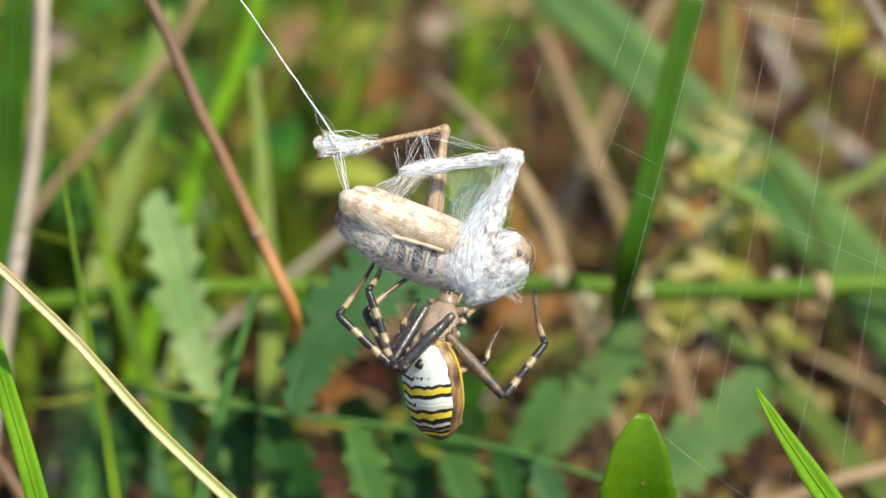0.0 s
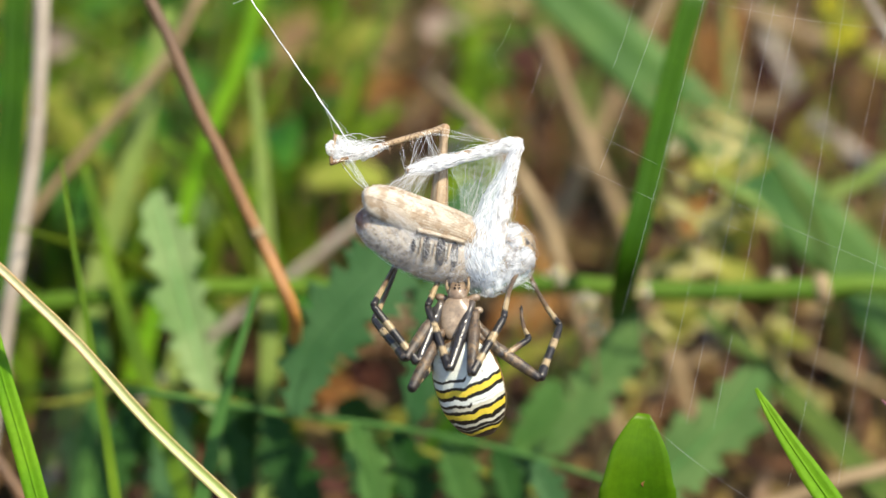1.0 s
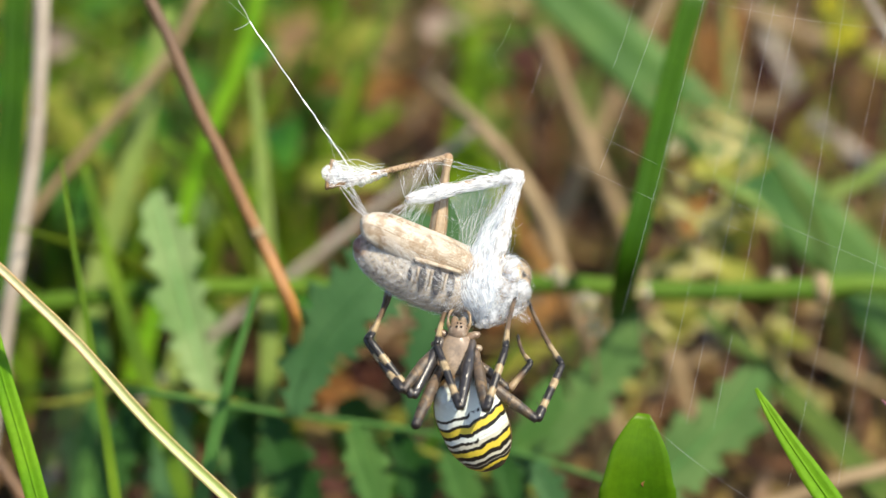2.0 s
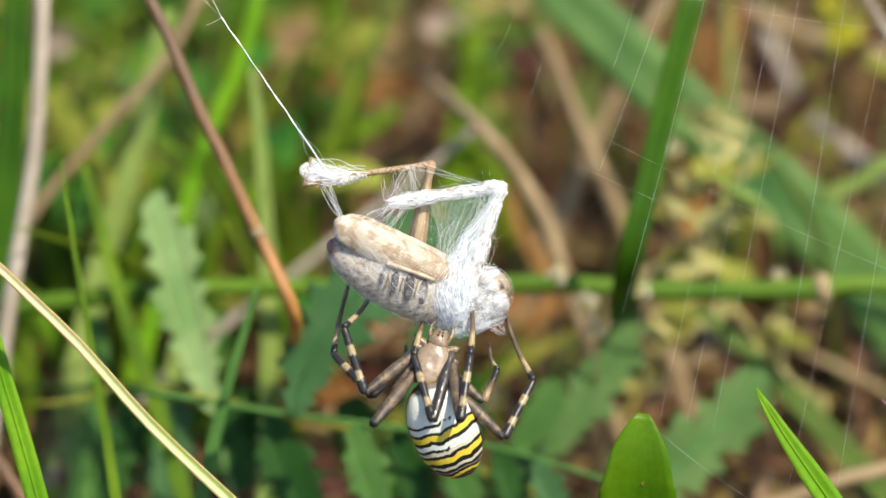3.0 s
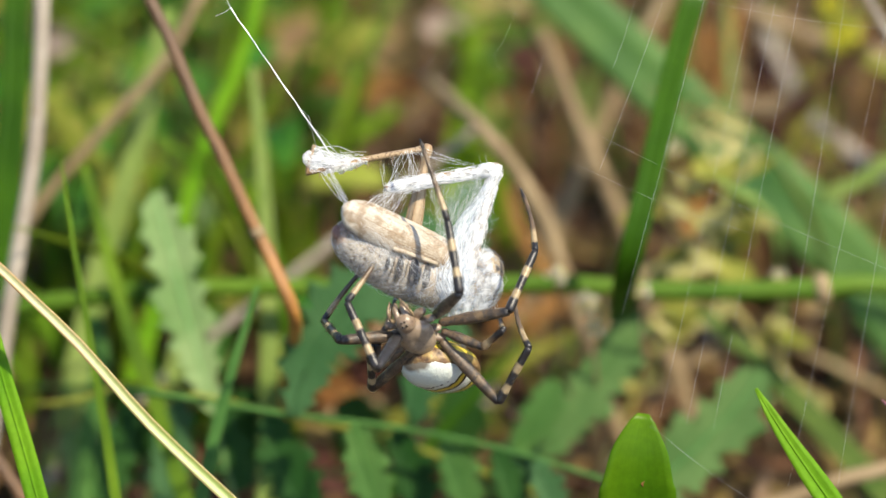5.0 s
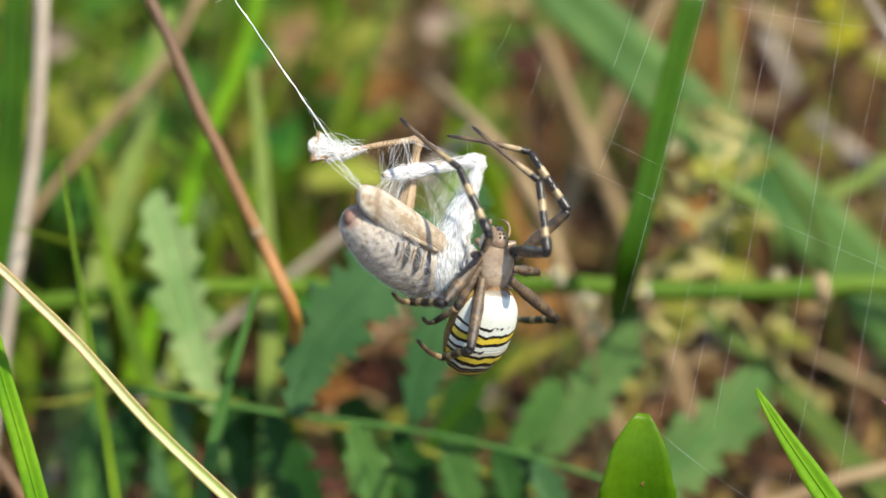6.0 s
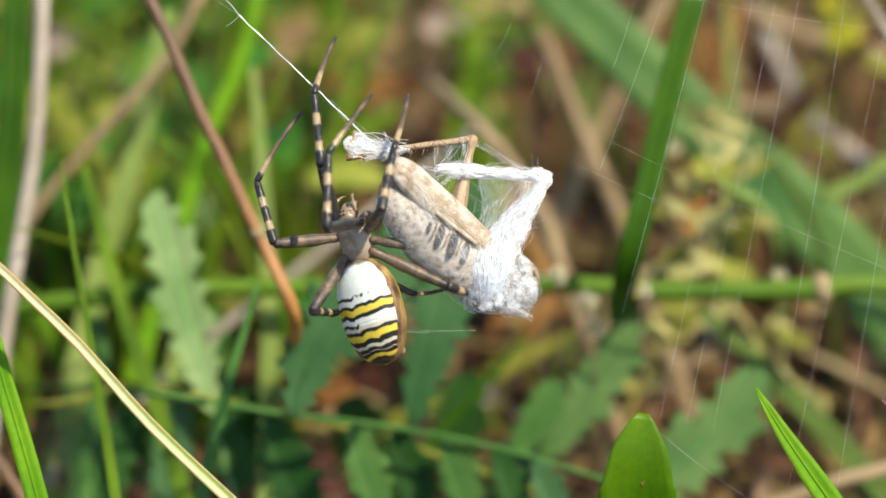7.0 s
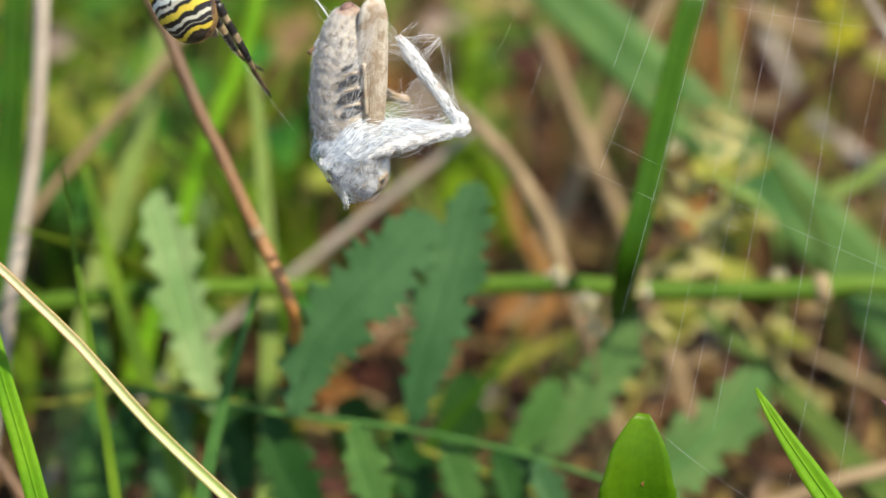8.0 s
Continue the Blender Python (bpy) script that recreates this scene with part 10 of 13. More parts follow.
    walk(legs["a2"]["leg"], [
        (0, bone((-1.44, 1.03, -3.84), (-1.69, -3.15, 4.49))), (0.25, bone((-1.42, 1.13, -2.26), (-4.05, -4.20, 4.93))),
        (0.5, bone((-1.41, 1.23, -0.61), (-6.14, -4.89, 4.61))), (0.75, bone((-1.49, 1.19, -0.44), (-5.82, -5.21, 4.79))),
        (1, bone((-1.57, 1.15, -0.25), (-5.30, -5.44, 5.21))), (1.25, bone((-1.58, 1.15, -0.07), (-4.63, -5.52, 5.71))),
        (1.5, bone((-1.59, 1.16, 0.04), (-4.17, -5.53, 6.02))), (1.7, bone((-1.58, 1.17, 0.03), (-4.20, -5.49, 6.01))),
        (2.1, bone((-1.52, 1.24, -0.02), (-4.38, -5.30, 5.98))), (2.45, bone((-1.45, 1.31, -0.08), (-4.66, -5.07, 5.92))),
        (2.8, bone((-1.41, 1.37, -0.13), (-5.01, -4.87, 5.80))), (3, bone((-1.40, 1.38, -0.14), (-5.22, -4.82, 5.70))),
        (3.25, bone((-1.55, 1.22, -0.07), (-5.93, -5.29, 4.98))), (3.5, bone((-1.75, 0.89, 0.06), (-6.94, -5.98, 3.66))),
        (3.6, bone((-1.79, 0.67, 0.13), (-7.44, -6.30, 2.70))), (3.7, bone((-1.82, 0.35, 0.22), (-7.98, -6.62, 0.99))),
        (3.8, bone((-1.85, 0.01, 0.31), (-8.25, -6.63, -1.10))), (3.9, bone((-1.87, -0.25, 0.37), (-8.15, -6.34, -2.87))),
        (4, bone((-1.89, -0.36, 0.40), (-7.90, -6.04, -3.92))), (4.1, bone((-1.91, -0.34, 0.37), (-7.70, -5.70, -4.61))),
        (4.2, bone((-1.93, -0.29, 0.30), (-7.53, -5.17, -5.34))), (4.3, bone((-1.94, -0.23, 0.22), (-7.36, -4.58, -6.00))),
        (4.4, bone((-1.95, -0.15, 0.16), (-7.19, -4.09, -6.49))), (4.5, bone((-1.96, -0.09, 0.13), (-7.07, -3.90, -6.69))),
        (4.6, bone((-1.95, -0.02, 0.14), (-6.99, -3.97, -6.65))), (4.7, bone((-1.94, 0.04, 0.18), (-6.93, -4.16, -6.49))),
        (5, bone((-1.86, 0.23, 0.38), (-6.85, -5.21, -5.33))), (5.25, bone((-1.77, 0.41, 0.60), (-6.73, -6.27, -3.62))),
        (5.5, bone((-1.65, 0.61, 0.79), (-6.45, -7.06, -1.47))), (5.8, bone((-1.51, 0.89, 0.89), (-5.93, -7.31, 1.26))),
        (5.9, bone((-1.42, 1.09, 0.80), (-4.44, -7.39, 3.24))), (6, bone((-1.36, 1.24, 0.69), (-2.88, -7.08, 4.65))),
        (6.1, bone((-1.43, 1.13, 0.68), (-3.75, -7.19, 4.20))), (6.2, bone((-1.57, 0.93, 0.67), (-5.34, -7.20, 3.27))),
        (6.3, bone((-1.69, 0.77, 0.65), (-6.14, -7.15, 2.74))), (6.4, bone((-1.73, 0.72, 0.59), (-5.92, -7.34, 2.71))),
        (6.5, bone((-1.77, 0.66, 0.54), (-5.48, -7.62, 2.72))), (6.6, bone((-1.80, 0.39, 0.67), (-3.77, -6.67, 6.45))),
        (6.7, bone((-1.84, 0.29, 0.64), (-4.50, -5.40, 7.55))), (6.8, bone((-1.87, 0.24, 0.57), (-5.24, -4.48, 7.87))),
        (6.9, bone((-1.80, 0.42, -0.11), (-5.30, -4.85, 6.74))), (7, bone((-1.68, 0.71, -0.74), (-5.41, -5.59, 5.04))),
        (7.1, bone((-1.50, 0.99, -0.73), (-3.47, -7.07, 3.52))), (7.2, bone((-1.30, 1.28, -0.70), (1.37, -7.51, 0.96))),
        (7.3, bone((-1.20, 1.41, -0.67), (3.74, -6.50, -0.29))), (7.4, bone((-1.43, 1.13, -0.63), (4.33, -6.20, -0.27))),
        (7.5, bone((-1.70, 0.80, -0.58), (4.64, -6.04, -0.21))), (7.6, bone((-1.77, 0.70, -0.48), (4.66, -6.06, -0.11))),
        (7.7, bone((-1.82, 0.60, -0.34), (4.66, -6.10, 0.04))), (7.8, bone((-1.87, 0.53, -0.18), (4.66, -6.13, 0.19))),
        (7.9, bone((-1.90, 0.48, -0.06), (4.65, -6.15, 0.31))), (8, bone((-1.91, 0.46, -0.01), (4.65, -6.16, 0.36))),
    ])
    walk(legs["a2"]["tibia"], [
        (0, bone((0.00, 0.00, 9.33), (-3.30, -1.58, 2.22))), (0.25, bone((-0.00, -0.00, 9.33), (-2.70, -1.27, 1.91))),
        (0.5, bone((-0.00, 0.00, 9.33), (-1.73, -1.14, 1.61))), (0.75, bone((-0.00, 0.00, 9.33), (-1.18, -2.31, 1.77))),
        (1, bone((-0.00, 0.00, 9.33), (-0.67, -3.39, 2.12))), (1.25, bone((0.00, 0.00, 9.33), (-0.30, -2.97, 1.91))),
        (1.5, bone((-0.00, 0.00, 9.33), (-0.07, -2.46, 1.72))), (1.7, bone((0.00, 0.00, 9.33), (-0.15, -2.44, 1.72))),
        (2.1, bone((0.00, 0.00, 9.33), (-0.63, -2.48, 1.75))), (2.45, bone((0.00, 0.00, 9.33), (-1.22, -2.54, 1.85))),
        (2.8, bone((0.00, 0.00, 9.33), (-1.74, -2.61, 1.98))), (3, bone((0.00, -0.00, 9.33), (-1.94, -2.65, 2.04))),
        (3.25, bone((0.00, 0.00, 9.33), (-2.00, -3.33, 2.34))), (3.5, bone((-0.00, -0.00, 9.33), (-2.15, -3.97, 2.73))),
        (3.6, bone((-0.00, 0.00, 9.33), (-2.27, -3.69, 2.61))), (3.7, bone((-0.00, -0.00, 9.33), (-1.70, -1.79, 1.72))),
        (3.8, bone((0.00, 0.00, 9.33), (0.94, 2.65, 1.84))), (3.9, bone((0.00, 0.00, 9.33), (2.36, 4.22, 2.96))),
        (4, bone((-0.00, -0.00, 9.33), (2.53, 4.23, 3.03))), (4.1, bone((0.00, 0.00, 9.33), (2.44, 3.93, 2.81))),
        (4.2, bone((0.00, 0.00, 9.33), (2.35, 3.54, 2.56))), (4.3, bone((-0.00, -0.00, 9.33), (2.24, 3.14, 2.32))),
        (4.4, bone((0.00, 0.00, 9.33), (2.10, 2.82, 2.15))), (4.5, bone((-0.00, -0.00, 9.33), (1.93, 2.70, 2.05))),
        (4.6, bone((-0.00, -0.00, 9.33), (1.73, 2.80, 2.04))), (4.7, bone((0.00, 0.00, 9.33), (1.50, 3.02, 2.08))),
        (5, bone((-0.00, -0.00, 9.33), (-0.63, 4.51, 2.76))), (5.25, bone((-0.00, 0.00, 9.33), (-7.64, 2.22, 8.52))),
        (5.5, bone((-0.00, 0.00, 9.33), (-7.09, -2.87, 11.67))), (5.8, bone((0.00, 0.00, 9.33), (-6.04, -5.04, 10.80))),
        (5.9, bone((0.00, 0.00, 9.33), (-5.17, -6.10, 9.21))), (6, bone((0.00, 0.00, 9.33), (-4.22, -6.67, 8.04))),
        (6.1, bone((0.00, -0.00, 9.33), (-4.05, -6.87, 8.75))), (6.2, bone((-0.00, -0.00, 9.33), (-3.71, -7.08, 9.52))),
        (6.3, bone((0.00, 0.00, 9.33), (-3.55, -7.16, 9.69))), (6.4, bone((0.00, 0.00, 9.33), (-3.07, -7.38, 9.06))),
        (6.5, bone((-0.00, -0.00, 9.33), (-1.88, -7.67, 8.05))), (6.6, bone((0.00, 0.00, 9.33), (0.83, -6.13, 4.26))),
        (6.7, bone((-0.00, -0.00, 9.33), (-0.72, -6.40, 4.59))), (6.8, bone((0.00, 0.00, 9.33), (-2.19, -6.54, 5.28))),
        (6.9, bone((0.00, 0.00, 9.33), (-1.94, -6.08, 4.51))), (7, bone((0.00, 0.00, 9.33), (-1.01, -5.95, 4.09))),
        (7.1, bone((0.00, 0.00, 9.33), (3.84, -6.18, 6.02))), (7.2, bone((-0.00, -0.00, 9.33), (7.44, -0.92, 12.10))),
        (7.3, bone((-0.00, 0.00, 9.33), (5.35, 1.98, 14.94))), (7.4, bone((-0.00, 0.00, 9.33), (4.56, -0.67, 15.86))),
        (7.5, bone((0.00, -0.00, 9.33), (4.04, -3.30, 15.39))), (7.6, bone((0.00, 0.00, 9.33), (3.64, -3.87, 15.31))),
        (7.7, bone((-0.00, 0.00, 9.33), (3.30, -4.40, 15.14))), (7.8, bone((-0.00, 0.00, 9.33), (3.03, -4.83, 14.94))),
        (7.9, bone((0.00, -0.00, 9.33), (2.86, -5.11, 14.77))), (8, bone((0.00, -0.00, 9.33), (2.80, -5.21, 14.71))),
    ])
    walk(legs["a2"]["metatarsus"], [
        (0, bone((-3.30, -1.58, 2.22), (-4.20, -4.02, -7.43))), (0.25, bone((-2.70, -1.27, 1.91), (-5.17, -5.08, -7.00))),
        (0.5, bone((-1.73, -1.14, 1.61), (-5.74, -5.96, -6.18))), (0.75, bone((-1.18, -2.31, 1.77), (-4.81, -5.94, -6.81))),
        (1, bone((-0.67, -3.39, 2.12), (-3.75, -5.79, -7.08))), (1.25, bone((-0.30, -2.97, 1.91), (-3.28, -6.21, -7.07))),
        (1.5, bone((-0.07, -2.46, 1.72), (-3.20, -6.50, -6.87))), (1.7, bone((-0.15, -2.44, 1.72), (-3.54, -6.37, -6.83))),
        (2.1, bone((-0.63, -2.48, 1.75), (-4.48, -5.69, -6.89))), (2.45, bone((-1.22, -2.54, 1.85), (-5.39, -4.92, -6.92))),
        (2.8, bone((-1.74, -2.61, 1.98), (-6.17, -4.29, -6.83))), (3, bone((-1.94, -2.65, 2.04), (-6.49, -4.12, -6.74))),
        (3.25, bone((-2.00, -3.33, 2.34), (-6.88, -6.46, -5.80))), (3.5, bone((-2.15, -3.97, 2.73), (-7.69, -8.95, -3.94))),
        (3.6, bone((-2.27, -3.69, 2.61), (-8.53, -8.93, -3.16))), (3.7, bone((-1.70, -1.79, 1.72), (-9.00, -7.27, -2.34))),
        (3.8, bone((0.94, 2.65, 1.84), (-7.28, -2.74, -0.01))), (3.9, bone((2.36, 4.22, 2.96), (-6.31, -0.76, 3.12))),
        (4, bone((2.53, 4.23, 3.03), (-6.19, -0.46, 4.41))), (4.1, bone((2.44, 3.93, 2.81), (-6.18, -0.61, 5.05))),
        (4.2, bone((2.35, 3.54, 2.56), (-6.09, -0.69, 5.83))), (4.3, bone((2.24, 3.14, 2.32), (-5.96, -0.69, 6.56))),
        (4.4, bone((2.10, 2.82, 2.15), (-5.88, -0.66, 7.06))), (4.5, bone((1.93, 2.70, 2.05), (-5.96, -0.70, 7.17))),
        (4.6, bone((1.73, 2.80, 2.04), (-6.23, -0.84, 6.88))), (4.7, bone((1.50, 3.02, 2.08), (-6.62, -1.01, 6.29))),
        (5, bone((-0.63, 4.51, 2.76), (-9.07, -0.76, 1.81))), (5.25, bone((-7.64, 2.22, 8.52), (-11.97, 0.61, -0.35))),
        (5.5, bone((-7.09, -2.87, 11.67), (-5.68, 2.00, 3.05))), (5.8, bone((-6.04, -5.04, 10.80), (-2.72, 3.42, 6.62))),
        (5.9, bone((-5.17, -6.10, 9.21), (-3.90, 3.79, 8.51))), (6, bone((-4.22, -6.67, 8.04), (-5.80, 3.00, 9.99))),
        (6.1, bone((-4.05, -6.87, 8.75), (-6.39, 2.81, 9.59))), (6.2, bone((-3.71, -7.08, 9.52), (-8.66, -14.54, 5.06))),
        (6.3, bone((-3.55, -7.16, 9.69), (-7.36, -15.68, 6.12))), (6.4, bone((-3.07, -7.38, 9.06), (-6.24, -15.97, 5.04))),
        (6.5, bone((-1.88, -7.67, 8.05), (-4.70, -16.24, 3.75))), (6.6, bone((0.83, -6.13, 4.26), (-0.04, -13.52, -2.41))),
        (6.7, bone((-0.72, -6.40, 4.59), (-2.08, -12.65, -3.09))), (6.8, bone((-2.19, -6.54, 5.28), (-4.06, -12.17, -2.77))),
        (6.9, bone((-1.94, -6.08, 4.51), (-4.19, -11.78, -3.38))), (7, bone((-1.01, -5.95, 4.09), (-3.92, -12.32, -3.05))),
        (7.1, bone((3.84, -6.18, 6.02), (2.94, -14.59, 0.68))), (7.2, bone((7.44, -0.92, 12.10), (12.26, -9.55, 10.62))),
        (7.3, bone((5.35, 1.98, 14.94), (12.90, -4.34, 16.63))), (7.4, bone((4.56, -0.67, 15.86), (12.27, -3.95, 21.33))),
        (7.5, bone((4.04, -3.30, 15.39), (10.19, -4.17, 23.23))), (7.6, bone((3.64, -3.87, 15.31), (10.17, -5.02, 22.79))),
        (7.7, bone((3.30, -4.40, 15.14), (10.38, -7.01, 21.69))), (7.8, bone((3.03, -4.83, 14.94), (10.40, -9.32, 19.99))),
        (7.9, bone((2.86, -5.11, 14.77), (10.11, -11.01, 18.34))), (8, bone((2.80, -5.21, 14.71), (9.91, -11.61, 17.64))),
    ])
    walk(legs["c2"]["leg"], [
        (0, bone((2.36, 3.29, -0.31), (-2.48, -3.34, 4.13))), (0.25, bone((2.36, 3.68, -0.50), (-1.61, -3.32, 4.23))),
        (0.5, bone((2.36, 4.14, -0.69), (-0.68, -3.18, 4.24))), (0.75, bone((2.14, 4.25, -0.81), (-0.77, -3.25, 3.91))),
        (1, bone((1.90, 4.33, -0.93), (-0.86, -3.35, 3.59))), (1.25, bone((1.87, 4.40, -0.45), (-0.40, -3.17, 4.50))),
        (1.5, bone((1.86, 4.44, 0.03), (0.21, -3.00, 5.41))), (1.7, bone((1.88, 4.42, -0.05), (0.44, -3.06, 5.34))),
        (2.1, bone((2.05, 4.25, -0.50), (0.89, -3.31, 4.84))), (2.45, bone((2.24, 4.06, -1.02), (1.21, -3.57, 4.24))),
        (2.8, bone((2.38, 3.92, -1.41), (1.40, -3.78, 3.77))), (3, bone((2.41, 3.90, -1.48), (1.44, -3.83, 3.66))),
        (3.25, bone((2.00, 4.28, -0.51), (1.30, -3.96, 3.81))), (3.5, bone((1.12, 4.66, 0.45), (0.98, -3.94, 4.07))),
        (3.6, bone((0.57, 4.63, 0.40), (0.66, -3.86, 4.26))), (3.7, bone((-0.24, 4.56, 0.27), (0.12, -3.71, 4.57))),
        (3.8, bone((-1.08, 4.48, 0.11), (-0.47, -3.46, 4.97))), (3.9, bone((-1.74, 4.40, -0.02), (-0.96, -3.13, 5.43))),
        (4, bone((-2.01, 4.38, -0.08), (-1.17, -2.74, 5.91))), (4.1, bone((-1.97, 4.40, -0.05), (-1.14, -1.75, 6.91))),
        (4.2, bone((-1.85, 4.46, 0.02), (-1.11, 0.54, 8.45))), (4.3, bone((-1.68, 4.54, 0.11), (-1.14, 3.68, 9.39))),
        (4.4, bone((-1.49, 4.60, 0.22), (-1.20, 6.10, 9.42))), (4.5, bone((-1.30, 4.62, 0.33), (-1.21, 6.99, 9.36))),
        (4.6, bone((-1.09, 4.61, 0.46), (-1.02, 7.03, 9.47))), (4.7, bone((-0.82, 4.56, 0.62), (-0.49, 7.10, 9.59))),
        (5, bone((0.17, 4.29, 1.22), (2.79, 7.37, 9.63))), (5.25, bone((1.04, 3.99, 1.76), (6.31, 7.37, 8.68))),
        (5.5, bone((1.74, 3.74, 2.19), (8.78, 7.03, 7.35))), (5.8, bone((2.10, 3.60, 2.41), (9.81, 6.70, 6.65))),
        (5.9, bone((2.09, 3.96, 0.95), (8.37, 5.44, 7.69))), (6, bone((2.05, 4.33, -0.51), (5.69, 3.98, 8.07))),
        (6.1, bone((1.91, 4.27, 0.17), (5.30, 4.94, 8.84))), (6.2, bone((1.65, 4.15, 1.44), (5.13, 6.77, 9.70))),
        (6.3, bone((1.39, 4.09, 2.13), (4.65, 7.66, 10.10))), (6.4, bone((1.15, 4.27, 1.87), (3.10, 6.51, 10.71))),
        (6.5, bone((0.91, 4.45, 1.60), (0.93, 5.24, 10.90))), (6.6, bone((0.69, 3.76, 2.93), (-0.45, 5.55, 12.01))),
        (6.7, bone((0.37, 3.82, 2.88), (0.40, 5.25, 12.10))), (6.8, bone((0.17, 3.94, 2.76), (1.25, 4.70, 12.00))),
        (6.9, bone((0.18, 4.35, 1.88), (-1.13, 4.11, 11.11))), (7, bone((0.21, 4.69, 1.07), (-3.42, 3.76, 9.62))),
        (7.1, bone((0.53, 4.49, 1.37), (-3.10, 4.16, 9.96))), (7.2, bone((1.11, 4.12, 1.97), (-2.32, 4.92, 10.61))),
        (7.3, bone((1.42, 3.92, 2.41), (-1.46, 5.33, 11.18))), (7.4, bone((0.54, 3.95, 2.60), (-0.37, 4.92, 11.83))),
        (7.5, bone((-0.33, 3.99, 2.68), (0.37, 4.49, 11.97))), (7.6, bone((-0.32, 4.00, 2.68), (0.37, 4.49, 11.97))),
        (7.7, bone((-0.28, 4.01, 2.66), (0.37, 4.49, 11.96))), (7.8, bone((-0.24, 4.02, 2.65), (0.36, 4.49, 11.95))),
        (7.9, bone((-0.21, 4.03, 2.64), (0.36, 4.49, 11.94))), (8, bone((-0.19, 4.03, 2.63), (0.36, 4.49, 11.93))),
    ])
    walk(legs["c2"]["tibia"], [
        (0, bone((-0.00, -0.00, 9.33), (-7.79, 2.41, 6.83))), (0.25, bone((0.00, -0.00, 9.33), (-6.39, 1.84, 3.98))),
        (0.5, bone((-0.00, -0.00, 9.33), (-4.00, 1.21, 1.90))), (0.75, bone((0.00, 0.00, 9.33), (-4.37, 1.17, 2.10))),
        (1, bone((-0.00, 0.00, 9.33), (-4.71, 1.13, 2.31))), (1.25, bone((0.00, 0.00, 9.33), (-4.35, 1.16, 2.09))),
        (1.5, bone((0.00, 0.00, 9.33), (-3.96, 1.20, 1.87))), (1.7, bone((0.00, 0.00, 9.33), (-3.91, 1.15, 1.84))),
        (2.1, bone((0.00, 0.00, 9.33), (-3.98, 1.10, 1.87))), (2.45, bone((-0.00, 0.00, 9.33), (-4.10, 1.11, 1.93))),
        (2.8, bone((-0.00, -0.00, 9.33), (-4.11, 1.12, 1.94))), (3, bone((0.00, -0.00, 9.33), (-4.02, 1.12, 1.89))),
        (3.25, bone((0.00, -0.00, 9.33), (-3.13, 0.33, 1.40))), (3.5, bone((-0.00, -0.00, 9.33), (-1.79, -0.29, 1.00))),
        (3.6, bone((-0.00, 0.00, 9.33), (-1.33, 0.31, 0.91))), (3.7, bone((-0.00, 0.00, 9.33), (-0.75, 1.55, 0.98))),
        (3.8, bone((0.00, -0.00, 9.33), (-0.23, 3.07, 1.37))), (3.9, bone((0.00, 0.00, 9.33), (0.09, 4.39, 2.02))),
        (4, bone((-0.00, 0.00, 9.33), (0.14, 5.17, 2.55))), (4.1, bone((0.00, -0.00, 9.33), (-0.00, 5.95, 3.22))),
        (4.2, bone((-0.00, 0.00, 9.33), (-0.19, 7.17, 4.72))), (4.3, bone((0.00, 0.00, 9.33), (-0.40, 8.14, 6.82))),
        (4.4, bone((0.00, 0.00, 9.33), (-0.53, 8.47, 8.44))), (4.5, bone((0.00, 0.00, 9.33), (-0.59, 8.50, 9.03))),
        (4.6, bone((0.00, 0.00, 9.33), (-0.66, 8.50, 9.13))), (4.7, bone((0.00, 0.00, 9.33), (-0.80, 8.49, 9.32))),
        (5, bone((-0.00, 0.00, 9.33), (-1.69, 8.33, 9.99))), (5.25, bone((0.00, 0.00, 9.33), (-2.72, 8.07, 9.81))),
        (5.5, bone((-0.00, 0.00, 9.33), (-3.32, 7.85, 8.91))), (5.8, bone((-0.00, -0.00, 9.33), (-3.38, 7.73, 8.09))),
        (5.9, bone((0.00, 0.00, 9.33), (-1.79, 8.23, 7.97))), (6, bone((0.00, 0.00, 9.33), (0.17, 8.15, 6.82))),
        (6.1, bone((0.00, 0.00, 9.33), (0.95, 8.30, 7.62))), (6.2, bone((0.00, 0.00, 9.33), (1.75, 8.34, 9.77))),
        (6.3, bone((-0.00, -0.00, 9.33), (2.32, 8.01, 11.13))), (6.4, bone((0.00, 0.00, 9.33), (-0.36, 8.46, 10.35))),
        (6.5, bone((-0.00, 0.00, 9.33), (-2.89, 7.96, 10.34))), (6.6, bone((0.00, 0.00, 9.33), (-2.00, 8.16, 10.84))),
        (6.7, bone((-0.00, -0.00, 9.33), (-1.30, 8.38, 10.28))), (6.8, bone((0.00, 0.00, 9.33), (-0.52, 8.51, 9.63))),
        (6.9, bone((-0.00, -0.00, 9.33), (-0.34, 8.47, 8.38))), (7, bone((0.00, -0.00, 9.33), (-0.56, 8.28, 7.36))),
        (7.1, bone((0.00, 0.00, 9.33), (-0.18, 8.44, 8.13))), (7.2, bone((0.00, 0.00, 9.33), (0.62, 8.51, 9.48))),
        (7.3, bone((-0.00, 0.00, 9.33), (1.25, 8.42, 9.91))), (7.4, bone((0.00, 0.00, 9.33), (2.46, 7.02, 5.16))),
        (7.5, bone((0.00, 0.00, 9.33), (3.96, 3.13, 2.45))), (7.6, bone((-0.00, -0.00, 9.33), (3.95, 3.12, 2.44))),
        (7.7, bone((0.00, 0.00, 9.33), (3.92, 3.11, 2.42))), (7.8, bone((0.00, 0.00, 9.33), (3.89, 3.10, 2.40))),
        (7.9, bone((0.00, 0.00, 9.33), (3.87, 3.10, 2.39))), (8, bone((0.00, 0.00, 9.33), (3.86, 3.10, 2.38))),
    ])
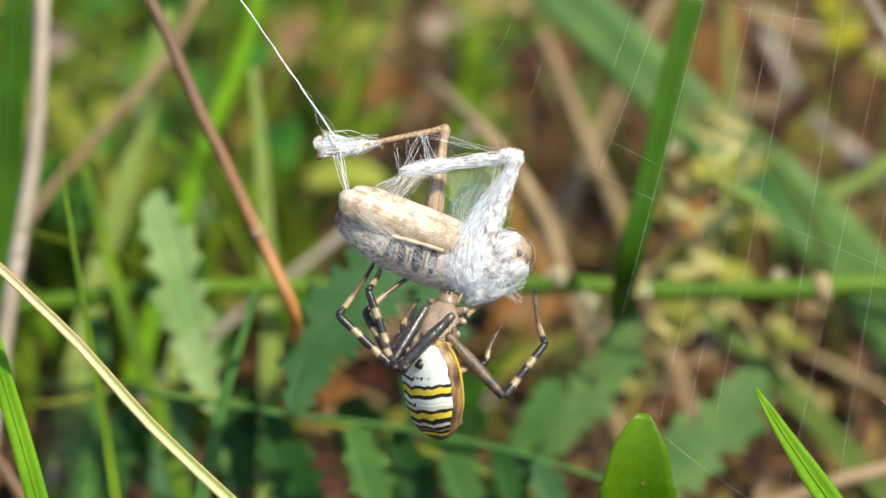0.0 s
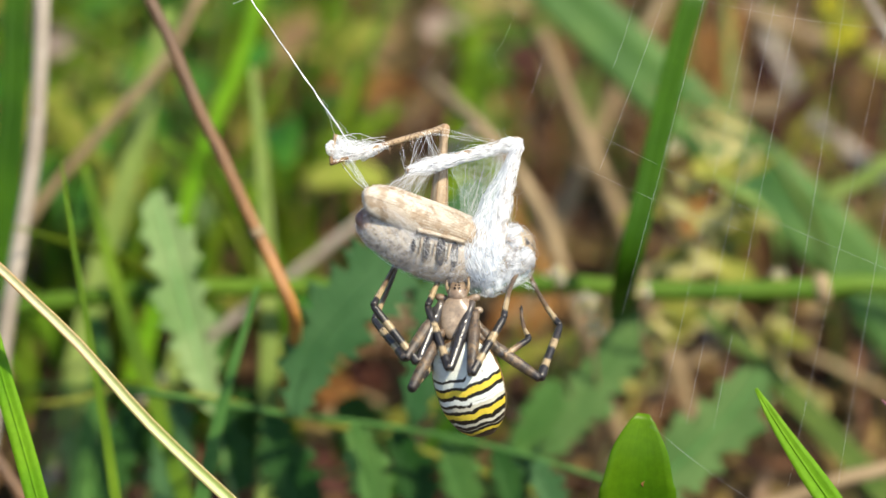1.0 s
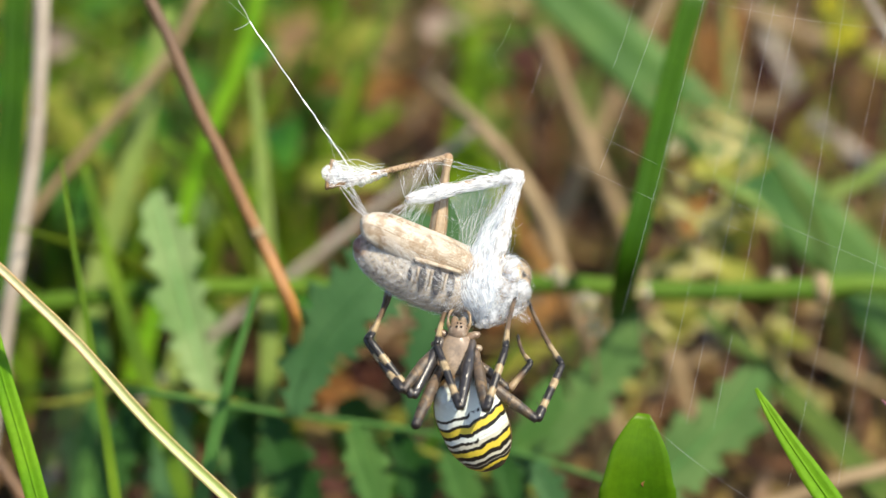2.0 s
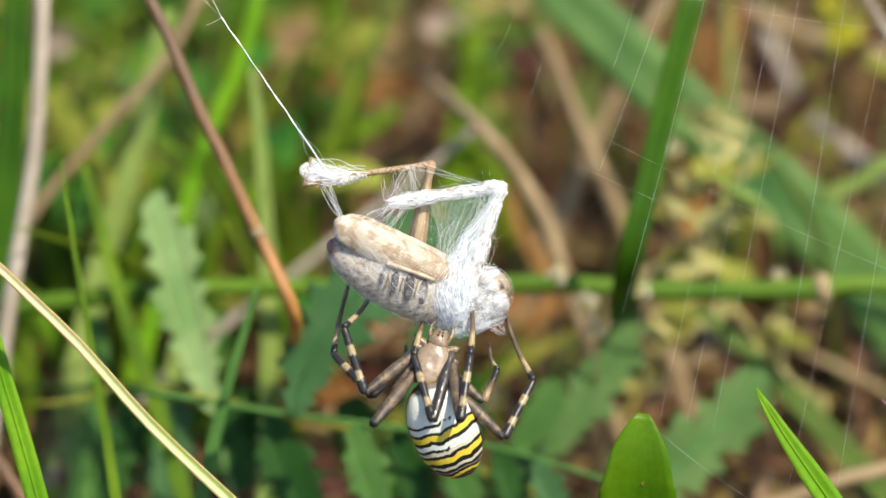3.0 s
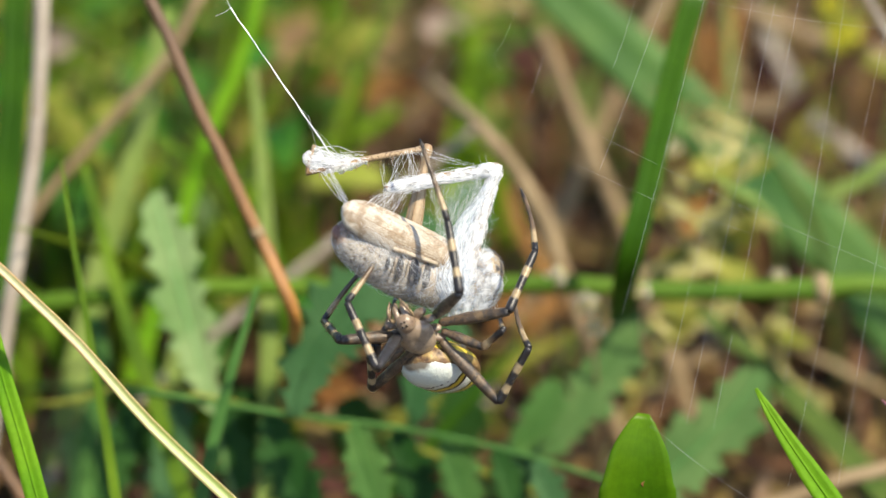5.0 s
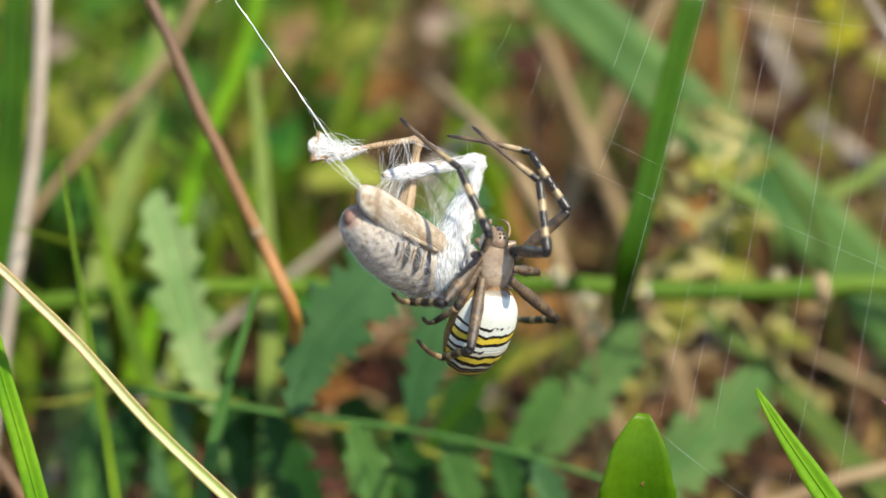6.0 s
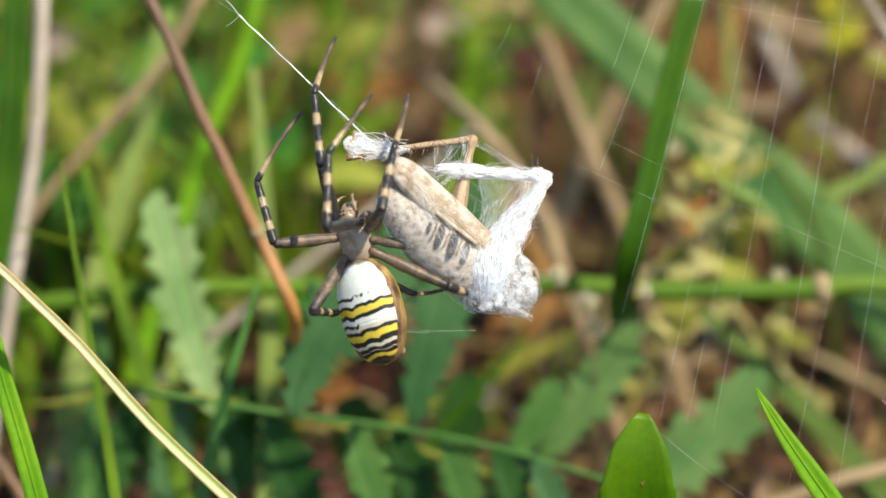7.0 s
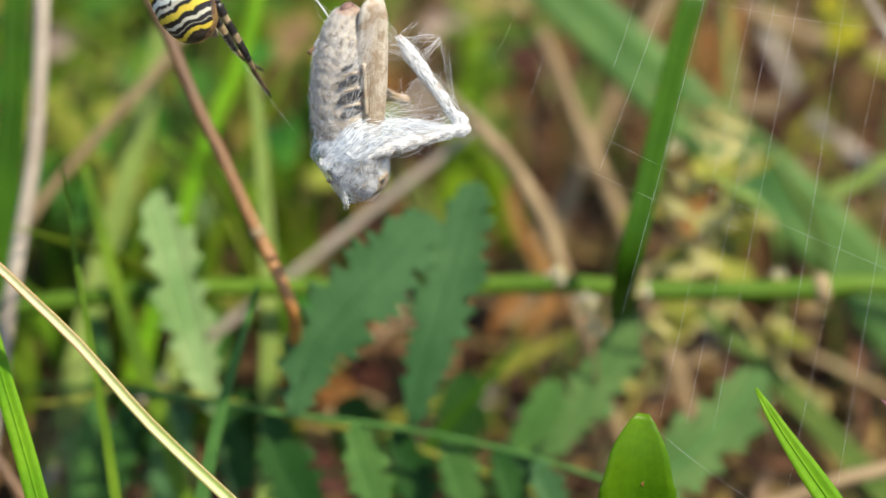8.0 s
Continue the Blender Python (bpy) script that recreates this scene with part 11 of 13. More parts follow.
    walk(legs["c2"]["metatarsus"], [
        (0, bone((-7.79, 2.41, 6.83), (-7.50, 0.60, -3.13))), (0.25, bone((-6.39, 1.84, 3.98), (-5.66, 0.36, -6.01))),
        (0.5, bone((-4.00, 1.21, 1.90), (-2.84, 0.07, -8.10))), (0.75, bone((-4.37, 1.17, 2.10), (-3.35, -0.43, -7.86))),
        (1, bone((-4.71, 1.13, 2.31), (-3.86, -0.88, -7.59))), (1.25, bone((-4.35, 1.16, 2.09), (-3.36, -0.34, -7.88))),
        (1.5, bone((-3.96, 1.20, 1.87), (-2.79, 0.25, -8.15))), (1.7, bone((-3.91, 1.15, 1.84), (-2.71, 0.21, -8.18))),
        (2.1, bone((-3.98, 1.10, 1.87), (-2.94, 0.20, -8.17))), (2.45, bone((-4.10, 1.11, 1.93), (-3.31, 0.19, -8.13))),
        (2.8, bone((-4.11, 1.12, 1.94), (-3.63, 0.13, -8.13))), (3, bone((-4.02, 1.12, 1.89), (-3.70, 0.05, -8.18))),
        (3.25, bone((-3.13, 0.33, 1.40), (-3.13, -2.01, -8.45))), (3.5, bone((-1.79, -0.29, 1.00), (-1.62, -3.93, -8.46))),
        (3.6, bone((-1.33, 0.31, 0.91), (-0.82, -3.48, -8.47))), (3.7, bone((-0.75, 1.55, 0.98), (0.14, -2.42, -8.30))),
        (3.8, bone((-0.23, 3.07, 1.37), (1.03, -1.02, -7.81))), (3.9, bone((0.09, 4.39, 2.02), (1.62, 0.32, -7.13))),
        (4, bone((0.14, 5.17, 2.55), (1.77, 1.26, -6.65))), (4.1, bone((-0.00, 5.95, 3.22), (1.64, 3.89, -6.57))),
        (4.2, bone((-0.19, 7.17, 4.72), (1.29, 9.90, -4.92))), (4.3, bone((-0.40, 8.14, 6.82), (0.71, 15.84, 0.33))),
        (4.4, bone((-0.53, 8.47, 8.44), (0.25, 18.26, 5.97))), (4.5, bone((-0.59, 8.50, 9.03), (-0.01, 18.60, 8.40))),
        (4.6, bone((-0.66, 8.50, 9.13), (-0.35, 18.62, 8.81))), (4.7, bone((-0.80, 8.49, 9.32), (-1.02, 18.62, 9.31))),
        (5, bone((-1.69, 8.33, 9.99), (-5.06, 17.89, 10.01))), (5.25, bone((-2.72, 8.07, 9.81), (-8.55, 15.92, 7.17))),
        (5.5, bone((-3.32, 7.85, 8.91), (-9.19, 13.85, 3.25))), (5.8, bone((-3.38, 7.73, 8.09), (-8.74, 12.95, 1.26))),
        (5.9, bone((-1.79, 8.23, 7.97), (-7.93, 13.70, 2.06))), (6, bone((0.17, 8.15, 6.82), (-5.94, 14.33, 1.62))),
        (6.1, bone((0.95, 8.30, 7.62), (-2.57, 16.14, 2.25))), (6.2, bone((1.75, 8.34, 9.77), (3.33, 17.51, 5.76))),
        (6.3, bone((2.32, 8.01, 11.13), (5.97, 16.96, 8.09))), (6.4, bone((-0.36, 8.46, 10.35), (-0.16, 18.36, 8.21))),
        (6.5, bone((-2.89, 7.96, 10.34), (-5.03, 17.86, 10.76))), (6.6, bone((-2.00, 8.16, 10.84), (-0.96, 18.13, 12.25))),
        (6.7, bone((-1.30, 8.38, 10.28), (-1.15, 18.49, 9.70))), (6.8, bone((-0.52, 8.51, 9.63), (-0.88, 17.76, 5.52))),
        (6.9, bone((-0.34, 8.47, 8.38), (0.79, 16.41, 2.19))), (7, bone((-0.56, 8.28, 7.36), (1.57, 14.77, -0.12))),
        (7.1, bone((-0.18, 8.44, 8.13), (2.36, 15.41, 1.23))), (7.2, bone((0.62, 8.51, 9.48), (3.33, 16.50, 3.89))),
        (7.3, bone((1.25, 8.42, 9.91), (4.11, 16.94, 5.24))), (7.4, bone((2.46, 7.02, 5.16), (5.61, 13.24, -2.19))),
        (7.5, bone((3.96, 3.13, 2.45), (7.65, 5.96, -6.55))), (7.6, bone((3.95, 3.12, 2.44), (7.62, 5.93, -6.57))),
        (7.7, bone((3.92, 3.11, 2.42), (7.56, 5.91, -6.61))), (7.8, bone((3.89, 3.10, 2.40), (7.49, 5.90, -6.65))),
        (7.9, bone((3.87, 3.10, 2.39), (7.43, 5.89, -6.68))), (8, bone((3.86, 3.10, 2.38), (7.40, 5.88, -6.69))),
    ])
    walk(legs["d"]["leg"], [
        (0, bone((2.55, 2.48, -3.47), (-0.44, -2.95, 2.78))), (0.25, bone((2.54, 2.76, -1.88), (0.10, -3.13, 4.18))),
        (0.5, bone((2.52, 3.11, -0.30), (0.91, -3.32, 5.49))), (0.75, bone((2.37, 3.22, -0.47), (1.27, -3.58, 5.00))),
        (1, bone((2.21, 3.29, -0.63), (1.62, -3.79, 4.55))), (1.25, bone((2.18, 3.35, -0.28), (2.25, -3.54, 5.19))),
        (1.5, bone((2.17, 3.37, 0.08), (2.85, -3.27, 5.81))), (1.7, bone((2.20, 3.35, 0.02), (3.17, -3.26, 5.75))),
        (2.1, bone((2.32, 3.19, -0.36), (3.81, -3.27, 5.43))), (2.45, bone((2.46, 3.01, -0.78), (4.27, -3.31, 5.08))),
        (2.8, bone((2.57, 2.87, -1.09), (4.56, -3.33, 4.82))), (3, bone((2.59, 2.84, -1.15), (4.61, -3.34, 4.77))),
        (3.25, bone((2.28, 3.20, -0.36), (4.64, -3.43, 4.91))), (3.5, bone((1.61, 3.65, 0.43), (4.57, -3.29, 4.95))),
        (3.6, bone((1.15, 3.72, 0.37), (4.50, -2.93, 5.07))), (3.7, bone((0.48, 3.77, 0.23), (4.42, -2.20, 5.35))),
        (3.8, bone((-0.23, 3.82, 0.06), (4.32, -1.20, 5.67))), (3.9, bone((-0.78, 3.85, -0.09), (4.25, -0.10, 5.95))),
        (4, bone((-1.01, 3.88, -0.15), (4.33, 0.91, 6.18))), (4.1, bone((-0.97, 3.91, -0.11), (4.84, 2.17, 6.26))),
        (4.2, bone((-0.87, 3.94, -0.04), (5.65, 3.99, 5.88))), (4.3, bone((-0.72, 3.96, 0.07), (6.29, 5.86, 5.04))),
        (4.4, bone((-0.55, 3.98, 0.19), (6.62, 7.13, 4.19))), (4.5, bone((-0.39, 3.98, 0.31), (6.85, 7.55, 3.81))),
        (4.6, bone((-0.21, 3.96, 0.42), (7.13, 7.42, 3.82))), (4.7, bone((0.01, 3.90, 0.55), (7.47, 7.12, 3.93))),
        (5, bone((0.82, 3.56, 0.99), (8.61, 5.44, 4.61))), (5.25, bone((1.51, 3.20, 1.35), (9.37, 3.56, 5.29))),
        (5.5, bone((2.08, 2.88, 1.64), (9.77, 1.91, 5.80))), (5.8, bone((2.36, 2.71, 1.79), (9.89, 1.05, 6.03))),
        (5.9, bone((2.34, 2.97, 0.58), (10.02, 5.16, 4.27))), (6, bone((2.28, 3.24, -0.63), (8.56, 8.89, 1.85))),
        (6.1, bone((2.17, 3.23, -0.04), (8.78, 7.55, 3.83))), (6.2, bone((2.00, 3.20, 1.05), (8.41, 3.98, 7.02))),
        (6.3, bone((1.82, 3.18, 1.64), (7.70, 2.17, 8.11))), (6.4, bone((1.63, 3.36, 1.44), (9.19, 2.95, 5.93))),
        (6.5, bone((1.44, 3.54, 1.23), (9.96, 4.27, 3.31))), (6.6, bone((1.26, 3.03, 2.31), (2.31, 5.23, 10.76))),
        (6.7, bone((1.02, 3.10, 2.28), (2.80, 5.34, 10.60))), (6.8, bone((0.85, 3.24, 2.21), (3.31, 5.43, 10.37))),
        (6.9, bone((0.79, 3.53, 1.71), (3.08, 5.48, 9.97))), (7, bone((0.76, 3.74, 1.25), (2.62, 5.62, 9.64))),
        (7.1, bone((0.98, 3.50, 1.50), (-0.00, 6.95, 9.54))), (7.2, bone((1.39, 3.06, 2.00), (-5.20, 8.00, 5.10))),
        (7.3, bone((1.61, 2.82, 2.36), (-6.01, 7.21, 2.71))), (7.4, bone((0.96, 2.94, 2.50), (-7.81, 2.38, 2.87))),
        (7.5, bone((0.31, 3.08, 2.56), (-6.66, -2.27, 2.91))), (7.6, bone((0.33, 3.13, 2.53), (-6.62, -2.25, 2.88))),
        (7.7, bone((0.39, 3.17, 2.47), (-6.57, -2.20, 2.82))), (7.8, bone((0.45, 3.21, 2.40), (-6.51, -2.16, 2.75))),
        (7.9, bone((0.51, 3.23, 2.34), (-6.46, -2.12, 2.69))), (8, bone((0.53, 3.24, 2.31), (-6.45, -2.11, 2.66))),
    ])
    walk(legs["d"]["tibia"], [
        (0, bone((-0.00, -0.00, 8.80), (0.37, 0.28, 0.55))), (0.25, bone((-0.00, -0.00, 8.80), (2.21, 0.69, 0.86))),
        (0.5, bone((0.00, -0.00, 8.80), (3.86, 1.29, 1.60))), (0.75, bone((0.00, 0.00, 8.80), (3.61, 0.96, 1.42))),
        (1, bone((0.00, 0.00, 8.80), (3.41, 0.61, 1.30))), (1.25, bone((0.00, 0.00, 8.80), (3.64, 0.92, 1.43))),
        (1.5, bone((-0.00, 0.00, 8.80), (3.79, 1.30, 1.57))), (1.7, bone((-0.00, 0.00, 8.80), (3.65, 1.49, 1.53))),
        (2.1, bone((0.00, -0.00, 8.80), (3.03, 1.94, 1.36))), (2.45, bone((0.00, -0.00, 8.80), (2.34, 2.30, 1.21))),
        (2.8, bone((0.00, 0.00, 8.80), (1.82, 2.54, 1.15))), (3, bone((0.00, -0.00, 8.80), (1.72, 2.61, 1.15))),
        (3.25, bone((0.00, 0.00, 8.80), (2.27, 2.14, 1.14))), (3.5, bone((-0.00, 0.00, 8.80), (3.04, 1.87, 1.34))),
        (3.6, bone((0.00, -0.00, 8.80), (3.26, 2.30, 1.56))), (3.7, bone((0.00, 0.00, 8.80), (3.52, 3.07, 1.98))),
        (3.8, bone((0.00, -0.00, 8.80), (3.70, 4.00, 2.58))), (3.9, bone((0.00, -0.00, 8.80), (3.72, 4.90, 3.28))),
        (4, bone((0.00, -0.00, 8.80), (3.61, 5.65, 3.97))), (4.1, bone((0.00, -0.00, 8.80), (3.37, 6.60, 5.14))),
        (4.2, bone((0.00, -0.00, 8.80), (2.73, 7.65, 7.26))), (4.3, bone((0.00, -0.00, 8.80), (1.64, 8.05, 9.69))),
        (4.4, bone((-0.00, -0.00, 8.80), (0.61, 7.79, 11.48))), (4.5, bone((-0.00, -0.00, 8.80), (0.27, 7.52, 12.22))),
        (4.6, bone((-0.00, -0.00, 8.80), (0.51, 7.46, 12.31))), (4.7, bone((0.00, 0.00, 8.80), (0.93, 7.44, 12.28))),
        (5, bone((0.00, 0.00, 8.80), (2.93, 7.19, 11.63))), (5.25, bone((0.00, -0.00, 8.80), (4.87, 6.38, 10.76))),
        (5.5, bone((-0.00, 0.00, 8.80), (6.29, 5.22, 10.00))), (5.8, bone((0.00, 0.00, 8.80), (6.96, 4.40, 9.56))),
        (5.9, bone((0.00, 0.00, 8.80), (2.32, 7.93, 9.02))), (6, bone((0.00, 0.00, 8.80), (-4.01, 7.18, 9.66))),
        (6.1, bone((-0.00, 0.00, 8.80), (-1.80, 8.05, 9.28))), (6.2, bone((0.00, 0.00, 8.80), (3.23, 7.51, 7.58))),
        (6.3, bone((0.00, 0.00, 8.80), (5.82, 5.77, 7.75))), (6.4, bone((-0.00, 0.00, 8.80), (4.42, 6.19, 12.02))),
        (6.5, bone((0.00, 0.00, 8.80), (0.55, 5.92, 14.54))), (6.6, bone((0.00, 0.00, 8.80), (-0.55, 8.07, 10.49))),
        (6.7, bone((-0.00, 0.00, 8.80), (-1.09, 8.03, 10.41))), (6.8, bone((0.00, -0.00, 8.80), (-1.56, 8.01, 10.11))),
        (6.9, bone((-0.00, 0.00, 8.80), (0.02, 8.26, 8.79))), (7, bone((-0.00, -0.00, 8.80), (1.91, 7.79, 6.79))),
        (7.1, bone((0.00, 0.00, 8.80), (-0.76, 8.09, 7.27))), (7.2, bone((0.00, -0.00, 8.80), (-3.66, 5.37, 13.90))),
        (7.3, bone((-0.00, 0.00, 8.80), (-3.22, 3.14, 15.73))), (7.4, bone((0.00, 0.00, 8.80), (-6.67, 1.60, 13.41))),
        (7.5, bone((-0.00, -0.00, 8.80), (-6.81, -3.00, 12.39))), (7.6, bone((0.00, 0.00, 8.80), (-6.80, -3.01, 12.41))),
        (7.7, bone((0.00, -0.00, 8.80), (-6.77, -2.99, 12.48))), (7.8, bone((0.00, -0.00, 8.80), (-6.73, -2.95, 12.57))),
        (7.9, bone((-0.00, -0.00, 8.80), (-6.71, -2.92, 12.64))), (8, bone((-0.00, -0.00, 8.80), (-6.69, -2.91, 12.68))),
    ])
    walk(legs["d"]["metatarsus"], [
        (0, bone((0.37, 0.28, 0.55), (-2.08, -4.87, -7.66))), (0.25, bone((2.21, 0.69, 0.86), (1.67, -3.05, -8.39))),
        (0.5, bone((3.86, 1.29, 1.60), (5.54, -0.65, -8.06))), (0.75, bone((3.61, 0.96, 1.42), (5.35, -1.14, -8.19))),
        (1, bone((3.41, 0.61, 1.30), (5.25, -1.70, -8.26))), (1.25, bone((3.64, 0.92, 1.43), (6.07, -1.29, -8.01))),
        (1.5, bone((3.79, 1.30, 1.57), (6.78, -0.77, -7.74))), (1.7, bone((3.65, 1.49, 1.53), (6.88, -0.32, -7.75))),
        (2.1, bone((3.03, 1.94, 1.36), (5.92, 1.16, -8.18))), (2.45, bone((2.34, 2.30, 1.21), (4.41, 2.58, -8.56))),
        (2.8, bone((1.82, 2.54, 1.15), (3.02, 3.60, -8.72))), (3, bone((1.72, 2.61, 1.15), (2.54, 3.88, -8.74))),
        (3.25, bone((2.27, 2.14, 1.14), (3.09, 2.66, -8.81))), (3.5, bone((3.04, 1.87, 1.34), (4.32, 1.49, -8.56))),
        (3.6, bone((3.26, 2.30, 1.56), (4.91, 1.84, -8.29))), (3.7, bone((3.52, 3.07, 1.98), (5.80, 2.58, -7.74))),
        (3.8, bone((3.70, 4.00, 2.58), (6.65, 3.55, -6.96))), (3.9, bone((3.72, 4.90, 3.28), (7.21, 4.56, -6.08))),
        (4, bone((3.61, 5.65, 3.97), (7.39, 5.46, -5.29))), (4.1, bone((3.37, 6.60, 5.14), (7.60, 7.91, -3.82))),
        (4.2, bone((2.73, 7.65, 7.26), (7.35, 12.41, -0.21))), (4.3, bone((1.64, 8.05, 9.69), (5.56, 16.14, 5.31))),
        (4.4, bone((0.61, 7.79, 11.48), (3.15, 17.36, 10.14))), (4.5, bone((0.27, 7.52, 12.22), (2.12, 17.34, 12.13))),
        (4.6, bone((0.51, 7.46, 12.31), (2.48, 17.26, 12.14))), (4.7, bone((0.93, 7.44, 12.28), (3.20, 17.16, 11.75))),
        (5, bone((2.93, 7.19, 11.63), (6.85, 15.98, 8.95))), (5.25, bone((4.87, 6.38, 10.76), (10.21, 13.30, 5.92))),
        (5.5, bone((6.29, 5.22, 10.00), (12.37, 9.95, 3.63))), (5.8, bone((6.96, 4.40, 9.56), (13.14, 7.90, 2.54))),
        (5.9, bone((2.32, 7.93, 9.02), (3.08, 14.48, 1.51))), (6, bone((-4.01, 7.18, 9.66), (-10.33, 12.27, 3.83))),
        (6.1, bone((-1.80, 8.05, 9.28), (-8.34, 14.50, 5.34))), (6.2, bone((3.23, 7.51, 7.58), (2.48, 17.42, 6.54))),
        (6.3, bone((5.82, 5.77, 7.75), (8.09, 15.50, 7.74))), (6.4, bone((4.42, 6.19, 12.02), (2.29, 15.19, 15.81))),
        (6.5, bone((0.55, 5.92, 14.54), (-6.61, 11.37, 18.89))), (6.6, bone((-0.55, 8.07, 10.49), (-0.41, 17.83, 12.63))),
        (6.7, bone((-1.09, 8.03, 10.41), (-2.20, 17.93, 11.31))), (6.8, bone((-1.56, 8.01, 10.11), (-2.77, 17.91, 9.47))),
        (6.9, bone((0.02, 8.26, 8.79), (1.09, 17.67, 5.59))), (7, bone((1.91, 7.79, 6.79), (4.75, 16.04, 1.92))),
        (7.1, bone((-0.76, 8.09, 7.27), (-0.96, 17.40, 3.65))), (7.2, bone((-3.66, 5.37, 13.90), (-7.17, 14.14, 17.17))),
        (7.3, bone((-3.22, 3.14, 15.73), (-6.19, 10.63, 21.65))), (7.4, bone((-6.67, 1.60, 13.41), (-14.90, 6.87, 15.49))),
        (7.5, bone((-6.81, -3.00, 12.39), (-16.60, -4.99, 11.97))), (7.6, bone((-6.80, -3.01, 12.41), (-16.58, -5.03, 11.97))),
        (7.7, bone((-6.77, -2.99, 12.48), (-16.55, -5.01, 12.04))), (7.8, bone((-6.73, -2.95, 12.57), (-16.52, -4.96, 12.13))),
        (7.9, bone((-6.71, -2.92, 12.64), (-16.49, -4.91, 12.22))), (8, bone((-6.69, -2.91, 12.68), (-16.48, -4.89, 12.25))),
    ])
    walk(legs["e"]["leg"], [
        (0, bone((2.33, 1.64, -1.13), (3.08, -3.69, -0.17))), (0.25, bone((2.32, 1.81, -0.56), (4.56, -3.08, 0.40))),
        (0.5, bone((2.29, 2.04, 0.01), (5.83, -2.03, 0.88))), (0.75, bone((2.20, 2.14, -0.17), (5.64, -2.00, 0.77))),
        (1, bone((2.11, 2.20, -0.34), (5.46, -2.01, 0.61))), (1.25, bone((2.10, 2.23, -0.11), (5.87, -1.68, 0.51))),
        (1.5, bone((2.09, 2.24, 0.12), (6.27, -1.27, 0.38))), (1.7, bone((2.11, 2.22, 0.07), (6.34, -1.23, 0.26))),
        (2.1, bone((2.19, 2.09, -0.20), (6.52, -1.24, -0.06))), (2.45, bone((2.28, 1.93, -0.50), (6.69, -1.29, -0.34))),
        (2.8, bone((2.35, 1.82, -0.73), (6.81, -1.34, -0.52))), (3, bone((2.36, 1.80, -0.77), (6.83, -1.35, -0.55))),
        (3.25, bone((2.16, 2.08, -0.20), (6.49, -1.24, -0.02))), (3.5, bone((1.70, 2.52, 0.38), (5.92, -0.96, 0.51))),
        (3.6, bone((1.38, 2.66, 0.32), (5.73, -0.64, 0.41))), (3.7, bone((0.88, 2.80, 0.19), (5.54, -0.06, 0.15))),
        (3.8, bone((0.35, 2.93, 0.03), (5.31, 0.64, -0.16))), (3.9, bone((-0.06, 3.02, -0.10), (5.09, 1.23, -0.42))),
        (4, bone((-0.23, 3.06, -0.15), (4.98, 1.47, -0.52))), (4.1, bone((-0.20, 3.06, -0.12), (5.02, 1.48, -0.50))),
        (4.2, bone((-0.12, 3.06, -0.04), (5.10, 1.48, -0.42))), (4.3, bone((-0.00, 3.05, 0.06), (5.22, 1.48, -0.30))),
        (4.4, bone((0.13, 3.05, 0.17), (5.34, 1.47, -0.16))), (4.5, bone((0.25, 3.05, 0.27), (5.47, 1.43, -0.00))),
        (4.6, bone((0.39, 3.02, 0.35), (5.59, 1.37, 0.24))), (4.7, bone((0.55, 2.96, 0.43), (5.75, 1.29, 0.64))),
        (5, bone((1.12, 2.62, 0.71), (5.99, 1.06, 2.65))), (5.25, bone((1.62, 2.26, 0.92), (5.54, 1.07, 4.54))),
        (5.5, bone((2.02, 1.94, 1.09), (4.89, 1.15, 5.67))), (5.8, bone((2.22, 1.77, 1.17), (4.56, 1.18, 6.07))),
        (5.9, bone((2.19, 1.93, 0.28), (7.51, 0.79, 0.80))), (6, bone((2.14, 2.12, -0.61), (5.37, 1.65, -4.99))),
        (6.1, bone((2.06, 2.14, -0.16), (6.59, 1.75, -3.20))), (6.2, bone((1.97, 2.15, 0.68), (7.32, 1.92, 1.76))),
        (6.3, bone((1.86, 2.17, 1.13), (6.59, 2.20, 3.85))), (6.4, bone((1.73, 2.33, 0.99), (6.88, 3.36, 2.51))),
        (6.5, bone((1.59, 2.48, 0.85), (6.75, 4.29, 1.07))), (6.6, bone((1.47, 2.15, 1.62), (6.56, 4.12, 1.84))),
        (6.7, bone((1.31, 2.23, 1.61), (5.79, 4.99, 3.07))), (6.8, bone((1.17, 2.36, 1.58), (4.90, 5.69, 3.78))),
        (6.9, bone((1.07, 2.52, 1.39), (6.11, 3.81, 3.04))), (7, bone((1.01, 2.63, 1.21), (6.34, 1.67, 1.97))),
        (7.1, bone((1.14, 2.40, 1.40), (6.34, 2.58, 3.07))), (7.2, bone((1.38, 1.97, 1.77), (4.80, 4.63, 5.10))),
        (7.3, bone((1.51, 1.74, 2.03), (3.52, 5.08, 5.86))), (7.4, bone((1.09, 1.89, 2.12), (3.63, 3.83, 6.55))),
        (7.5, bone((0.67, 2.08, 2.15), (3.64, 2.48, 6.72))), (7.6, bone((0.70, 2.15, 2.12), (3.64, 2.48, 6.71))),
        (7.7, bone((0.76, 2.21, 2.03), (3.64, 2.48, 6.67))), (7.8, bone((0.83, 2.25, 1.94), (3.64, 2.47, 6.62))),
        (7.9, bone((0.90, 2.28, 1.85), (3.64, 2.47, 6.58))), (8, bone((0.92, 2.30, 1.82), (3.64, 2.47, 6.56))),
    ])
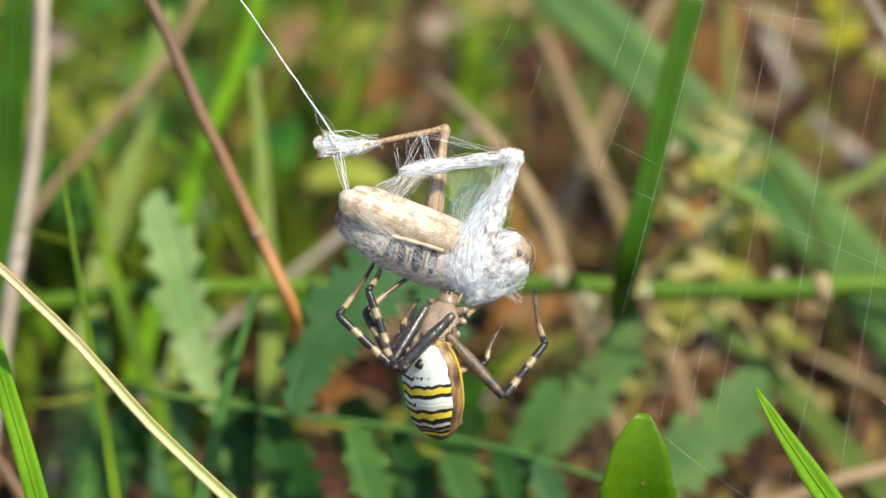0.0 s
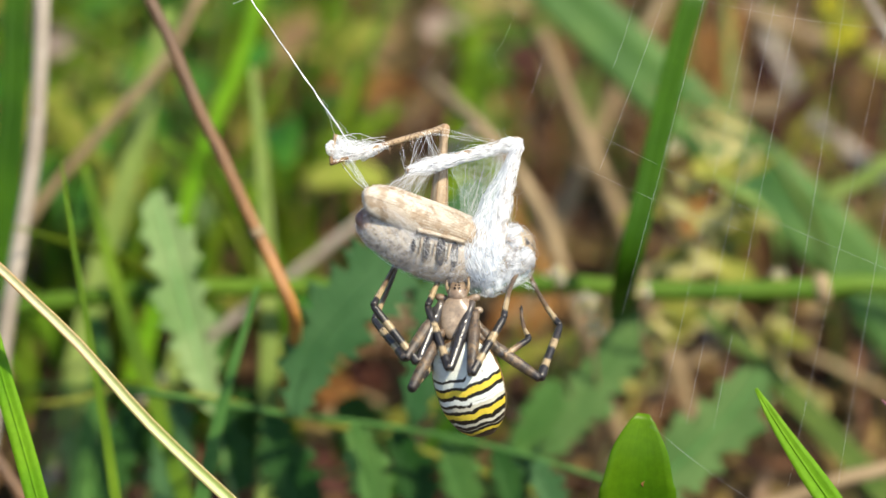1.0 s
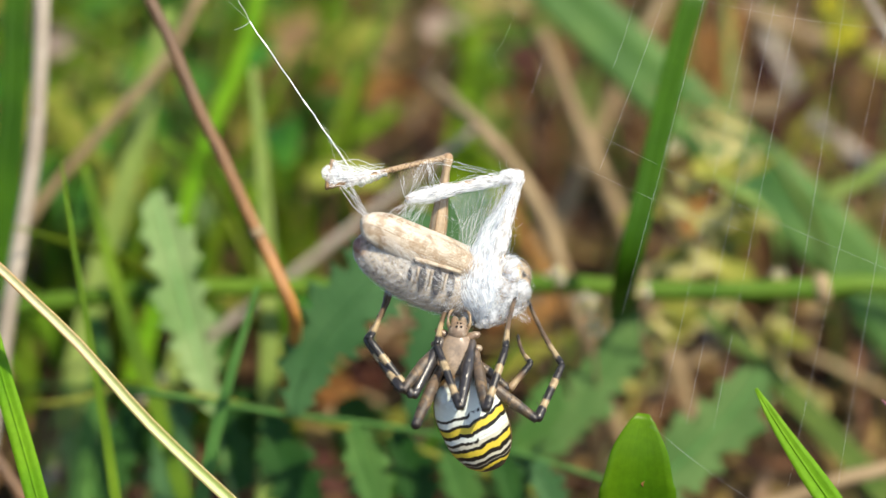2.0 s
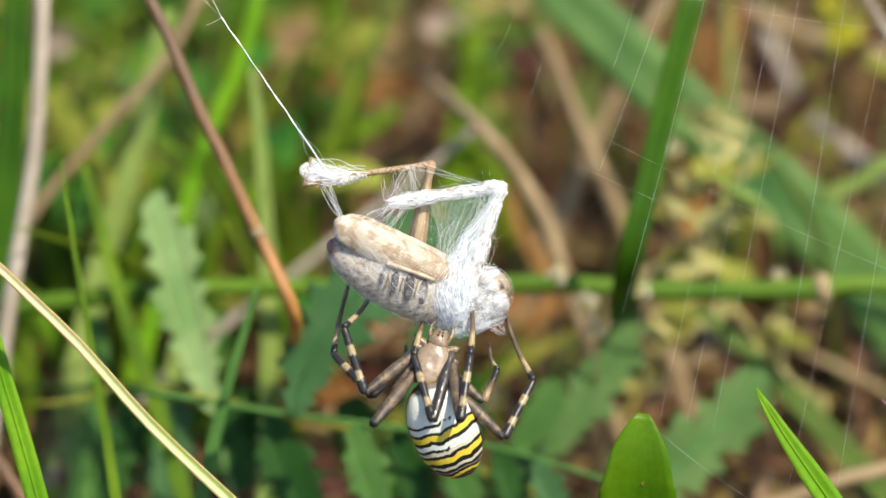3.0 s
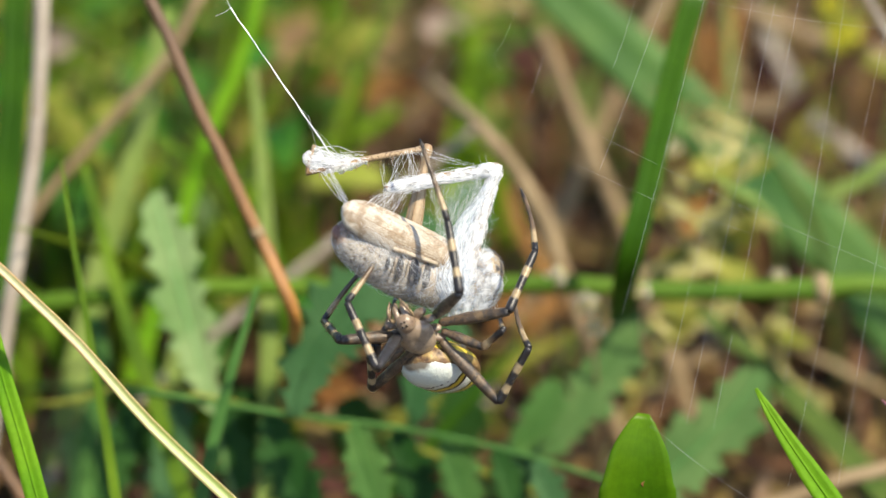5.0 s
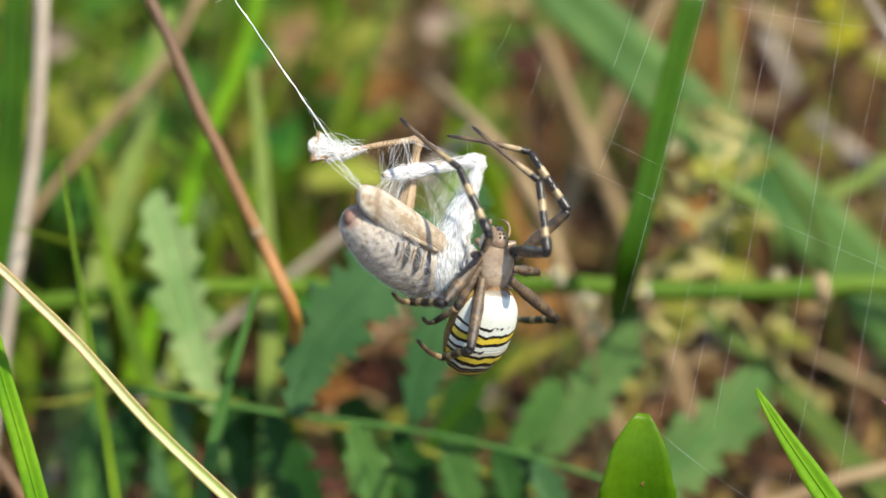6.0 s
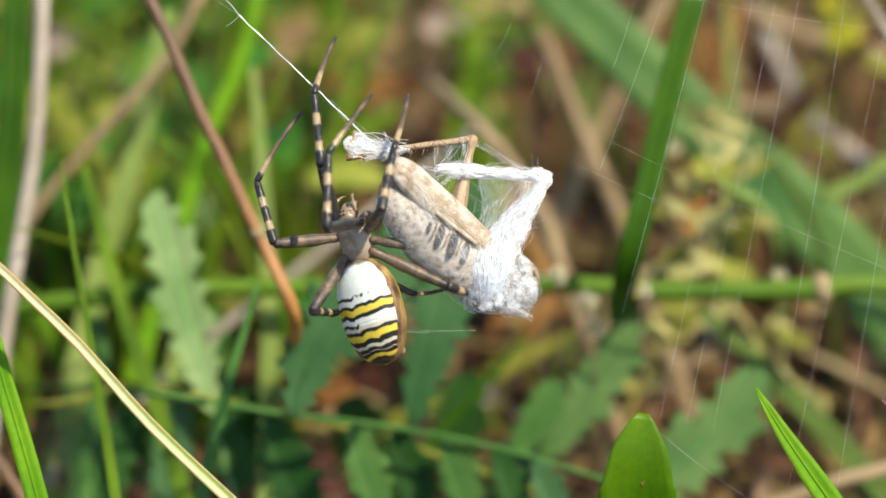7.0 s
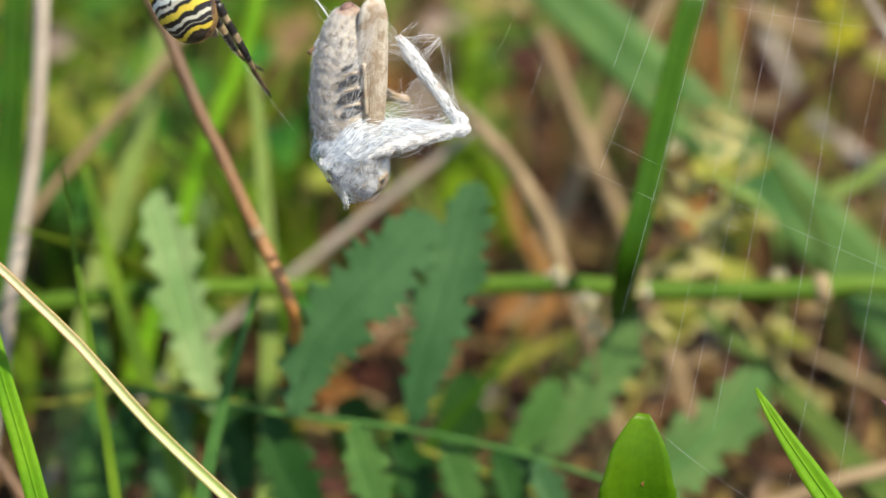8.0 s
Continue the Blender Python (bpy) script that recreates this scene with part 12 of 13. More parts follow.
    walk(legs["e"]["tibia"], [
        (0, bone((0.00, 0.00, 5.46), (3.87, -0.58, 4.15))), (0.25, bone((-0.00, -0.00, 5.46), (4.11, 0.30, 5.11))),
        (0.5, bone((-0.00, 0.00, 5.46), (3.93, 1.14, 6.02))), (0.75, bone((0.00, -0.00, 5.46), (4.00, 0.97, 5.79))),
        (1, bone((0.00, -0.00, 5.46), (4.04, 0.86, 5.59))), (1.25, bone((0.00, 0.00, 5.46), (3.81, 1.53, 5.89))),
        (1.5, bone((-0.00, 0.00, 5.46), (3.43, 2.22, 6.09))), (1.7, bone((-0.00, 0.00, 5.46), (3.33, 2.41, 5.88))),
        (2.1, bone((0.00, -0.00, 5.46), (3.10, 2.73, 5.36))), (2.45, bone((-0.00, 0.00, 5.46), (2.88, 2.90, 4.86))),
        (2.8, bone((-0.00, -0.00, 5.46), (2.73, 2.91, 4.41))), (3, bone((-0.00, 0.00, 5.46), (2.72, 2.83, 4.19))),
        (3.25, bone((-0.00, 0.00, 5.46), (3.40, 1.98, 4.18))), (3.5, bone((0.00, 0.00, 5.46), (3.87, 1.05, 4.46))),
        (3.6, bone((0.00, -0.00, 5.46), (3.78, 1.39, 4.55))), (3.7, bone((0.00, 0.00, 5.46), (3.36, 2.28, 4.72))),
        (3.8, bone((0.00, -0.00, 5.46), (2.51, 3.24, 4.94))), (3.9, bone((-0.00, 0.00, 5.46), (1.48, 3.84, 5.13))),
        (4, bone((0.00, 0.00, 5.46), (0.74, 4.06, 5.19))), (4.1, bone((0.00, -0.00, 5.46), (0.05, 4.13, 5.28))),
        (4.2, bone((0.00, -0.00, 5.46), (-0.99, 4.01, 5.55))), (4.3, bone((0.00, -0.00, 5.46), (-2.02, 3.58, 5.89))),
        (4.4, bone((0.00, -0.00, 5.46), (-2.68, 3.06, 6.19))), (4.5, bone((-0.00, 0.00, 5.46), (-2.88, 2.81, 6.39))),
        (4.6, bone((-0.00, 0.00, 5.46), (-2.83, 2.80, 6.57))), (4.7, bone((0.00, -0.00, 5.46), (-2.69, 2.82, 6.83))),
        (5, bone((0.00, -0.00, 5.46), (-1.03, 3.34, 7.67))), (5.25, bone((0.00, 0.00, 5.46), (2.90, 1.69, 3.05))),
        (5.5, bone((0.00, 0.00, 5.46), (1.53, 0.19, 1.63))), (5.8, bone((0.00, -0.00, 5.46), (1.02, -0.08, 1.46))),
        (5.9, bone((-0.00, 0.00, 5.46), (3.82, -0.89, 4.16))), (6, bone((0.00, -0.00, 5.46), (3.14, -0.80, 8.03))),
        (6.1, bone((0.00, -0.00, 5.46), (3.92, -0.31, 6.73))), (6.2, bone((0.00, -0.00, 5.46), (3.59, 0.93, 3.64))),
        (6.3, bone((0.00, 0.00, 5.46), (2.64, 2.10, 3.08))), (6.4, bone((0.00, 0.00, 5.46), (2.41, 3.23, 4.56))),
        (6.5, bone((-0.00, -0.00, 5.46), (1.76, 3.68, 6.13))), (6.6, bone((0.00, 0.00, 5.46), (-0.51, 2.16, 8.95))),
        (6.7, bone((-0.00, -0.00, 5.46), (0.88, 2.72, 8.45))), (6.8, bone((-0.00, 0.00, 5.46), (1.28, 3.31, 7.59))),
        (6.9, bone((-0.00, -0.00, 5.46), (2.54, 3.16, 6.28))), (7, bone((-0.00, 0.00, 5.46), (3.84, 1.53, 5.42))),
        (7.1, bone((0.00, 0.00, 5.46), (3.67, 1.89, 5.56))), (7.2, bone((0.00, 0.00, 5.46), (3.26, 2.51, 5.05))),
        (7.3, bone((0.00, 0.00, 5.46), (2.96, 2.72, 4.52))), (7.4, bone((0.00, 0.00, 5.46), (2.71, 3.09, 5.03))),
        (7.5, bone((0.00, 0.00, 5.46), (2.24, 3.44, 5.03))), (7.6, bone((0.00, -0.00, 5.46), (2.25, 3.43, 4.98))),
        (7.7, bone((0.00, 0.00, 5.46), (2.25, 3.42, 4.91))), (7.8, bone((0.00, 0.00, 5.46), (2.25, 3.41, 4.85))),
        (7.9, bone((-0.00, -0.00, 5.46), (2.24, 3.41, 4.80))), (8, bone((0.00, 0.00, 5.46), (2.24, 3.40, 4.78))),
    ])
    walk(legs["e"]["metatarsus"], [
        (0, bone((3.87, -0.58, 4.15), (5.53, -1.68, -0.22))), (0.25, bone((4.11, 0.30, 5.11), (6.67, -0.54, 1.15))),
        (0.5, bone((3.93, 1.14, 6.02), (7.22, 0.84, 2.54))), (0.75, bone((4.00, 0.97, 5.79), (6.99, 0.49, 2.06))),
        (1, bone((4.04, 0.86, 5.59), (6.74, 0.21, 1.68))), (1.25, bone((3.81, 1.53, 5.89), (6.79, 0.83, 2.20))),
        (1.5, bone((3.43, 2.22, 6.09), (6.72, 1.54, 2.66))), (1.7, bone((3.33, 2.41, 5.88), (6.70, 1.69, 2.54))),
        (2.1, bone((3.10, 2.73, 5.36), (6.58, 1.95, 2.15))), (2.45, bone((2.88, 2.90, 4.86), (6.45, 2.07, 1.76))),
        (2.8, bone((2.73, 2.91, 4.41), (6.40, 2.08, 1.42))), (3, bone((2.72, 2.83, 4.19), (6.47, 2.01, 1.30))),
        (3.25, bone((3.40, 1.98, 4.18), (7.19, 1.16, 1.37))), (3.5, bone((3.87, 1.05, 4.46), (7.76, 0.32, 1.75))),
        (3.6, bone((3.78, 1.39, 4.55), (7.82, 0.92, 2.00))), (3.7, bone((3.36, 2.28, 4.72), (7.56, 2.33, 2.39))),
        (3.8, bone((2.51, 3.24, 4.94), (6.78, 3.93, 2.87))), (3.9, bone((1.48, 3.84, 5.13), (5.73, 5.07, 3.27))),
        (4, bone((0.74, 4.06, 5.19), (4.96, 5.50, 3.42))), (4.1, bone((0.05, 4.13, 5.28), (4.29, 5.58, 3.57))),
        (4.2, bone((-0.99, 4.01, 5.55), (3.30, 5.49, 3.98))), (4.3, bone((-2.02, 3.58, 5.89), (2.33, 5.05, 4.49))),
        (4.4, bone((-2.68, 3.06, 6.19), (1.73, 4.48, 4.90))), (4.5, bone((-2.88, 2.81, 6.39), (1.56, 4.10, 5.12))),
        (4.6, bone((-2.83, 2.80, 6.57), (1.63, 3.91, 5.20))), (4.7, bone((-2.69, 2.82, 6.83), (1.74, 3.77, 5.27))),
        (5, bone((-1.03, 3.34, 7.67), (2.93, 3.99, 5.04))), (5.25, bone((2.90, 1.69, 3.05), (5.94, 2.28, -0.61))),
        (5.5, bone((1.53, 0.19, 1.63), (3.70, 0.69, -2.62))), (5.8, bone((1.02, -0.08, 1.46), (2.78, 0.07, -3.00))),
        (5.9, bone((3.82, -0.89, 4.16), (8.48, -1.46, 3.19))), (6, bone((3.14, -0.80, 8.03), (6.55, -0.96, 11.40))),
        (6.1, bone((3.92, -0.31, 6.73), (8.33, 0.44, 8.47))), (6.2, bone((3.59, 0.93, 3.64), (7.22, 3.40, 1.69))),
        (6.3, bone((2.64, 2.10, 3.08), (4.73, 5.45, 0.35))), (6.4, bone((2.41, 3.23, 4.56), (4.36, 6.85, 2.08))),
        (6.5, bone((1.76, 3.68, 6.13), (3.30, 7.70, 4.01))), (6.6, bone((-0.51, 2.16, 8.95), (-1.80, 6.28, 11.04))),
        (6.7, bone((0.88, 2.72, 8.45), (1.06, 6.70, 11.12))), (6.8, bone((1.28, 3.31, 7.59), (3.32, 7.30, 9.29))),
        (6.9, bone((2.54, 3.16, 6.28), (5.30, 7.02, 6.97))), (7, bone((3.84, 1.53, 5.42), (7.38, 4.73, 4.99))),
        (7.1, bone((3.67, 1.89, 5.56), (7.21, 5.13, 5.59))), (7.2, bone((3.26, 2.51, 5.05), (6.76, 5.74, 4.50))),
        (7.3, bone((2.96, 2.72, 4.52), (6.22, 5.88, 2.95))), (7.4, bone((2.71, 3.09, 5.03), (5.81, 6.63, 4.09))),
        (7.5, bone((2.24, 3.44, 5.03), (4.71, 7.50, 4.33))), (7.6, bone((2.25, 3.43, 4.98), (4.73, 7.47, 4.22))),
        (7.7, bone((2.25, 3.42, 4.91), (4.73, 7.44, 4.07))), (7.8, bone((2.25, 3.41, 4.85), (4.72, 7.42, 3.93))),
        (7.9, bone((2.24, 3.41, 4.80), (4.71, 7.41, 3.83))), (8, bone((2.24, 3.40, 4.78), (4.70, 7.40, 3.78))),
    ])
    walk(legs["h"]["leg"], [
        (0, bone((1.72, 0.83, -0.44), (9.37, -5.60, -0.81))), (0.25, bone((1.71, 0.90, -0.12), (9.78, -4.96, 0.63))),
        (0.5, bone((1.68, 1.00, 0.21), (10.02, -4.19, 2.06))), (0.75, bone((1.64, 1.07, 0.07), (9.91, -4.44, 1.22))),
        (1, bone((1.62, 1.11, -0.08), (9.77, -4.66, 0.38))), (1.25, bone((1.61, 1.11, 0.03), (9.82, -4.57, 0.49))),
        (1.5, bone((1.61, 1.12, 0.14), (9.88, -4.48, 0.59))), (1.7, bone((1.62, 1.10, 0.12), (9.88, -4.51, 0.54))),
        (2.1, bone((1.66, 1.01, -0.04), (9.86, -4.69, 0.19))), (2.45, bone((1.71, 0.91, -0.21), (9.82, -4.93, -0.20))),
        (2.8, bone((1.74, 0.84, -0.34), (9.73, -5.17, -0.49))), (3, bone((1.75, 0.82, -0.36), (9.67, -5.27, -0.54))),
        (3.25, bone((1.64, 1.01, -0.03), (9.27, -5.46, -0.02))), (3.5, bone((1.41, 1.34, 0.30), (8.64, -5.56, 0.51))),
        (3.6, bone((1.22, 1.47, 0.26), (8.43, -5.46, 0.30))), (3.7, bone((0.93, 1.63, 0.16), (8.20, -5.23, -0.22))),
        (3.8, bone((0.62, 1.78, 0.04), (7.98, -4.93, -0.87))), (3.9, bone((0.38, 1.90, -0.06), (7.80, -4.65, -1.48))),
        (4, bone((0.27, 1.94, -0.10), (7.72, -4.49, -1.87))), (4.1, bone((0.29, 1.94, -0.07), (7.73, -4.42, -2.10))),
        (4.2, bone((0.35, 1.93, -0.01), (7.76, -4.37, -2.31))), (4.3, bone((0.42, 1.91, 0.08), (7.81, -4.32, -2.48))),
        (4.4, bone((0.50, 1.89, 0.16), (7.85, -4.30, -2.59))), (4.5, bone((0.57, 1.87, 0.22), (7.89, -4.31, -2.65))),
        (4.6, bone((0.65, 1.83, 0.25), (7.96, -4.40, -2.54))), (4.7, bone((0.75, 1.76, 0.29), (8.05, -4.59, -2.20))),
        (5, bone((1.07, 1.48, 0.41), (8.29, -5.43, 0.01))), (5.25, bone((1.35, 1.20, 0.49), (8.07, -5.91, 2.55))),
        (5.5, bone((1.57, 0.96, 0.56), (7.55, -5.96, 4.58))), (5.8, bone((1.68, 0.84, 0.58), (7.20, -5.88, 5.51))),
        (5.9, bone((1.66, 0.92, 0.07), (8.57, -6.26, -0.69))), (6, bone((1.62, 1.02, -0.44), (7.65, -4.03, -6.61))),
        (6.1, bone((1.58, 1.05, -0.17), (8.88, -4.51, -4.14))), (6.2, bone((1.54, 1.08, 0.34), (9.69, -4.52, 1.79))),
        (6.3, bone((1.49, 1.12, 0.62), (9.26, -3.84, 4.50))), (6.4, bone((1.43, 1.24, 0.55), (9.74, -3.87, 2.70))),
        (6.5, bone((1.36, 1.34, 0.48), (9.90, -3.83, 0.88))), (6.6, bone((1.29, 1.18, 0.90), (8.74, -1.59, 6.97))),
        (6.7, bone((1.21, 1.24, 0.90), (8.08, -0.32, 7.99))), (6.8, bone((1.12, 1.34, 0.90), (7.72, 0.30, 8.34))),
        (6.9, bone((1.01, 1.40, 0.92), (9.67, -1.05, 5.26))), (7, bone((0.93, 1.43, 0.96), (9.99, -2.79, 1.36))),
        (7.1, bone((0.98, 1.25, 1.10), (8.54, -5.21, 2.15))), (7.2, bone((1.07, 0.92, 1.30), (5.44, -7.76, 3.64))),
        (7.3, bone((1.12, 0.74, 1.43), (3.61, -8.50, 4.30))), (7.4, bone((0.92, 0.88, 1.47), (5.99, -7.56, 3.20))),
        (7.5, bone((0.73, 1.05, 1.49), (7.92, -5.88, 1.89))), (7.6, bone((0.75, 1.12, 1.46), (7.76, -6.00, 1.78))),
        (7.7, bone((0.81, 1.17, 1.38), (7.41, -6.33, 1.69))), (7.8, bone((0.88, 1.21, 1.28), (6.96, -6.71, 1.63))),
        (7.9, bone((0.93, 1.24, 1.21), (6.57, -7.00, 1.59))), (8, bone((0.95, 1.25, 1.17), (6.41, -7.12, 1.57))),
    ])
    walk(legs["h"]["tibia"], [
        (0, bone((-0.00, 0.00, 10.00), (7.57, 2.69, 8.73))), (0.25, bone((0.00, -0.00, 10.00), (7.07, 3.67, 8.38))),
        (0.5, bone((0.00, -0.00, 10.00), (6.44, 4.60, 8.15))), (0.75, bone((0.00, -0.00, 10.00), (7.10, 3.56, 8.26))),
        (1, bone((-0.00, 0.00, 10.00), (7.61, 2.48, 8.55))), (1.25, bone((-0.00, 0.00, 10.00), (7.52, 2.81, 8.73))),
        (1.5, bone((0.00, -0.00, 10.00), (7.43, 3.13, 8.91))), (1.7, bone((0.00, 0.00, 10.00), (7.41, 3.16, 8.89))),
        (2.1, bone((0.00, -0.00, 10.00), (7.30, 3.35, 8.73))), (2.45, bone((0.00, 0.00, 10.00), (7.17, 3.53, 8.48))),
        (2.8, bone((0.00, -0.00, 10.00), (7.06, 3.59, 8.17))), (3, bone((-0.00, 0.00, 10.00), (7.04, 3.53, 7.98))),
        (3.25, bone((0.00, -0.00, 10.00), (7.24, 2.99, 7.81))), (3.5, bone((-0.00, -0.00, 10.00), (7.30, 2.68, 7.62))),
        (3.6, bone((0.00, -0.00, 10.00), (6.97, 3.36, 7.50))), (3.7, bone((0.00, 0.00, 10.00), (6.02, 4.78, 7.34))),
        (3.8, bone((0.00, -0.00, 10.00), (4.39, 6.23, 7.16))), (3.9, bone((0.00, -0.00, 10.00), (2.73, 7.05, 7.00))),
        (4, bone((0.00, 0.00, 10.00), (1.79, 7.31, 6.91))), (4.1, bone((-0.00, 0.00, 10.00), (1.35, 7.40, 6.92))),
        (4.2, bone((0.00, -0.00, 10.00), (0.92, 7.49, 6.97))), (4.3, bone((-0.00, 0.00, 10.00), (0.53, 7.55, 7.04))),
        (4.4, bone((-0.00, 0.00, 10.00), (0.21, 7.60, 7.12))), (4.5, bone((0.00, -0.00, 10.00), (-0.00, 7.63, 7.19))),
        (4.6, bone((-0.00, 0.00, 10.00), (-0.04, 7.66, 7.28))), (4.7, bone((0.00, -0.00, 10.00), (0.16, 7.70, 7.40))),
        (5, bone((-0.00, 0.00, 10.00), (2.49, 7.27, 7.35))), (5.25, bone((-0.00, -0.00, 10.00), (5.77, 3.26, 5.28))),
        (5.5, bone((-0.00, 0.00, 10.00), (5.00, -1.78, 3.84))), (5.8, bone((-0.00, 0.00, 10.00), (3.31, -4.05, 3.77))),
        (5.9, bone((0.00, -0.00, 10.00), (4.42, -6.57, 8.15))), (6, bone((-0.00, 0.00, 10.00), (3.90, -6.62, 12.67))),
        (6.1, bone((-0.00, 0.00, 10.00), (4.97, -6.31, 11.26))), (6.2, bone((0.00, 0.00, 10.00), (6.14, -5.03, 8.22))),
        (6.3, bone((0.00, 0.00, 10.00), (6.67, -3.81, 7.32))), (6.4, bone((0.00, -0.00, 10.00), (7.26, -3.55, 9.14))),
        (6.5, bone((0.00, 0.00, 10.00), (7.47, -3.06, 11.00))), (6.6, bone((0.00, 0.00, 10.00), (7.72, -2.36, 9.01))),
        (6.7, bone((0.00, 0.00, 10.00), (7.64, -1.74, 7.83))), (6.8, bone((0.00, -0.00, 10.00), (7.48, -1.27, 7.06))),
        (6.9, bone((0.00, -0.00, 10.00), (7.67, -2.37, 11.30))), (7, bone((-0.00, 0.00, 10.00), (5.71, -2.33, 15.30))),
        (7.1, bone((0.00, -0.00, 10.00), (6.59, -1.80, 14.40))), (7.2, bone((-0.00, -0.00, 10.00), (7.74, -2.08, 11.36))),
        (7.3, bone((0.00, 0.00, 10.00), (7.74, -2.50, 9.88))), (7.4, bone((0.00, -0.00, 10.00), (6.77, -0.43, 14.47))),
        (7.5, bone((-0.00, 0.00, 10.00), (3.13, 0.55, 17.48))), (7.6, bone((0.00, -0.00, 10.00), (2.92, -0.12, 17.58))),
        (7.7, bone((0.00, 0.00, 10.00), (3.05, -1.52, 17.38))), (7.8, bone((-0.00, 0.00, 10.00), (3.03, -3.22, 16.82))),
        (7.9, bone((0.00, -0.00, 10.00), (2.76, -4.52, 16.17))), (8, bone((0.00, -0.00, 10.00), (2.59, -5.00, 15.86))),
    ])
    walk(legs["h"]["metatarsus"], [
        (0, bone((7.57, 2.69, 8.73), (14.81, -1.29, 3.11))), (0.25, bone((7.07, 3.67, 8.38), (14.19, 1.77, 1.63))),
        (0.5, bone((6.44, 4.60, 8.15), (13.05, 4.84, 0.65))), (0.75, bone((7.10, 3.56, 8.26), (13.65, 3.65, 0.71))),
        (1, bone((7.61, 2.48, 8.55), (14.09, 2.42, 0.93))), (1.25, bone((7.52, 2.81, 8.73), (13.87, 3.04, 1.01))),
        (1.5, bone((7.43, 3.13, 8.91), (13.61, 3.68, 1.08))), (1.7, bone((7.41, 3.16, 8.89), (13.57, 3.71, 1.04))),
        (2.1, bone((7.30, 3.35, 8.73), (13.46, 3.71, 0.87))), (2.45, bone((7.17, 3.53, 8.48), (13.31, 3.58, 0.59))),
        (2.8, bone((7.06, 3.59, 8.17), (13.10, 3.31, 0.21))), (3, bone((7.04, 3.53, 7.98), (12.97, 3.09, -0.06))),
        (3.25, bone((7.24, 2.99, 7.81), (12.33, 2.41, -0.77))), (3.5, bone((7.30, 2.68, 7.62), (11.55, 2.09, -1.41))),
        (3.6, bone((6.97, 3.36, 7.50), (11.59, 2.54, -1.32))), (3.7, bone((6.02, 4.78, 7.34), (11.58, 3.45, -0.85))),
        (3.8, bone((4.39, 6.23, 7.16), (11.04, 4.35, -0.07))), (3.9, bone((2.73, 7.05, 7.00), (10.24, 4.79, 0.81))),
        (4, bone((1.79, 7.31, 6.91), (9.75, 4.91, 1.37))), (4.1, bone((1.35, 7.40, 6.92), (9.57, 5.05, 1.74))),
        (4.2, bone((0.92, 7.49, 6.97), (9.44, 5.26, 2.23))), (4.3, bone((0.53, 7.55, 7.04), (9.32, 5.49, 2.73))),
        (4.4, bone((0.21, 7.60, 7.12), (9.18, 5.66, 3.15))), (4.5, bone((-0.00, 7.63, 7.19), (9.04, 5.69, 3.40))),
        (4.6, bone((-0.04, 7.66, 7.28), (8.96, 5.60, 3.46))), (4.7, bone((0.16, 7.70, 7.40), (9.03, 5.43, 3.41))),
        (5, bone((2.49, 7.27, 7.35), (10.43, 4.06, 2.19))), (5.25, bone((5.77, 3.26, 5.28), (12.39, -0.79, -1.01))),
        (5.5, bone((5.00, -1.78, 3.84), (10.37, -6.69, -3.02))), (5.8, bone((3.31, -4.05, 3.77), (8.01, -10.08, -2.67))),
        (5.9, bone((4.42, -6.57, 8.15), (11.04, -14.03, 7.51))), (6, bone((3.90, -6.62, 12.67), (10.11, -12.50, 17.84))),
        (6.1, bone((4.97, -6.31, 11.26), (12.67, -12.22, 13.66))), (6.2, bone((6.14, -5.03, 8.22), (14.17, -9.50, 4.31))),
        (6.3, bone((6.67, -3.81, 7.32), (13.51, -6.74, 0.65))), (6.4, bone((7.26, -3.55, 9.14), (14.69, -6.97, 3.38))),
        (6.5, bone((7.47, -3.06, 11.00), (15.38, -7.08, 6.40))), (6.6, bone((7.72, -2.36, 9.01), (17.02, -3.14, 5.44))),
        (6.7, bone((7.64, -1.74, 7.83), (16.81, -1.91, 3.85))), (6.8, bone((7.48, -1.27, 7.06), (16.69, -0.95, 3.19))),
        (6.9, bone((7.67, -2.37, 11.30), (17.52, -4.05, 11.23))), (7, bone((5.71, -2.33, 15.30), (14.52, -5.04, 19.16))),
        (7.1, bone((6.59, -1.80, 14.40), (15.85, -5.01, 16.38))), (7.2, bone((7.74, -2.08, 11.36), (16.20, -7.09, 9.55))),
        (7.3, bone((7.74, -2.50, 9.88), (14.91, -8.10, 5.75))), (7.4, bone((6.77, -0.43, 14.47), (15.72, -4.74, 13.30))),
        (7.5, bone((3.13, 0.55, 17.48), (12.29, -2.57, 19.99))), (7.6, bone((2.92, -0.12, 17.58), (11.44, -4.31, 20.72))),
        (7.7, bone((3.05, -1.52, 17.38), (10.51, -7.14, 20.94))), (7.8, bone((3.03, -3.22, 16.82), (9.15, -10.09, 20.72))),
        (7.9, bone((2.76, -4.52, 16.17), (7.70, -12.16, 20.31))), (8, bone((2.59, -5.00, 15.86), (7.03, -12.89, 20.10))),
    ])
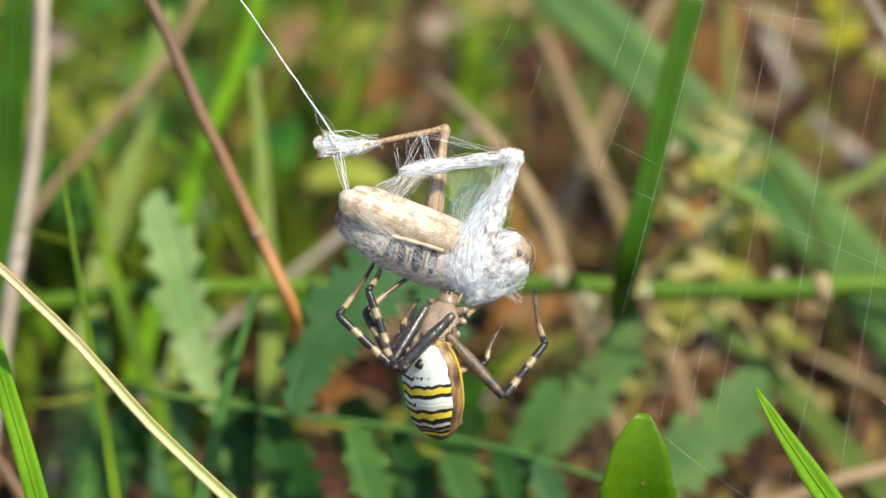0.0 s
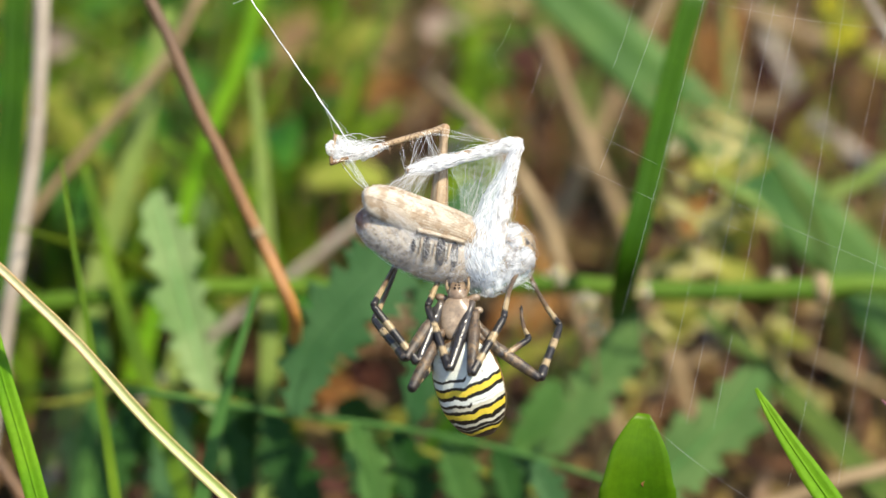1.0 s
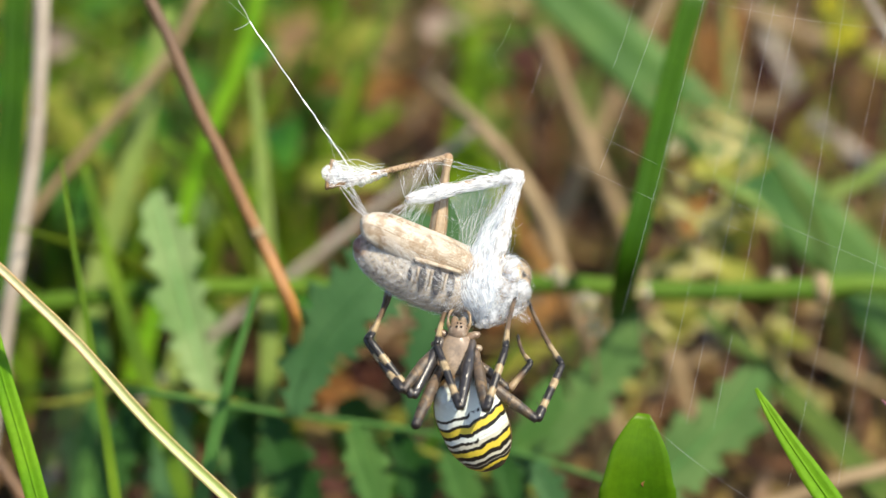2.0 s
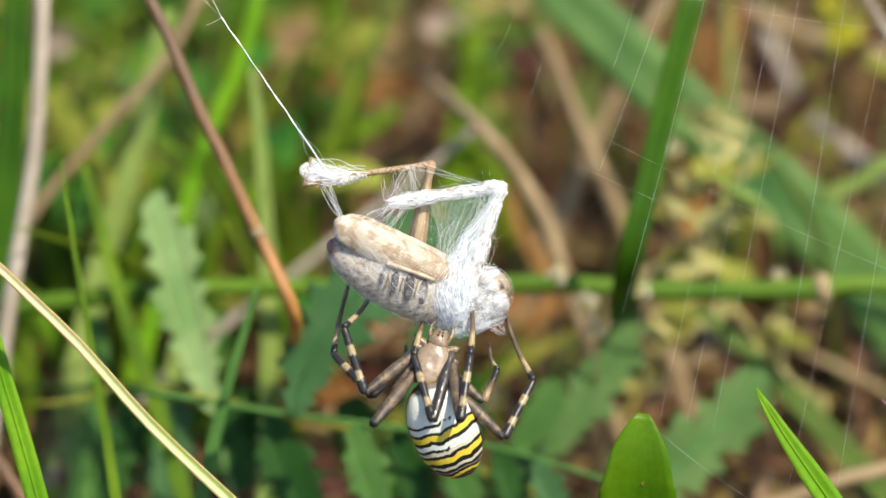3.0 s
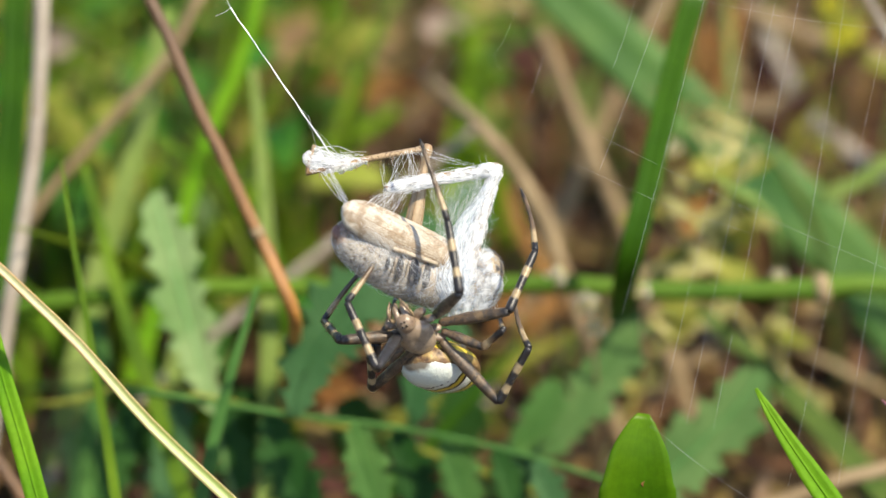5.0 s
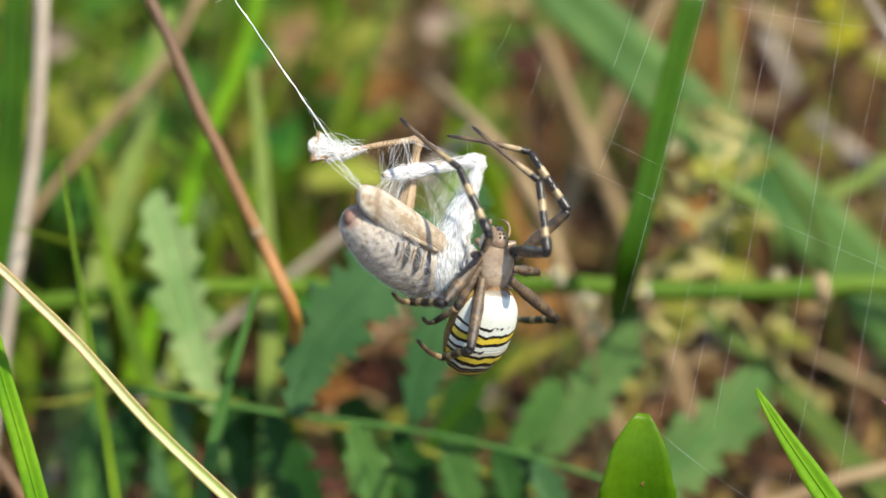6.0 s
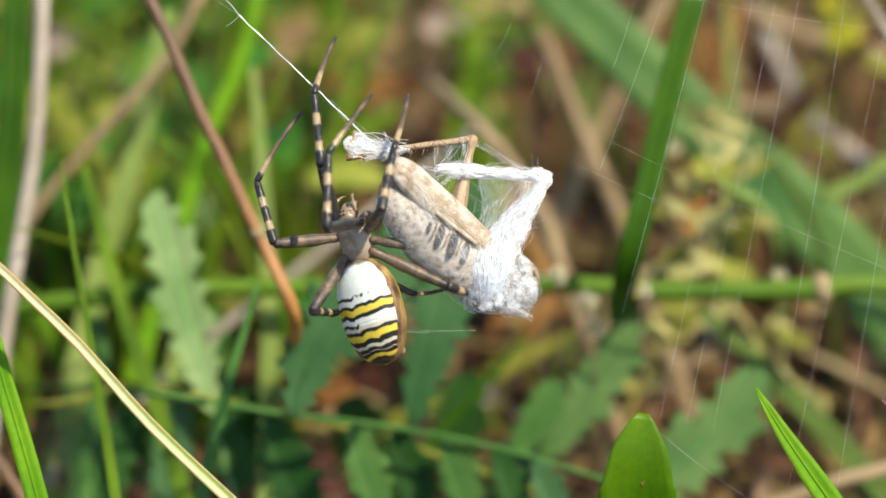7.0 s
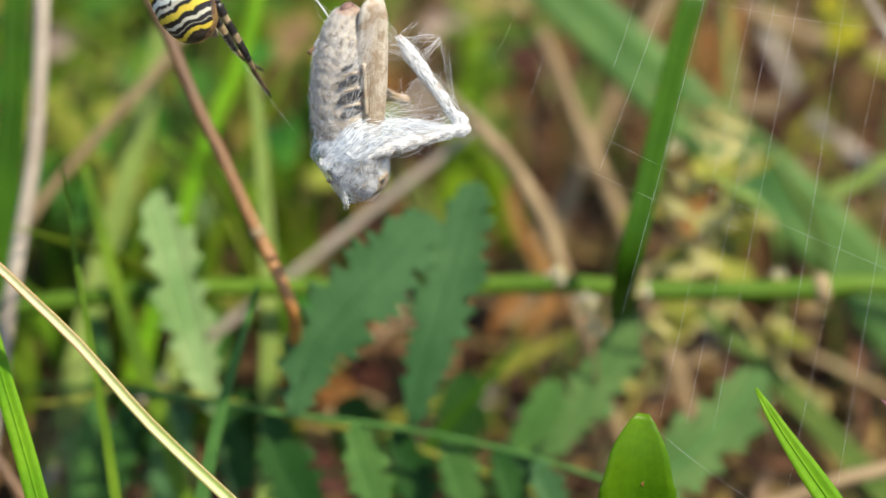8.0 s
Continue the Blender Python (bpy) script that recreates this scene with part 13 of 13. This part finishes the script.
    walk(free_femur, [
        (0, bone((-0.33, -1.00, -3.87), (-0.51, 9.70, -5.66))), (0.1, bone((-0.33, -1.00, -3.87), (1.20, 9.73, -4.28))),
        (0.2, bone((-0.33, -1.00, -3.87), (0.93, 9.58, -1.81))), (0.3, bone((-0.33, -1.00, -3.87), (0.69, 9.70, -2.43))),
        (0.4, bone((-0.33, -1.00, -3.87), (0.74, 9.75, -2.82))), (0.5, bone((-0.33, -1.00, -3.87), (0.96, 9.77, -3.87))),
        (0.6, bone((-0.33, -1.00, -3.87), (0.76, 9.65, -2.09))), (0.7, bone((-0.33, -1.00, -3.87), (0.86, 9.74, -2.89))),
        (0.8, bone((-0.33, -1.00, -3.87), (0.90, 9.62, -2.01))), (0.9, bone((-0.33, -1.00, -3.87), (0.80, 9.59, -1.79))),
        (1, bone((-0.33, -1.00, -3.87), (0.49, 9.82, -3.88))), (1.1, bone((-0.33, -1.00, -3.87), (0.57, 9.79, -4.47))),
        (1.2, bone((-0.33, -1.00, -3.87), (0.91, 9.61, -1.98))), (1.3, bone((-0.33, -1.00, -3.87), (0.96, 9.61, -1.99))),
        (1.4, bone((-0.33, -1.00, -3.87), (0.69, 9.46, -1.19))), (1.5, bone((-0.33, -1.00, -3.87), (0.47, 9.81, -4.27))),
        (1.6, bone((-0.33, -1.00, -3.87), (0.56, 9.73, -2.54))), (1.7, bone((-0.33, -1.00, -3.87), (0.81, 9.55, -1.60))),
        (2, bone((-0.33, -1.00, -3.87), (0.70, 9.80, -3.64))), (2.25, bone((-0.33, -1.00, -3.87), (0.70, 9.80, -3.64))),
        (2.5, bone((-0.33, -1.00, -3.87), (0.70, 9.80, -3.64))), (2.8, bone((-0.33, -1.00, -3.87), (0.44, 9.61, -5.99))),
        (2.9, bone((-0.33, -1.00, -3.87), (0.80, 9.40, -1.00))), (3, bone((-0.33, -1.00, -3.87), (0.57, 9.70, -2.28))),
        (3.1, bone((-0.33, -1.00, -3.87), (0.86, 9.48, -1.33))), (3.2, bone((-0.33, -1.00, -3.87), (0.79, 9.40, -1.00))),
        (3.3, bone((-0.33, -1.00, -3.87), (0.74, 9.56, -1.63))), (3.4, bone((-0.33, -1.00, -3.87), (0.83, 9.49, -1.37))),
        (3.5, bone((-0.33, -1.00, -3.87), (0.69, 9.79, -3.36))), (3.6, bone((-0.33, -1.00, -3.87), (0.89, 9.63, -2.08))),
        (3.7, bone((-0.33, -1.00, -3.87), (0.76, 9.69, -2.35))), (3.8, bone((-0.33, -1.00, -3.87), (0.71, 9.80, -3.61))),
        (3.9, bone((-0.33, -1.00, -3.87), (0.65, 9.67, -2.19))), (4, bone((-0.33, -1.00, -3.87), (0.55, 9.81, -4.00))),
        (4.1, bone((-0.33, -1.00, -3.87), (0.64, 9.67, -2.13))), (4.2, bone((-0.33, -1.00, -3.87), (0.80, 9.71, -2.57))),
        (4.3, bone((-0.33, -1.00, -3.87), (0.20, 9.83, -4.29))), (4.4, bone((-0.33, -1.00, -3.87), (0.69, 9.80, -3.50))),
        (4.5, bone((-0.33, -1.00, -3.87), (0.67, 9.79, -3.36))), (4.6, bone((-0.33, -1.00, -3.87), (0.99, 9.76, -3.40))),
        (4.7, bone((-0.33, -1.00, -3.87), (0.72, 9.71, -2.46))), (5, bone((-0.33, -1.00, -3.87), (0.70, 9.80, -3.64))),
        (5.25, bone((-0.33, -1.00, -3.87), (0.70, 9.80, -3.64))), (5.5, bone((-0.33, -1.00, -3.87), (0.70, 9.80, -3.64))),
        (5.8, bone((-0.33, -1.00, -3.87), (1.28, 9.72, -3.61))), (5.9, bone((-0.33, -1.00, -3.87), (1.12, 9.75, -3.75))),
        (6, bone((-0.33, -1.00, -3.87), (0.95, 9.69, -2.56))), (6.1, bone((-0.33, -1.00, -3.87), (0.82, 9.79, -3.69))),
        (6.2, bone((-0.33, -1.00, -3.87), (0.66, 9.80, -4.06))), (6.3, bone((-0.33, -1.00, -3.87), (0.83, 9.77, -3.35))),
        (6.4, bone((-0.33, -1.00, -3.87), (0.93, 9.75, -4.57))), (6.5, bone((-0.33, -1.00, -3.87), (0.79, 9.66, -2.20))),
        (6.6, bone((-0.33, -1.00, -3.87), (0.71, 9.79, -4.25))), (6.7, bone((-0.33, -1.00, -3.87), (0.76, 9.76, -3.03))),
        (6.8, bone((-0.33, -1.00, -3.87), (0.74, 9.70, -2.44))), (6.9, bone((-0.33, -1.00, -3.87), (0.59, 9.72, -2.48))),
        (7, bone((-0.33, -1.00, -3.87), (-0.63, 9.38, -0.72))), (7.1, bone((-0.33, -1.00, -3.87), (-1.94, 9.07, -0.16))),
        (7.2, bone((-0.33, -1.00, -3.87), (-1.80, 9.04, -0.03))), (7.3, bone((-0.33, -1.00, -3.87), (-1.13, 8.94, 0.40))),
        (7.4, bone((-0.33, -1.00, -3.87), (-0.56, 8.79, 0.81))), (7.5, bone((-0.33, -1.00, -3.87), (0.32, 8.38, 1.54))),
        (7.6, bone((-0.33, -1.00, -3.87), (-0.15, 5.33, -12.68))), (7.7, bone((-0.33, -1.00, -3.87), (-0.73, 5.53, -12.52))),
        (7.8, bone((-0.33, -1.00, -3.87), (2.14, 6.48, -11.33))), (7.9, bone((-0.33, -1.00, -3.87), (2.30, 5.67, -12.01))),
        (8, bone((-0.33, -1.00, -3.87), (2.60, 5.60, -11.97))),
    ])
    walk(free_tibia, [
        (0, bone((-0.51, 9.70, -5.66), (-13.60, 5.06, 1.73))), (0.1, bone((1.20, 9.73, -4.28), (-12.57, 5.07, 1.72))),
        (0.2, bone((0.93, 9.58, -1.81), (-12.25, 5.92, 5.97))), (0.3, bone((0.69, 9.70, -2.43), (-13.40, 5.36, 3.06))),
        (0.4, bone((0.74, 9.75, -2.82), (-13.58, 5.52, 2.46))), (0.5, bone((0.96, 9.77, -3.87), (-12.74, 5.32, 2.45))),
        (0.6, bone((0.76, 9.65, -2.09), (-13.19, 5.63, 3.99))), (0.7, bone((0.86, 9.74, -2.89), (-13.18, 5.54, 2.82))),
        (0.8, bone((0.90, 9.62, -2.01), (-12.90, 5.42, 4.27))), (0.9, bone((0.80, 9.59, -1.79), (-13.06, 5.49, 4.43))),
        (1, bone((0.49, 9.82, -3.88), (-12.68, 5.32, 3.45))), (1.1, bone((0.57, 9.79, -4.47), (-13.51, 5.29, 0.93))),
        (1.2, bone((0.91, 9.61, -1.98), (-12.59, 5.63, 5.06))), (1.3, bone((0.96, 9.61, -1.99), (-13.14, 5.49, 3.65))),
        (1.4, bone((0.69, 9.46, -1.19), (-12.95, 5.87, 5.78))), (1.5, bone((0.47, 9.81, -4.27), (-13.23, 5.38, 2.06))),
        (1.6, bone((0.56, 9.73, -2.54), (-12.97, 5.63, 4.35))), (1.7, bone((0.81, 9.55, -1.60), (-13.14, 5.55, 4.47))),
        (2, bone((0.70, 9.80, -3.64), (-13.27, 5.43, 2.12))), (2.25, bone((0.70, 9.80, -3.64), (-13.27, 5.43, 2.12))),
        (2.5, bone((0.70, 9.80, -3.64), (-13.27, 5.43, 2.12))), (2.8, bone((0.44, 9.61, -5.99), (-13.28, 5.76, 0.69))),
        (2.9, bone((0.80, 9.40, -1.00), (-13.35, 5.64, 4.76))), (3, bone((0.57, 9.70, -2.28), (-13.34, 5.53, 3.78))),
        (3.1, bone((0.86, 9.48, -1.33), (-13.18, 5.60, 4.62))), (3.2, bone((0.79, 9.40, -1.00), (-13.14, 5.86, 5.40))),
        (3.3, bone((0.74, 9.56, -1.63), (-13.14, 5.65, 4.67))), (3.4, bone((0.83, 9.49, -1.37), (-13.16, 5.59, 4.68))),
        (3.5, bone((0.69, 9.79, -3.36), (-13.36, 5.60, 2.37))), (3.6, bone((0.89, 9.63, -2.08), (-13.27, 5.56, 3.45))),
        (3.7, bone((0.76, 9.69, -2.35), (-13.24, 5.56, 3.54))), (3.8, bone((0.71, 9.80, -3.61), (-13.13, 5.58, 2.57))),
        (3.9, bone((0.65, 9.67, -2.19), (-13.16, 5.72, 4.23))), (4, bone((0.55, 9.81, -4.00), (-13.45, 5.63, 1.84))),
        (4.1, bone((0.64, 9.67, -2.13), (-13.10, 5.59, 4.37))), (4.2, bone((0.80, 9.71, -2.57), (-13.29, 5.44, 2.98))),
        (4.3, bone((0.20, 9.83, -4.29), (-13.89, 5.57, 1.26))), (4.4, bone((0.69, 9.80, -3.50), (-13.24, 5.68, 2.56))),
        (4.5, bone((0.67, 9.79, -3.36), (-13.40, 5.58, 2.30))), (4.6, bone((0.99, 9.76, -3.40), (-13.27, 5.45, 1.68))),
        (4.7, bone((0.72, 9.71, -2.46), (-13.44, 5.37, 2.85))), (5, bone((0.70, 9.80, -3.64), (-13.27, 5.43, 2.12))),
        (5.25, bone((0.70, 9.80, -3.64), (-13.27, 5.43, 2.12))), (5.5, bone((0.70, 9.80, -3.64), (-13.27, 5.43, 2.12))),
        (5.8, bone((1.28, 9.72, -3.61), (-12.94, 5.35, 1.50))), (5.9, bone((1.12, 9.75, -3.75), (-13.27, 5.35, 0.85))),
        (6, bone((0.95, 9.69, -2.56), (-13.40, 5.22, 2.08))), (6.1, bone((0.82, 9.79, -3.69), (-13.23, 5.35, 1.83))),
        (6.2, bone((0.66, 9.80, -4.06), (-13.31, 5.44, 1.70))), (6.3, bone((0.83, 9.77, -3.35), (-13.10, 5.26, 2.39))),
        (6.4, bone((0.93, 9.75, -4.57), (-13.16, 5.35, 0.88))), (6.5, bone((0.79, 9.66, -2.20), (-13.46, 5.23, 2.77))),
        (6.6, bone((0.71, 9.79, -4.25), (-13.50, 5.38, 0.87))), (6.7, bone((0.76, 9.76, -3.03), (-13.36, 5.25, 2.25))),
        (6.8, bone((0.74, 9.70, -2.44), (-13.55, 5.21, 2.37))), (6.9, bone((0.59, 9.72, -2.48), (-13.48, 5.41, 3.08))),
        (7, bone((-0.63, 9.38, -0.72), (-14.31, 2.20, 2.25))), (7.1, bone((-1.94, 9.07, -0.16), (-13.91, 1.26, 6.41))),
        (7.2, bone((-1.80, 9.04, -0.03), (-13.30, 0.35, 6.28))), (7.3, bone((-1.13, 8.94, 0.40), (-13.29, -0.30, 4.15))),
        (7.4, bone((-0.56, 8.79, 0.81), (-10.98, -1.31, 6.91))), (7.5, bone((0.32, 8.38, 1.54), (-12.26, -0.82, 3.75))),
        (7.6, bone((-0.15, 5.33, -12.68), (-9.55, -3.69, -3.85))), (7.7, bone((-0.73, 5.53, -12.52), (-9.96, -4.16, -4.24))),
        (7.8, bone((2.14, 6.48, -11.33), (-8.18, -3.74, -5.26))), (7.9, bone((2.30, 5.67, -12.01), (-7.63, -4.54, -5.30))),
        (8, bone((2.60, 5.60, -11.97), (-7.31, -4.61, -5.24))),
    ])


motions()
